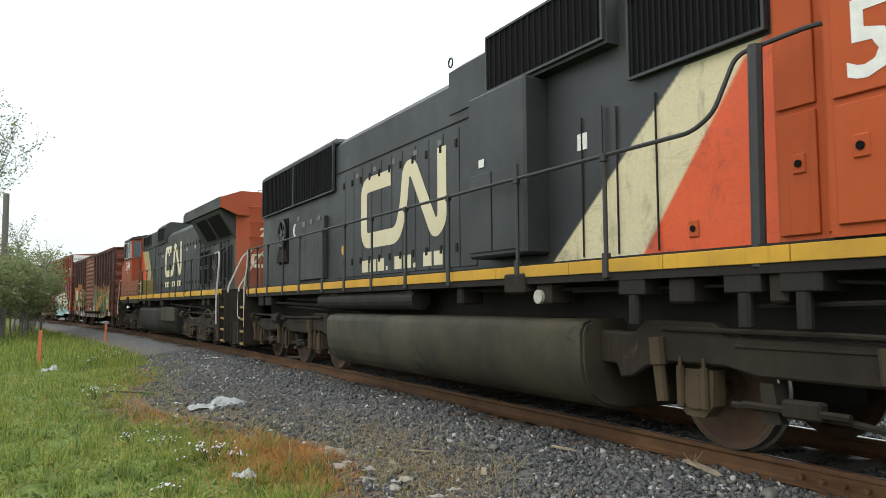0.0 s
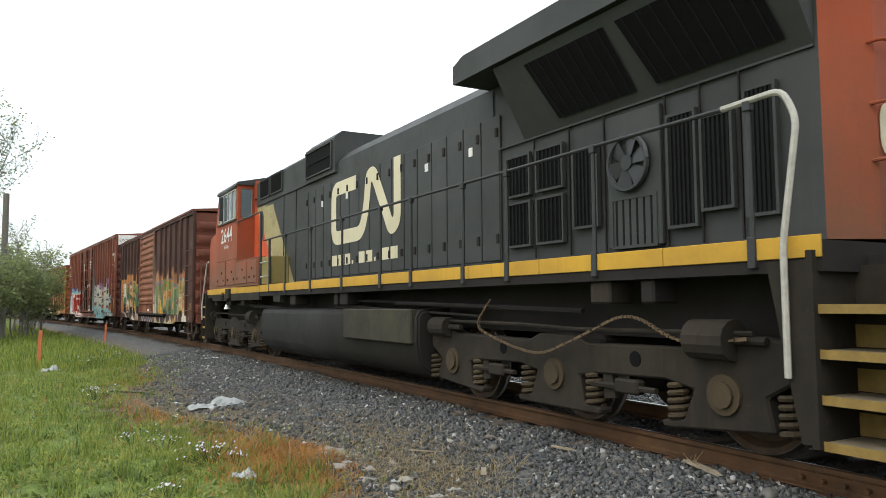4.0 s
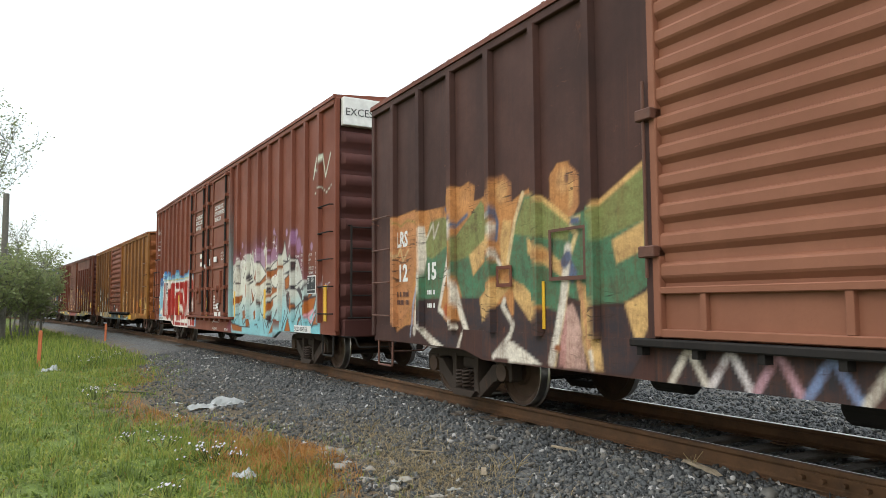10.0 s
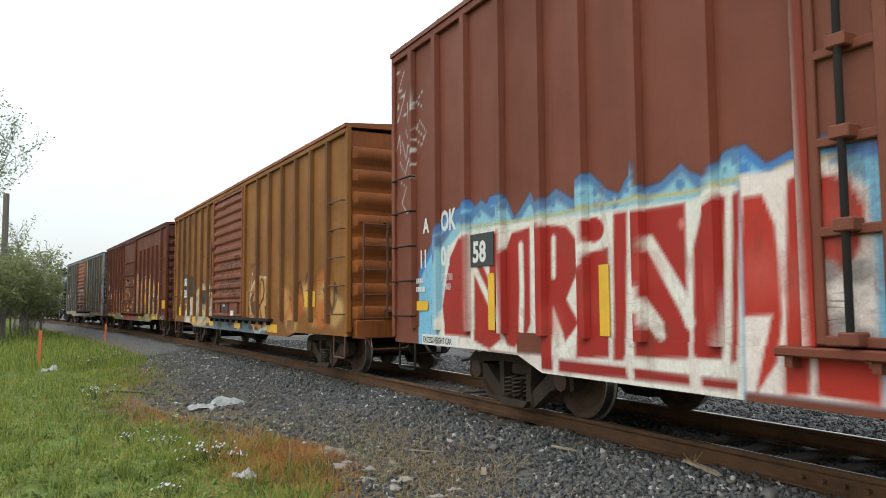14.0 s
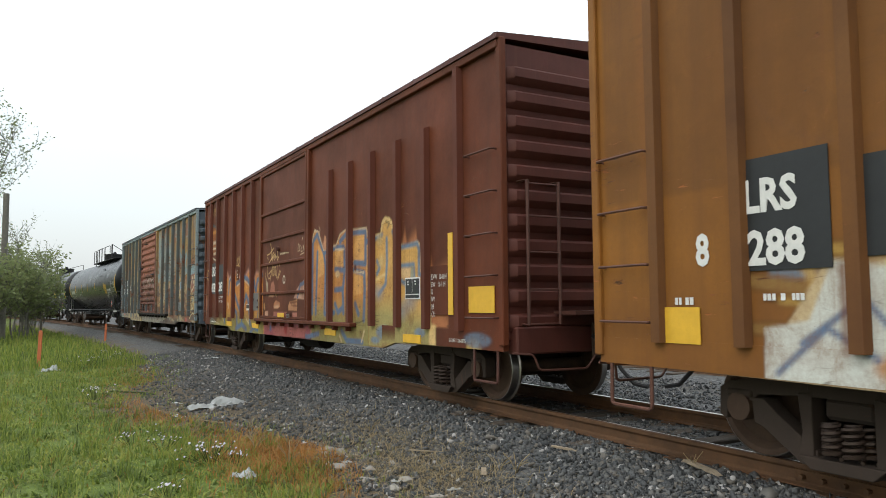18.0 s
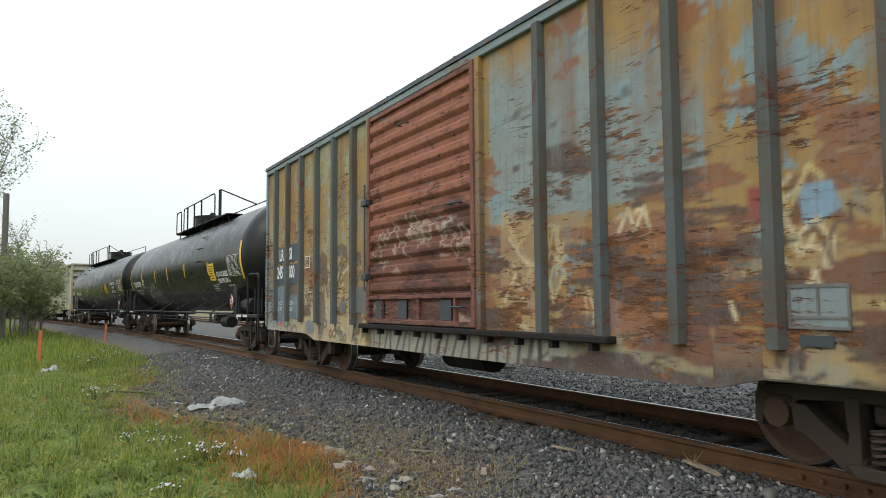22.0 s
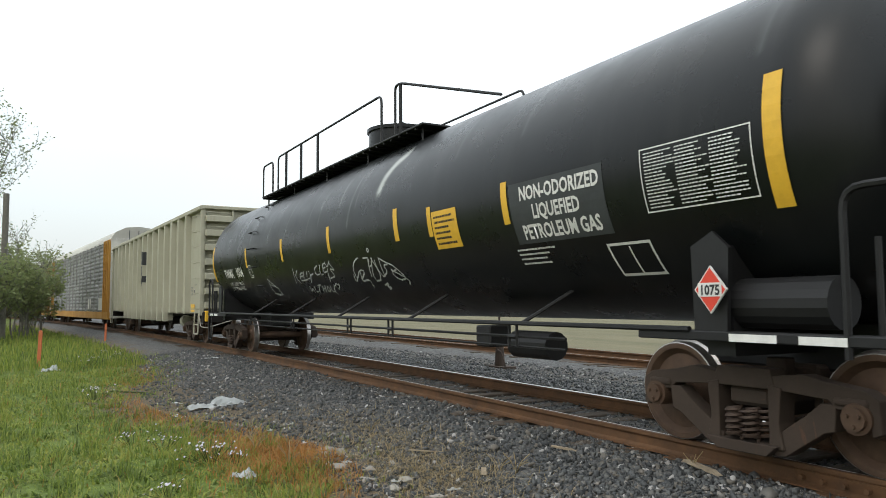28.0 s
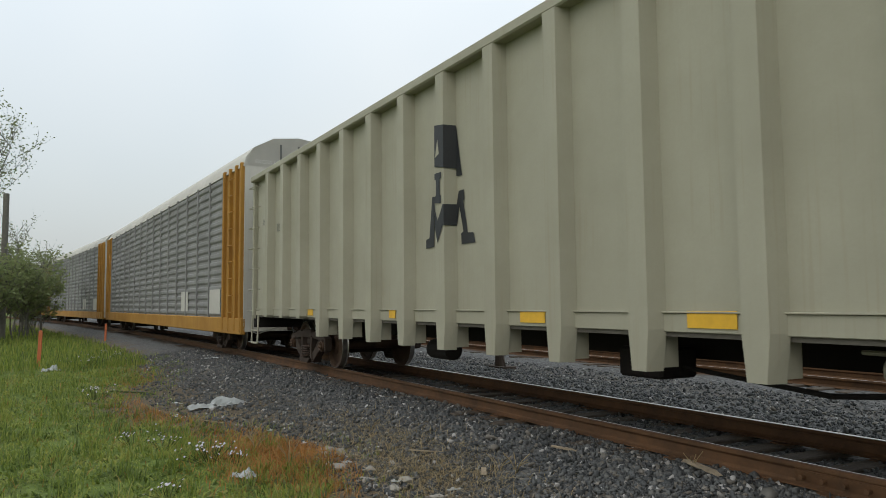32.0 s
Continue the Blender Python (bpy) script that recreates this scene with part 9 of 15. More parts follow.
# rust-red boxcar with a plug door
def spray_4(s):
    ochre, blue, haze, olive, cream = (206, 160, 88), (104, 130, 152), (196, 128, 84), (150, 148, 96), (222, 190, 128)
    s.band(1.56, 6.89, 0.97, [(1.56, 2.65), (2.25, 2.63), (2.59, 2.55), (3.03, 2.46), (3.52, 2.57), (4.21, 2.55), (4.72, 2.46), (4.97, 2.69), (5.16, 2.6), (5.4, 2.26), (5.5, 2.33), (5.59, 2.54), (5.67, 2.3), (5.78, 2.41), (5.96, 2.51), (5.99, 2.25), (6.14, 2.13), (6.16, 1.9), (6.32, 1.88), (6.4, 2.07), (6.48, 1.89), (6.68, 1.95), (6.89, 2.0)], haze, 0.25, 0.85)
    s.band(1.54, 6.56, 0.62, [(1.54, 2.62), (1.68, 2.74), (1.94, 2.67), (2.18, 2.3), (2.59, 2.34), (2.93, 2.35), (3.08, 2.54), (3.52, 2.57), (3.62, 2.52), (4.21, 2.55), (4.25, 2.4), (4.43, 2.41), (4.72, 2.43), (4.78, 2.61), (4.9, 2.67), (5.06, 2.64), (5.16, 2.57), (5.22, 2.38), (5.29, 2.23), (5.62, 2.17), (6.0, 2.21), (6.07, 2.16), (6.08, 1.73), (6.39, 1.68), (6.4, 1.04), (6.56, 1.01)], cream, 0.03, 1, 0.0)
    s.band(1.54, 6.34, 0.62, [(1.54, 2.48), (1.67, 2.64), (1.89, 2.59), (2.13, 2.21), (2.59, 2.24), (2.97, 2.25), (3.14, 2.44), (3.53, 2.48), (3.62, 2.43), (4.14, 2.46), (4.28, 2.32), (4.44, 2.33), (4.74, 2.35), (4.82, 2.53), (4.92, 2.59), (5.05, 2.57), (5.13, 2.5), (5.18, 2.33), (5.28, 2.16), (5.62, 2.1), (5.98, 2.14), (6.04, 1.67), (6.04, 2.09), (6.34, 1.63)], ochre, 0.03, 1, 0.0)
    s.stroke([(4.28, 2.29), (4.79, 2.37)], 0.075, blue, 0.04)
    s.stroke([(4.96, 2.3), (4.97, 1.94), (4.92, 1.6), (4.66, 1.44)], 0.075, blue, 0.04)
    s.stroke([(5.48, 2.13), (5.98, 2.15), (6.04, 2.06), (6.03, 1.71), (6.39, 1.63)], 0.075, blue, 0.04)
    s.stroke([(5.46, 1.85), (5.87, 1.85), (5.88, 1.66)], 0.075, blue, 0.04)
    s.stroke([(5.44, 1.64), (5.64, 1.58)], 0.075, blue, 0.04)
    s.stroke([(4.6, 1.97), (4.7, 1.86), (4.6, 1.77)], 0.075, blue, 0.04)
    s.stroke([(5.17, 2.39), (5.29, 2.23)], 0.075, blue, 0.04)
    s.stroke([(4.89, 1.75), (4.55, 1.67)], 0.05, cream)
    s.shape([(5.46, 1.82), (5.75, 1.81), (5.76, 1.67), (5.47, 1.67)], (214, 178, 130))
    s.shape([(5.78, 1.84), (5.87, 1.83), (5.87, 1.64), (5.76, 1.65)], (150, 150, 130))
    for x, z in ((3.02, 1.82), (2.95, 1.27), (3.92, 1.49), (4.77, 1.95), (4.71, 2.31)):
        s.blob(x, z, 0.16, 0.14, (206, 184, 130), 0.7, 0.6)
    s.band(1.52, 6.36, 0.62, [(1.52, 1.14), (2.46, 1.53), (3.48, 1.27), (4.17, 1.48), (5.01, 1.5), (5.69, 1.35), (6.07, 1.31), (6.36, 1.27)], olive, 0.35, 0.85)
    for x, z in ((5.73, 1.31), (5.47, 1.18), (3.83, 1.16), (5.99, 1.47), (4.62, 1.47)):
        s.blob(x, z, 0.3, 0.18, (140, 150, 160), 0.9, 0.7)
    s.stroke([(4.93, 2.57), (5.06, 2.52), (4.99, 2.46)], 0.03, (96, 92, 70))
    # patches along the sill
    for k in range(30):
        s.blob(-7.6 + 15.4 * s.rng.random(), 0.64 + 0.3 * s.rng.random(), s.rng.uniform(0.12, 0.4), s.rng.uniform(0.07, 0.16), s.rng.choice([(206, 176, 80), blue, blue, (206, 150, 130), (196, 120, 70), (104, 124, 130), (120, 40, 36), cream]), 0.35, 0.85, 0.5)
    # the door
    s.band(-2.0, 1.5, 0.62, [(-2.0, 0.95), (1.5, 0.95)], (172, 92, 104), 0.05, 0.85)
    # ochre and blue letters with a pink glow over a green foot; a mask near the corner
    s.band(-5.66, -1.68, 0.5, [(-5.66, 1.96), (-5.62, 2.12), (-5.4, 2.33), (-5.1, 2.14), (-4.69, 2.32), (-4.47, 2.32), (-4.19, 2.21), (-3.93, 2.16), (-3.45, 2.14), (-3.18, 2.29), (-3.03, 2.24), (-2.85, 1.97), (-2.58, 2.07), (-2.41, 2.2), (-2.21, 2.16), (-2.04, 2.01), (-1.82, 2.2), (-1.68, 2.2)], (202, 146, 126), 0.14, 0.9, 0.04)
    s.band(-5.66, -1.68, 0.5, [(-5.66, 1.78), (-5.62, 1.93), (-5.4, 2.15), (-5.1, 1.97), (-4.7, 2.16), (-4.47, 2.16), (-4.19, 2.06), (-3.93, 2.01), (-3.46, 2), (-3.19, 2.15), (-3.04, 2.11), (-2.86, 1.84), (-2.58, 1.95), (-2.41, 2.08), (-2.22, 2.04), (-2.04, 1.9), (-1.83, 2.09), (-1.68, 2.09)], (196, 130, 62), 0.10, 1, 0.03)
    s.band(-7.47, -1.73, 0.5, [(-7.47, 1.01), (-5.85, 1.18), (-4.22, 1.26), (-3.08, 1.19), (-1.73, 1.14)], (134, 132, 72), 0.35, 0.95, 0.08)
    s.blob(-8.04, 1.27, 0.30, 0.73, (186, 132, 108), 0.8, 0.8)
    s.blob(-4.9, 1.8, 0.28, 0.22, (216, 154, 76), 0.7, 0.9)
    s.blob(-2.2, 1.73, 0.19, 0.13, (216, 154, 76), 0.7, 0.9)
    s.blob(-4.02, 1.53, 0.19, 0.13, (216, 154, 76), 0.7, 0.9)
    s.blob(-3.26, 1.7, 0.21, 0.12, (216, 154, 76), 0.7, 0.9)
    s.blob(-2.64, 1.69, 0.13, 0.11, (216, 154, 76), 0.7, 0.9)
    s.stroke([(-5.22, 1.62), (-5.12, 1.97), (-4.79, 2.08), (-4.58, 1.92), (-4.59, 1.64), (-4.82, 1.31)], 0.13, (84, 110, 138), 0.03)
    s.stroke([(-4.6, 1.64), (-4.22, 1.33), (-3.97, 1.15), (-3.79, 1.26), (-3.69, 1.6)], 0.13, (84, 110, 138), 0.03)
    s.stroke([(-4.34, 1.85), (-3.94, 1.92), (-3.57, 1.99), (-3.25, 1.94), (-3, 1.8), (-2.81, 1.84), (-2.63, 1.87), (-2.53, 1.69), (-2.44, 1.64), (-2.34, 1.88), (-2, 1.93)], 0.13, (84, 110, 138), 0.03)
    s.stroke([(-3.74, 0.93), (-3.6, 1.26), (-3.37, 1.54), (-3.17, 1.42), (-3.06, 1.11), (-2.92, 0.82)], 0.13, (84, 110, 138), 0.03)
    s.stroke([(-7.47, 1.01), (-7.71, 1.4), (-7.48, 1.89), (-6.79, 1.98)], 0.13, (84, 110, 138), 0.03)
    s.stroke([(-1.98, 1.71), (-1.93, 1.9), (-1.79, 1.98)], 0.13, (84, 110, 138), 0.03)
    s.stroke([(-4.33, 0.68), (-3.74, 0.81), (-3.3, 0.7)], 0.13, (84, 110, 138), 0.03)
    s.stroke([(-2.91, 0.62), (-2.62, 0.76), (-2.24, 0.72)], 0.13, (84, 110, 138), 0.03)
    s.stroke([(-2.23, 1.09), (-2.27, 0.72)], 0.13, (84, 110, 138), 0.03)
    s.stroke([(-4.73, 1.26), (-4.3, 1.08), (-4.19, 0.73)], 0.13, (84, 110, 138), 0.03)
    s.stroke([(-5.6, 1.9), (-5.52, 1.26), (-5.62, 0.84)], 0.13, (84, 110, 138), 0.03)
    s.stroke([(-3.66, 1.35), (-3.6, 1.1), (-3.51, 1.32)], 0.03, (222, 206, 176), 0.03, 0.9)
    s.stroke([(-3.29, 0.95), (-3.07, 0.84), (-2.97, 1.11)], 0.03, (222, 206, 176), 0.03, 0.9)
    s.stroke([(-2.21, 1.06), (-2.22, 0.86)], 0.03, (222, 206, 176), 0.03, 0.9)
    s.stroke([(-5.34, 1.37), (-5.21, 1.2), (-5.19, 1.34)], 0.03, (222, 206, 176), 0.03, 0.9)
    s.stroke([(-5.27, 1.57), (-5.19, 1.97), (-4.79, 2.13), (-4.51, 1.92), (-4.53, 1.59)], 0.03, (222, 206, 176), 0.03, 0.9)
    s.stroke([(-4.31, 1.79), (-3.58, 1.93), (-3.05, 1.77)], 0.03, (222, 206, 176), 0.03, 0.9)
    s.stroke([(-3.81, 1.18), (-3.88, 0.92)], 0.03, (222, 206, 176), 0.03, 0.9)
    s.stroke([(-5.96, 1.04), (-5.67, 0.84)], 0.03, (222, 206, 176), 0.03, 0.9)
    s.stroke([(-6.61, 0.8), (-6.22, 0.76)], 0.03, (222, 206, 176), 0.03, 0.9)
    s.shape([(-7.4, 3.64), (-6.76, 3.64), (-6.62, 3.41), (-6.64, 2.7), (-7.15, 2.75), (-7.51, 3.19)], (146, 84, 40))
    s.stroke([(-7.29, 3.76), (-7.74, 3.58), (-7.66, 3.06), (-7.26, 2.69), (-6.78, 2.58), (-6.61, 2.68)], 0.05, (226, 214, 186))
    s.stroke([(-7.29, 3.65), (-6.76, 3.57)], 0.09, (70, 90, 96))
    s.stroke([(-7.35, 3.44), (-6.91, 3.44), (-6.65, 3.27)], 0.08, (206, 146, 72))
    s.stroke([(-7.33, 3.12), (-6.72, 3.13)], 0.06, (226, 216, 190), 0.03)
    s.stroke([(-7.28, 2.96), (-6.68, 2.96)], 0.06, (226, 216, 190), 0.03)
    s.stroke([(-7.12, 2.8), (-6.66, 2.8)], 0.06, (226, 216, 190), 0.03)
    s.stroke([(-7.28, 4.24), (-7.21, 3.96), (-7.1, 4.12), (-7.05, 3.9), (-6.95, 4.16), (-6.9, 3.91), (-6.68, 3.87)], 0.03, (206, 170, 110), 0.02)
    s.stroke([(-4.36, 2.47), (-4.25, 2.52), (-4.34, 2.32), (-4.15, 2.34), (-4.24, 2.45), (-4.1, 2.56), (-4.12, 2.32), (-4.01, 2.58), (-4, 2.3), (-3.9, 2.59)], 0.03, (206, 170, 110), 0.02)
    s.stroke([(-4.38, 2.33), (-3.92, 2.29)], 0.03, (206, 170, 110), 0.02)
    s.stroke([(-7.99, 2.34), (-7.94, 2.06), (-7.84, 2.36), (-7.67, 2.26), (-7.79, 2.05), (-7.62, 2.03)], 0.03, (206, 170, 110), 0.02)
    s.blob(-2.06, 1.55, 0.14, 0.17, (120, 52, 30), 0.8, 0.7)
    # block letters in ochre with blue edges, the tags on the door and its scuffed foot
    s.shape([(1.55, 0.95), (1.55, 2.51), (1.66, 2.7), (1.89, 2.68), (2.19, 2.3), (2.59, 2.34), (2.82, 2.35), (3, 2.53), (3.28, 2.59), (3.66, 2.56), (4.19, 2.54), (4.22, 2.41), (4.39, 2.4), (4.3, 0.67), (1.56, 0.72)], (190, 130, 66))
    s.shape([(2.77, 2.24), (3.18, 2.25), (3.17, 1.94), (2.76, 1.96)], (212, 158, 90))
    s.shape([(3.67, 2.45), (4.12, 2.44), (4.08, 1.99), (3.65, 2.03)], (212, 158, 90))
    s.shape([(3.66, 1.8), (4.07, 1.78), (4.04, 1.48), (3.64, 1.43)], (212, 158, 90))
    s.shape([(4.18, 2.29), (4.39, 2.3), (4.35, 1.53), (4.14, 1.51)], (212, 158, 90))
    s.shape([(1.88, 2.45), (2.19, 2.19), (2.22, 1.85), (1.87, 1.79)], (212, 158, 90))
    s.shape([(2.33, 2.17), (2.59, 2.26), (2.55, 1.3), (2.3, 1.26)], (212, 158, 90))
    s.band(1.54, 4.33, 0.5, [(1.54, 1.45), (4.33, 1.45)], (130, 130, 78), 0.45, 0.9, 0.15)
    s.stroke([(1.57, 1.13), (1.59, 2.5), (1.83, 2.63), (2.2, 2.25), (2.82, 2.31), (3.18, 2.29)], 0.1, (84, 110, 138), 0.03)
    s.stroke([(2.2, 2.25), (2.3, 1.97), (2.24, 1.14)], 0.1, (84, 110, 138), 0.03)
    s.stroke([(3.22, 2.25), (3.23, 1.88), (3.15, 1.52), (3.18, 1.15)], 0.1, (84, 110, 138), 0.03)
    s.stroke([(2.78, 1.92), (3.16, 1.89)], 0.1, (84, 110, 138), 0.03)
    s.stroke([(2.77, 1.55), (3.1, 1.56)], 0.1, (84, 110, 138), 0.03)
    s.stroke([(3.01, 2.4), (3.32, 2.52), (4.15, 2.48), (4.14, 1.95), (3.67, 1.99)], 0.1, (84, 110, 138), 0.03)
    s.stroke([(3.66, 1.87), (4.09, 1.8), (4.11, 1.54), (4.07, 1.04)], 0.1, (84, 110, 138), 0.03)
    s.stroke([(2.26, 1.12), (2.75, 1.15)], 0.1, (84, 110, 138), 0.03)
    s.stroke([(4.21, 2.31), (4.39, 2.33)], 0.1, (84, 110, 138), 0.03)
    s.stroke([(1.77, 1.13), (1.85, 2.28)], 0.1, (84, 110, 138), 0.03)
    s.stroke([(2.78, 1.3), (2.92, 1.15), (3.13, 1.23)], 0.1, (84, 110, 138), 0.03)
    s.stroke([(3.71, 1.3), (3.85, 1.13)], 0.1, (84, 110, 138), 0.03)
    s.stroke([(0.97, 0.83), (1.27, 0.66), (1.95, 0.75)], 0.1, (84, 110, 138), 0.03)
    s.stroke([(3.12, 0.83), (3.37, 0.67), (4.03, 0.68)], 0.1, (84, 110, 138), 0.03)
    s.stroke([(1.55, 2.51), (1.66, 2.7), (1.89, 2.68), (2.19, 2.3), (2.59, 2.34), (2.82, 2.35), (3, 2.53), (3.28, 2.59), (3.66, 2.56), (4.19, 2.54), (4.22, 2.41), (4.39, 2.4)], 0.035, (220, 196, 156), 0.03, 0.9)
    s.stroke([(2.8, 2.27), (3.2, 2.25)], 0.035, (220, 196, 156), 0.03, 0.9)
    s.stroke([(3.67, 1.84), (4.07, 1.81)], 0.035, (220, 196, 156), 0.03, 0.9)
    s.stroke([(4, 0.68), (4.11, 0.86)], 0.035, (220, 196, 156), 0.03, 0.9)
    s.stroke([(3.02, 0.75), (3.11, 0.66)], 0.035, (220, 196, 156), 0.03, 0.9)
    s.shape([(2.13, 2.36), (2.23, 2.59), (2.39, 2.51), (2.51, 2.47), (2.56, 2.34), (2.25, 2.29)], (196, 140, 104))
    s.blob(2.9, 1.83, 0.14, 0.08, (206, 176, 130), 0.4)
    s.blob(3.71, 1.9, 0.07, 0.07, (70, 36, 30), 0.4)
    s.shape([(0.52, 1.42), (0.83, 1.66), (1.23, 1.81), (1.34, 1.78), (1.33, 1.38)], (192, 152, 130))
    s.stroke([(0.78, 1.46), (0.95, 1.69), (1.34, 1.75)], 0.09, (84, 110, 138))
    s.shape([(-0.98, 0.85), (1.28, 0.84), (1.16, 0.64), (0.18, 0.62), (-0.98, 0.6)], (160, 92, 88))
    s.stroke([(0.81, 2.52), (0.78, 2.37), (0.93, 2.38), (0.85, 2.44), (0.94, 2.47), (0.81, 2.52)], 0.028, (222, 196, 158), 0.02)
    s.stroke([(1, 2.44), (0.98, 2.35), (1.06, 2.36)], 0.028, (222, 196, 158), 0.02)
    s.stroke([(1.11, 2.35), (1.11, 2.47), (1.19, 2.37)], 0.028, (222, 196, 158), 0.02)
    s.stroke([(0.92, 2.29), (1.17, 2.32)], 0.028, (222, 196, 158), 0.02)
    s.stroke([(1.04, 2.58), (1.09, 2.63)], 0.028, (222, 196, 158), 0.02)
    s.stroke([(1.66, 2.74), (1.97, 2.66)], 0.028, (222, 196, 158), 0.02)
    s.stroke([(1.92, 2.77), (1.99, 2.7)], 0.028, (222, 196, 158), 0.02)
    # salmon and cream remains on the foot of the door
    s.shape([(-1.16, 1.61), (-1.06, 1.79), (-0.9, 1.83), (-0.8, 1.72), (-0.79, 1.56), (-0.91, 1.45), (-1.13, 1.47)], (206, 140, 116), None, 0.06, 0.75)
    s.shape([(-1.52, 1.88), (-1.32, 1.8), (-1.29, 1.61), (-1.41, 1.48), (-1.44, 1.62)], (196, 186, 156), None, 0.06, 0.85)
    s.shape([(-1.26, 1.57), (-0.85, 1.56), (-0.87, 1.46), (-1.27, 1.46)], (214, 168, 130), None, 0.06, 0.7)
    s.shape([(-0.87, 1.32), (-0.7, 1.4), (-0.43, 1.35), (-0.39, 1.25), (-0.59, 1.2), (-0.88, 1.21)], (206, 140, 98), None, 0.06, 0.85)
    s.shape([(-0.86, 1.27), (-0.49, 1.3), (-0.47, 1.23), (-0.83, 1.22)], (216, 178, 140), None, 0.06, 0.8)
    s.shape([(0.17, 1.25), (0.24, 1.36), (0.52, 1.38), (0.78, 1.41), (0.76, 1.16), (0.19, 1.17)], (206, 150, 106), None, 0.06, 0.85)
    s.shape([(0.28, 1.35), (0.77, 1.37), (0.77, 1.34), (0.32, 1.31)], (96, 52, 34), None, 0.06, 0.8)
    s.shape([(0.4, 1.29), (0.77, 1.28), (0.77, 1.25), (0.48, 1.26)], (110, 58, 34), None, 0.06, 0.8)
    s.shape([(0.61, 1.56), (0.79, 1.65), (0.78, 1.46), (0.6, 1.46)], (206, 150, 126), None, 0.06, 0.7)
    s.shape([(-1.55, 1.15), (-1.28, 1.17), (-1.29, 0.98), (-1.55, 0.99)], (214, 168, 140), None, 0.06, 0.85)
    s.shape([(-0.88, 1.15), (0.1, 1.15), (0.08, 1.02), (-0.89, 0.99)], (200, 126, 112), None, 0.06, 0.7)
    s.shape([(0.45, 1.14), (0.76, 1.14), (0.76, 1.02), (0.47, 1.01)], (206, 140, 122), None, 0.06, 0.8)
    s.shape([(-1.67, 1.32), (-1.54, 1.35), (-1.53, 1.17), (-1.65, 1.19)], (206, 160, 100), None, 0.06, 0.8)
    for pts in ([(-1.17, 2.67), (-1.12, 2.63), (-1.05, 2.51), (-1.09, 2.33), (-1.04, 2.3), (-0.94, 2.36)], [(-1.41, 2.42), (-1.2, 2.44), (-0.9, 2.55)], [(-1.37, 2.37), (-1.32, 2.31)], [(-0.98, 2.42), (-1.0, 2.26)], [(-0.99, 2.42), (-0.93, 2.45), (-0.87, 2.43), (-0.88, 2.38), (-0.97, 2.38), (-0.82, 2.28)], [(-0.84, 2.4), (-0.79, 2.41), (-0.77, 2.35), (-0.83, 2.34), (-0.84, 2.4)], [(-0.75, 2.31), (-0.73, 2.43), (-0.68, 2.44), (-0.67, 2.35)], [(-0.68, 2.33), (-0.65, 2.45), (-0.6, 2.45), (-0.63, 2.3), (-0.59, 2.26), (-0.54, 2.34)], [(-1.22, 2.25), (-1.0, 2.35)], [(-1.09, 2.17), (-1.2, 2.24), (-1.34, 2.2), (-1.4, 2.1), (-1.36, 1.95), (-1.27, 1.88), (-1.17, 1.89), (-1.07, 1.98), (-1.05, 2.07), (-1.19, 2.01), (-1.27, 1.99)], [(-1.14, 1.88), (-1.16, 1.83)], [(-0.98, 2.19), (-1.02, 1.94)], [(-0.9, 2.15), (-0.96, 1.95), (-0.89, 1.94), (-0.83, 2.14)], [(-0.82, 1.95), (-0.79, 2.12), (-0.72, 2.13), (-0.76, 1.94), (-0.73, 1.95)], [(-0.6, 2.21), (-0.68, 1.93), (-0.67, 1.89), (-0.62, 1.87)], [(-0.67, 2.18), (-0.49, 2.23), (-0.45, 2.18), (-0.48, 2.12)], [(-0.43, 2.04), (-0.59, 1.89)], [(-0.37, 2.02), (-0.58, 1.84)], [(-1.52, 2.02), (-1.51, 1.91), (-1.45, 1.87)], [(-0.78, 1.48), (-0.74, 1.56)], [(-0.72, 1.57), (-0.67, 1.47)], [(-0.76, 1.51), (-0.64, 1.56)]):
        s.stroke(pts, 0.03, (222, 186, 128), 0.02)
    s.stroke([(-0.05, 1.82), (-0.06, 1.78), (-0.09, 1.76), (-0.13, 1.75), (-0.17, 1.76), (-0.2, 1.79), (-0.21, 1.84), (-0.2, 1.87), (-0.17, 1.9), (-0.12, 1.91), (-0.08, 1.89), (-0.06, 1.86), (-0.05, 1.82)], 0.035, (222, 210, 186), 0.02)
    s.stroke([(-0.13, 1.88), (-0.13, 1.77)], 0.035, (222, 210, 186), 0.02)
    s.stroke([(-0.4, 2.39), (-0.08, 2.39)], 0.05, (206, 186, 150), 0.02, 0.9)
    s.stroke([(-0.05, 2.39), (0.19, 2.38)], 0.03, (206, 186, 150), 0.02, 0.9)
    s.shape([(-0.19, 0.84), (0.06, 0.84), (0.01, 0.67), (-0.13, 0.68)], (150, 44, 48))
    s.shape([(-1.25, 0.85), (-1.09, 0.85), (-1.11, 0.7), (-1.26, 0.72)], (84, 110, 150))
    s.shape([(-1.18, 0.85), (-0.84, 0.84), (-0.87, 0.76), (-1.08, 0.78)], (110, 44, 40))


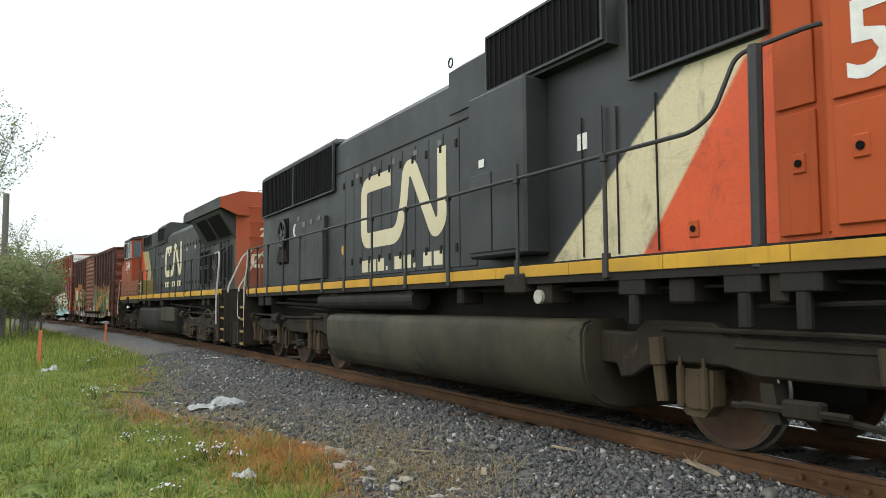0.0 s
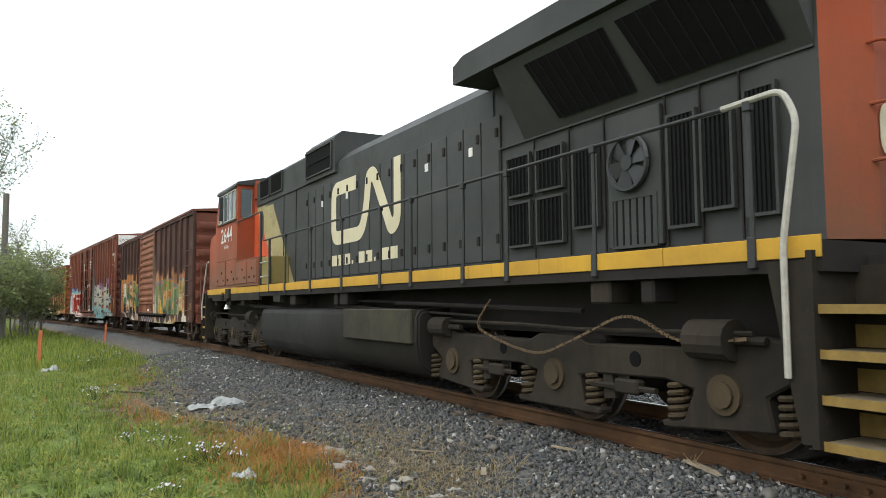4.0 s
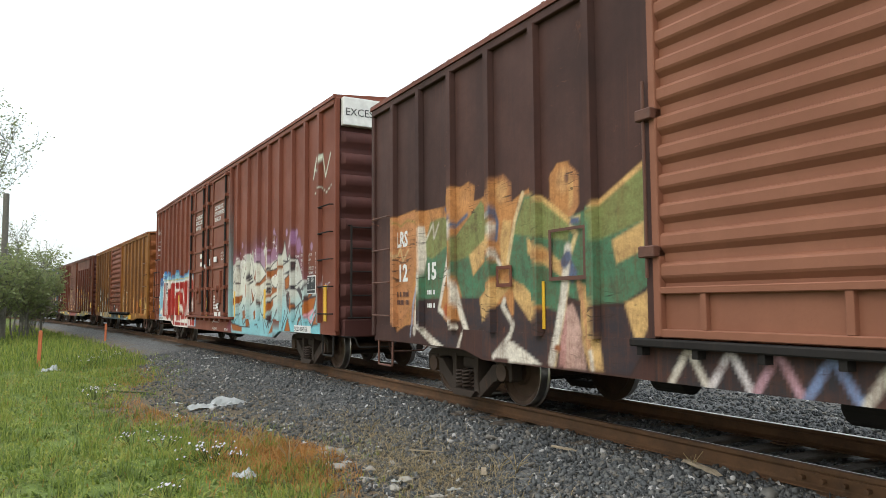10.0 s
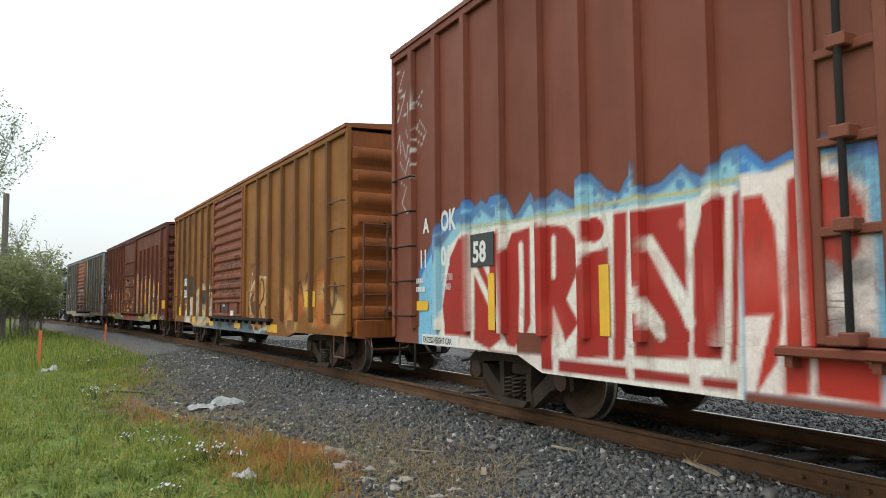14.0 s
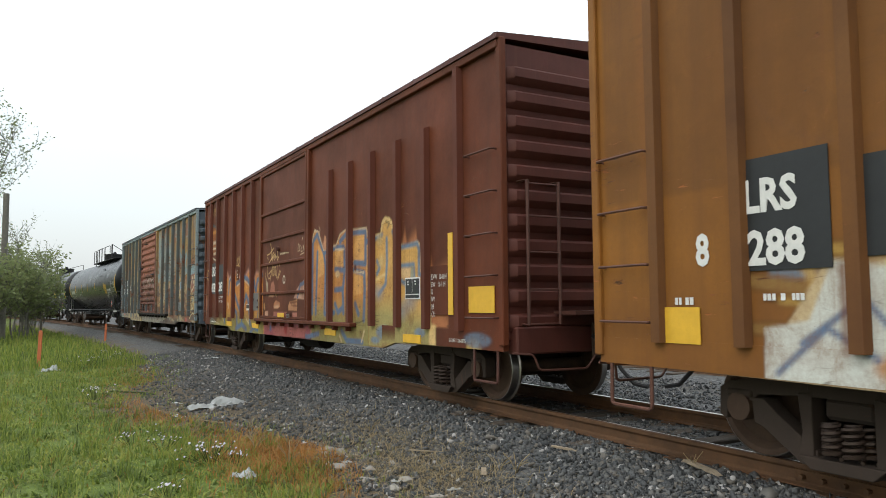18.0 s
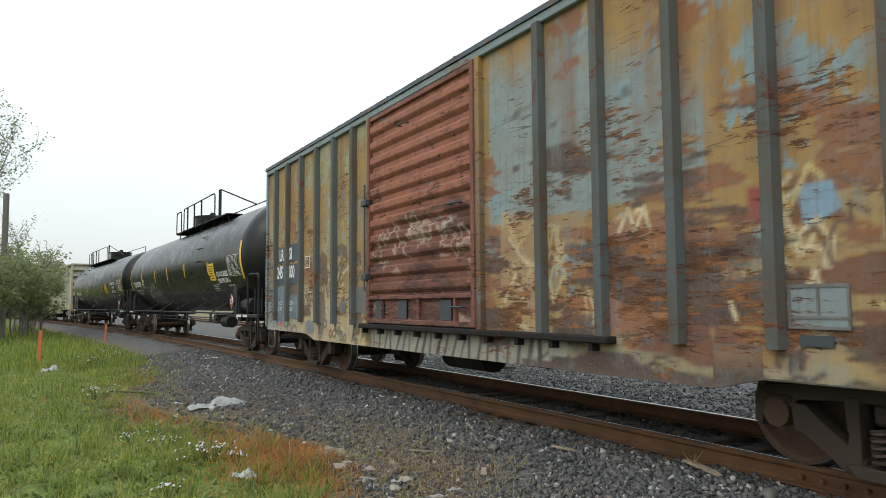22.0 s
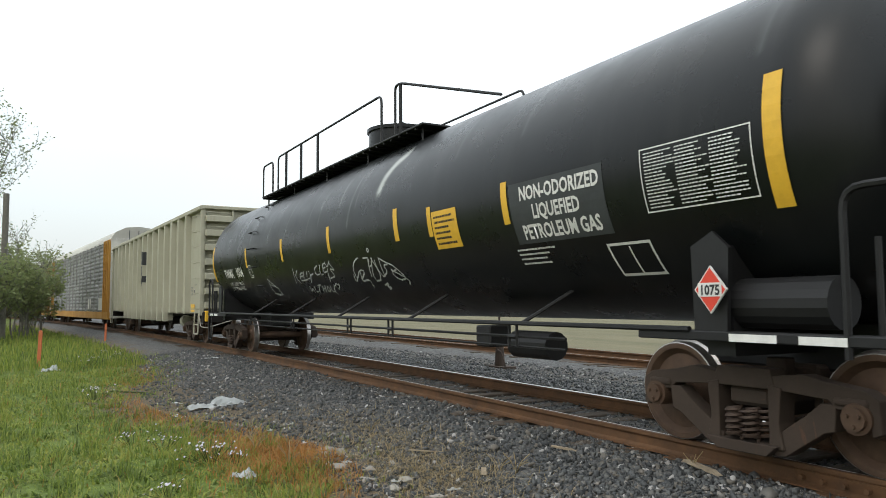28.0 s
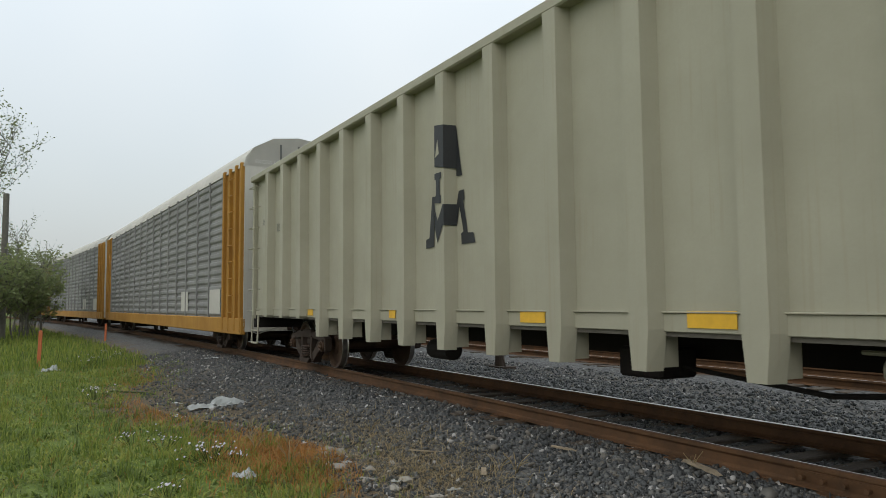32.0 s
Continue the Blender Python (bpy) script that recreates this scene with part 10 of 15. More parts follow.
M_B4 = paint("rust_red_box", (0.150, 0.036, 0.012, 1), (0.062, 0.020, 0.010, 1), (0.16, 0.058, 0.022, 1), 0.2, 0.55, 0.45, 0.0, True, flake=0.12, age=0.7)
M_B4B = paint("dark_red_ribs", (0.130, 0.035, 0.018, 1), (0.080, 0.025, 0.015, 1), (0.14, 0.05, 0.025, 1), 0.3, 0.55, 0.4)
M_B4E = paint("rust_red_end", (0.105, 0.030, 0.021, 1), (0.055, 0.020, 0.016, 1), (0.12, 0.05, 0.03, 1), 0.2, 0.5, 0.45)
M_B4R = plain("dark_red_rungs", (0.085, 0.03, 0.02, 1), 0.6)
car = boxcar("rust-red boxcar with a flat plug door and ochre-blue graffiti", 8.15, 4.42, -27.04, 11.9, M_B4, M_B4E, M_B4, M_B4R, spray_4, 41, RIBS50, (-1.85, 1.38), "plug", 11, 0.085, ((2.5, 6.4, 3.75),), rib_mat=M_B4B)
for a, b, z0, z1, m in ((-7.29, -6.60, 1.62, 2.52, M_PATCH), (-6.34, -5.69, 1.60, 2.44, M_PATCH), (-7.12, -6.60, 1.12, 1.58, M_B4)):
    patch(car, a, b, z0, z1, m)
writing("LRS", 0.37, M_WHITE, car, -7.25, -1.518, 2.15, stretch=0.85, bold=0.012)
writing("008", 0.36, M_WHITE, car, -7.25, -1.518, 1.68, stretch=0.88, bold=0.012)
writing("243", 0.35, M_WHITE, car, -6.34, -1.518, 1.70, stretch=0.88, bold=0.012)
patch(car, -6.34, -5.69, 1.10, 1.57, M_B4, -1.513, "stencil_field")
writing("LD LMT 156800\nLT WT   63200", 0.11, M_WHITE, car, -6.30, -1.522, 1.47, stretch=0.72)
patch(car, -4.31, -4.08, 1.95, 2.24, M_B4, -1.510, "plate_mark")
writing("PLATE", 0.06, M_WHITE, car, -4.29, -1.516, 2.15, stretch=0.9)
writing("C", 0.15, M_WHITE, car, -4.25, -1.516, 2.00, bold=0.004)
patch(car, 5.62, 6.08, 1.36, 1.67, M_WHITE, -1.510, "panel_frame", "white framed data panel")
for a in (5.642, 5.86):
    patch(car, a, a + 0.198, 1.435, 1.65, M_DECAL, -1.515, "data_panel")
    bars(car, a + 0.06, 1.60, 0.06, 0.022, 2, M_WHITE, -1.522)
patch(car, 5.642, 6.058, 1.378, 1.42, M_DECAL, -1.515, "data_strip")
patch(car, 6.40, 7.0, 1.14, 1.80, M_B4, -1.512, "stencil_field")
writing("EXW  10-8 H\nEW   10-1 H\nIL\nIW\nIH\nCU", 0.10, M_WHITE, car, 6.43, -1.520, 1.62, stretch=0.75)
patch(car, 7.02, 7.14, 1.15, 2.2, M_YELLOW, -1.590, "reflector", "yellow reflector strip")
patch(car, 7.4, 7.98, 1.18, 1.5, M_YELLOW, -1.514, "reflector", "yellow reflector panel")
for x in (-5.32, -2.7, 2.3, 5.55):
    patch(car, x, x + 0.55, 0.74, 0.86, M_YELLOW, -1.516, "reflector", "yellow reflector strip")
patch(car, -0.42, 0.03, 1.03, 1.12, M_YELLOW, -1.580, "reflector", "yellow reflector strip")
patch(car, 0.19, 0.44, 1.01, 1.13, M_B4E, -1.580, "door_plate")
bars(car, 0.22, 1.07, 0.2, 0.03, 2, M_GALV, -1.588)
bars(car, -7.24, 0.80, 0.6, 0.04, 1, M_WHITE, -1.516)
writing("2-243-108-895", 0.07, M_WHITE, car, 6.9, -1.516, 0.80)
patch(car, -3.27, -3.00, 1.16, 1.31, M_WHITE, -1.510, "small_frame")
patch(car, -2.76, -2.09, 1.16, 1.58, M_GALV, -1.512, "repair_plate", "bare grey steel plate")
for x, z in ((-2.6, 1.42), (-2.25, 1.40), (-2.25, 1.24)):
    bm = fresh()
    cyl(bm, (x, -1.53, z), (x, -1.515, z), 0.03, 8)
    part("bolt_head", bm, M_B4R, car)
patch(car, -3.25, -3.02, 1.21, 1.30, M_DECAL, -1.515, "small_panel")


# peeling yellow and blue boxcar
def spray_5(s):
    # yellow and blue over rust, flaking along the sheets
    ochre, blue, rust, dark, pale = (160, 124, 58), (122, 150, 158), (104, 56, 28), (60, 38, 26), (160, 136, 84)
    s.band(-8, 8.1, 0.62, [(-8, 4.5), (8.1, 4.5)], ochre, 0.1, 0.95)
    s.flakes(-8, -1.9, 1.6, 4.5, (150, 152, 120), 0.35, 0.3, 3, 0.25)
    s.flakes(1.4, 8.1, 1.6, 4.5, blue, 0.36, 0.22, 4, 0.4)
    s.band(1.52, 4.8, 2.2, [(1.52, 4.25), (3.02, 4.12), (3.56, 3.89), (4.42, 3.56), (4.8, 3.27)], blue, 0.5, 0.75, 0.5)
    for k in range(60):
        a = s.rng.choice([s.rng.uniform(1.5, 8.0), s.rng.uniform(4.0, 8.0), s.rng.uniform(-8, -2)])
        s.stroke([(a, 4.45), (a + 0.02, 4.3 - 1.9 * s.rng.random())], s.rng.uniform(0.04, 0.2), s.rng.choice([(134, 92, 40), (112, 66, 32), (150, 112, 52)]), 0.16, 0.5)
    s.flakes(-8, -2, 0.9, 4.4, (140, 88, 36), 0.12, 0.25, 21, 0.5)
    s.flakes(1.4, 8.1, 0.9, 4.4, (132, 76, 28), 0.22, 0.5, 22, 3.0)
    s.flakes(1.4, 8.1, 0.6, 3.0, rust, 0.05, 0.45, 11)
    s.flakes(1.4, 8.1, 0.6, 2.8, pale, 0.15, 0.5, 13)
    s.flakes(1.4, 8.1, 0.6, 3.0, dark, 0.05, 0.22, 12)
    s.shape([(5.58, 2.11), (5.85, 2.11), (5.92, 1.92), (5.64, 1.78)], (120, 150, 170))
    s.stroke([(5.44, 2.09), (5.52, 1.94), (5.68, 2.24), (5.78, 2.15)], 0.04, (190, 170, 110))
    s.stroke([(3.61, 2.01), (3.79, 2.08), (3.85, 1.94), (4.03, 2.15), (4.15, 1.96)], 0.05, (206, 186, 140))
    s.stroke([(1.87, 2.29), (2.12, 1.92), (2.43, 2.17), (2.6, 1.83), (2.21, 1.52)], 0.06, (196, 176, 110))
    s.stroke([(2.66, 1.19), (2.94, 1.6), (2.86, 1.92)], 0.05, (190, 168, 110))
    s.stroke([(5.31, 1.54), (5.35, 1.21), (5.27, 1.21)], 0.07, (206, 196, 160))
    s.stroke([(5.05, 1.44), (5.03, 1.17)], 0.07, (216, 206, 180))
    s.flakes(1.4, 8.1, 0.6, 2.2, (104, 54, 26), 0.08, 0.35, 15, 5.0)
    s.flakes(1.4, 8.1, 1.2, 3.2, (70, 42, 26), 0.05, 0.30, 16, 4.0)
    s.flakes(2.4, 5.2, 0.9, 2.7, (150, 82, 34), 0.12, 0.3, 17, 4.0)
    for k in range(44):
        s.scrawl(1.55 + 6.0 * s.rng.random(), 0.95 + 0.85 * s.rng.random(), 0.42, 0.45, s.rng.choice([(196, 174, 120), (176, 146, 84), (206, 190, 150), (84, 56, 34)]), 4, 0.035)
    s.band(1.33, 5.97, 0.5, [(1.33, 0.88), (4.48, 0.87), (4.64, 0.83), (5.97, 0.87)], (150, 138, 104), 0.03, 0.9)
    s.stroke([(5.24, 0.72), (5.48, 0.66), (5.74, 0.8)], 0.04, (60, 56, 46))
    s.stroke([(5.48, 0.92), (5.49, 0.81)], 0.05, (60, 56, 46))
    s.stroke([(5.57, 0.93), (5.56, 0.82)], 0.05, (60, 56, 46))
    s.stroke([(5.79, 0.67), (5.97, 0.77), (6.16, 0.72)], 0.04, (70, 60, 46))
    s.stroke([(2.19, 0.68), (2.65, 0.68), (2.74, 0.77), (2.98, 0.68), (3.3, 0.75), (3.46, 0.69), (3.67, 0.77), (3.93, 0.7), (4.19, 0.78), (4.42, 0.69)], 0.04, (90, 66, 40))
    s.shape([(7.12, 2.41), (7.83, 2.53), (7.85, 1.73), (7.15, 1.7)], (150, 84, 56))
    s.shape([(7.13, 2.55), (7.84, 2.66), (7.81, 2.33), (7.13, 2.3)], (134, 164, 172))
    s.stroke([(7.23, 1.83), (7.51, 2.23), (7.69, 2.01), (7.79, 2.27), (7.8, 1.93), (7.43, 1.75), (7.17, 1.98)], 0.05, (216, 200, 160))
    s.stroke([(7.29, 1.28), (7.43, 1.55), (7.74, 1.54), (7.67, 1.21), (7.35, 1.14), (7.55, 1.38)], 0.045, (206, 196, 150))
    s.stroke([(7.21, 0.86), (7.55, 1.04), (7.81, 1.01)], 0.05, (206, 190, 140))
    for x, z in ((6.71, 0.81),):
        s.blob(x, z, 0.2, 0.1, (196, 70, 50), 0.6, 0.8)
    s.flakes(-8, -1.9, 0.6, 2.4, (120, 96, 54), 0.05, 0.5, 31)
    s.band(-7.27, -2.19, 0.6, [(-7.27, 1.16), (-5.56, 1.7), (-3.95, 1.69), (-2.86, 1.54), (-2.19, 1.47)], (196, 176, 116), 0.5, 0.75, 0.4)
    s.flakes(-8, -1.9, 0.6, 2.2, (92, 78, 46), 0.05, 0.4, 33, 0.7)
    for k in range(34):
        s.scrawl(-7.6 + 5.2 * s.rng.random(), 0.7 + 1.0 * s.rng.random(), 0.45, 0.5, s.rng.choice([(100, 84, 50), (88, 76, 48), (204, 186, 130)]), 4, 0.045)
    s.band(-8.05, -5.5, 0.6, [(-8.05, 2.0), (-7.0, 1.6), (-6.2, 1.75), (-5.5, 0.8)], (134, 156, 164), 0.3, 0.85, 0.5)
    for k in range(5):
        s.scrawl(-7.98, 1.35 + 0.2 * k, 0.42, 0.16, (66, 66, 66), 6, 0.03)
        s.scrawl(-6.9 + 0.3 * k, 0.7 + 0.12 * (k % 3), 0.45, 0.3, (70, 66, 60), 5, 0.04)
    s.band(-1.98, 1.35, 0.97, [(-1.98, 4.5), (1.35, 4.5)], (158, 100, 84), 0.05, 0.9)
    s.flakes(-2.1, 1.4, 1.9, 4.4, (84, 54, 44), 0.12, 0.3, 41)
    s.flakes(-2.1, 1.4, 2.2, 4.4, (124, 140, 146), 0.2, 0.02, 42)
    s.band(-2.1, 1.4, 0.97, [(-2.1, 2.5), (-0.6, 2.7), (1.4, 2.4)], (112, 74, 62), 0.3, 0.85)
    s.flakes(-2.1, 1.4, 0.97, 2.9, (184, 160, 144), 0.1, 0.5, 43)
    s.flakes(-2.1, 1.4, 0.97, 2.9, (66, 46, 38), 0.2, 0.35, 44, 5.0)
    for k in range(12):
        s.scrawl(-1.8 + 2.6 * s.rng.random(), 1.5 + 0.7 * s.rng.random(), 0.5, 0.4, (184, 176, 164), 5, 0.035)
    s.band(-2.0, 3.0, 0.58, [(-2.0, 0.95), (3.0, 0.95)], (160, 156, 140), 0.05, 0.9)
    for k in range(22):
        s.stroke([(-1.9 + 0.21 * k, 0.62), (-1.85 + 0.21 * k + s.rng.uniform(-0.06, 0.1), 0.9)], s.rng.uniform(0.03, 0.09), (64, 60, 54))
    # brown shapes, curls and a dirty cream foot
    s.band(-8.25, -2.41, 0.5, [(-8.25, 0.76), (-6.62, 1.26), (-5.48, 1.55), (-4.65, 1.65), (-3.82, 1.61), (-3.12, 1.54), (-2.41, 1.53)], (186, 164, 126), 0.5, 0.75, 0.3)
    s.shape([(-6.4, 1.74), (-5.88, 1.82), (-5.84, 1.46), (-6.05, 1.25), (-6.41, 1.37)], (84, 62, 48), None, 0.06, 0.85)
    s.shape([(-4.63, 2.08), (-4.33, 2.29), (-4.1, 2.18), (-4.01, 1.66), (-4.46, 1.63)], (84, 62, 48), None, 0.06, 0.85)
    s.shape([(-3.74, 2.29), (-3.33, 2.37), (-3.08, 2.29), (-3.05, 2.04), (-3.34, 2.15), (-3.7, 2.13)], (84, 62, 48), None, 0.06, 0.85)
    s.shape([(-2.82, 2.18), (-2.45, 2.15), (-2.43, 1.96), (-2.79, 2.01)], (84, 62, 48), None, 0.06, 0.85)
    s.shape([(-5.48, 1.26), (-5.05, 1.33), (-5, 1.08), (-5.42, 1.05)], (84, 62, 48), None, 0.06, 0.85)
    s.shape([(-3.42, 1.33), (-3.2, 1.47), (-3.16, 1.31)], (84, 62, 48), None, 0.06, 0.85)
    s.shape([(-4.47, 1.52), (-4.24, 1.55), (-4.15, 1.1), (-4.27, 0.73), (-4.5, 0.72), (-4.61, 1.01)], (84, 62, 48), None, 0.06, 0.85)
    s.shape([(-2.7, 1.17), (-2.43, 1.14), (-2.45, 0.84), (-2.72, 0.75), (-2.83, 0.68)], (84, 62, 48), None, 0.06, 0.85)
    s.stroke([(-6.22, 0.81), (-6.25, 0.76), (-6.32, 0.72), (-6.42, 0.72), (-6.49, 0.74), (-6.52, 0.79), (-6.49, 0.84), (-6.41, 0.88), (-6.32, 0.88), (-6.25, 0.85), (-6.22, 0.81)], 0.05, (88, 66, 50), 0.03, 0.9)
    s.stroke([(-5.87, 0.79), (-5.9, 0.73), (-5.97, 0.7), (-6.06, 0.69), (-6.13, 0.72), (-6.16, 0.77), (-6.13, 0.82), (-6.05, 0.86), (-5.96, 0.86), (-5.89, 0.83), (-5.87, 0.79)], 0.05, (88, 66, 50), 0.03, 0.9)
    s.stroke([(-6.47, 0.89), (-6.49, 0.85), (-6.55, 0.83), (-6.62, 0.82), (-6.68, 0.84), (-6.7, 0.88), (-6.68, 0.92), (-6.62, 0.95), (-6.55, 0.95), (-6.49, 0.93), (-6.47, 0.89)], 0.05, (88, 66, 50), 0.03, 0.9)
    s.stroke([(-4.29, 0.88), (-4.31, 0.84), (-4.36, 0.81), (-4.41, 0.81), (-4.46, 0.83), (-4.47, 0.87), (-4.46, 0.91), (-4.41, 0.93), (-4.35, 0.93), (-4.31, 0.91), (-4.29, 0.88)], 0.05, (88, 66, 50), 0.03, 0.9)
    s.stroke([(-4.36, 0.73), (-4.38, 0.69), (-4.42, 0.67), (-4.47, 0.66), (-4.51, 0.68), (-4.53, 0.72), (-4.51, 0.75), (-4.47, 0.78), (-4.42, 0.78), (-4.38, 0.76), (-4.36, 0.73)], 0.05, (88, 66, 50), 0.03, 0.9)
    s.stroke([(-4.07, 0.95), (-4.09, 0.91), (-4.13, 0.88), (-4.19, 0.88), (-4.23, 0.9), (-4.24, 0.94), (-4.23, 0.98), (-4.18, 1), (-4.13, 1), (-4.09, 0.98), (-4.07, 0.95)], 0.05, (88, 66, 50), 0.03, 0.9)
    s.stroke([(-3.39, 0.83), (-3.41, 0.79), (-3.44, 0.77), (-3.49, 0.77), (-3.52, 0.78), (-3.53, 0.82), (-3.52, 0.85), (-3.48, 0.88), (-3.44, 0.88), (-3.4, 0.86), (-3.39, 0.83)], 0.05, (88, 66, 50), 0.03, 0.9)
    s.stroke([(-3.58, 0.79), (-3.6, 0.75), (-3.64, 0.72), (-3.69, 0.71), (-3.74, 0.73), (-3.75, 0.77), (-3.73, 0.81), (-3.69, 0.84), (-3.64, 0.84), (-3.6, 0.82), (-3.58, 0.79)], 0.05, (88, 66, 50), 0.03, 0.9)
    s.stroke([(-3.26, 0.72), (-3.27, 0.69), (-3.3, 0.67), (-3.34, 0.67), (-3.37, 0.68), (-3.38, 0.71), (-3.37, 0.74), (-3.34, 0.77), (-3.3, 0.77), (-3.27, 0.75), (-3.26, 0.72)], 0.05, (88, 66, 50), 0.03, 0.9)
    s.stroke([(-3.1, 0.72), (-3.11, 0.69), (-3.14, 0.66), (-3.18, 0.66), (-3.21, 0.68), (-3.22, 0.71), (-3.21, 0.74), (-3.17, 0.77), (-3.14, 0.77), (-3.11, 0.75), (-3.1, 0.72)], 0.05, (88, 66, 50), 0.03, 0.9)
    s.stroke([(-2.67, 0.75), (-2.68, 0.72), (-2.71, 0.7), (-2.74, 0.7), (-2.77, 0.71), (-2.77, 0.74), (-2.76, 0.77), (-2.73, 0.79), (-2.7, 0.8), (-2.68, 0.78), (-2.67, 0.75)], 0.05, (88, 66, 50), 0.03, 0.9)
    s.stroke([(-2.49, 0.86), (-2.51, 0.83), (-2.54, 0.8), (-2.57, 0.8), (-2.6, 0.82), (-2.61, 0.85), (-2.6, 0.88), (-2.57, 0.91), (-2.53, 0.91), (-2.5, 0.89), (-2.49, 0.86)], 0.05, (88, 66, 50), 0.03, 0.9)
    s.stroke([(-2.59, 0.69), (-2.6, 0.66), (-2.63, 0.64), (-2.66, 0.64), (-2.68, 0.65), (-2.69, 0.68), (-2.68, 0.71), (-2.65, 0.72), (-2.62, 0.73), (-2.6, 0.71), (-2.59, 0.69)], 0.05, (88, 66, 50), 0.03, 0.9)
    s.stroke([(-3.78, 0.77), (-3.8, 0.74), (-3.84, 0.71), (-3.88, 0.71), (-3.92, 0.73), (-3.93, 0.76), (-3.92, 0.79), (-3.88, 0.82), (-3.83, 0.82), (-3.8, 0.8), (-3.78, 0.77)], 0.05, (88, 66, 50), 0.03, 0.9)
    s.stroke([(-5.04, 0.9), (-5.06, 0.86), (-5.11, 0.84), (-5.17, 0.84), (-5.22, 0.86), (-5.24, 0.89), (-5.22, 0.93), (-5.17, 0.96), (-5.11, 0.96), (-5.06, 0.94), (-5.04, 0.9)], 0.05, (88, 66, 50), 0.03, 0.9)
    s.stroke([(-4.78, 0.83), (-4.8, 0.79), (-4.85, 0.77), (-4.9, 0.76), (-4.95, 0.78), (-4.96, 0.82), (-4.95, 0.85), (-4.9, 0.88), (-4.84, 0.88), (-4.8, 0.86), (-4.78, 0.83)], 0.05, (88, 66, 50), 0.03, 0.9)
    s.stroke([(-5.38, 1.36), (-5.32, 1.46), (-5.21, 1.44), (-5.22, 1.33)], 0.05, (70, 52, 42), 0.03, 0.85)
    s.stroke([(-5.18, 1.36), (-5.12, 1.46), (-5.02, 1.41), (-5.05, 1.33)], 0.05, (70, 52, 42), 0.03, 0.85)
    s.stroke([(-5.38, 1.15), (-5.21, 1.22), (-5.01, 1.12)], 0.05, (70, 52, 42), 0.03, 0.85)
    s.stroke([(-4.34, 1.8), (-4.13, 1.66), (-4.03, 1.42)], 0.05, (70, 52, 42), 0.03, 0.85)
    s.stroke([(-3.63, 1.6), (-3.35, 1.83), (-3.26, 1.97)], 0.05, (70, 52, 42), 0.03, 0.85)
    s.stroke([(-3.57, 0.97), (-3.84, 1.11), (-3.88, 1.34)], 0.05, (70, 52, 42), 0.03, 0.85)
    s.stroke([(-3.75, 1.04), (-3.57, 0.82), (-3.27, 0.81)], 0.05, (70, 52, 42), 0.03, 0.85)
    s.stroke([(-6.23, 1.68), (-6.06, 1.37)], 0.05, (70, 52, 42), 0.03, 0.85)
    s.stroke([(-4.46, 1.94), (-4.22, 2)], 0.05, (70, 52, 42), 0.03, 0.85)
    s.stroke([(-2.64, 1.07), (-2.83, 0.68)], 0.05, (70, 52, 42), 0.03, 0.85)
    s.stroke([(-6.44, 1.05), (-5.82, 1.02)], 0.05, (70, 52, 42), 0.03, 0.85)
    s.stroke([(-8.03, 2.3), (-7.9, 2.4), (-7.86, 2.26), (-7.71, 2.38)], 0.03, (60, 56, 54), 0.02, 0.85)
    s.stroke([(-8.02, 2.11), (-7.74, 2.12)], 0.03, (60, 56, 54), 0.02, 0.85)
    s.stroke([(-7.99, 1.95), (-7.84, 2), (-7.74, 1.91)], 0.03, (60, 56, 54), 0.02, 0.85)
    s.stroke([(-7.97, 1.76), (-7.77, 1.82)], 0.03, (60, 56, 54), 0.02, 0.85)
    s.stroke([(-8, 1.61), (-7.75, 1.64)], 0.03, (60, 56, 54), 0.02, 0.85)
    s.stroke([(-7.98, 1.42), (-7.68, 1.46)], 0.03, (60, 56, 54), 0.02, 0.85)
    s.stroke([(-7.25, 1.61), (-7.14, 1.72), (-7.03, 1.55), (-6.84, 1.68)], 0.03, (60, 56, 54), 0.02, 0.85)
    s.stroke([(-7.26, 0.92), (-6.63, 0.98)], 0.03, (60, 56, 54), 0.02, 0.85)
    # rust fields and cream scrawls behind the door
    s.shape([(3.41, 2.07), (4.4, 2.07), (4.45, 1.15), (3.43, 0.95)], (150, 92, 52), None, 0.06, 0.75)
    s.shape([(4.48, 1.88), (5.11, 1.88), (5.07, 1.03), (4.44, 1.01)], (120, 74, 50), None, 0.06, 0.7)
    s.shape([(1.78, 2.35), (2.51, 2.24), (2.51, 0.98), (1.74, 0.96)], (176, 146, 100), None, 0.06, 0.6)
    s.shape([(5.17, 2.15), (5.37, 2.14), (5.39, 1.88), (5.17, 1.9)], (140, 62, 42))
    s.flakes(1.28, 5.61, 0.97, 3.6, (66, 42, 32), 0.10, 0.5, 57, 4.0)
    s.stroke([(3.75, 1.93), (3.88, 2.14), (3.96, 1.93), (4.08, 2.13), (4.14, 1.93)], 0.045, (206, 190, 150), 0.03, 0.85)
    s.stroke([(1.95, 2.02), (2.24, 1.74), (2.47, 1.68)], 0.045, (206, 190, 150), 0.03, 0.85)
    s.stroke([(2.69, 1.53), (2.75, 1.31)], 0.045, (206, 190, 150), 0.03, 0.85)
    s.stroke([(1.84, 1.32), (2.06, 1.61), (2.23, 1.31)], 0.045, (206, 190, 150), 0.03, 0.85)
    s.stroke([(5.34, 2.24), (5.41, 2.1), (5.53, 2.18)], 0.045, (206, 190, 150), 0.03, 0.85)
    s.stroke([(5.43, 2), (5.58, 2.07)], 0.045, (206, 190, 150), 0.03, 0.85)
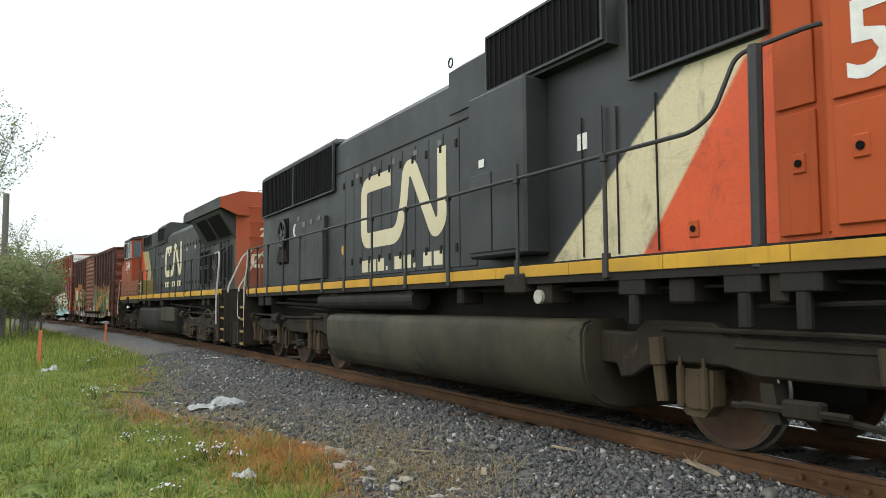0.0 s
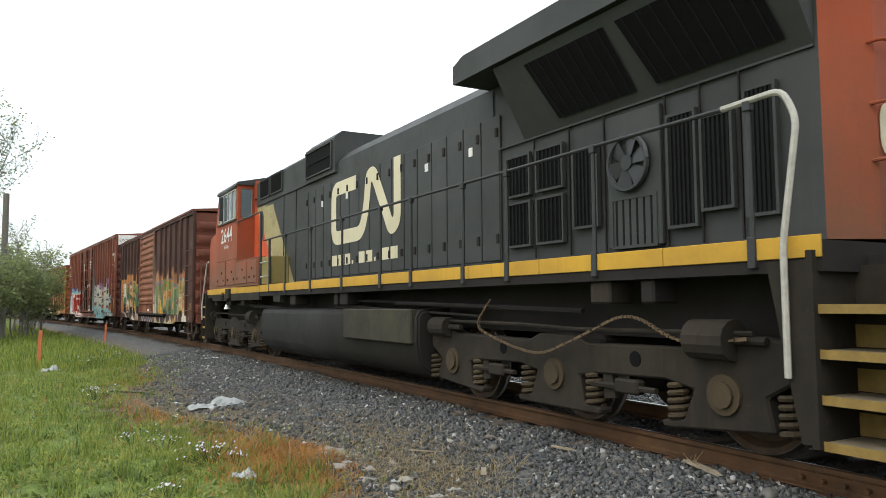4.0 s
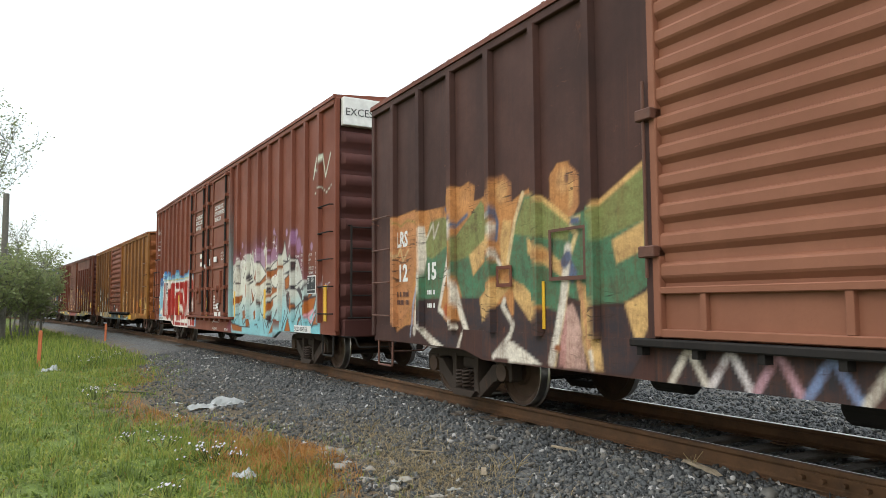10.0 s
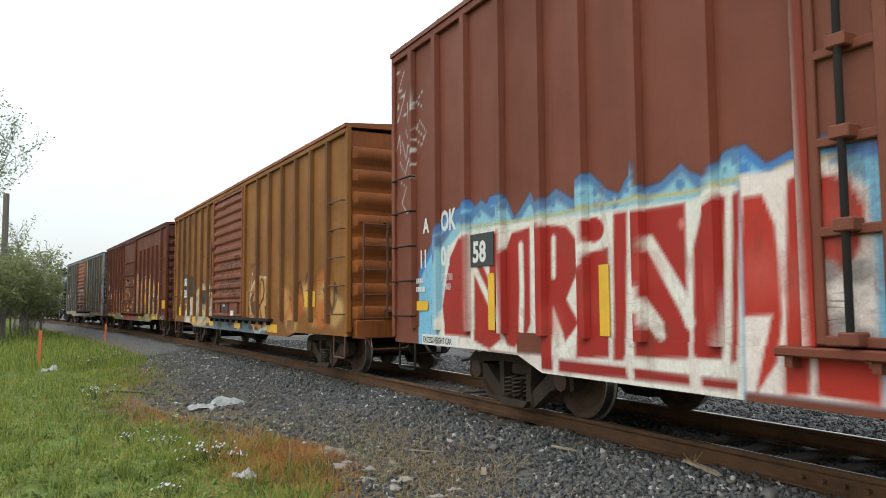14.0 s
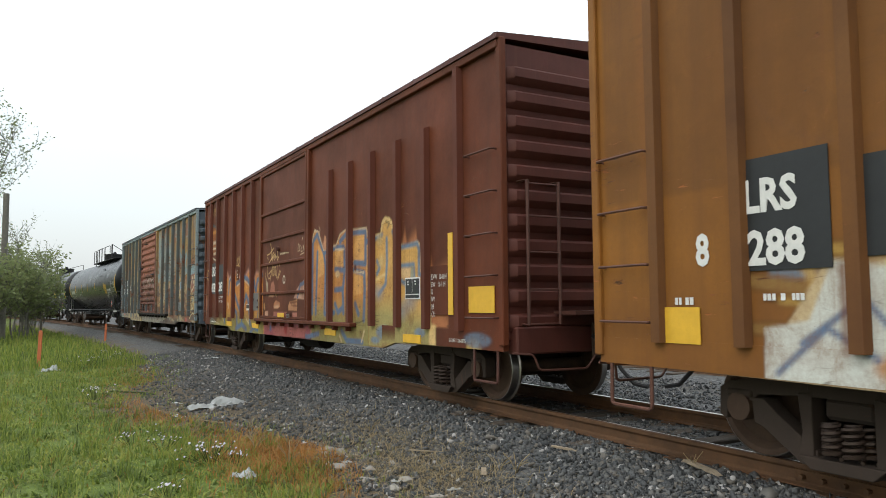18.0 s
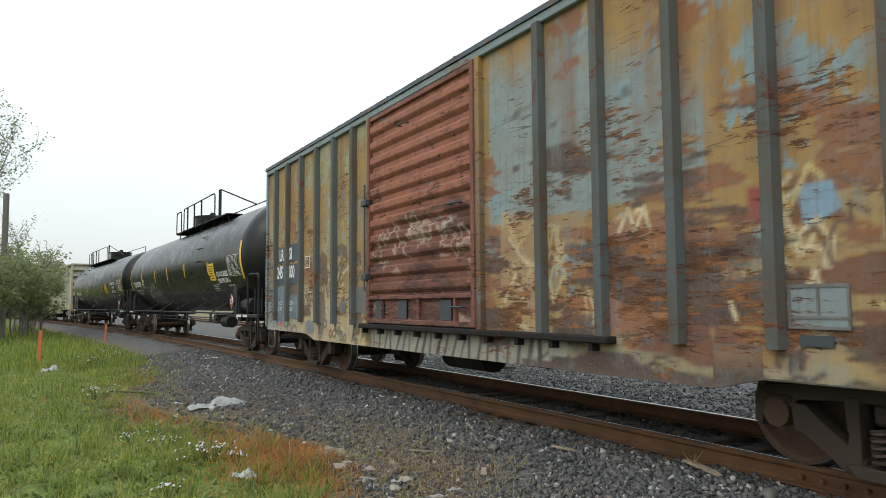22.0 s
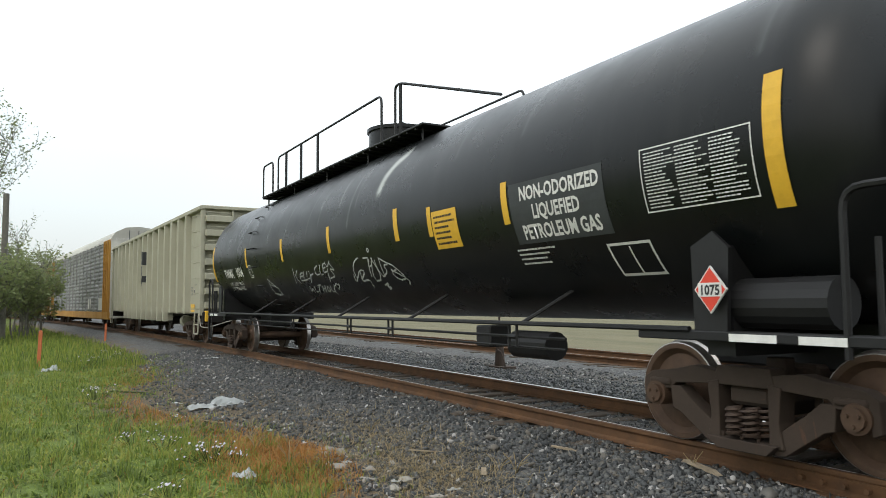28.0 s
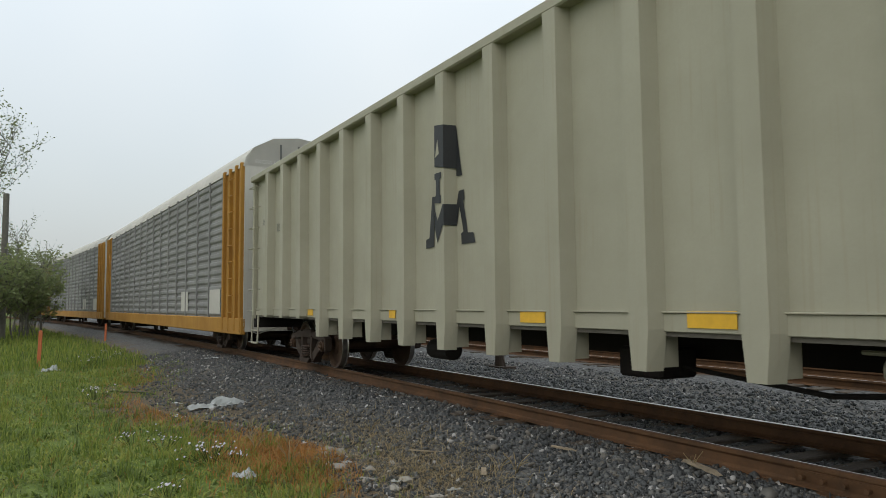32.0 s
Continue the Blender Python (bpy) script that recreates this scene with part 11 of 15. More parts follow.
    s.stroke([(4.98, 1.29), (5.03, 1.16)], 0.045, (206, 190, 150), 0.03, 0.85)
    s.stroke([(1.96, 1.11), (2.28, 1.02)], 0.045, (206, 190, 150), 0.03, 0.85)
    s.stroke([(2.21, 0.65), (2.5, 0.7), (2.65, 0.78)], 0.035, (60, 46, 38), 0.03, 0.85)
    s.stroke([(2.72, 0.72), (2.85, 0.66), (2.99, 0.76)], 0.035, (60, 46, 38), 0.03, 0.85)
    s.stroke([(3.08, 0.7), (3.18, 0.79), (3.27, 0.66)], 0.035, (60, 46, 38), 0.03, 0.85)
    s.stroke([(3.36, 0.72), (3.51, 0.77), (3.65, 0.68)], 0.035, (60, 46, 38), 0.03, 0.85)
    s.stroke([(3.81, 0.65), (3.86, 0.79), (3.93, 0.67)], 0.035, (60, 46, 38), 0.03, 0.85)
    s.stroke([(4.06, 0.71), (4.16, 0.78), (4.25, 0.67)], 0.035, (60, 46, 38), 0.03, 0.85)
    s.stroke([(5.2, 0.76), (5.33, 0.69), (5.52, 0.74)], 0.035, (60, 46, 38), 0.03, 0.85)
    s.stroke([(5.38, 0.89), (5.42, 0.9), (5.4, 0.82), (5.37, 0.85)], 0.035, (60, 46, 38), 0.03, 0.85)
    s.stroke([(5.48, 0.9), (5.52, 0.87), (5.49, 0.81)], 0.035, (60, 46, 38), 0.03, 0.85)


M_B5 = paint("pale_blue_peeling", (0.22, 0.28, 0.30, 1), (0.16, 0.19, 0.19, 1), (0.145, 0.062, 0.023, 1), 0.3, 0.65, 0.4, 0.0, True, flake=0.56, age=0.85)
M_B5B = paint("blue_rusty_ribs", (0.085, 0.135, 0.155, 1), (0.085, 0.065, 0.045, 1), (0.11, 0.038, 0.018, 1), 0.8, 0.65, 0.7, flake=0.45)
M_B5E = paint("blue_end_rusty", (0.085, 0.12, 0.15, 1), (0.05, 0.055, 0.06, 1), (0.15, 0.075, 0.045, 1), 0.9, 0.55, 0.5)
M_B5D = paint("faded_pink_door", (0.22, 0.098, 0.072, 1), (0.14, 0.062, 0.048, 1), (0.07, 0.04, 0.03, 1), 0.6, 0.65, 0.4, 0.0, True, flake=0.6)
M_SLATE = plain("slate_blue_patch", (0.062, 0.085, 0.105, 1), 0.65, 0.0, 0.4, 3.0)
M_PALEBLUE = plain("faded_blue_field", (0.16, 0.22, 0.26, 1), 0.7, 0.0, 0.5, 3.5)
M_PLACARD_RED = plain("red_sticker", (0.55, 0.10, 0.06, 1), 0.5)
M_B5R = plain("blue_black_rungs", (0.05, 0.06, 0.07, 1), 0.6)
car = boxcar("peeling yellow and pale blue boxcar with a faded red ribbed door", 8.07, 4.38, -44.68, 11.9, M_B5, M_B5E, M_B5D, M_B5R, spray_5, 51, RIBS50, (-1.95, 1.30), "corrugated", 12, 0.09, rib_mat=M_B5B)
for a, b, z0, z1 in ((-7.34, -6.68, 2.20, 2.54), (-6.44, -5.80, 2.20, 2.56), (-7.34, -6.68, 1.73, 2.14), (-6.44, -5.80, 1.73, 2.14)):
    patch(car, a, b, z0, z1, M_SLATE, name="paint_patch", label="slate blue repainted patch")
for a, b, z0, z1 in ((-7.34, -6.70, 0.92, 1.68), (-6.44, -5.80, 1.02, 1.50)):
    patch(car, a, b, z0, z1, M_PALEBLUE, -1.506, "paint_patch", "faded blue stencil field")
writing("LR", 0.34, M_WHITE, car, -7.09, -1.518, 2.25, bold=0.012, stretch=0.85)
writing("SI", 0.34, M_WHITE, car, -6.38, -1.518, 2.25, bold=0.012, stretch=0.85)
writing("245", 0.36, M_WHITE, car, -7.26, -1.518, 1.87, stretch=0.80, bold=0.012)
writing("000", 0.36, M_WHITE, car, -6.43, -1.518, 1.86, stretch=0.80, bold=0.012)
for a, b, c, d in ((-5.33, -5.05, 2.23, 2.25), (-5.33, -5.05, 2.01, 2.03), (-5.33, -5.31, 2.03, 2.23), (-5.07, -5.05, 2.03, 2.23)):
    patch(car, a, b, c, d, M_WHITE, -1.512, "panel_frame")
writing("PLATE", 0.065, M_WHITE, car, -5.30, -1.512, 2.16, stretch=0.9)
writing("C", 0.10, M_WHITE, car, -5.23, -1.512, 2.06)
writing("LD LMT\nLT WT", 0.13, M_WHITE, car, -7.20, -1.514, 1.29, stretch=0.8)
writing("155800\n64200", 0.13, M_WHITE, car, -6.38, -1.514, 1.29, stretch=0.8)
patch(car, -3.40, -3.10, 1.15, 1.33, M_GALV, -1.512, "repair_plate", "bare grey steel plate")
patch(car, -7.06, -6.86, 0.83, 0.92, M_PLACARD_RED, -1.513, "sticker", "small red sticker")
patch(car, 5.49, 5.95, 1.10, 1.41, M_B5, -1.508, "data_panel", "dull data panel with white lines")
for a, b, c, d in ((5.49, 5.95, 1.385, 1.41), (5.49, 5.95, 1.17, 1.19), (5.49, 5.95, 1.10, 1.12), (5.49, 5.51, 1.12, 1.385), (5.93, 5.95, 1.12, 1.385), (5.71, 5.73, 1.19, 1.385)):
    patch(car, a, b, c, d, M_GALV, -1.514, "panel_line")
patch(car, 5.58, 5.83, 0.98, 1.06, M_B5R, -1.520, "card_holder")
patch(car, -2.84, -2.10, 1.15, 1.58, M_GALV, -1.512, "repair_plate", "bare grey steel plate")
for a in (-1.7, -0.9, 0.4):
    patch(car, a, a + 0.3, 1.08, 1.34, M_B5R, -1.560, "door_plate")


# ---- locomotives ----
M_LDARK = paint("locomotive_black", (0.028, 0.033, 0.037, 1), (0.017, 0.020, 0.023, 1), (0.09, 0.08, 0.07, 1), 0.05, 0.42, 0.35, 0.07, True, 0.35, age=0.2)
M_LGREY = paint("dusty_locomotive_black", (0.033, 0.038, 0.039, 1), (0.022, 0.026, 0.027, 1), (0.09, 0.08, 0.07, 1), 0.05, 0.55, 0.35, 0.12, True, 0.3, age=0.25)
M_LORANGE = paint("faded_red_orange", (0.36, 0.068, 0.022, 1), (0.24, 0.050, 0.020, 1), (0.2, 0.07, 0.04, 1), 0.1, 0.55, 0.4, 0.06, splash=(1.9, 3.3, (0.125, 0.075, 0.048, 1), 0.85))
M_LYELLOW = paint("yellow_sill", (0.66, 0.38, 0.025, 1), (0.50, 0.28, 0.03, 1), (0.06, 0.05, 0.04, 1), 0.3, 0.55, 0.25, 0.06, splash=(1.2, 2.1, (0.12, 0.08, 0.04, 1), 0.6))
M_CREAM = paint("cream_stripe", (0.62, 0.58, 0.42, 1), (0.52, 0.46, 0.31, 1), (0.3, 0.16, 0.06, 1), 0.22, 0.55, 0.35)
M_OLIVE = paint("grimy_olive_cream", (0.30, 0.24, 0.075, 1), (0.17, 0.13, 0.045, 1), (0.08, 0.06, 0.03, 1), 0.4, 0.6, 0.6, 0.15)
# also serves as painted shade in the blower hollow and frame holes
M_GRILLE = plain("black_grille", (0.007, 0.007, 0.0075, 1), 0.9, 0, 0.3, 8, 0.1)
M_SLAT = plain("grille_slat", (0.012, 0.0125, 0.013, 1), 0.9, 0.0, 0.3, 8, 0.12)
M_FUEL = paint("dusty_fuel_tank", (0.066, 0.057, 0.027, 1), (0.014, 0.013, 0.011, 1), (0.012, 0.012, 0.010, 1), 0.85, 0.6, 0.3, 0.05, False, 0.3)
M_FUELD = paint("dark_fuel_tank", (0.020, 0.019, 0.018, 1), (0.010, 0.010, 0.009, 1), (0.06, 0.05, 0.03, 1), 0.1, 0.6, 0.3, 0.04, False, 0.2)
M_GRAB = plain("pale_handrail", (0.44, 0.42, 0.37, 1), 0.55, 0, 0.35, 14)
M_TREADS = plain("yellow_step_edge", (0.25, 0.16, 0.04, 1), 0.6, 0, 0.35, 10)
M_STEP = plain("dusty_step", (0.22, 0.18, 0.12, 1), 0.8, 0, 0.4, 8)
M_CHAIN = plain("rusty_chain", (0.16, 0.11, 0.065, 1), 0.7, 0.4, 0.4, 12)
M_GLASS = Nodes("window_glass")
n = M_GLASS
n.bsdf.inputs["Metallic"].default_value = 0.0
M_GLASS = n.done((0.10, 0.13, 0.15, 1), 0.06, 0.0, 1.0)
M_LENS = plain("lamp_glass", (0.65, 0.66, 0.62, 1), 0.15, 0.2, 0.1, 12, 0.8, 0)


def thick_line(bm, pts, w, y, k=1.0):
    """A flat band of width w along a polyline on a side that faces -y."""
    pts = [Vector((p[0], p[1])) for p in pts]
    left, right = [], []
    for i, p in enumerate(pts):
        a, b = pts[max(i - 1, 0)], pts[min(i + 1, len(pts) - 1)]
        d1 = (p - a).normalized() if i else (b - p).normalized()
        d2 = (b - p).normalized() if i < len(pts) - 1 else d1
        m = (d1 + d2).normalized()
        s = w / 2 / max(0.5, m.dot(d2))
        nrm = Vector((-m.y, m.x))
        left.append(bm.verts.new((p.x + nrm.x * s, y, p.y + nrm.y * s)))
        right.append(bm.verts.new((p.x - nrm.x * s, y, p.y - nrm.y * s)))
    for i in range(len(pts) - 1):
        bm.faces.new((left[i], right[i], right[i + 1], left[i + 1]))


def arc2(pts, r=0.25, k=5):
    return [(p.x, p.z) for p in rounded([(a, 0, b) for a, b in pts], r, k)]


def emblem(loco, x, z, sx, sz, y):
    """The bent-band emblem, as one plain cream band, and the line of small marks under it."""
    bm = fresh()
    path = arc2([(1.25, 1.08), (0.13, 1.08), (0.13, 0.13), (1.50, 0.13), (1.72, 0.55), (1.82, 1.10), (2.05, 1.12), (2.75, 0.10), (2.98, 0.22), (2.98, 1.25)], 0.22, 5)
    thick_line(bm, [(x + a * sx, z + b * sz) for a, b in path], 0.26 * sz, y)
    part("emblem", bm, M_CREAM, loco, "cream band emblem")
    for k in range(9):
        if k in (3, 6):
            w, h = 0.07, 0.07
        else:
            w, h = 0.26, 0.20
        bm = fresh()
        x0 = x + (0.05 + k * 0.335) * sx
        box(bm, x0, x0 + w * sx, y - 0.002, y + 0.002, z - 0.40 * sz, z - 0.40 * sz + h * sz)
        part("mark", bm, M_CREAM, loco)


def hood_door(loco, x0, x1, z0, z1, y, mat, latch=True, hinge=True):
    bm = fresh()
    box(bm, x0 + 0.012, x1 - 0.012, y - 0.016, y + 0.01, z0, z1, 0.006)
    o = part("hood_door", bm, mat, loco)
    if latch:
        for z in (z0 + 0.28, z1 - 0.22):
            bm = fresh()
            box(bm, x1 - 0.11, x1 - 0.05, y - 0.035, y - 0.012, z - 0.06, z + 0.06, 0.006)
            part("latch", bm, M_BLACK, o)
    return o


def louvre(loco, x0, x1, z0, z1, y, count, frame_mat, upright=True, name="grille"):
    """A near-black sheet with a frame and slats over it."""
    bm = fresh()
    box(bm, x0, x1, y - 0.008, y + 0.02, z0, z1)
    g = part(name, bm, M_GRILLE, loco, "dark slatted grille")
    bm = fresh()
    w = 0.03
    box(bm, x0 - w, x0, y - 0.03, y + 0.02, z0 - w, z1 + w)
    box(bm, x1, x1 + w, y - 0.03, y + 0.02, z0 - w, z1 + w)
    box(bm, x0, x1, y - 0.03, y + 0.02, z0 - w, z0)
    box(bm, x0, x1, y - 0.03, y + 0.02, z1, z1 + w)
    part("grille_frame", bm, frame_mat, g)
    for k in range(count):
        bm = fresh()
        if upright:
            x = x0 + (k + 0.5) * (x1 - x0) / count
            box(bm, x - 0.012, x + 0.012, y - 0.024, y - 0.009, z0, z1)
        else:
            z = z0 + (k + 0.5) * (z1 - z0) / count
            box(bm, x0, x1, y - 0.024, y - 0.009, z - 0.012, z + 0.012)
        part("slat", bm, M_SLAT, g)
    return g


def fan(loco, x, z, r, y):
    """A blower cover: ring, hub and blades."""
    bm = fresh()
    tube(bm, [(x + r * math.cos(a), y - 0.03, z + r * math.sin(a)) for a in [i * math.pi / 12 for i in range(25)]], 0.03, 6)
    cyl(bm, (x, y - 0.05, z), (x, y, z), r * 0.28, 12)
    for k in range(6):
        a = k * math.pi / 3 + 0.3
        c, s = math.cos(a), math.sin(a)
        vs = [bm.verts.new((x + q * c - p * s, y - dy, z + q * s + p * c)) for q, p, dy in ((r * 0.2, -0.04, 0.04), (r * 0.95, -0.10, 0.05), (r * 0.95, 0.10, 0.01), (r * 0.2, 0.04, 0.02))]
        bm.faces.new(vs)
    return part("fan_cover", bm, M_LDARK, loco, "round dusty fan cover")


def handrail(loco, posts, z0, z1, y, path, mat):
    bm = fresh()
    tube(bm, rounded(path, 0.10, 4), 0.02, 7)
    part("handrail", bm, mat, loco)
    for x in posts:
        bm = fresh()
        tube(bm, [(x, y, z0 - 0.12), (x, y, z1)], 0.022, 6)
        box(bm, x - 0.035, x + 0.035, y - 0.03, y + 0.03, z0 - 0.14, z0 + 0.10, 0.006)
        box(bm, x - 0.035, x + 0.035, y - 0.03, y + 0.03, z1 - 0.05, z1 + 0.03, 0.006)
        part("stanchion", bm, M_LSTAN, loco)


M_LSTAN = plain("black_stanchion", (0.03, 0.032, 0.034, 1), 0.6, 0, 0.3, 12)


def steps(loco, x, sgn, y=-1.5, count=4, top=1.55, width=0.62):
    """A stairwell at a corner: two cheeks, treads with yellow edges, pale grab rails."""
    for yy in (-1, 1):
        s = yy
        x0, x1 = sorted((x, x + sgn * width))
        bm = fresh()
        box(bm, x0, x1, s * 1.02 - 0.02, s * 1.02 + 0.02, 0.28, top, 0.0)
        well = part("stairwell", bm, M_LOCO_TRUCK, loco, "dusty steel step well")
        for xx in (x0, x1):
            bm = fresh()
            prism(bm, [(xx - 0.025, 0.28), (xx + 0.025, 0.28), (xx + 0.025, top + 0.1), (xx - 0.025, top + 0.1)], s * 1.50 - 0.02 if s > 0 else -1.52, s * 1.02 if s < 0 else 1.48)
            part("cheek", bm, M_LOCO_TRUCK, well)
        for k in range(count):
            z = 0.30 + k * (top - 0.30) / count
            bm = fresh()
            ya, yb = sorted((s * 1.04, s * 1.47))
            box(bm, x0 + 0.03, x1 - 0.03, ya, yb, z, z + 0.03)
            st = part("step", bm, M_STEP, well)
            bm = fresh()
            e = s * 1.475
            box(bm, x0 + 0.03, x1 - 0.03, e - 0.006, e + 0.006, z - 0.03, z + 0.035)
            part("step_edge", bm, M_TREADS, well, "yellow step edge")
            if k < count - 1:
                bm = fresh()
                q = s * 1.06
                box(bm, x0 + 0.03, x1 - 0.03, q - 0.005, q + 0.005, z + 0.04, z + 0.20)
                part("riser", bm, M_TREADS, well)


def loco_truck(loco, axles, inner, low, radius=0.53):
    """A three-axle truck. low: its frame hangs down between the wheels in pedestals."""
    x0, x1 = min(axles) - 0.62, max(axles) + 0.62
    mid = sum(axles) / 3
    bm = fresh()
    box(bm, mid - 0.5, mid + 0.5, -1.0, 1.0, 0.55, 0.95, 0.04)
    t = part("truck", bm, M_BLACK, loco, "dusty three-axle locomotive truck")
    for a in axles:
        bm = fresh()
        box(bm, a - 0.45, a + 0.45, -0.55, 0.55, 0.30, 0.75, 0.06)
        part("traction_motor", bm, M_BLACK, t)
    for s in (-1, 1):
        y0, y1 = s * 1.14 - 0.09, s * 1.14 + 0.09
        bm = fresh()
        if low:
            pts = [(x0, 0.70), (x0, 0.98), (x0 + 0.35, 1.02), (x0 + 0.75, 0.90), (mid - 0.5, 0.88), (mid - 0.3, 0.96), (mid + 0.3, 0.96), (mid + 0.5, 0.88), (x1 - 0.75, 0.90), (x1 - 0.35, 1.02), (x1, 0.98), (x1, 0.66)]
            edge = []
            for a in sorted(axles, reverse=True):
                edge += [(a + 0.66, 0.58), (a + 0.40, 0.54), (a + 0.46, 0.27), (a + 0.72, 0.24), (a + 0.70, 0.17), (a - 0.70, 0.17), (a - 0.72, 0.24), (a - 0.46, 0.27), (a - 0.34, 0.54), (a - 0.66, 0.60)]
            edge = [(x, z) for x, z in edge if x0 < x < x1]
            prism(bm, pts + edge, y0, y1)
        else:
            out = [(-2.75, 0.95), (-1.55, 0.96), (-0.65, 1.00), (1.70, 1.00), (1.87, 1.12), (2.65, 1.13), (2.80, 1.01), (3.37, 1.02), (3.37, 0.70), (3.05, 0.70), (3.00, 0.57), (2.83, 0.60), (2.65, 0.70), (2.35, 0.76), (1.75, 0.76), (1.45, 0.70), (0.35, 0.70), (-0.25, 0.80), (-0.95, 0.70), (-1.55, 0.67), (-2.35, 0.78), (-2.75, 0.72)]
            prism(bm, [(mid - inner * -dx, z) for dx, z in out], y0, y1)
        bmesh.ops.bevel(bm, geom=bm.edges[:], offset=0.02, segments=1, affect="EDGES", clamp_overlap=True)
        part("side_frame", bm, M_LOCO_TRUCK, t, "dust-grey cast truck frame")
        for k in range(len(axles) - 1):
            a, b = sorted(axles)[k:k + 2]
            if low:
                # near-black discs put the shade of round holes onto the frame
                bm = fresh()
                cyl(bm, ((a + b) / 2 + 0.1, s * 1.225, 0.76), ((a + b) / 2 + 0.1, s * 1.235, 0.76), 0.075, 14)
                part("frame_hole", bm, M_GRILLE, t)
                continue
            # a rib along the beam and a slack adjuster below it
            bm = fresh()
            box(bm, a + 0.45, b - 0.45, s * 1.235 - 0.01, s * 1.235 + 0.01, 0.925, 0.95, 0.005)
            tube(bm, [(a + 0.35, s * 1.16, 0.46), (b - 0.75, s * 1.16, 0.44), (b - 0.35, s * 1.16, 0.40)], 0.028, 6)
            part("frame_web", bm, M_LOCO_TRUCK, t)
        yo = s * 1.26
        for a in axles:
            bm = fresh()
            cyl(bm, (a, s * 1.05, radius), (a, yo if low else yo - s * 0.03, radius), 0.17 if low else 0.15, 16)
            cyl(bm, (a, yo, radius), (a, yo + s * 0.03, radius), 0.11, 12) if low else None
            if not low:
                prism(bm, [(a - 0.20, 0.72), (a + 0.20, 0.72), (a + 0.19, 0.42), (a + 0.10, 0.32), (a - 0.10, 0.32), (a - 0.19, 0.42)], min(s * 1.06, s * 1.21), max(s * 1.06, s * 1.21))
                for dx in (-0.13, 0.13):
                    cyl(bm, (a + dx, yo - s * 0.02, 0.40), (a + dx, yo - s * 0.02, 0.74), 0.035, 8)
                    cyl(bm, (a + dx, yo - s * 0.02, 0.74), (a + dx, yo - s * 0.02, 0.82), 0.018, 6)
                cyl(bm, (a - 0.32, yo, 0.42), (a - 0.36, yo, 0.74), 0.055, 10)
                cyl(bm, (a - 0.36, yo, 0.74), (a - 0.38, yo, 0.98), 0.075, 10)
            part("axle_box", bm, M_LOCO_DUST, t)
            if low:
                for dx in (-0.57, 0.57):
                    if not x0 < a + dx < x1:
                        continue
                    bm = fresh()
                    tube(bm, [(a + dx + 0.085 * math.cos(q), s * 1.15 + 0.085 * math.sin(q), 0.24 + 0.33 * q / 31) for q in [i * 0.524 for i in range(60)]], 0.027, 6)
                    part("spring", bm, M_LOCO_DUST, t)
        for a in ((x0 + 0.15, x1 - 0.9) if low else (mid - inner * 0.45 - 0.2, mid - inner * 2.65 - 0.2)):
            bm = fresh()
            cyl(bm, (a, yo, 0.98), (a + 0.42, yo, 0.98), 0.17 if a > mid and low else 0.13, 14)
            cyl(bm, (a + 0.42, yo, 0.98), (a + 0.72, yo, 0.98), 0.035, 8)
            part("brake_cylinder", bm, M_LOCO_TRUCK, t)
        bm = fresh()
        tube(bm, rounded([(x0 + 0.3, yo - s * 0.02, 1.06), (mid - 0.6, yo, 1.05), (mid + 0.4, yo, 1.02), (x1 - 0.3, yo, 1.04)], 0.1, 3), 0.022, 6)
        for a in axles[:-1]:
            g = a + (axles[1] - axles[0]) / 2
            tube(bm, [(g - 0.55, yo - s * 0.04, 0.48), (g + 0.35, yo - s * 0.04, 0.48)], 0.03, 6)
            box(bm, g - 0.18, g + 0.14, min(yo, yo - s * 0.12), max(yo, yo - s * 0.12), 0.42, 0.56, 0.02)
            prism(bm, [(g - 0.40, 0.66), (g - 0.28, 0.66), (g - 0.22, 0.36), (g - 0.38, 0.34)], yo - s * 0.1 - 0.04, yo - s * 0.1 + 0.04)
        part("brake_rigging", bm, M_LOCO_TRUCK, t)
    for a in axles:
        w = child("wheelset", cached(("wheelset", radius, False), lambda: wheelset_mesh(radius, False)), t, pose(a, 0, radius), "rusty steel wheels with polished treads")
        WHEELS.append((w, (a, 0, radius), radius))
    return t


def fuel_tank(loco, x0, x1, z0, z1, mat, half=1.48):
    bm = fresh()
    sec = [(-half + 0.16, z1), (-half + 0.05, z1 - 0.035), (-half, z1 - 0.12), (-half, (z0 + z1) / 2 + 0.02), (-half + 0.03, z0 + 0.30), (-half + 0.11, z0 + 0.16), (-half + 0.24, z0 + 0.06), (-half + 0.45, z0)]
    sec = sec + [(-y, z) for y, z in reversed(sec)]
    extrusion(bm, sec, x0, x1)
    bmesh.ops.bevel(bm, geom=[e for e in bm.edges if abs(e.verts[0].co.x - e.verts[1].co.x) < 0.01], offset=0.03, segments=2, affect="EDGES")
    for f in bm.faces:
        f.smooth = abs(f.normal.x) < 0.5
    return part("fuel_tank", bm, mat, loco, "dusty olive-grey fuel tank")


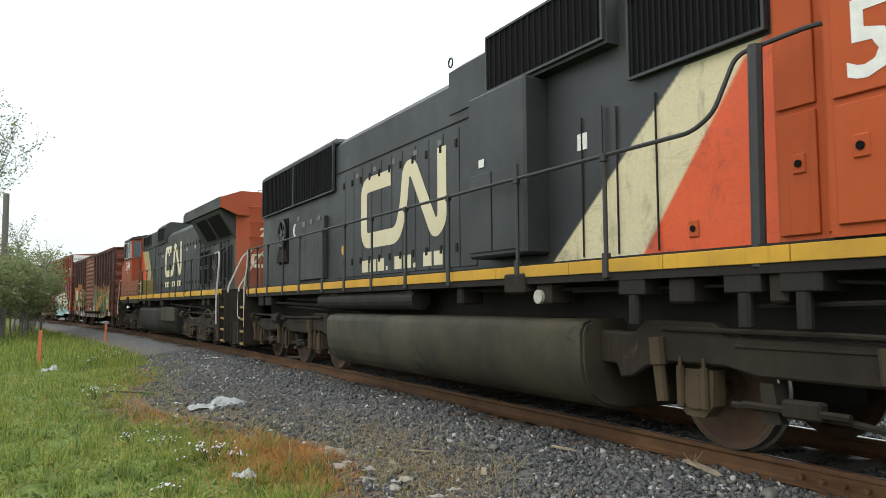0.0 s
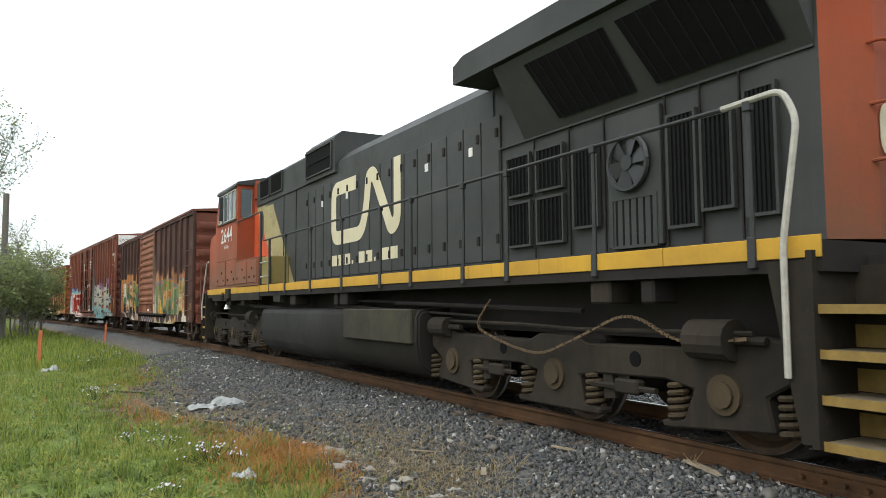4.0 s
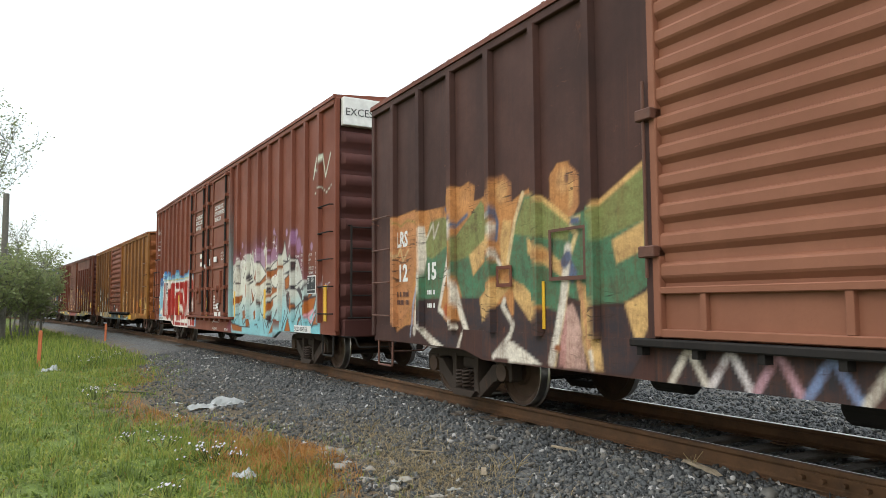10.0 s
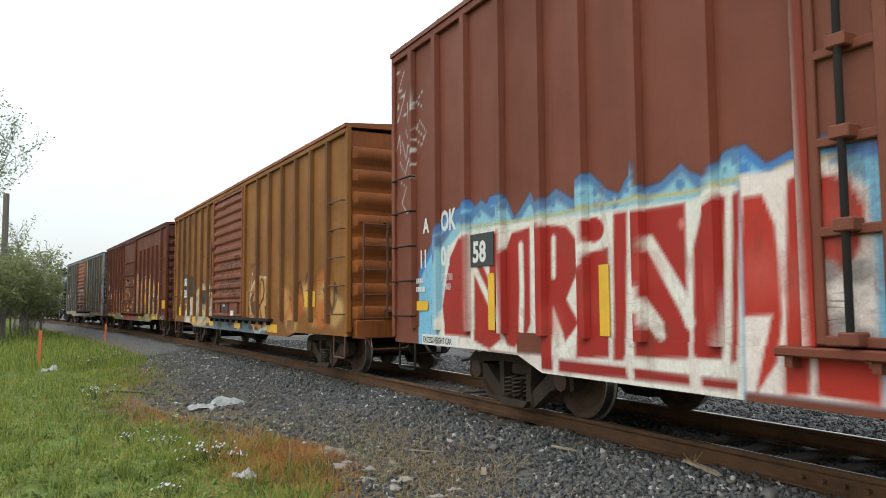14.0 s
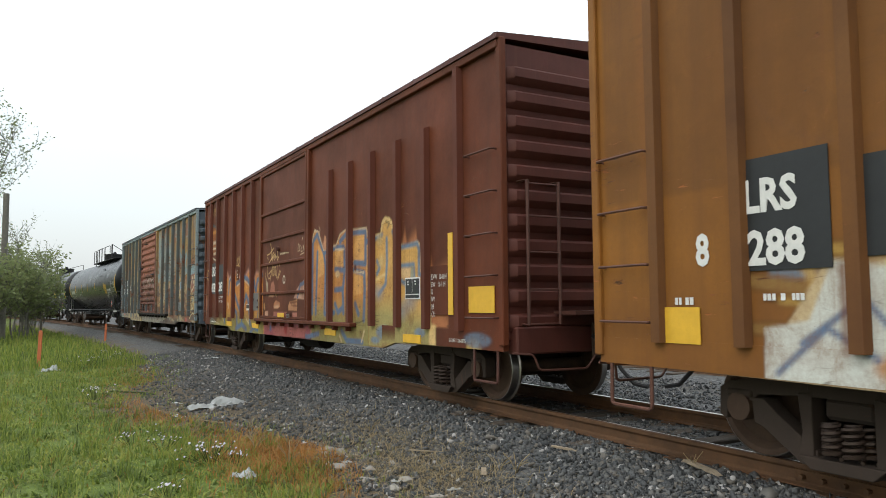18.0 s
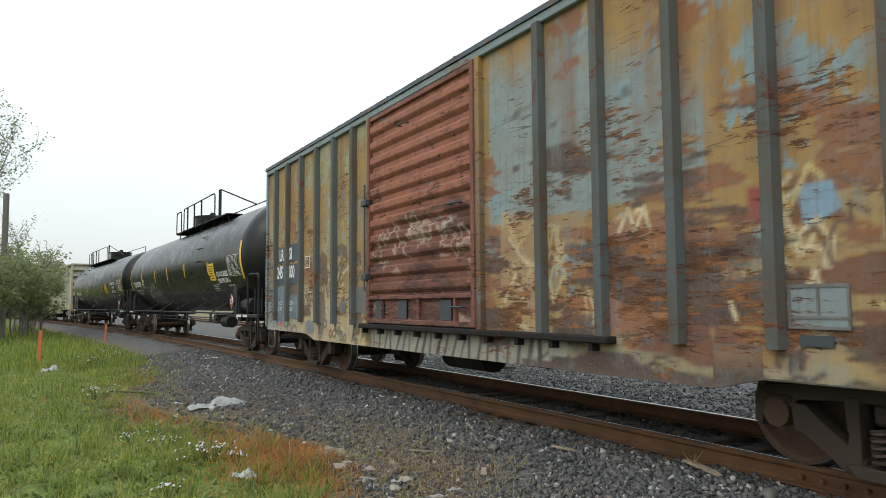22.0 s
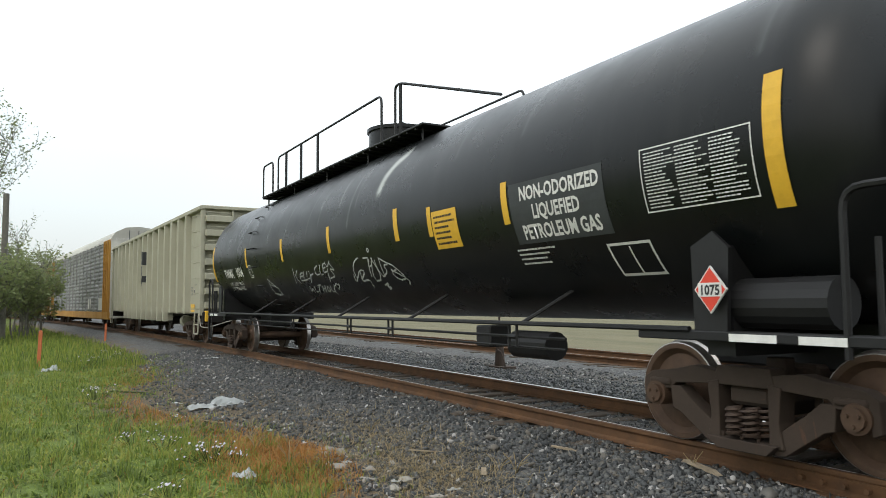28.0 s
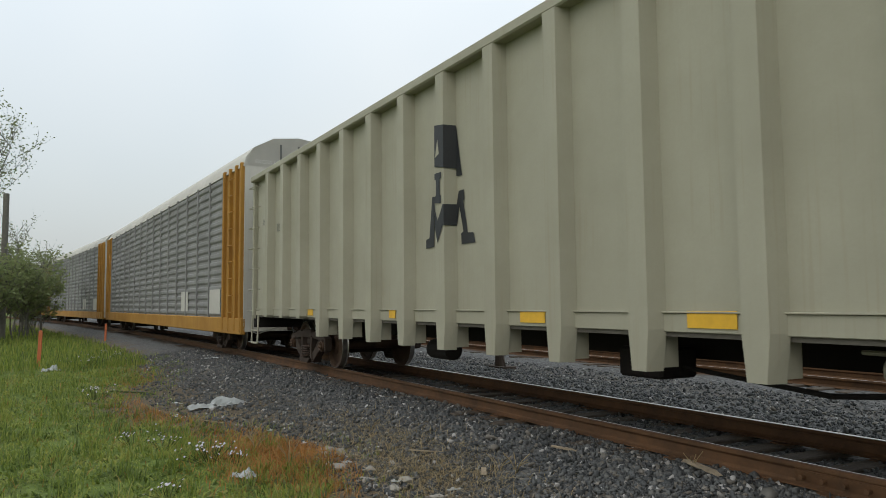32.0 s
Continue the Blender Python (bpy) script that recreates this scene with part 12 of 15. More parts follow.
def underworks(loco, x0, x1, seed):
    """Pipes, boxes and cables below the deck."""
    r = random.Random(seed)
    for k in range(7):
        bm = fresh()
        y, z = -1.2 - 0.12 * r.random(), 1.20 + 0.28 * r.random()
        a = r.uniform(x0, x1 - 2)
        tube(bm, [(a, y, z), (a + r.uniform(1, 3), y, z + r.uniform(-0.05, 0.05)), (a + r.uniform(3, 5), y + 0.1, z - 0.1)], r.uniform(0.015, 0.035), 6)
        part("pipe", bm, M_BLACK, loco)
    for k in range(9):
        x = r.uniform(x0, x1)
        bm = fresh()
        box(bm, x, x + r.uniform(0.15, 0.5), -1.42, -1.1, 1.28, 1.5, 0.02)
        part("junction_box", bm, M_BLACK if k % 3 else M_LOCO_TRUCK, loco)


def deck(loco, x0, x1, stripe0, stripe1):
    bm = fresh()
    box(bm, x0, x1, -1.46, 1.46, 1.50, 1.72, 0.0)
    box(bm, x0 + 0.3, x1 - 0.3, -0.9, 0.9, 0.95, 1.50)
    part("frame", bm, M_BLACK, loco)
    r = random.Random(int(x0 * 10))
    x = x0
    while x < x1:
        w = min(x1 - x, r.uniform(1.0, 1.9))
        bm = fresh()
        box(bm, x + 0.004, x + w - 0.004, -1.475, -1.455, stripe0, stripe1, 0.004)
        part("sill_plate", bm, M_LYELLOW, loco, "yellow painted sill edge")
        x += w
    bm = fresh()
    box(bm, x0, x1, 1.455, 1.475, stripe0, stripe1)
    part("sill_plate", bm, M_LYELLOW, loco)


def pilot(loco, x, sgn):
    bm = fresh()
    prism(bm, [(x, 0.22), (x + sgn * 0.10, 0.30), (x + sgn * 0.06, 1.50), (x, 1.50)], -1.35, 1.35)
    prism(bm, [(x + sgn * 0.1, 0.18), (x + sgn * 0.38, 0.24), (x + sgn * 0.1, 0.85)], -1.3, 1.3)
    part("pilot", bm, M_LOCO_TRUCK, loco, "dust-covered steel pilot plate")
    for y in (-0.75, -0.55, 0.6):
        bm = fresh()
        tube(bm, [(x + sgn * 0.1, y, 1.1), (x + sgn * 0.35, y, 0.95), (x + sgn * 0.50, y + 0.05, 0.55), (x + sgn * 0.72, y + 0.1, 0.42)], 0.025, 6)
        part("air_hose", bm, M_HOSE, loco)


def loco_one():
    loco = empty("locomotive", "black diesel locomotive with cream and orange stripes and yellow sill", "locomotive", "locomotives")
    Y = -1.00
    deck(loco, -9.62, 9.9, 1.575, 1.70)
    # long hood: body and rounded roof
    bm = fresh()
    sec = [(-0.985, 1.72), (-0.985, 4.42), (-0.85, 4.56), (0, 4.62), (0.85, 4.56), (0.985, 4.42), (0.985, 1.72)]
    extrusion(bm, sec, -9.75, 5.6)
    part("long_hood", bm, M_LDARK, loco)
    body = sheet(-9.75, 5.6, 1.72, 4.42, Y, 0.05, "hood_side", M_LDARK, loco)

    def livery(s):
        cream, red = (206, 196, 160), (212, 84, 38)
        s.shape([(2.45, 1.6), (4.75, 3.55), (5.7, 3.55), (5.7, 1.6)], cream)
        s.shape([(3.95, 1.6), (5.32, 3.35), (5.7, 3.55), (5.7, 1.6)], red)
    # the striped part gets a finer sheet of its own
    fine = sheet(2.3, 5.6, 1.72, 3.46, Y - 0.004, 0.022, "striped_panel", M_LDARK, loco, None, "panel with cream and orange stripes")
    spray_on([body], lambda s: None, 1)
    spray_on([fine], livery, 1)
    # tail radiators
    for a, b in ((-9.6, -7.02), (-6.96, -4.42)):
        louvre(loco, a, b, 3.56, 4.46, Y - 0.05, 22, M_LDARK, True, "radiator_grille")
    bm = fresh()
    box(bm, -9.78, -4.40, -1.05, 1.05, 4.42, 4.62, 0.08)
    part("radiator_top", bm, M_LDARK, loco)
    for x in (-8.9, -7.6, -6.3, -5.0):
        bm = fresh()
        cyl(bm, (x, 0, 4.6), (x, 0, 4.70), 0.55, 20)
        part("radiator_fan", bm, M_LDARK, loco)
    # flat near-black sheet for the shade in the blower's hollow; lower doors at the tail
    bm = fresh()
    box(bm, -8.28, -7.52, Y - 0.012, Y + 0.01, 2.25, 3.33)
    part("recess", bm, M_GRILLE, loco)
    fan(loco, -7.9, 2.98, 0.30, Y - 0.03)
    bm = fresh()
    prism(bm, [(-8.2, 2.3), (-7.6, 2.3), (-7.75, 2.6), (-8.05, 2.6)], Y - 0.10, Y)
    part("chute", bm, M_LOCO_TRUCK, loco)
    for k, (a, b) in enumerate(((-6.75, -6.05), (-6.05, -5.45), (-5.45, -4.85))):
        bm = fresh()
        box(bm, a, b, Y - 0.09, Y, 1.82, 3.10, 0.012)
        part("side_box", bm, M_LDARK, loco)
    for x, z in ((-6.85, 3.18), (-6.2, 2.98), (-5.7, 3.0), (-5.2, 3.02)):
        patch(loco, x, x + 0.16, z, z + 0.10, M_GALV, Y - 0.10 if x > -6.8 else Y - 0.012, "label_plate")
    bm = fresh()
    cyl(bm, (-6.98, Y - 0.02, 2.98), (-6.98, Y - 0.012, 2.98), 0.15, 18)
    part("disc_sign", bm, M_WHITE, loco, "white round warning disc")
    patch(loco, -7.0, -6.96, 2.9, 3.06, M_LORANGE, Y - 0.026, "disc_mark")
    bm = fresh()
    cyl(bm, (-3.95, Y - 0.02, 2.33), (-3.95, Y - 0.01, 2.33), 0.09, 14)
    part("disc_sign", bm, M_YELLOW, loco, "small yellow disc")
    # engine-room doors
    x = -4.35
    for w in (0.52, 0.42, 0.42, 0.42, 0.42, 0.42, 0.42, 0.46, 0.46, 0.46, 0.46, 0.46):
        hood_door(loco, x, x + w, 1.80, 3.78, Y, M_LDARK)
        x += w
    for x in (-3.3, -2.5, -1.7, -0.9, -0.1):
        patch(loco, x, x + 0.12, 3.62, 3.70, M_GALV, Y - 0.018, "label_plate")
    bm = fresh()
    tube(bm, [(-4.4, Y - 0.004, 3.86), (1.4, Y - 0.004, 3.86)], 0.012, 4)
    part("seam", bm, M_BLACK, loco)
    emblem(loco, -3.05, 2.28, 1.03, 1.05, Y - 0.020)
    # raised stack housing and the side boxes
    bm = fresh()
    extrusion(bm, [(-1.02, 4.0), (-1.02, 4.62), (-0.8, 4.78), (0.8, 4.78), (1.02, 4.62), (1.02, 4.0)], 0.25, 1.50)
    part("stack_housing", bm, M_LDARK, loco)
    for x in (0.1, 1.45):
        bm = fresh()
        tube(bm, [(x + 0.06 * math.cos(a), -0.9, 4.84 + 0.07 * math.sin(a)) for a in [i * 0.63 for i in range(11)]], 0.014, 5)
        part("lifting_eye", bm, M_LDARK, loco)
    bm = fresh()
    extrusion(bm, [(-1.16, 3.93), (-1.16, 4.72), (-0.9, 4.86), (0.9, 4.86), (1.16, 4.72), (1.16, 3.93)], 1.50, 3.80)
    part("filter_housing", bm, M_LDARK, loco)
    louvre(loco, 1.56, 3.74, 4.0, 4.68, -1.17, 18, M_LDARK, True, "filter_grille")
    bm = fresh()
    box(bm, 1.32, 2.58, -1.34, -0.98, 1.85, 3.92, 0.03)
    part("equipment_cabinet", bm, M_LDARK, loco)
    for x in (1.34, 1.9):
        hood_door(loco, x, x + 0.55, 1.92, 2.9, -1.345, M_LDARK, False)
    louvre(loco, 4.02, 5.55, 3.52, 4.30, Y - 0.05, 20, M_LDARK, True, "intake_grille")
    for a, b in ((2.65, 3.2), (3.2, 3.75), (3.75, 4.3)):
        bm = fresh()
        tube(bm, [(b, Y - 0.02, 1.78), (b, Y - 0.02, 3.3)], 0.010, 4)
        part("door_seam", bm, M_BLACK, loco)
    patch(loco, 3.12, 3.28, 2.95, 3.13, M_WHITE, Y - 0.012, "label_plate")
    patch(loco, 1.6, 1.72, 2.98, 3.08, M_WHITE, -1.352, "label_plate")
    bm = fresh()
    tube(bm, [(3.55, Y - 0.05, 2.5), (3.55, Y - 0.05, 3.35)], 0.02, 6)
    part("drain_pipe", bm, M_LDARK, loco)
    # cab and nose
    bm = fresh()
    extrusion(bm, [(-1.48, 1.72), (-1.48, 4.05), (-1.1, 4.65), (1.1, 4.65), (1.48, 4.05), (1.48, 1.72)], 6.35, 8.4)
    extrusion(bm, [(-1.02, 1.72), (-1.02, 4.30), (-0.8, 4.5), (0.8, 4.5), (1.02, 4.30), (1.02, 1.72)], 5.6, 6.35)
    extrusion(bm, [(-0.95, 1.72), (-0.95, 3.1), (-0.7, 3.25), (0.7, 3.25), (0.95, 3.1), (0.95, 1.72)], 8.4, 9.7)
    part("cab", bm, M_LORANGE2, loco, "bright orange cab walls")
    for a, b, z0, z1, y in ((5.62, 5.98, 1.8, 2.75, -1.03), (6.02, 6.34, 1.8, 4.1, -1.03), (5.62, 5.98, 2.8, 4.0, -1.03), (6.4, 7.3, 1.8, 2.6, -1.49), (6.4, 7.3, 2.65, 3.4, -1.49)):
        hood_door(loco, a, b, z0, z1, y, M_LORANGE2, False)
    for x, z, y in ((5.82, 2.35, -1.06), (4.72, 1.95, Y - 0.02), (6.6, 2.3, -1.52)):
        bm = fresh()
        box(bm, x - 0.06, x + 0.06, y, y + 0.03, z - 0.08, z + 0.08, 0.01)
        part("latch", bm, M_LORANGE2, loco)
        bm = fresh()
        cyl(bm, (x, y - 0.012, z), (x, y + 0.01, z), 0.03, 8)
        part("latch_knob", bm, M_GRILLE, loco)
    for x0 in (6.6, 7.4):
        bm = fresh()
        box(bm, x0, x0 + 0.65, -1.495, -1.47, 3.45, 4.0, 0.01)
        part("window", bm, M_GLASS, loco, "dark cab window")
    writing("5", 0.75, M_WHITE, loco, 6.5, -1.51, 2.75, "number", bold=0.01)
    # rails and steps
    handrail(loco, [-9.35, -8.55, -7.61, -6.39, -5.24, -3.84, -2.71, -1.51, -0.26, 1.02, 2.60, 4.07], 1.66, 2.68, -1.47, [(-9.50, -1.47, 1.7), (-9.50, -1.47, 2.69), (5.15, -1.47, 2.69), (5.36, -1.45, 2.80), (5.52, -1.35, 3.25), (6.05, -1.2, 3.33), (6.3, -1.1, 3.33)], M_LSTAN)
    bm = fresh()
    tube(bm, [(5.72, -1.42, 1.55), (5.72, -1.38, 3.26)], 0.055, 8)
    part("stanchion", bm, M_LSTAN, loco)
    for pts in ([(-9.63, -1.50, 0.74), (-9.61, -1.52, 1.7), (-9.48, -1.49, 2.2), (-9.44, -1.47, 2.68)], [(-10.12, -1.50, 0.95), (-10.34, -1.50, 1.0), (-10.36, -1.48, 1.75), (-10.34, -1.12, 2.35), (-10.30, -0.80, 2.78)]):
        bm = fresh()
        tube(bm, rounded(pts, 0.1, 3), 0.024, 7)
        part("grab_rail", bm, M_GRAB, loco, "pale worn grab rail")
    steps(loco, -9.62, -1)
    bm = fresh()
    box(bm, -10.3, -9.62, -1.0, 1.0, 1.45, 1.58)
    part("end_platform", bm, M_BLACK, loco)
    for y in (-0.45, 0.45):
        bm = fresh()
        tube(bm, rounded([(-10.25, y, 1.55), (-10.25, y, 2.6), (-9.8, y, 2.6)], 0.1, 3), 0.02)
        part("end_rail", bm, M_LSTAN, loco)
    # fuel tank, air reservoir and running gear
    fuel_tank(loco, -3.6, 3.7, 0.22, 1.13, M_FUEL)
    bm = fresh()
    cyl(bm, (-4.25, -1.28, 1.36), (-0.15, -1.28, 1.36), 0.155, 18)
    part("air_reservoir", bm, M_FUELD, loco, "dusty grey air reservoir cylinder")
    underworks(loco, -9.0, 8.5, 5)
    bm = fresh()
    box(bm, 2.35, 2.75, -1.5, -1.2, 1.40, 1.62, 0.02)
    part("junction_box", bm, M_LOCO_TRUCK, loco)
    bm = fresh()
    cyl(bm, (2.95, -1.46, 1.36), (2.95, -1.38, 1.36), 0.075, 14)
    part("filler_cap", bm, M_GRAB, loco)
    for x in (4.2, 5.4, 5.9):
        bm = fresh()
        box(bm, x, x + 0.34, -1.45, -1.1, 1.36, 1.52, 0.01)
        cyl(bm, (x + 0.17, -1.4, 1.1), (x + 0.17, -1.4, 1.36), 0.06, 10)
        part("sander", bm, M_FUELD, loco)
    loco_truck(loco, (-9.07, -6.98, -4.79), 1, False)
    loco_truck(loco, (4.86, 6.95, 9.05), -1, False)
    pilot(loco, -10.25, -1)
    couplers(loco, 10.35)
    MOVES.append((loco, 72.95, 13.9))


M_LORANGE2 = paint("bright_orange", (0.44, 0.082, 0.018, 1), (0.33, 0.06, 0.016, 1), (0.14, 0.05, 0.022, 1), 0.3, 0.55, 0.6, 0.05)


def loco_two():
    loco = empty("locomotive", "dusty black diesel locomotive running long hood first, red cab", "locomotive", "locomotives")
    Y = -1.00
    deck(loco, -10.2, 10.05, 1.60, 1.76)
    bm = fresh()
    extrusion(bm, [(-0.985, 1.76), (-0.985, 4.10), (-0.80, 4.30), (0, 4.38), (0.80, 4.30), (0.985, 4.10), (0.985, 1.76)], -6.6, 9.3)
    part("long_hood", bm, M_LGREY, loco)
    side = sheet(-6.6, 5.2, 1.76, 4.10, Y, 0.026, "hood_side", M_LGREY, loco)

    def livery(s):
        cream, red = (170, 158, 112), (204, 80, 34)
        s.shape([(-6.7, 3.92), (-4.85, 3.80), (-4.75, 3.64), (-3.10, 1.76), (-6.7, 1.72)], cream)
        s.shape([(-6.7, 4.15), (-6.45, 4.12), (-6.37, 3.86), (-4.30, 1.74), (-6.7, 1.72)], red)
        s.blob(-3.9, 2.2, 0.7, 0.6, (130, 118, 70), 0.8, 0.6)
    spray_on([side], livery, 3)
    # end of the hood, with cut corners
    bm = fresh()
    pts = [(9.25, -1.0), (9.78, -1.0), (9.98, -0.62), (9.98, 0.62), (9.78, 1.0), (9.25, 1.0)]
    lo = [bm.verts.new((a, b, 1.76)) for a, b in pts]
    hi = [bm.verts.new((a, b, 4.60)) for a, b in pts]
    bm.faces.new(lo)
    bm.faces.new(hi[::-1])
    for i in range(6):
        bm.faces.new((lo[i], hi[i], hi[(i + 1) % 6], lo[(i + 1) % 6]))
    bmesh.ops.recalc_face_normals(bm, faces=bm.faces[:])
    for f in bm.faces:
        c = f.calc_center_median()
        if c.x < 9.6:
            f.material_index = 1
    part("hood_end", bm, [M_LORANGE, M_LGREY], loco, "faded red hood end")
    # radiator wings
    bm = fresh()
    prism(bm, [(5.05, 4.12), (9.95, 4.12), (9.95, 4.44), (5.3, 4.44), (5.05, 4.36)], -1.52, 1.52)
    for f in bm.faces:
        if f.normal.x > 0.5:
            f.material_index = 1
    part("radiator_wing", bm, [M_LGREY, M_LORANGE], loco, "grey overhanging radiator housing")
    bm = fresh()
    extrusion(bm, [(-1.50, 4.13), (-1.50, 4.43), (-0.92, 4.64), (0.92, 4.64), (1.50, 4.43), (1.50, 4.13), (0.98, 3.92), (-0.98, 3.92)], 9.951, 9.972)
    part("wing_end", bm, M_LORANGE, loco)
    bm = fresh()
    extrusion(bm, [(-1.50, 4.42), (-0.92, 4.63), (0.92, 4.63), (1.50, 4.42)], 5.3, 9.95)
    part("radiator_roof", bm, M_LGREY, loco)
    for s in (-1, 1):
        bm = fresh()
        vs = [bm.verts.new(v) for v in ((5.9, s * 1.0, 3.28), (9.75, s * 1.0, 3.28), (9.75, s * 1.46, 4.10), (5.9, s * 1.46, 4.10), (5.9, s * 1.0, 4.10), (9.75, s * 1.0, 4.10))]
        for q in ((0, 1, 2, 3), (0, 3, 4), (1, 5, 2), (0, 4, 5, 1), (3, 2, 5, 4)):
            bm.faces.new([vs[i] for i in q])
        bmesh.ops.recalc_face_normals(bm, faces=bm.faces[:])
        part("wing_soffit", bm, M_LGREY, loco)
    for a, b in ((6.55, 7.90), (8.05, 9.55)):
        bm = fresh()
        n = Vector((0, -0.82, -0.46)).normalized() * 0.015
        p = [Vector(v) + n for v in ((a + 0.12, -1.06, 3.38), (b, -1.06, 3.38), (b - 0.1, -1.40, 4.0), (a - 0.08, -1.40, 4.0))]
        vs = [bm.verts.new(v) for v in p]
        bm.faces.new(vs)
        o = part("radiator_screen", bm, M_GRILLE, loco, "black radiator screen")
        for k in range(8):
            t = (k + 0.5) / 8
            bm = fresh()
            tube(bm, [p[0].lerp(p[1], t) + n * 0.3, p[3].lerp(p[2], t) + n * 0.3], 0.010, 4)
            part("screen_bar", bm, M_SLAT, o)
    # tail compartments with black screens
    for a, b, z0, z1 in ((5.58, 6.03, 2.62, 3.08), (5.58, 6.03, 2.0, 2.50), (6.20, 6.66, 2.62, 3.08), (6.20, 6.66, 2.0, 2.50), (6.88, 7.24, 2.12, 2.95), (7.5, 8.08, 1.86, 2.32), (8.27, 8.57, 2.0, 3.02), (8.67, 8.97, 2.12, 2.92), (9.14, 9.40, 2.02, 3.05)):
        louvre(loco, a, b, z0, z1, Y - 0.03, 6, M_LGREY, True, "screen")
    bm = fresh()
    box(bm, 7.42, 8.16, Y - 0.05, Y + 0.01, 1.84, 3.20, 0.01)
    part("fan_panel", bm, M_LGREY, loco)
    fan(loco, 7.76, 2.68, 0.27, Y - 0.06)
    for x in (5.35, 6.1, 6.76, 7.34, 8.2, 8.62, 9.05):
        bm = fresh()
        tube(bm, [(x, Y - 0.012, 1.82), (x, Y - 0.012, 3.26)], 0.012, 4)
        part("door_seam", bm, M_BLACK, loco)
    bm = fresh()
    tube(bm, [(5.3, Y - 0.01, 3.27), (9.75, Y - 0.01, 3.27)], 0.016, 4)
    part("seam", bm, M_LGREY, loco)
    # engine-room doors
    x = -2.6
    while x < 5.0:
        hood_door(loco, x, x + 0.46, 1.84, 3.72, Y, M_LGREY)
        x += 0.47
    for x0 in (-1.3, 0.05, 3.3, 4.6):
        patch(loco, x0, x0 + 0.10, 3.3, 3.42, M_WHITE, Y - 0.020, "label_plate")
    emblem(loco, -0.72, 2.45, 1.02, 1.02, Y - 0.022)
    # silencer and intake housings
    bm = fresh()
    extrusion(bm, [(-1.06, 3.9), (-1.06, 4.60), (-0.9, 4.74), (0.9, 4.74), (1.06, 4.60), (1.06, 3.9)], -2.2, -0.45)
    extrusion(bm, [(-1.03, 3.9), (-1.03, 4.5), (-0.85, 4.64), (0.85, 4.64), (1.03, 4.5), (1.03, 3.9)], -6.25, -2.2)
    part("intake_housing", bm, M_LGREY, loco)
    louvre(loco, -2.1, -0.6, 4.02, 4.52, -1.07, 1, M_LGREY, False, "exhaust_opening")
    for a, b in ((-5.86, -5.05), (-4.89, -3.98)):
        louvre(loco, a, b, 4.05, 4.48, -1.04, 8, M_LGREY, False, "intake_grille")
    # cab
    bm = fresh()
    prism(bm, [(-8.95, 1.76), (-8.95, 3.42), (-8.72, 4.56), (-6.3, 4.60), (-6.3, 4.12), (-6.6, 4.12), (-6.6, 1.76)], -1.02, 1.02)
    part("cab_core", bm, M_LORANGE, loco)
    for s in (-1, 1):
        bm = fresh()
        prism(bm, [(-9.20, 1.76), (-9.20, 3.53), (-8.84, 4.50), (-6.60, 4.50), (-6.60, 1.76)], min(s * 1.02, s * 1.46), max(s * 1.02, s * 1.46))
        part("cab_side", bm, M_LORANGE, loco, "faded red cab side")
    bm = fresh()
    extrusion(bm, [(-1.50, 4.50), (-1.46, 4.58), (-0.7, 4.74), (0.7, 4.74), (1.46, 4.58), (1.50, 4.50)], -9.0, -6.55)
    part("cab_roof", bm, M_LDARK, loco)
    bm = fresh()
    prism(bm, [(-10.13, 1.76), (-10.15, 3.22), (-10.06, 3.40), (-9.19, 3.53), (-9.19, 1.76)], -1.43, 1.43)
    bmesh.ops.bevel(bm, geom=[e for e in bm.edges if abs(e.verts[0].co.y - e.verts[1].co.y) < 0.01 and e.verts[0].co.z > 2], offset=0.10, segments=3, affect="EDGES")
    part("nose", bm, M_LORANGE, loco, "faded red short nose", True)
    bm = fresh()
    prism(bm, [(-6.58, 1.77), (-6.58, 2.43), (-4.34, 2.43), (-4.34, 1.77)], -1.50, -1.02)
    part("battery_box", bm, M_LORANGE, loco, "faded red battery box")
    bm = fresh()
    box(bm, -6.58, -4.34, -1.51, -1.0, 2.425, 2.45, 0.006)
    box(bm, -9.0, -6.62, -1.475, -1.455, 2.53, 2.555, 0.005)
    part("cap_strip", bm, M_LORANGE, loco)
    for a, b in ((-9.0, -7.85), (-7.72, -6.66), (-6.5, -5.36), (-5.28, -4.42)):
        y = -1.468 if b < -6.6 else -1.505
        hood_door(loco, a, b, 1.84, 2.50 if b < -6.6 else 2.38, y, M_LORANGE, False)
        for x, z in ((a + 0.2, 1.98), (b - 0.2, 1.98), (b - 0.42, 2.19)):
            bm = fresh()
            cyl(bm, (x, y - 0.028, z), (x, y + 0.01, z), 0.032, 8)
            part("latch", bm, M_GRILLE, loco)
    # dark skirts below the yellow sill, with a vent and a step light
    for a, b in ((-9.45, -7.63), (-7.12, -4.32)):
        bm = fresh()
        box(bm, a, b, -1.48, -1.40, 1.41, 1.60, 0.008)
        part("skirt", bm, M_LOCO_TRUCK, loco)
    for k in range(5):
        bm = fresh()
        box(bm, -8.25, -7.95, -1.495, -1.47, 1.44 + 0.045 * k, 1.465 + 0.045 * k)
        part("vent_slat", bm, M_GRILLE, loco)
    bm = fresh()
    box(bm, -7.58, -7.18, -1.54, -1.46, 1.46, 1.74, 0.015)
    part("junction_box", bm, M_LOCO_TRUCK, loco)
    bm = fresh()
    cyl(bm, (-8.05, -1.36, 1.18), (-8.05, -1.36, 1.32), 0.10, 12, 0.05)
    part("step_light", bm, M_LENS, loco, "small white step light")
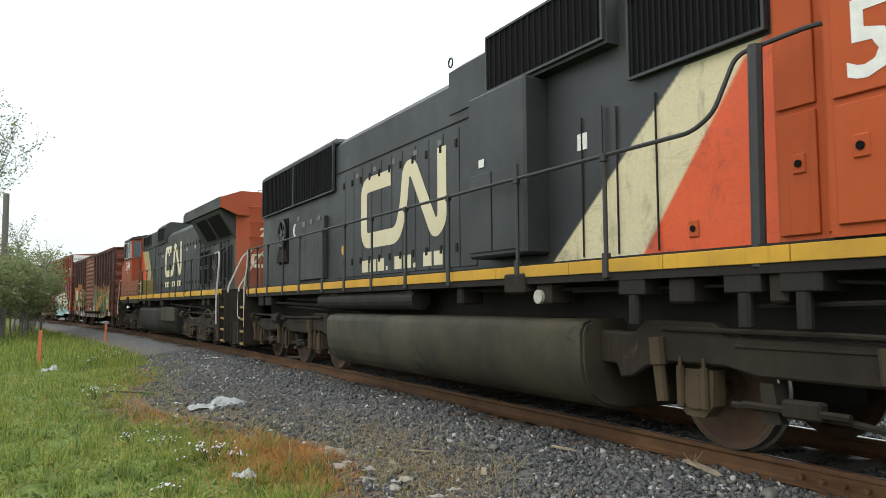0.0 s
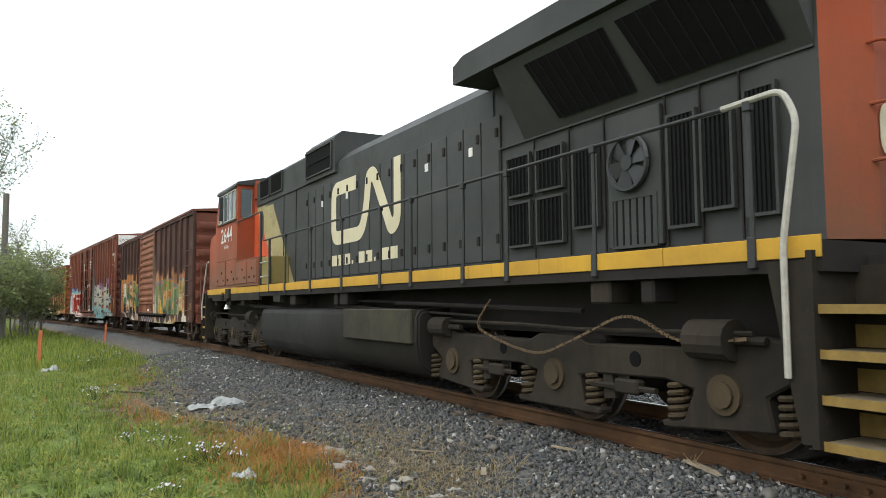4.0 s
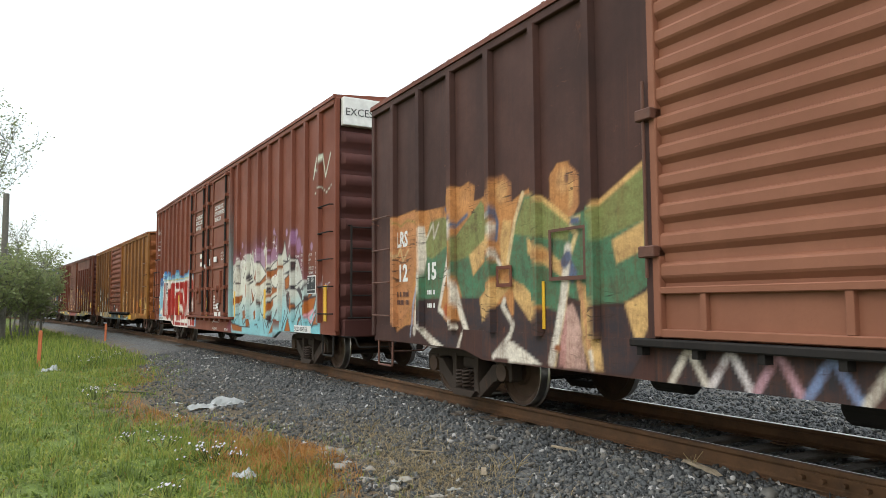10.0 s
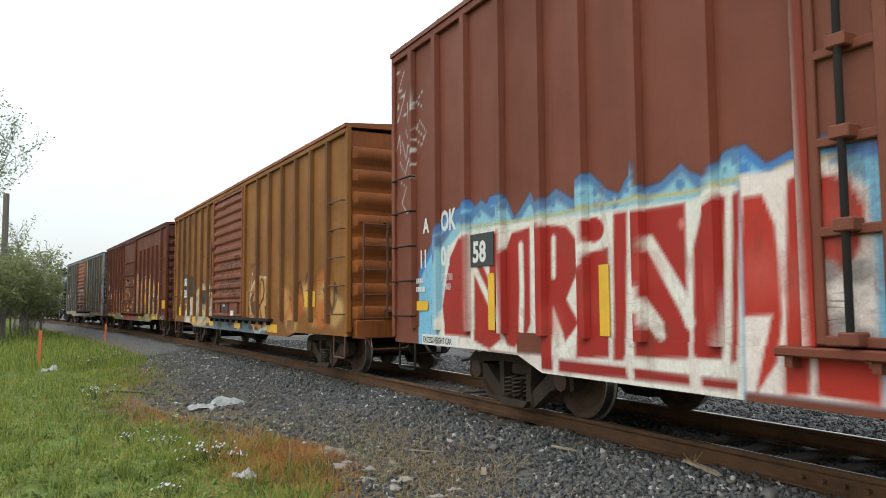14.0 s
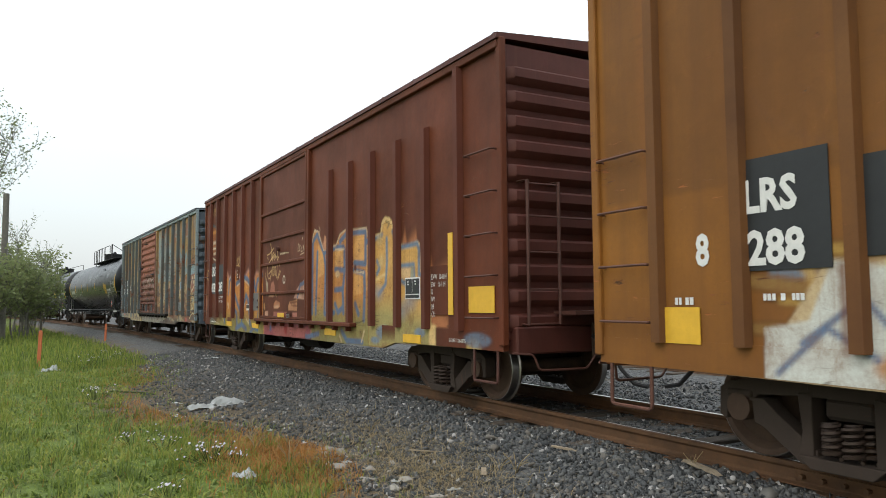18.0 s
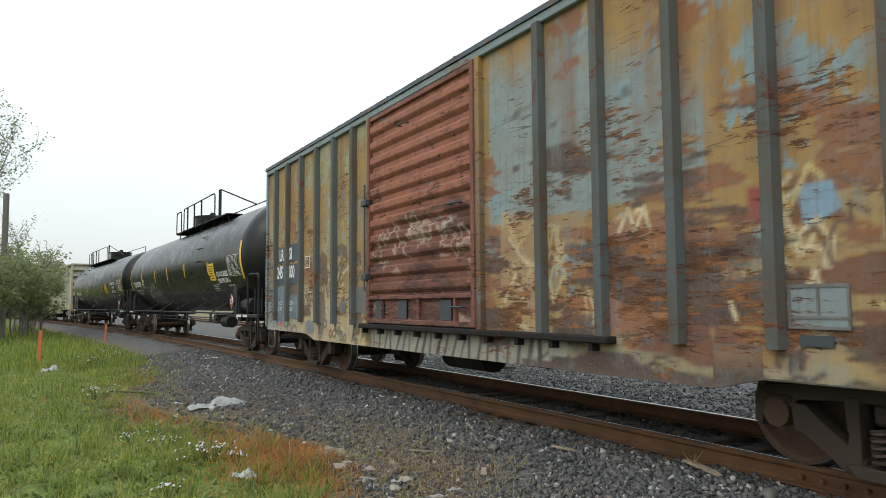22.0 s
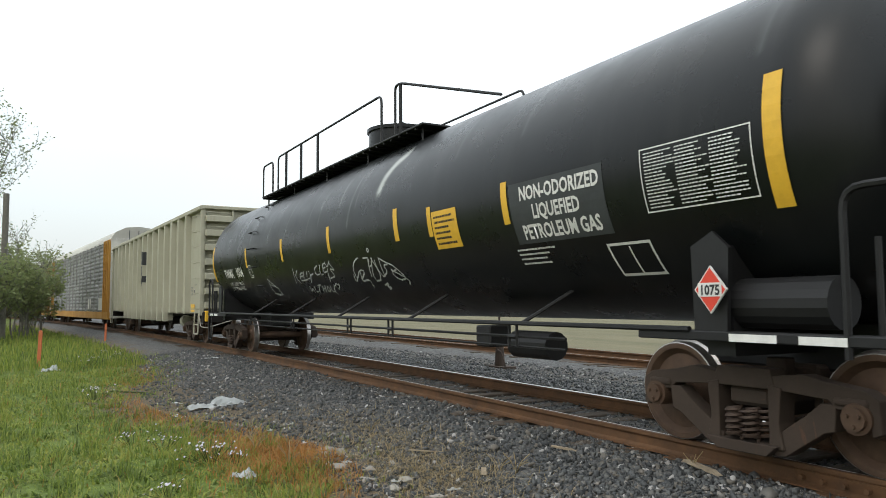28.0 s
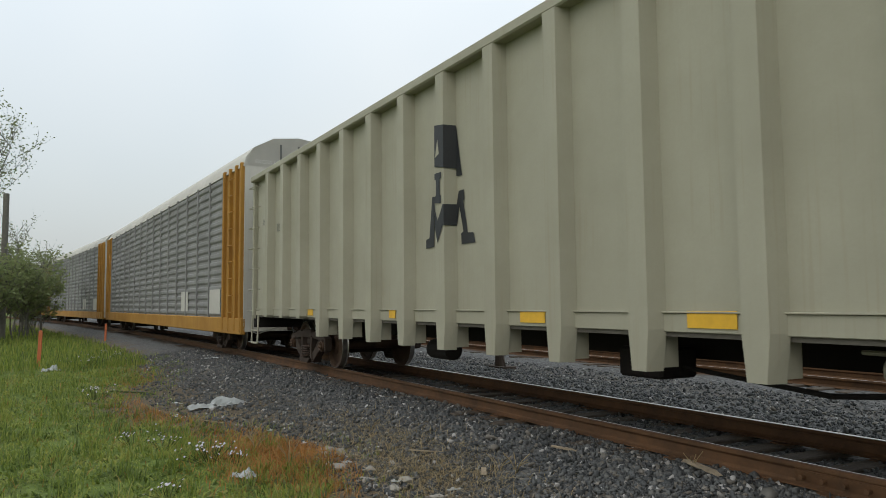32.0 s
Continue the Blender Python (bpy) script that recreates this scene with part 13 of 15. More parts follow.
    for z in (1.95, 2.28):
        bm = fresh()
        tube(bm, rounded([(-4.1, -1.44, z), (-4.1, -1.52, z), (-3.7, -1.52, z), (-3.7, -1.44, z)], 0.03, 3), 0.016)
        part("box_handle", bm, M_GRAB, loco)
    for x in (-3.95, -3.02):
        bm = fresh()
        tube(bm, [(x, Y - 0.006, 1.80), (x, Y - 0.006, 3.92)], 0.010, 4)
        part("door_seam", bm, M_BLACK, loco)
    bm = fresh()
    box(bm, -4.28, -3.54, -1.44, -1.0, 1.76, 2.42, 0.02)
    part("tool_box", bm, M_OLIVE, loco, "grimy cream tool box")
    # side windows with white frames
    for x, w in ((-8.68, 0.38), (-8.12, 0.46), (-7.62, 0.42), (-7.16, 0.38)):
        bm = fresh()
        box(bm, x, x + w, -1.475, -1.45, 3.64, 4.38)
        g = part("window", bm, M_GLASS, loco, "cab window with pale frame")
        bm = fresh()
        for a, b, c, d in ((x - 0.03, x, 3.61, 4.41), (x + w, x + w + 0.03, 3.61, 4.41), (x, x + w, 3.61, 3.64), (x, x + w, 4.38, 4.41)):
            box(bm, a, b, -1.495, -1.45, c, d)
        part("window_frame", bm, M_GRAB, g, "pale worn window frame")
    bm = fresh()
    box(bm, -8.26, -8.14, -1.60, -1.47, 3.68, 4.36, 0.02)
    part("mirror", bm, M_LDARK, loco, "folded dark cab mirror")
    bm = fresh()
    box(bm, -6.605, -6.585, -1.38, -1.08, 3.62, 4.40, 0.03)
    part("window", bm, M_GLASS, loco, "dark rounded door window")
    bm = fresh()
    for z in (3.58, 4.46):
        box(bm, -8.85, -6.7, -1.51, -1.46, z - 0.015, z + 0.015)
    part("drip_rail", bm, M_LDARK, loco)
    for s in (-0.6, 0.6):
        bm = fresh()
        n = Vector((-0.98, 0, 0.2)) * 0.01
        vs = [bm.verts.new(Vector(v) + n) for v in ((-9.17, s - 0.45, 3.62), (-9.17, s + 0.45, 3.62), (-8.89, s + 0.45, 4.38), (-8.89, s - 0.45, 4.38))]
        bm.faces.new(vs[::-1])
        part("windshield", bm, M_GLASS, loco)
    writing("2644", 0.58, M_WHITE, loco, -8.46, -1.470, 3.05, "number", 1.14, bold=0.004)
    writing("EF-644e", 0.15, M_WHITE, loco, -8.04, -1.470, 2.86, "lettering")
    # hood end details
    bm = fresh()
    box(bm, 9.97, 10.02, 0.07, 0.37, 4.03, 4.56, 0.05)
    part("headlight_housing", bm, M_BLACK, loco)
    for z in (4.42, 4.17):
        bm = fresh()
        cyl(bm, (9.98, 0.22, z), (10.05, 0.22, z), 0.13, 18)
        lamp = part("headlight_ring", bm, M_BLACK, loco)
        bm = fresh()
        cyl(bm, (10.05, 0.22, z), (10.06, 0.22, z), 0.105, 18)
        part("lens", bm, M_LENS, lamp, "clear headlight lens")
    for z in (4.18, 3.74, 3.28, 2.80, 2.36):
        bm = fresh()
        tube(bm, rounded([(9.95, -0.66, z), (10.07, -0.66, z), (10.07, -0.16, z), (9.95, -0.16, z)], 0.04, 3), 0.014)
        part("grab_iron", bm, M_LORANGE, loco)
    writing("2644", 0.36, M_CREAM, loco, 9.99, -0.34, 3.32, "number", 1.05, turn=(90, 0, 90), bold=0.008)
    bm = fresh()
    path = arc2([(0.05, 0.40), (-0.45, 0.40), (-0.45, 0.06), (0.16, 0.06), (0.20, 0.36), (0.46, 0.40), (0.50, 0.08)], 0.1, 4)
    thick_line(bm, path, 0.10, 0.0)
    o = part("emblem", bm, M_CREAM, loco, "faded cream band emblem")
    o.matrix_basis = pose(9.99, -0.1, 2.38, 0, 0, 90)
    bm = fresh()
    tube(bm, rounded([(9.3, -0.2, 4.62), (9.3, -0.2, 4.80), (9.3, 0.3, 4.80), (9.3, 0.3, 4.62)], 0.04, 3), 0.016)
    part("roof_grab", bm, M_GRAB, loco)
    bm = fresh()
    box(bm, 9.97, 10.22, 0.10, 0.52, 1.92, 2.24, 0.02)
    lamp = part("ditch_light", bm, M_LORANGE, loco, "red ditch light box")
    bm = fresh()
    cyl(bm, (10.22, 0.31, 2.08), (10.25, 0.31, 2.08), 0.11, 14)
    part("lens", bm, M_LENS, lamp)
    bm = fresh()
    tube(bm, rounded([(10.45, -0.75, 2.86), (10.45, 0.50, 2.92), (10.45, 0.50, 1.62)], 0.08, 3), 0.02)
    tube(bm, [(10.45, -0.45, 2.86), (10.45, -0.45, 1.62)], 0.022)
    part("end_rail", bm, M_LORANGE, loco, "red end handrail")
    # rails, steps, pilots
    handrail(loco, [9.49, 7.69, 6.18, 5.19, 3.72, 2.65, 1.02, -0.65, -2.29], 1.68, 2.80, -1.47, [(-6.75, -1.46, 3.49), (-4.23, -1.46, 3.52), (-4.13, -1.46, 3.42), (-4.13, -1.46, 2.84), (-4.0, -1.47, 2.80), (9.3, -1.47, 2.82)], M_LSTAN)
    bm = fresh()
    tube(bm, [(-4.32, -1.45, 1.6), (-4.32, -1.45, 3.5)], 0.03, 6)
    tube(bm, [(-3.52, -1.46, 1.6), (-3.55, -1.46, 2.8)], 0.03, 6)
    part("stanchion", bm, M_LSTAN, loco)
    bm = fresh()
    tube(bm, rounded([(9.25, -1.47, 2.82), (9.80, -1.48, 2.84), (9.92, -1.50, 2.6), (9.80, -1.54, 1.7), (9.80, -1.54, 0.75)], 0.10, 4), 0.026, 7)
    part("grab_rail", bm, M_GRAB, loco, "pale worn grab rail")
    for pts in ([(10.45, -0.72, 2.86), (10.50, -0.98, 2.70), (10.52, -1.40, 1.80), (10.54, -1.42, 1.03)],):
        bm = fresh()
        tube(bm, rounded(pts, 0.12, 4), 0.026, 7)
        part("grab_rail", bm, M_GRAB, loco, "pale worn grab rail")
    steps(loco, 9.98, 1, width=0.60)
    bm = fresh()
    prism(bm, [(9.62, 1.58), (10.0, 1.58), (10.0, 0.30), (9.86, 0.30)], -1.50, -1.10)
    part("stair_skirt", bm, M_LOCO_TRUCK, loco)
    steps(loco, -10.25, -1, width=0.60)
    for y in (-1.50, -1.04):
        bm = fresh()
        tube(bm, rounded([(-10.82, y, 0.85), (-10.84, y, 1.35), (-10.70, y + 0.02, 1.8), (-10.42, y + 0.04, 2.55), (-10.2, y + 0.05, 2.62)], 0.12, 4), 0.024, 7)
        part("grab_rail", bm, M_GRAB, loco, "pale worn grab rail")
    for x in (10.05, -10.3):
        bm = fresh()
        box(bm, min(x, x + math.copysign(0.55, x)), max(x, x + math.copysign(0.55, x)), -0.95, 0.95, 1.5, 1.62)
        part("end_platform", bm, M_BLACK, loco)
    for y in (-0.5, 0.5):
        bm = fresh()
        tube(bm, rounded([(10.55, y, 1.6), (10.55, y, 2.6), (10.55, y + 0.35, 2.6)], 0.1, 3), 0.02)
        tube(bm, [(-10.8, y, 1.5), (-10.8, y, 2.7)], 0.035)
        part("end_rail", bm, M_LORANGE, loco)
    fuel_tank(loco, -4.25, 3.85, 0.20, 1.22, M_FUELD, 1.44)
    bm = fresh()
    box(bm, 1.15, 3.75, -1.50, -1.40, 0.72, 1.22, 0.015)
    part("tank_panel", bm, M_FUEL, loco)
    underworks(loco, -9.5, 9.0, 9)
    bm = fresh()
    prism(bm, [(-3.2, 1.36), (-2.7, 1.36), (-2.7, 1.6), (-3.2, 1.6)], -1.46, -1.3)
    part("junction_box", bm, M_FUELD, loco)
    loco_truck(loco, (8.98, 6.72, 4.51), -1, True)
    loco_truck(loco, (-5.57, -7.78, -10.0), 1, True)
    # brake chain hanging along the leading truck
    for pts in ([(9.3, 1.0), (8.6, 0.92), (8.0, 1.22), (7.3, 0.96)], [(7.3, 0.96), (6.6, 0.72), (6.0, 0.80), (5.2, 1.0), (5.6, 1.35)]):
        bm = fresh()
        r = rounded([(a, -1.33, b) for a, b in pts], 0.4, 6)
        for i in range(len(r) - 1):
            m = 3
            for j in range(m):
                p, q = r[i].lerp(r[i + 1], j / m), r[i].lerp(r[i + 1], (j + 0.8) / m)
                if (q - p).length > 0.005:
                    tube(bm, [p, q], 0.014 if (i + j) % 2 else 0.020, 4)
        part("chain", bm, M_CHAIN, loco, "rusty slack brake chain")
    pilot(loco, 10.58, 1)
    pilot(loco, -10.85, -1)
    couplers(loco, 10.75)
    MOVES.append((loco, 50.55, 14.5))


loco_one()
loco_two()


# ---- tank cars ----
M_TANK = Nodes("black_tank")
n = M_TANK
c = n.mix(n.ramp(n.noise(0.8, 5, 0.6), (0.3, 0.0), (0.7, 1.0)), (0.0050, 0.0060, 0.0064, 1), (0.009, 0.010, 0.0104, 1))
dusty = n.noise(1.0, 5, 0.65, n.scaled(2.2, 1.0, 0.4))
c = n.mix(n.math("MULTIPLY", n.ramp(dusty, (0.5, 0.0), (0.8, 1.0)), 0.16), c, (0.05, 0.05, 0.046, 1))
g = n.put("ShaderNodeAttribute", attribute_name="spray")
c = n.mix(g.outputs["Alpha"], c, g.outputs["Color"])
n.bump(n.noise(0.9, 3), 0.12, 0.02)
M_TANK = n.done(c, n.ramp(n.noise(1.6, 5, 0.6), (0.3, 0.24), (0.7, 0.36)), 0.0, 0.24)
M_TFRAME = plain("black_frame", (0.010, 0.010, 0.0105, 1), 0.6, 0.0, 0.4, 6)
M_PLACARD = plain("red_placard", (0.62, 0.055, 0.03, 1), 0.45, 0, 0.1, 9)
TR, TZ = 1.53, 2.62


def shell_y(z, r=TR, lift=0.0):
    return -math.sqrt(max(0.01, r * r - (z - TZ) ** 2)) - lift


def wrapped(words, size, mat, car, x, z, lift=0.006, stretch=1.0, bold=0.0, name="lettering", label=""):
    """Letters laid on the curved shell."""
    o = writing(words, size, mat, car, 0, 0, 0, name, 1.0, (0, 0, 0), "LEFT", bold, label)
    o.matrix_basis = Matrix()
    for v in o.data.vertices:
        zz = z + v.co.y
        v.co = Vector((x + v.co.x * stretch, shell_y(zz, TR, lift), zz))
    return o


def shell_patch(car, x0, x1, z0, z1, mat, lift=0.004, name="patch", label="", skew=0.0):
    bm = fresh()
    k = 8
    rows = []
    for i in range(k + 1):
        z = z0 + (z1 - z0) * i / k
        rows.append([bm.verts.new((x + skew * (z - z0), shell_y(z, TR, lift), z)) for x in (x0, x1)])
    for a, b in zip(rows, rows[1:]):
        bm.faces.new((a[0], a[1], b[1], b[0]))
    return part(name, bm, mat, car, label)


def shell_frame(car, x0, x1, z0, z1, w, mat, name="panel_frame", label=""):
    bm = fresh()
    for a, b, c0, d in ((x0, x1, z0, z0 + w), (x0, x1, z1 - w, z1), (x0, x0 + w, z0 + w, z1 - w), (x1 - w, x1, z0 + w, z1 - w)):
        k = 6
        rows = [[bm.verts.new((x, shell_y(c0 + (d - c0) * q / k, TR, 0.006), c0 + (d - c0) * q / k)) for x in (a, b)] for q in range(k + 1)]
        for p, q in zip(rows, rows[1:]):
            bm.faces.new((p[0], p[1], q[1], q[0]))
    return part(name, bm, mat, car, label)


def data_lines(car, x0, x1, z0, z1, rows, mat, seed, columns=3):
    """A table of fine white lines that cannot be read."""
    r = random.Random(seed)
    bm = fresh()
    h = (z1 - z0) / rows
    for k in range(rows):
        z = z0 + k * h
        for q in range(columns):
            a = x0 + (x1 - x0) * q / columns
            b = a + (x1 - x0) / columns * r.uniform(0.55, 0.95)
            x = a
            while x < b:
                w = r.uniform(0.015, 0.05)
                vs = [bm.verts.new((xx, shell_y(zz, TR, 0.007), zz)) for xx, zz in ((x, z + h * 0.22), (x + w, z + h * 0.22), (x + w, z + h * 0.60), (x, z + h * 0.60))]
                bm.faces.new(vs)
                x += w + 0.008
    return tagged(part("data_table", bm, mat, car), "white stencilled data table", kind="stuff")


M_TAG = plain("pale_marker_paint", (0.52, 0.54, 0.53, 1), 0.7, 0, 0.4, 14)


def scribble(car, pts, w=0.022):
    """One thin painted line on the shell, its corners rounded."""
    for _ in range(1):
        soft = [pts[0]]
        for a, b in zip(pts, pts[1:]):
            soft += [(a[0] * 0.75 + b[0] * 0.25, a[1] * 0.75 + b[1] * 0.25), (a[0] * 0.25 + b[0] * 0.75, a[1] * 0.25 + b[1] * 0.75)]
        pts = soft + [pts[-1]]
    fine = []
    for (a, b), (c, d) in zip(pts, pts[1:]):
        k = max(2, int(math.hypot(c - a, d - b) / 0.05))
        fine += [(a + (c - a) * i / k, b + (d - b) * i / k) for i in range(k)]
    fine.append(pts[-1])
    bm = fresh()
    rows = []
    for i, (x, z) in enumerate(fine):
        p, q = fine[max(0, i - 1)], fine[min(len(fine) - 1, i + 1)]
        u = Vector((q[0] - p[0], q[1] - p[1])).normalized()
        rows.append([bm.verts.new((x - u.y * s, shell_y(z + u.x * s, TR, 0.005), z + u.x * s)) for s in (-w / 2, w / 2)])
    for a, b in zip(rows, rows[1:]):
        bm.faces.new((a[0], b[0], b[1], a[1]))
    return part("paint_line", bm, M_TAG, car)


def placard(car, x, y, z, face=0):
    """A red diamond with its number, on a bracket."""
    bm = fresh()
    prism(bm, [(-0.16, 0), (0, -0.19), (0.16, 0), (0, 0.19)], -0.008, 0.008)
    p = part("placard", bm, M_WHITE, car, "red diamond hazard placard")
    p.matrix_basis = pose(x, y, z, 0, 0, face)
    bm = fresh()
    prism(bm, [(-0.145, 0), (0, -0.175), (0.145, 0), (0, 0.175)], -0.012, -0.009)
    part("placard_face", bm, M_PLACARD, p)
    bm = fresh()
    box(bm, -0.115, 0.115, -0.016, -0.013, -0.055, 0.055)
    part("number_field", bm, M_WHITE, p)
    writing("1075", 0.11, M_DECAL, p, 0, -0.018, -0.040, "number", 0.92, (90, 0, 0), "CENTER", 0.004)


def tank_car(label, at, base, spray, ladder_x, walk_x, seed, dome_x=0.0):
    car = empty("tank_car", label, "tank car", "tank cars")
    # shell with dished heads
    prof = [(-10.35, 0.0), (-10.33, 0.35), (-10.26, 0.75), (-10.12, 1.10), (-9.92, 1.36), (-9.72, 1.49), (-9.55, 1.53)]
    rear = [(-9.76, 0.0), (-9.75, 0.45), (-9.71, 0.85), (-9.64, 1.15), (-9.54, 1.36), (-9.44, 1.47), (-9.32, 1.53)]
    xs = list(np.arange(-9.26, 9.51, 0.06))
    ring = rear + [(x, TR) for x in xs] + [(-a, r) for a, r in reversed(prof)]
    n = 132
    V, F = [], []
    for x, r in ring:
        for k in range(n):
            a = 2 * math.pi * k / n
            V.append((x, -r * math.cos(a), TZ + r * math.sin(a)))
    m = len(ring)
    for i in range(m - 1):
        for k in range(n):
            F.append((i * n + k, i * n + (k + 1) % n, (i + 1) * n + (k + 1) % n, (i + 1) * n + k))
    me = bpy.data.meshes.new("shell")
    me.from_pydata(V, [], F)
    me.materials.append(M_TANK)
    me.polygons.foreach_set("use_smooth", [True] * len(F))
    shell = new("shell", me)
    shell.parent = car
    bm = bmesh.new()
    bm.from_mesh(me)
    bmesh.ops.recalc_face_normals(bm, faces=bm.faces[:])
    bm.to_mesh(me)
    bm.free()
    spray_on([shell], spray, seed)
    # stub sills, bolsters and running boards
    for s in (-1, 1):
        bm = fresh()
        box(bm, min(s * 7.6, s * 10.6), max(s * 7.6, s * 10.6), -0.3, 0.3, 0.70, 1.12, 0.02)
        part("stub_sill", bm, M_TFRAME, car)
        bm = fresh()
        prism(bm, [(s * base / 2 - 0.14, 0.86), (s * base / 2 + 0.14, 0.86), (s * base / 2 + 0.10, 1.75), (s * base / 2 - 0.10, 1.75)], -1.32, 1.32)
        part("bolster", bm, M_TFRAME, car)
        bm = fresh()
        prism(bm, [(s * base / 2 - 0.16, 1.0), (s * base / 2 + 0.16, 1.0), (s * base / 2 + 0.20, 1.72), (s * base / 2 + 0.04, 1.86), (s * base / 2 - 0.18, 1.75)], -1.44, -1.40)
        part("gusset", bm, M_TFRAME, car)
        bm = fresh()
        out = 10.9 if s > 0 else 10.3
        a, b = sorted((s * 8.0, s * out))
        box(bm, a, b, -1.46, -1.25, 0.98, 1.06, 0.01)
        box(bm, min(s * (out - 0.35), s * out), max(s * (out - 0.35), s * out), -1.4, 1.4, 0.99, 1.07, 0.01)
        part("end_platform", bm, M_TFRAME, car)
        for k, y in enumerate((-1.44, -0.72)):
            bm = fresh()
            xx = s * (10.85 if s > 0 else 10.22)
            tube(bm, rounded([(xx, y, 0.55), (xx, y, 1.95), (xx, y, 2.05), (xx - s * 0.25, y + 0.25, 2.06)] if k else [(s * (9.95 if s > 0 else 9.80), y, 0.9), (s * (9.95 if s > 0 else 9.80), y, 2.06), (xx, y, 2.06), (xx, y, 0.5)], 0.16, 4), 0.028, 7)
            part("end_rail", bm, M_TFRAME, car)
        for x in (10.1, 10.4, 10.7) if s > 0 else (9.86, 10.04, 10.18):
            bm = fresh()
            tube(bm, [(s * x, -1.30, 1.0), (s * x, -1.30, 1.72)], 0.022, 6)
            part("rail_post", bm, M_TFRAME, car)
        bm = fresh()
        tube(bm, rounded([(s * (out - 0.15), -1.46, 1.0), (s * (out - 0.15), -1.46, 0.30), (s * (out - 0.55), -1.46, 0.30), (s * (out - 0.55), -1.46, 1.0)], 0.04, 3), 0.02)
        part("sill_step", bm, M_TFRAME, car)
        for x0, w in ((9.0, 0.42), (9.6, 0.36)):
            patch(car, min(s * x0, s * (x0 + w)), max(s * x0, s * (x0 + w)), 0.985, 1.045, M_WHITE, -1.466, "reflector", "pale reflector strip")
    # full-length side bars with hangers
    bm = fresh()
    tube(bm, [(-8.6, -1.46, 1.07), (8.6, -1.46, 1.07)], 0.026, 7)
    part("safety_rail", bm, M_TFRAME, car)
    bm = fresh()
    tube(bm, [(-6.9, -1.40, 0.92), (6.9, -1.40, 0.92)], 0.018, 6)
    part("brake_pipe", bm, M_TFRAME, car)
    bm = fresh()
    tube(bm, [(-6.9, -1.40, 0.81), (6.9, -1.40, 0.81)], 0.014, 6)
    part("brake_pipe", bm, M_TFRAME, car)
    for k in range(5):
        x = -5.08 + 2.82 * k
        bm = fresh()
        tube(bm, [(x, -1.46, 1.07), (x + 0.28, shell_y(1.42) + 0.02, 1.44)], 0.022, 6)
        part("rail_strut", bm, M_TFRAME, car)
    for x in (-5.6, -2.2, 0.95, 2.62, 5.9):
        bm = fresh()
        for dx in (0, 0.15):
            tube(bm, [(x + dx, -1.42, 1.07), (x + dx, -1.42, 0.80)], 0.018, 5)
        tube(bm, [(x, -1.42, 0.92), (x + 0.15, -1.42, 0.92)], 0.03, 5)
        part("hanger", bm, M_TFRAME, car)
    bm = fresh()
    cyl(bm, (5.1, -0.75, 0.78), (5.9, -0.75, 0.78), 0.17, 14)
    part("brake_cylinder", bm, M_TFRAME, car)
    bm = fresh()
    box(bm, 4.4, 4.75, -0.95, -0.6, 0.72, 1.0, 0.02)
    part("brake_gear", bm, M_TFRAME, car)
    bm = fresh()
    cyl(bm, (8.9, -1.15, 1.28), (9.75, -1.15, 1.28), 0.20, 18)
    part("air_reservoir", bm, M_TFRAME, car)
    # ladder up the shell
    for z in (1.3, 1.75, 2.2, 2.65, 3.05, 3.42, 3.72, 3.95):
        bm = fresh()
        tube(bm, rounded([(ladder_x, shell_y(z) + 0.03, z), (ladder_x, shell_y(z, TR, 0.09), z), (ladder_x + 0.46, shell_y(z, TR, 0.09), z), (ladder_x + 0.46, shell_y(z) + 0.03, z)], 0.03, 2), 0.013, 5)
        part("rung", bm, M_TFRAME, car)
    # top walkway, rails, and the valve dome
    w0, w1 = walk_x
    bm = fresh()
    box(bm, w0, w1, -1.02, -0.50, 4.05, 4.085, 0.008)
    for k in range(int((w1 - w0) / 0.3)):
        box(bm, w0 + 0.3 * k, w0 + 0.3 * k + 0.05, -1.0, -0.52, 4.02, 4.05)
    for k in range(5):
        x = w0 + 0.2 + (w1 - w0 - 0.4) * k / 4
        tube(bm, [(x, -0.9, 4.05), (x, -0.9, 3.8)], 0.02, 5)
    part("walkway", bm, M_TFRAME, car)
    y = -1.0
    split = w1 - 1.55
    for pts in ([(w0 + 1.35, y, 4.05), (w0 + 1.35, y, 4.89), (split, y, 4.89), (split, y, 4.05)], [(split + 0.55, y, 4.05), (split + 0.55, y, 4.91), (split + 0.75, y, 4.91), (w1 + 1.5, -0.55, 4.2)], [(w0 + 0.05, y, 4.05), (w0 + 0.05, y, 4.86), (w0 + 0.9, y, 4.86), (w0 + 0.9, y, 4.1)], [(w0 + 0.05, 0.9, 4.0), (w0 + 0.05, 0.9, 4.86), (w1, 0.9, 4.86), (w1, 0.9, 4.0)]):
        bm = fresh()
        tube(bm, rounded(pts, 0.14, 4), 0.022, 6)
        part("walkway_rail", bm, M_TFRAME, car)
    for x in (w0 + 2.0, w0 + 3.1, w0 + 4.2, split + 0.75):
        bm = fresh()
        tube(bm, [(x, y, 4.05), (x, y, 4.88)], 0.03, 5)
        part("rail_post", bm, M_TFRAME, car)
    bm = fresh()
    cyl(bm, (dome_x, 0, 4.0), (dome_x, 0, 4.58), 0.62, 28)
    cyl(bm, (dome_x, 0, 4.58), (dome_x, 0, 4.64), 0.66, 28)
    cyl(bm, (dome_x - 0.1, 0, 4.64), (dome_x + 0.1, 0, 4.70), 0.12, 10)
    part("dome", bm, M_TANK, car, "low black valve dome", True)
    couplers(car, 10.75)
    for s in (-1, 1):
        truck(car, s * base / 2, 0.457, 1.92, True)
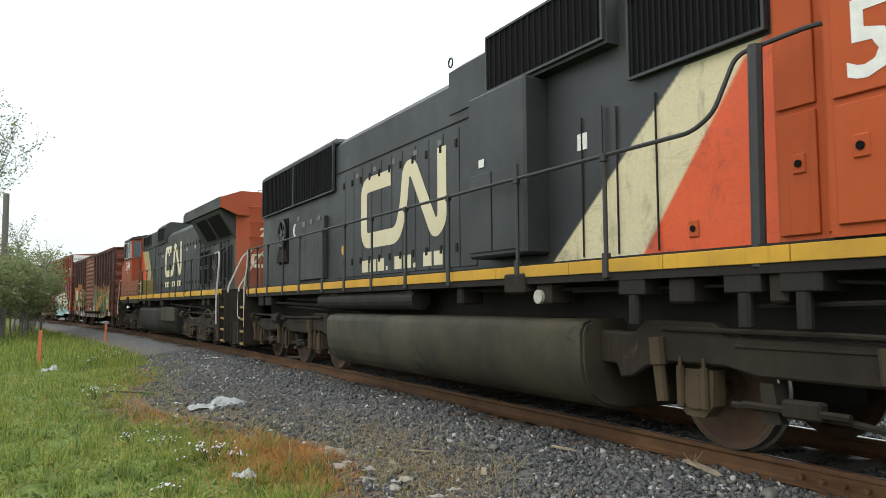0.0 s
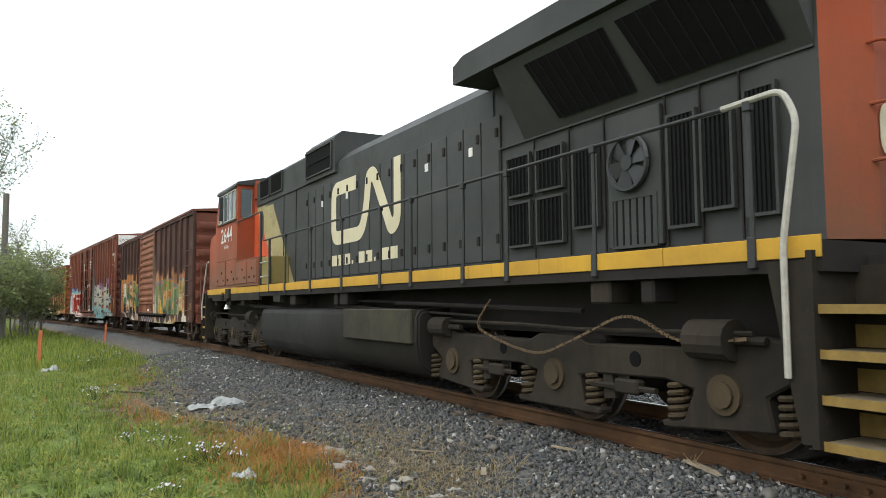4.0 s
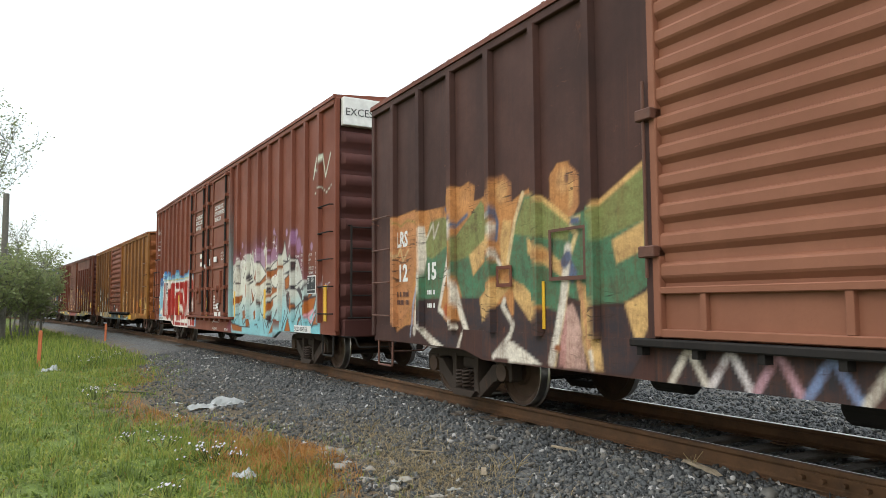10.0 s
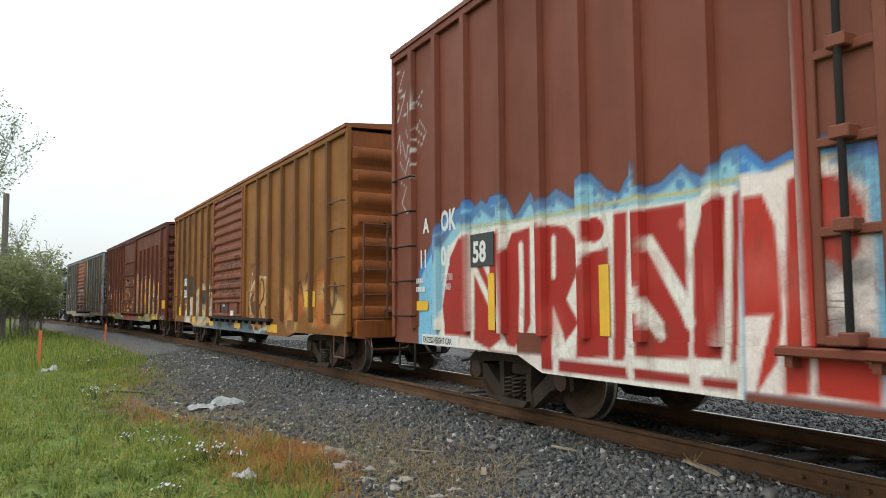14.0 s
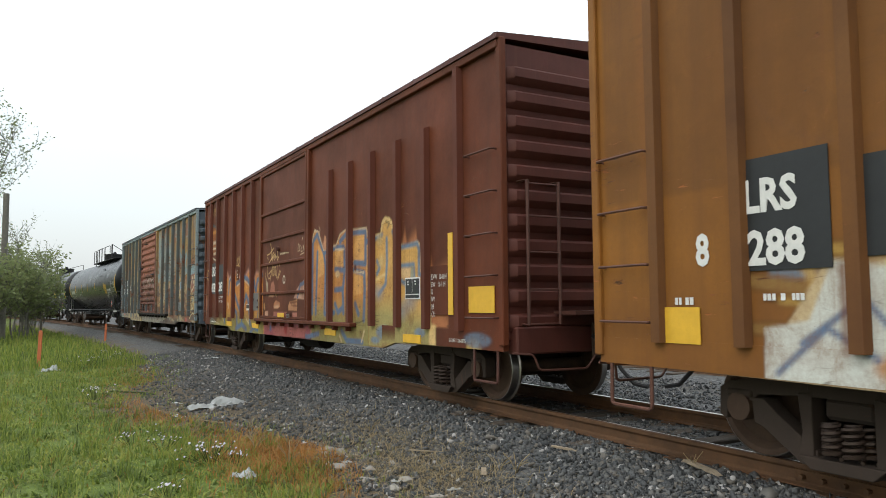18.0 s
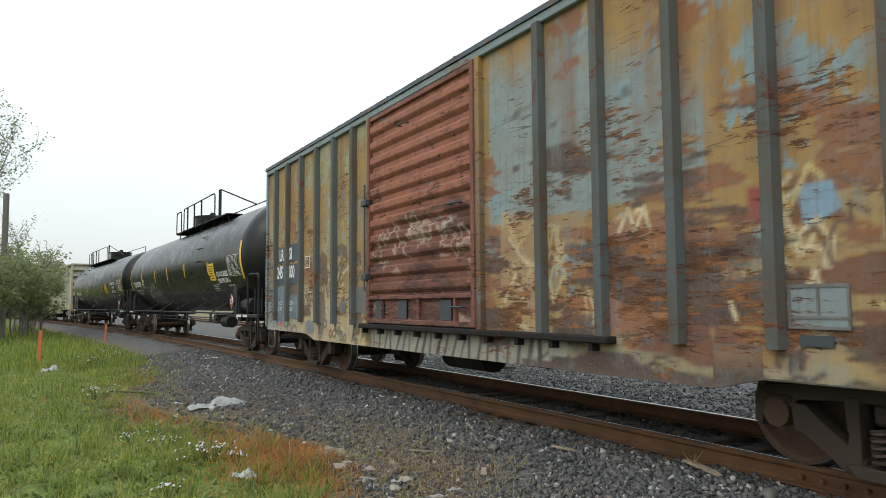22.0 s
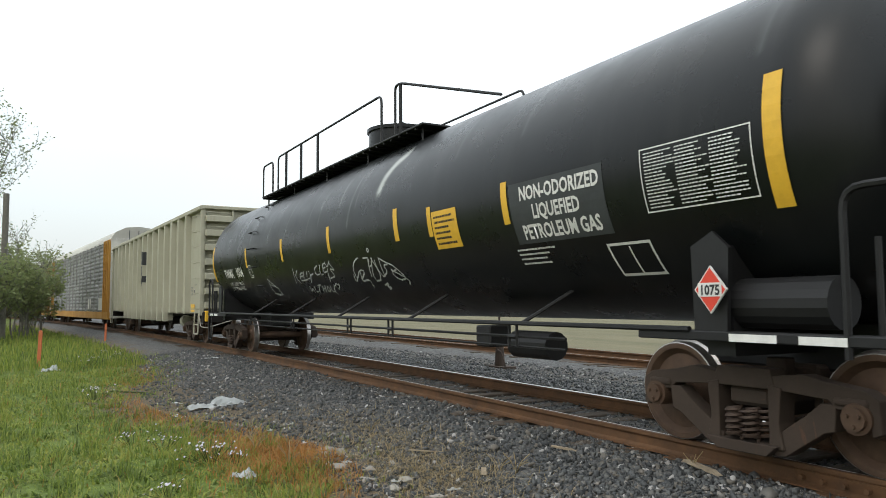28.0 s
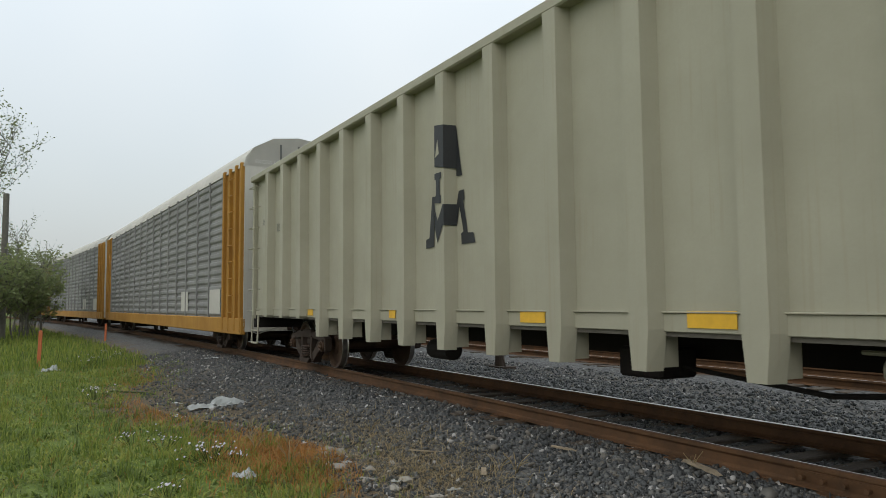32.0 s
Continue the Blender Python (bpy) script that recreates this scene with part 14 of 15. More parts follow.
    MOVES.append((car, at, base))
    return car


def streaks(s):
    """Pale scrapes where rain has run off the walkway."""
    for k in range(16):
        x = -6.5 + 0.85 * k + s.rng.uniform(-0.3, 0.3)
        a = 3.35 + 0.4 * s.rng.random()
        s.stroke([(x, 3.98), (x + 0.05, a), (x - 0.08, a - 0.5 * s.rng.random())], s.rng.uniform(0.03, 0.07), (140, 148, 146), 0.06, s.rng.uniform(0.3, 0.6))
    for x in (9.3, -9.35):
        s.stroke([(x, 3.9), (x + 0.02, 3.6), (x + 0.03, 3.2)], 0.08, (140, 148, 146), 0.1, 0.5)


def spray_t1(s):
    streaks(s)
    s.stroke([(-5.02, 3.73), (-5.53, 3.65), (-5.63, 3.38), (-5.66, 3.05)], 0.12, (170, 178, 174), 0.08, 0.8)


def spray_t2(s):
    s.stroke([(1.32, 3.49), (1.28, 3.17), (1.17, 2.61)], 0.07, (150, 156, 152), 0.08, 0.6)
    s.stroke([(1.52, 3.51), (1.5, 3.16), (1.46, 2.91)], 0.04, (150, 156, 152), 0.08, 0.6)
    s.stroke([(0.82, 3.52), (0.71, 3.25), (0.67, 2.86)], 0.05, (150, 156, 152), 0.08, 0.6)
    s.stroke([(0.72, 3.49), (0.7, 3.08)], 0.07, (150, 156, 152), 0.08, 0.6)
    s.stroke([(-0.13, 3.43), (-0.26, 3.17), (-0.32, 2.8)], 0.05, (150, 156, 152), 0.08, 0.6)
    s.stroke([(-0.26, 3.46), (-0.33, 3.09)], 0.04, (150, 156, 152), 0.08, 0.6)
    s.stroke([(-0.71, 3.47), (-0.85, 3.09), (-0.99, 2.68)], 0.04, (150, 156, 152), 0.08, 0.6)
    s.stroke([(-2.15, 3.48), (-2.29, 3.06), (-2.45, 2.7)], 0.04, (150, 156, 152), 0.08, 0.6)
    s.stroke([(-3.49, 3.42), (-3.6, 3.01), (-3.79, 2.7)], 0.04, (150, 156, 152), 0.08, 0.6)
    s.stroke([(-4.72, 3.55), (-5.09, 3.22), (-5.29, 2.78)], 0.06, (150, 156, 152), 0.08, 0.6)
    s.stroke([(-5.19, 3.61), (-5.2, 3.14)], 0.06, (150, 156, 152), 0.08, 0.6)
    s.stroke([(2.83, 3.61), (2.61, 3.48), (2.45, 3.29), (2.38, 3.07)], 0.2, (190, 194, 190), 0.12, 0.8)
    for x in (9.3, -9.35, 6.2, 4.7):
        s.stroke([(x, 3.9), (x + 0.02, 3.6), (x + 0.03, 3.2)], 0.06, (140, 148, 146), 0.1, 0.45)


def tank_marks(car, gas, placard_x):
    """Markings that both tank cars share."""
    for x in (9.42, -9.42):
        shell_patch(car, x, x + 0.16, 1.98, 2.98, M_YELLOW, 0.005, "reflector", "yellow vertical reflector stripe")
    shell_patch(car, placard_x - 0.13, placard_x - 0.02, 2.20, 2.60, M_YELLOW, 0.005, "reflector")
    for x in (3.02, 0.17, -2.70, -5.70) if gas else (2.55, -0.50, -3.05, -6.24):
        shell_patch(car, x, x + 0.14, 2.22, 2.70, M_YELLOW, 0.005, "reflector", "short yellow reflector stripe")
    data_lines(car, 8.20, 9.28, 2.11, 2.61, 17, M_WHITE, 3, 3)
    shell_frame(car, 8.15, 9.32, 2.08, 2.64, 0.012, M_WHITE)
    q = -0.25 if gas else 0.0
    shell_frame(car, 7.72 + q, 8.30 + q, 1.55, 1.86, 0.025, M_WHITE)
    shell_patch(car, 8.0 + q, 8.02 + q, 1.56, 1.82, M_WHITE, 0.006, "divider")
    shell_patch(car, placard_x, placard_x + 0.66, 2.02, 2.52, M_YELLOW, 0.005, "notice", "yellow emergency notice panel")
    data_lines(car, placard_x + 0.06, placard_x + 0.60, 2.06, 2.48, 6, M_DECAL, 6, 1)
    data_lines(car, 6.0, 6.75, 1.72, 1.92, 4, M_WHITE, 8, 1)
    placard(car, 8.62 + (0.25 if gas else 0.0), -1.50, 1.39)
    placard(car, 10.95, 0.55, 1.39, 90)


car = tank_car("black tank car with yellow stripes, white lettering and top walkway", -64.67, 17.48, spray_t1, 4.62, (-1.5, 6.1), 61, 0.0)
tank_marks(car, 0, 5.98)
writing("TILX 307759", 0.15, M_WHITE, car, 10.335, -0.62, 2.85, turn=(90, 0, 90), bold=0.003)
writing("CAPY  33700 GAL\nCAPY 127600 LIT", 0.085, M_WHITE, car, 10.345, -0.54, 2.74, turn=(90, 0, 90))
wrapped("NON-ODORIZED", 0.20, M_WHITE, car, 6.78, 2.11, bold=0.006, stretch=0.80)
wrapped("LIQUEFIED PETROLEUM GAS", 0.165, M_WHITE, car, 6.76, 1.94, bold=0.004, stretch=0.62)
wrapped("TILX 307759", 0.32, M_WHITE, car, -8.49, 2.14, bold=0.008, stretch=1.08)
wrapped("LD LMT  163100 LB   74000 KG\nLT WT   99900 LB   45300 KG", 0.125, M_WHITE, car, -8.27, 1.92, stretch=0.92)
shell_frame(car, -6.13, -5.80, 2.06, 2.40, 0.02, M_WHITE)
wrapped("PLATE", 0.085, M_WHITE, car, -6.09, 2.28)
wrapped("C", 0.18, M_WHITE, car, -6.03, 2.10)
scribble(car, [(-5.13, 1.39), (-5.48, 1.44), (-5.43, 1.64), (-5.25, 1.76), (-5.07, 1.68), (-4.97, 1.58), (-5.03, 1.43), (-5.19, 1.39)], 0.028)
scribble(car, [(-5.22, 1.76), (-5.09, 2.01), (-4.87, 2.1), (-4.64, 2.03), (-4.6, 1.87), (-4.78, 1.71), (-5.01, 1.67)], 0.028)
scribble(car, [(-4.64, 2.03), (-4.42, 2.1), (-4.4, 1.9), (-4.29, 1.72), (-4.41, 1.64), (-4.54, 1.74), (-4.66, 1.88), (-4.63, 2.01)], 0.028)
scribble(car, [(-4.38, 1.99), (-4.28, 2.1), (-4.17, 2.03), (-4.13, 1.79), (-4.05, 1.71)], 0.028)
scribble(car, [(-4.18, 2.07), (-4.07, 2.14), (-3.87, 2.1), (-3.8, 1.97), (-3.88, 1.82), (-4.05, 1.71), (-4.14, 1.58), (-4.08, 1.45), (-4.28, 1.37), (-4.45, 1.42), (-4.41, 1.64), (-4.41, 1.71)], 0.028)
scribble(car, [(-3.77, 2.04), (-3.63, 2.1), (-3.51, 2.03), (-3.48, 1.8)], 0.028)
scribble(car, [(-3.88, 1.82), (-3.72, 1.78), (-3.61, 1.6), (-3.72, 1.44), (-3.98, 1.41), (-4.13, 1.46)], 0.028)
scribble(car, [(-3.54, 2.09), (-3.46, 2.2), (-3.32, 2.2), (-3.23, 2.09), (-3.26, 1.78)], 0.028)
scribble(car, [(-3.64, 1.76), (-3.49, 1.79), (-3.34, 1.73), (-3.29, 1.58), (-3.38, 1.45), (-3.6, 1.4), (-3.7, 1.46), (-3.67, 1.68)], 0.028)
scribble(car, [(-3.24, 1.82), (-3.14, 1.9), (-2.98, 1.9), (-2.87, 1.82), (-2.95, 1.77), (-3.13, 1.75)], 0.028)
scribble(car, [(-3.24, 1.76), (-3.06, 1.73), (-2.99, 1.6), (-3.08, 1.46), (-3.29, 1.41), (-3.41, 1.44)], 0.028)
scribble(car, [(-2.85, 1.82), (-2.72, 1.85), (-2.58, 1.77), (-2.64, 1.58), (-2.9, 1.42), (-3.05, 1.46)], 0.028)
scribble(car, [(-2.95, 1.67), (-2.87, 1.68), (-2.95, 1.6), (-2.87, 1.58)], 0.028)
scribble(car, [(-5, 1.86), (-4.86, 1.92), (-4.98, 1.79), (-4.75, 1.94)], 0.028)
scribble(car, [(-4.97, 1.88), (-4.8, 1.88)], 0.028)
car = tank_car("black tank car with pale graffiti scribbles and a valve dome", -86.6, 17.6, spray_t2, -5.25, (-6.0, 3.0), 62, 0.15)
tank_marks(car, 1, 4.22)
shell_patch(car, 6.08, 7.65, 1.95, 2.62, M_PATCH, 0.004, "paint_patch", "fresh black paint patch")
shell_patch(car, 5.92, 6.04, 2.19, 2.67, M_YELLOW, 0.006, "reflector")
wrapped("NON-ODORIZED", 0.21, M_WHITE, car, 6.28, 2.42, 0.008, bold=0.006, stretch=0.80)
wrapped("LIQUEFIED", 0.21, M_WHITE, car, 6.48, 2.21, 0.008, bold=0.006, stretch=0.80)
wrapped("PETROLEUM GAS", 0.21, M_WHITE, car, 6.24, 2.0, 0.008, bold=0.006, stretch=0.80)
wrapped("TWMX", 0.32, M_WHITE, car, -8.13, 2.03, bold=0.008, stretch=0.95)
wrapped("1004", 0.34, M_WHITE, car, -6.86, 2.03, bold=0.008, stretch=0.98)
wrapped("LD LMT 163200LB  74000KG\nLT WT  99800LB  45300KG", 0.125, M_WHITE, car, -8.0, 1.82, stretch=0.95)
shell_frame(car, -5.55, -5.27, 1.97, 2.27, 0.02, M_WHITE)
wrapped("PLATE", 0.07, M_WHITE, car, -5.52, 2.17)
wrapped("C", 0.16, M_WHITE, car, -5.46, 2.01)
scribble(car, [(-4.27, 1.9), (-4.11, 1.8), (-3.94, 1.71), (-3.82, 1.54), (-4.33, 1.51), (-4.38, 1.64), (-4.31, 1.81), (-4.27, 1.9)], 0.024)
scribble(car, [(-4.27, 1.77), (-3.82, 1.67)], 0.024)
scribble(car, [(-4.44, 1.56), (-3.89, 1.53)], 0.024)
scribble(car, [(-2.13, 2.05), (-2.36, 1.73)], 0.024)
scribble(car, [(-1.91, 2), (-2.2, 1.87), (-2.06, 1.73)], 0.024)
scribble(car, [(-1.61, 1.94), (-1.81, 1.93), (-1.97, 1.79), (-1.73, 1.79)], 0.024)
scribble(car, [(-1.88, 1.87), (-1.7, 1.88)], 0.024)
scribble(car, [(-1.54, 1.96), (-1.75, 1.79), (-1.53, 1.8)], 0.024)
scribble(car, [(-1.35, 1.96), (-1.52, 1.81), (-1.35, 1.82)], 0.024)
scribble(car, [(-1.24, 1.96), (-1.22, 1.87), (-1.02, 1.9)], 0.024)
scribble(car, [(-1.22, 1.87), (-1.43, 1.73)], 0.024)
scribble(car, [(-0.64, 2.04), (-0.85, 1.99), (-0.9, 1.86), (-0.68, 1.88)], 0.024)
scribble(car, [(-0.49, 2.05), (-0.66, 1.85), (-0.49, 1.87)], 0.024)
scribble(car, [(-0.16, 2.06), (-0.32, 2.05), (-0.44, 1.89), (-0.24, 1.91)], 0.024)
scribble(car, [(-0.37, 1.97), (-0.23, 1.99)], 0.024)
scribble(car, [(-0.17, 2.09), (-0.15, 1.97), (0.08, 2.09)], 0.024)
scribble(car, [(-0.15, 1.97), (-0.36, 1.71)], 0.024)
scribble(car, [(0.12, 1.92), (-0.05, 1.96), (0.06, 1.81), (-0.25, 1.78)], 0.024)
scribble(car, [(0.02, 2.07), (0.15, 1.92)], 0.024)
scribble(car, [(-1.69, 1.67), (-1.79, 1.55), (-1.56, 1.64), (-1.65, 1.54)], 0.024)
scribble(car, [(-1.41, 1.66), (-1.57, 1.55), (-1.39, 1.56)], 0.024)
scribble(car, [(-1.09, 1.68), (-1.37, 1.54)], 0.024)
scribble(car, [(-1.21, 1.67), (-0.98, 1.68)], 0.024)
scribble(car, [(-0.94, 1.66), (-1.13, 1.54)], 0.024)
scribble(car, [(-0.79, 1.67), (-1, 1.53)], 0.024)
scribble(car, [(-1.03, 1.6), (-0.88, 1.61)], 0.024)
scribble(car, [(-0.8, 1.6), (-0.65, 1.65), (-0.68, 1.57), (-0.86, 1.53), (-0.8, 1.6)], 0.024)
scribble(car, [(-0.51, 1.66), (-0.67, 1.54), (-0.52, 1.54)], 0.024)
scribble(car, [(-0.29, 1.66), (-0.54, 1.53), (-0.47, 1.49)], 0.024)
scribble(car, [(-0.22, 1.57), (-0.27, 1.65), (-0.14, 1.69), (-0.12, 1.65), (-0.02, 1.68), (-0.07, 1.63), (-0.22, 1.57)], 0.024)
scribble(car, [(0.93, 1.81), (0.84, 1.67), (1.03, 1.75), (1.31, 1.88), (1.49, 1.84), (1.1, 1.69), (1.4, 1.7)], 0.024)
scribble(car, [(0.99, 1.75), (1.03, 1.9), (1.21, 2.02), (1.42, 2.07)], 0.024)
scribble(car, [(1.28, 1.83), (1.11, 1.67), (1.48, 1.72), (1.43, 1.58)], 0.024)
scribble(car, [(1.62, 2.05), (1.88, 2.05), (1.71, 1.9), (1.89, 1.93)], 0.024)
scribble(car, [(1.81, 2.03), (1.63, 1.74)], 0.024)
scribble(car, [(1.97, 2.04), (1.64, 1.67), (1.98, 1.69), (2.05, 2)], 0.024)
scribble(car, [(1.94, 2.04), (2.12, 1.64), (2.23, 2.03)], 0.024)
scribble(car, [(2.25, 2.01), (2.51, 1.91), (2.29, 1.91), (2.34, 1.8), (2.07, 1.73)], 0.024)
scribble(car, [(2.45, 1.94), (2.65, 1.88), (2.87, 1.68), (2.57, 1.66), (2.45, 1.79), (2.67, 1.82)], 0.024)
scribble(car, [(2.49, 1.83), (2.91, 1.66), (2.79, 1.58)], 0.024)
scribble(car, [(1.91, 1.6), (2.12, 1.64), (1.93, 1.56), (2.11, 1.57), (1.96, 1.53)], 0.024)
scribble(car, [(1.88, 2.17), (1.93, 2.2), (1.96, 2.16), (1.9, 2.13), (1.88, 2.17)], 0.024)
bm = fresh()
for k in range(4):
    box(bm, 10.365, 10.372, 0.1, 0.75, 2.5 - 0.12 * k, 2.57 - 0.12 * k)
part("stencil", bm, M_WHITE, car, "white end stencil lines")


# ---- high-sided gondola ----
M_GON = paint("pale_stone_paint", (0.365, 0.355, 0.275, 1), (0.300, 0.290, 0.222, 1), (0.26, 0.2, 0.12, 1), 0.06, 0.5, 0.3, 0.06)
M_GON_IN = plain("gondola_shade", (0.12, 0.11, 0.09, 1), 0.8)
M_STEN = plain("dark_stencil", (0.13, 0.132, 0.125, 1), 0.6)


def gondola():
    car = empty("gondola", "pale beige high-sided scrap gondola with outside ribs", "gondola car")
    L, zb, zt = 10.17, 1.06, 4.40
    ribs = [-9.84 + 1.205 * k for k in range(1, 16)]
    bm = fresh()
    box(bm, -L + 0.05, L - 0.05, -1.40, 1.40, 1.0, 1.12)
    part("floor", bm, M_GON_IN, car)
    for s in (-1, 1):
        cuts = [-L + 0.02] + ribs + [L - 0.02]
        for a, b in zip(cuts, cuts[1:]):
            bm = fresh()
            box(bm, a, b, min(s * 1.40, s * 1.36), max(s * 1.40, s * 1.36), zb, zt - 0.02)
            part("side_panel", bm, M_GON, car)
        bm = fresh()
        box(bm, -L, L, min(s * 1.36, s * 1.56), max(s * 1.36, s * 1.56), zt - 0.06, zt + 0.08, 0.02)
        part("top_rail", bm, M_GON, car)
        bm = fresh()
        box(bm, -L, L, min(s * 1.40, s * 1.425), max(s * 1.40, s * 1.425), zb - 0.02, zb + 0.14, 0.006)
        box(bm, -L, L, min(s * 1.40, s * 1.445), max(s * 1.40, s * 1.445), zb + 0.14, zb + 0.155, 0.003)
        part("side_sill", bm, M_GON, car)
        for k, x in enumerate(ribs):
            bm = fresh()
            y0, y1 = s * 1.40, s * 1.57
            foot = 0.70 if abs(x) < 5.4 else 1.02
            for z0, z1, w0, w1, q0, q1 in ((zb, zt - 0.06, 0.17, 0.15, 1.0, 1.0), (foot, zb, 0.12, 0.17, 0.9, 1.0)):
                vs = []
                for z, w in ((z0, w0), (z1, w1)):
                    for dx, y in ((-w, y0), (-w * 0.72, y1), (w * 0.72, y1), (w, y0)):
                        vs.append(bm.verts.new((x + dx, y, z)))
                for q in ((0, 1, 5, 4), (1, 2, 6, 5), (2, 3, 7, 6), (3, 2, 1, 0), (4, 5, 6, 7), (0, 4, 7, 3)):
                    bm.faces.new([vs[i] for i in q])
            if foot < 1:
                # the leg is boxed back under the floor
                box(bm, x - 0.12, x + 0.12, min(s * 1.22, s * 1.44), max(s * 1.22, s * 1.44), foot + 0.03, zb, 0.0)
            bmesh.ops.recalc_face_normals(bm, faces=bm.faces[:])
            part("rib", bm, M_GON, car)
    L = 10.03
    for s in (-1, 1):
        bm = fresh()
        box(bm, min(s * (L - 0.10), s * L), max(s * (L - 0.10), s * L), -1.40, 1.40, zb, zt)
        part("end_wall", bm, M_GON, car)
        for y0, y1 in ((-1.50, -1.36), (-0.52, -0.44), (0.92, 0.98), (1.36, 1.50)):
            bm = fresh()
            box(bm, min(s * L, s * (L + 0.12)), max(s * L, s * (L + 0.12)), y0, y1, zb - 0.1, zt + 0.02, 0.015)
            part("end_post", bm, M_GON, car)
        for k in range(7):
            z = zb + 0.12 + k * 0.465
            bm = fresh()
            box(bm, min(s * L, s * (L + 0.24)), max(s * L, s * (L + 0.24)), -1.36, -0.52, z, z + 0.20, 0.015)
            part("end_shelf", bm, M_GON, car)
            bm = fresh()
            box(bm, min(s * L, s * (L + 0.24)), max(s * L, s * (L + 0.24)), 0.98, 1.36, z, z + 0.20, 0.015)
            part("end_shelf", bm, M_GON, car)
            bm = fresh()
            tube(bm, [(s * (L + 0.20), -1.32, z + 0.32), (s * (L + 0.20), -0.6, z + 0.30)], 0.014, 5)
            part("grab_iron", bm, M_GON, car)
        bm = fresh()
        box(bm, min(s * (L - 0.05), s * (L + 0.16)), max(s * (L - 0.05), s * (L + 0.16)), -1.5, 1.5, zt - 0.02, zt + 0.10, 0.02)
        part("end_rail", bm, M_GON, car)
        bm = fresh()
        box(bm, min(s * L, s * (L + 0.05)), max(s * L, s * (L + 0.05)), -0.4, 1.36, 2.55, 2.62, 0.01)
        for r in range(6):
            for q in range(3):
                box(bm, min(s * L, s * (L + 0.03)), max(s * L, s * (L + 0.03)), -0.36 + q * 0.46, -0.12 + q * 0.46, 1.4 + r * 0.5, 1.43 + r * 0.5)
        part("end_strip", bm, M_GON, car)
        # side ladder at the corner
        x0, x1 = sorted((s * 10.05, s * 9.50))
        for k in range(7):
            RUNG[0] = M_GON
            rung(car, x0, x1, 1.16 + 0.50 * k, -1.62, 0.14)
        bm = fresh()
        tube(bm, rounded([(x0, -1.5, 1.05), (x0, -1.52, 0.38), (x1, -1.52, 0.38), (x1, -1.5, 1.05)], 0.04, 3), 0.024)
        tube(bm, [(x0, -1.52, 0.68), (x1, -1.52, 0.68)], 0.018)
        part("sill_step", bm, M_GON, car)
        bm = fresh()
        box(bm, min(s * (L - 0.05), s * (L + 0.22)), max(s * (L - 0.05), s * (L + 0.22)), -1.42, 1.42, 0.74, 1.08, 0.02)
        part("end_sill", bm, M_BLACK, car)
        bm = fresh()
        tube(bm, rounded([(s * (L + 0.05), -1.5, 0.98), (s * (L + 0.12), -1.46, 0.62), (s * (L + 0.22), -1.3, 0.58), (s * (L + 0.35), -0.2, 0.9)], 0.05, 3), 0.016)
        part("cut_lever", bm, M_GRAB, car)
    bm = fresh()
    box(bm, L + 0.10, L + 0.30, -1.36, -1.24, 0.78, 1.12, 0.02)
    part("handle_box", bm, M_YELLOW, car, "yellow corner box")
    # hand brake
    bm = fresh()
    tube(bm, [(L + 0.42, -0.05 + 0.30 * math.cos(a), 2.05 + 0.30 * math.sin(a)) for a in [i * math.pi / 12 for i in range(25)]], 0.026, 6)
    for k in range(6):
        a = k * math.pi / 3
        tube(bm, [(L + 0.42, -0.05, 2.05), (L + 0.42, -0.05 + 0.30 * math.cos(a), 2.05 + 0.30 * math.sin(a))], 0.018, 5)
    cyl(bm, (L + 0.2, -0.05, 2.05), (L + 0.46, -0.05, 2.05), 0.07, 12)
    box(bm, L + 0.12, L + 0.36, -0.30, 0.15, 1.75, 2.3, 0.03)
    part("brake_wheel", bm, M_BLACK, car, "black spoked hand brake wheel")
    # black mark of tilted blocks
    for pts in ([(-0.32, 3.66), (-0.03, 3.62), (0.09, 3.04), (0.12, 2.94), (-0.03, 2.95), (-0.03, 3.05), (-0.08, 3.06), (-0.32, 3.10)], [(-0.32, 3.01), (-0.14, 3.01), (-0.14, 2.93), (-0.18, 2.92), (-0.18, 2.72), (-0.15, 2.70), (-0.15, 2.60), (-0.32, 2.62), (-0.32, 2.70), (-0.28, 2.72), (-0.28, 2.92), (-0.32, 2.93)], [(-0.32, 2.55), (-0.24, 2.38), (-0.10, 2.58), (-0.03, 2.58), (0.03, 2.75), (0.16, 2.75), (0.17, 2.62), (0.14, 2.61), (0.25, 2.19), (0.39, 2.18), (0.43, 2.05), (0.09, 2.05), (0.08, 2.19), (0.14, 2.21), (0.04, 2.55), (-0.03, 2.30), (-0.10, 2.31), (-0.25, 2.09), (-0.32, 2.30)], [(-0.71, 2.76), (-0.64, 2.76), (-0.66, 2.07), (-0.90, 2.06), (-0.90, 2.18), (-0.80, 2.20)]):
        bm = fresh()
        bm.faces.new([bm.verts.new((x, 0, z)) for x, z in pts])
        for edge in (-0.37, -0.325, -0.075, -0.03):
            bmesh.ops.bisect_plane(bm, geom=bm.verts[:] + bm.edges[:] + bm.faces[:], plane_co=(edge, 0, 0), plane_no=(1, 0, 0))
        for v in bm.verts:
            # the paint follows the rib and the sheet behind it
            v.co.y = float(np.interp(abs(v.co.x + 0.20), (0.125, 0.17), (-1.580, -1.410)))
        part("mark", bm, M_DECAL, car, "black block of the side mark")
    bm = fresh()
    bm.faces.new([bm.verts.new((x, -1.583, z)) for x, z in ((-0.30, 3.22), (-0.19, 3.26), (-0.23, 3.46))])
    part("mark_gap", bm, M_GON, car)
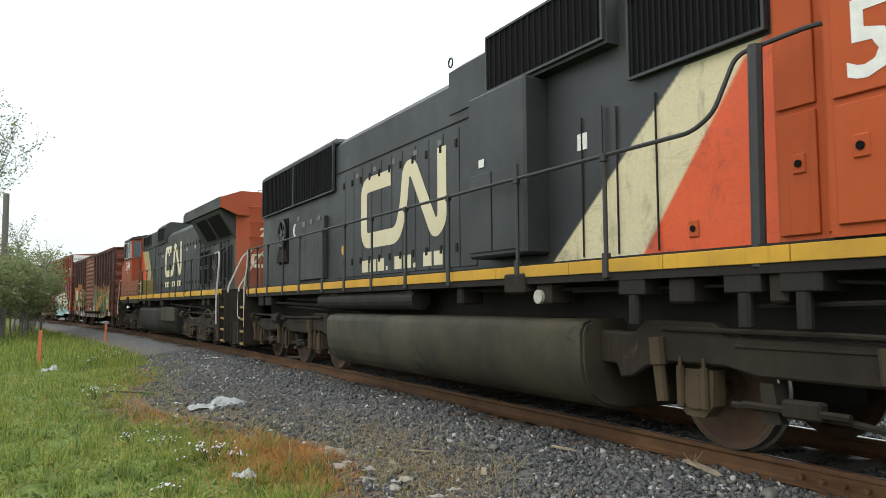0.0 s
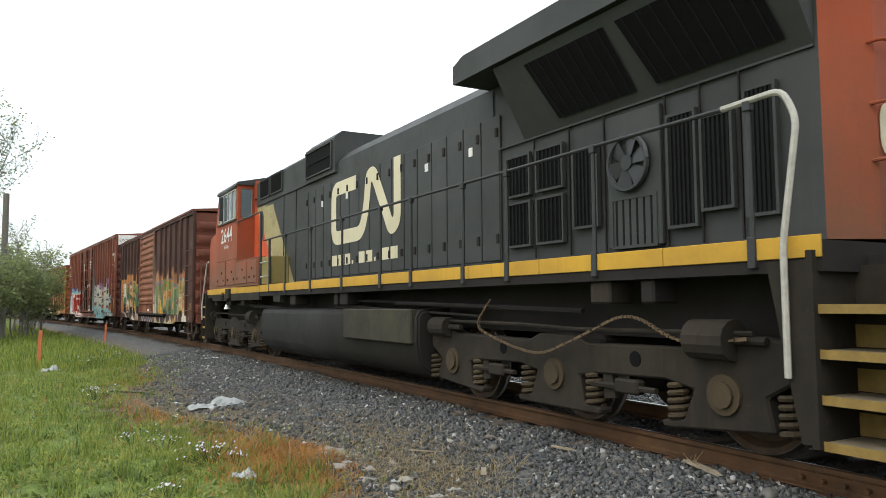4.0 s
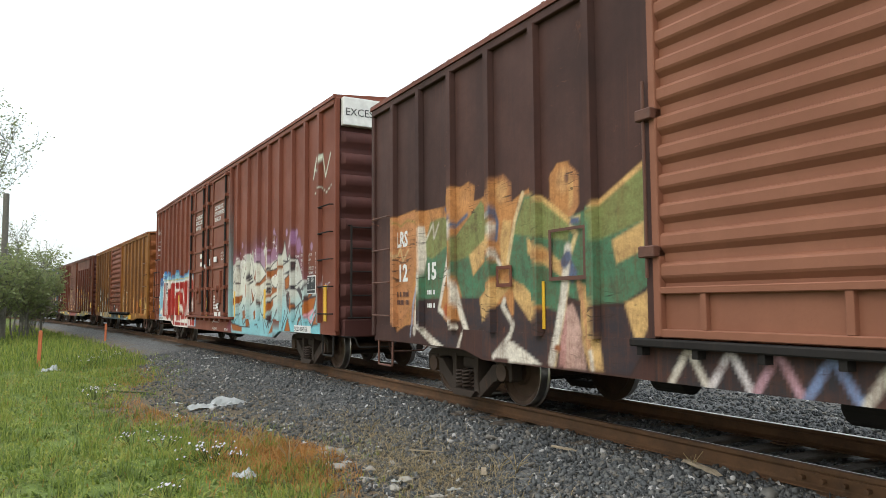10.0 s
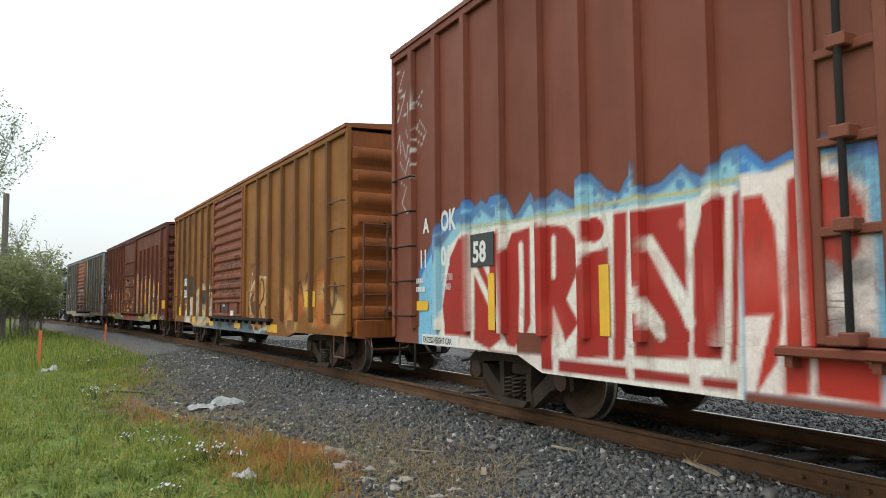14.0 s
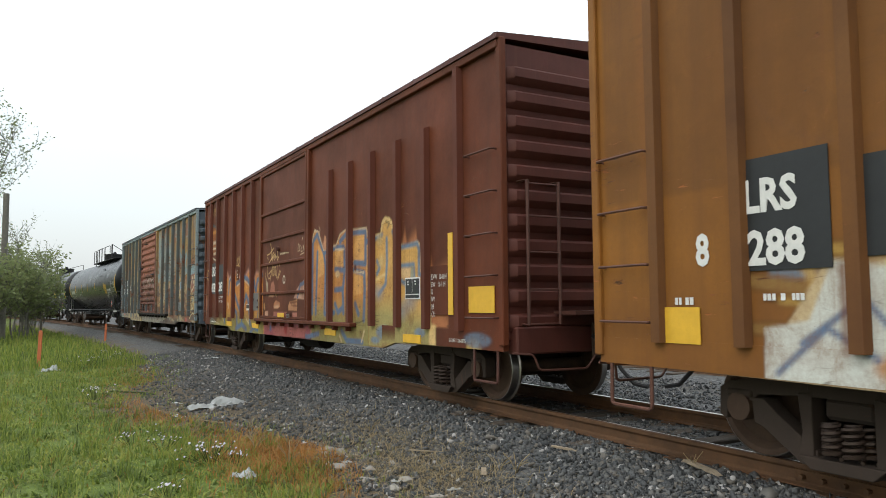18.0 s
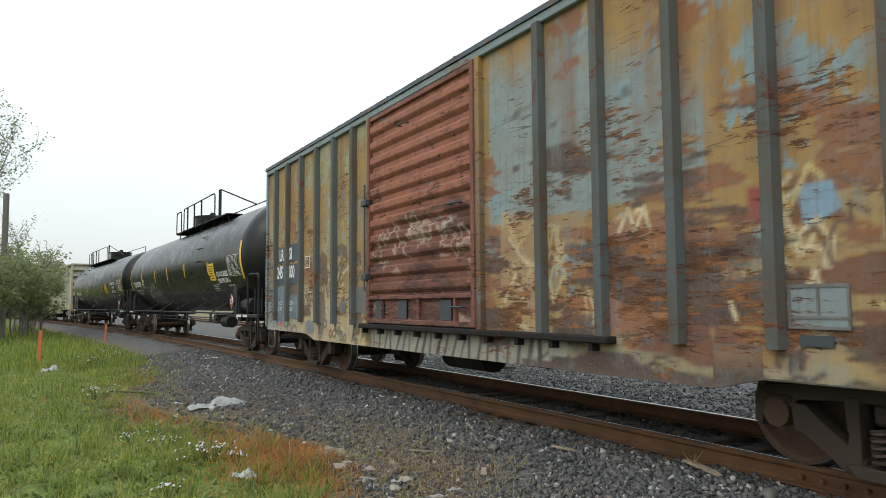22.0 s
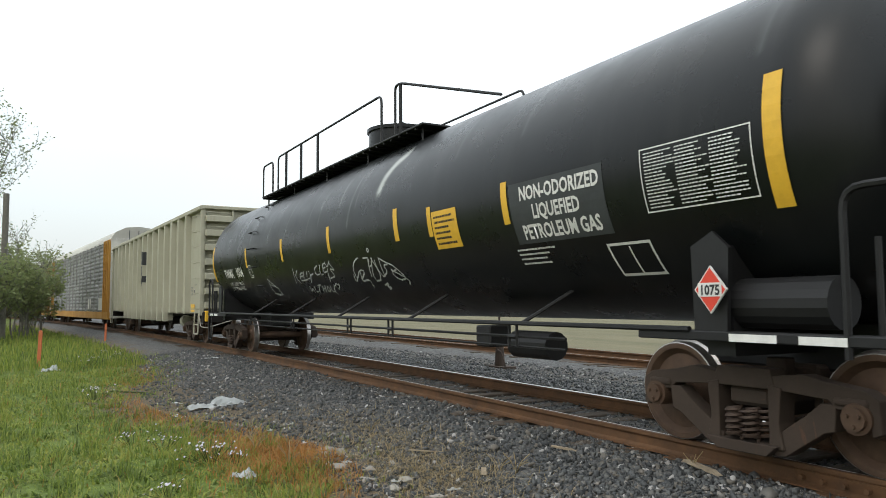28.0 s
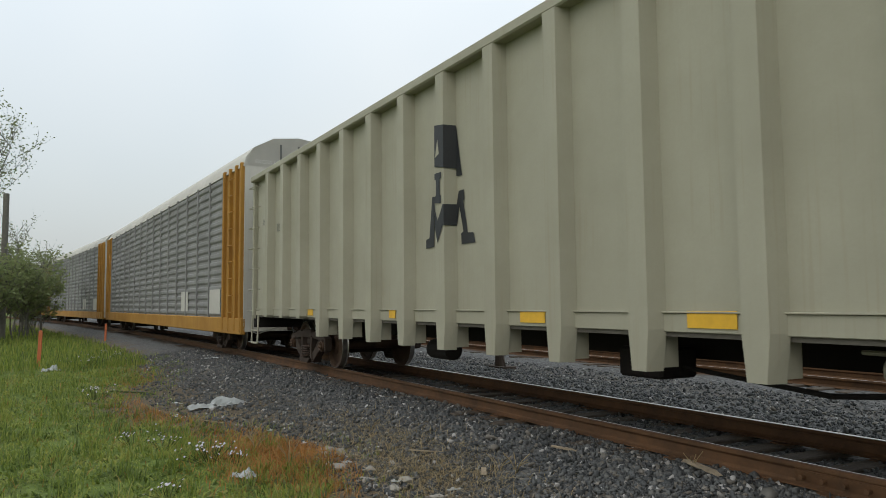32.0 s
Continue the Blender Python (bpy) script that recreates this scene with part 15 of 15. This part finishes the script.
    for x, z, w, h, m in ((-2.10, 1.08, 0.22, 0.13, M_YELLOW), (1.42, 1.08, 0.46, 0.13, M_YELLOW), (3.85, 1.08, 0.50, 0.14, M_YELLOW), (6.44, 1.08, 0.32, 0.14, M_YELLOW), (8.62, 1.08, 0.52, 0.11, M_YELLOW), (8.62, 1.22, 0.52, 0.11, M_YELLOW), (-6.0, 1.08, 0.3, 0.13, M_YELLOW), (6.60, 1.24, 0.16, 0.06, M_GRAB)):
        patch(car, x, x + w, z, z + h, m, -1.432, "reflector", "orange-yellow reflector strip")
    bars(car, 6.36, 1.78, 0.42, 0.035, 6, M_STEN, -1.407)
    bars(car, 8.55, 1.88, 0.26, 0.03, 6, M_STEN, -1.407)
    bars(car, 9.0, 1.95, 0.3, 0.03, 1, M_STEN, -1.407)
    patch(car, 8.93, 9.07, 1.66, 1.84, M_GRAB, -1.407, "emblem_plate")
    patch(car, 8.96, 9.04, 1.70, 1.80, M_STEN, -1.413, "emblem_mark")
    writing("AIMX\n23023", 0.24, M_STEN, car, L + 0.012, 0.25, 3.62, turn=(90, 0, 90), stretch=0.85)
    writing("AIM", 0.22, M_STEN, car, -9.55, -1.407, 3.2, stretch=0.7)
    writing("023", 0.28, M_STEN, car, -8.3, -1.407, 2.95, stretch=0.7)
    bm = fresh()
    cyl(bm, (5.35, -0.9, 0.72), (5.75, -0.9, 0.72), 0.20, 16)
    cyl(bm, (5.2, -0.9, 0.8), (5.35, -0.9, 0.8), 0.10, 10)
    tube(bm, [(5.0, -0.9, 0.92), (6.5, -1.0, 0.90), (7.2, -0.5, 0.7)], 0.02)
    part("brake_reservoir", bm, M_GON, car, "pale brake air reservoir")
    bm = fresh()
    box(bm, 2.4, 3.0, -0.9, -0.4, 0.55, 0.85, 0.03)
    box(bm, -9.9, 9.9, -0.28, 0.28, 0.72, 1.02)
    tube(bm, [(3.0, -0.6, 0.66), (4.6, -0.7, 0.55), (5.4, -0.6, 0.62)], 0.025)
    cyl(bm, (-2.0, -0.7, 0.6), (-1.4, -0.7, 0.6), 0.15, 12)
    part("brake_gear", bm, M_BLACK, car)
    couplers(car, L + 0.18)
    for s in (-1, 1):
        truck(car, s * 7.12, 0.457, 1.90, True)
    MOVES.append((car, -108.2, 14.24))


gondola()

# ---- enclosed auto racks ----
M_RACK = paint("galvanised_panel", (0.26, 0.265, 0.26, 1), (0.17, 0.172, 0.168, 1), (0.25, 0.2, 0.13, 1), 0.12, 0.55, 0.5, 0.12)
M_RACKY = paint("gold_yellow", (0.40, 0.21, 0.03, 1), (0.28, 0.14, 0.028, 1), (0.15, 0.07, 0.03, 1), 0.3, 0.6, 0.5, 0.1)
M_RACKR = paint("pale_roof", (0.50, 0.49, 0.44, 1), (0.40, 0.39, 0.35, 1), (0.3, 0.22, 0.12, 1), 0.1, 0.6, 0.4)


def autorack(at):
    car = empty("autorack", "tall enclosed car carrier with grey ribbed sides and yellow ends", "autorack", "autoracks")
    L, z0, z1 = 13.55, 0.95, 4.95
    bm = fresh()
    box(bm, -L + 0.2, L - 0.2, -1.38, 1.38, z0, z1)
    part("core", bm, M_GON_IN, car)
    xs = list(np.linspace(-11.6, 11.6, 16))
    zs, ds = corrugation(z0, z1, 17, 0.035, 0.30)
    for a, b in zip(xs, xs[1:]):
        sheet(a + 0.04, b - 0.04, z0, z1, -1.47, 0.8, "side_panel", M_RACK, car, (zs, ds))
    for x in xs:
        bm = fresh()
        box(bm, x - 0.045, x + 0.045, -1.535, -1.44, z0, z1 + 0.05, 0.01)
        part("side_post", bm, M_RACK, car)
    bm = fresh()
    box(bm, -11.6, 11.6, 1.44, 1.47, z0, z1)
    part("far_side", bm, M_RACK, car)
    for s in (-1, 1):
        bm = fresh()
        box(bm, -L, L, min(s * 1.40, s * 1.54), max(s * 1.40, s * 1.54), 0.52, z0, 0.02)
        part("side_sill", bm, M_RACKY, car, "yellow side sill")
        bm = fresh()
        box(bm, min(s * 11.6, s * (L - 0.05)), max(s * 11.6, s * (L - 0.05)), -1.46, 1.46, z0, z1)
        part("end_section", bm, M_RACKY, car, "yellow end section")
        for x in (11.75, 12.35, 12.95, 13.45):
            bm = fresh()
            box(bm, s * x - 0.06, s * x + 0.06, -1.56, -1.44, 0.6, z1 + 0.1, 0.015)
            part("end_post", bm, M_RACKY, car)
        for k in range(9):
            RUNG[0] = M_RACKY
            a, b = sorted((s * 12.4, s * 12.9))
            rung(car, a, b, 1.1 + 0.45 * k, -1.60, 0.1)
        # curved end cap with doors
        bm = fresh()
        prof = [(-1.46, 0.6), (-1.46, 5.0), (-1.25, 5.45), (-0.7, 5.74), (0, 5.82), (0.7, 5.74), (1.25, 5.45), (1.46, 5.0), (1.46, 0.6)]
        extrusion(bm, prof, min(s * (L - 0.10), s * L), max(s * (L - 0.10), s * L))
        part("end_door", bm, M_RACKR, car, "pale end doors")
        for y in (-0.5, 0.0, 0.5):
            bm = fresh()
            box(bm, min(s * L, s * (L + 0.04)), max(s * L, s * (L + 0.04)), y - 0.02, y + 0.02, 0.8, 5.6)
            part("door_seam", bm, M_STEN, car)
    bm = fresh()
    sec = [(-1.50, 4.95), (-1.44, 5.2), (-1.22, 5.48), (-0.7, 5.76), (0, 5.84), (0.7, 5.76), (1.22, 5.48), (1.44, 5.2), (1.50, 4.95)]
    extrusion(bm, sec, -L, L)
    part("roof", bm, M_RACKR, car, "pale rounded roof", True)
    writing("EXCESS HEIGHT CAR", 0.14, M_WHITE, car, L + 0.012, -1.2, 5.05, turn=(90, 0, 90))
    for a, b, za, zb2 in ((10.2, 11.4, 1.05, 1.75), (6.3, 7.3, 1.1, 1.75)):
        patch(car, a, b, za, zb2, M_RACKR, -1.515, "paint_patch", "pale painted-over patch")
    bm = fresh()
    box(bm, -L + 0.3, L - 0.3, -0.35, 0.35, 0.70, 0.95)
    for x in (-3, 0, 3):
        box(bm, x, x + 0.8, -0.9, -0.4, 0.5, 0.9, 0.02)
    part("underframe", bm, M_BLACK, car)
    couplers(car, L + 0.1)
    for s in (-1, 1):
        truck(car, s * 10.0, 0.40, 1.78, False)
    MOVES.append((car, at, 20.0))
    return car


rack = autorack(-133.0)
for at in (-161.4, -189.8):
    twin = copy_thing(rack, pose(0, 0, 0))
    MOVES.append((twin, at, 20.0))
    for o in twin.children_recursive:
        if o.name.startswith("wheelset"):
            WHEELS.append((o, tuple(o.matrix_basis.translation), 0.40))

# bare pieces in sprayed paint carry an empty spray layer
for me in {o.data for o in scene.objects if o.type == "MESH"}:
    if any(m and (m.name in SPRAYED or m.name == "black_tank") for m in me.materials) and "spray" not in me.attributes:
        at = me.color_attributes.new("spray", "FLOAT_COLOR", "POINT")
        at.data.foreach_set("color", [0.0] * (4 * len(me.vertices)))


def motions():
    """The train rolls past; every wheelset turns as far as it rolls."""
    for thing, at, base in MOVES:
        rows = []
        for k in range(33):
            s = at + travel(k)
            a, b = on_track(s - base / 2), on_track(s + base / 2)
            d, mid = b - a, (a + b) / 2
            rows.append((k, pose(mid.x, mid.y, mid.z, 0, 0, math.degrees(math.atan2(d.y, d.x)))))
        walk(thing, rows)
    for wheel, place, radius in WHEELS:
        rows = []
        for k in range(0, 32 * FPS + 1, 2):
            rows.append((k / FPS, pose(*place, 0, 0, 0) @ Matrix.Rotation(travel(k / FPS) / radius, 4, "Y")))
        walk(wheel, rows)


motions()
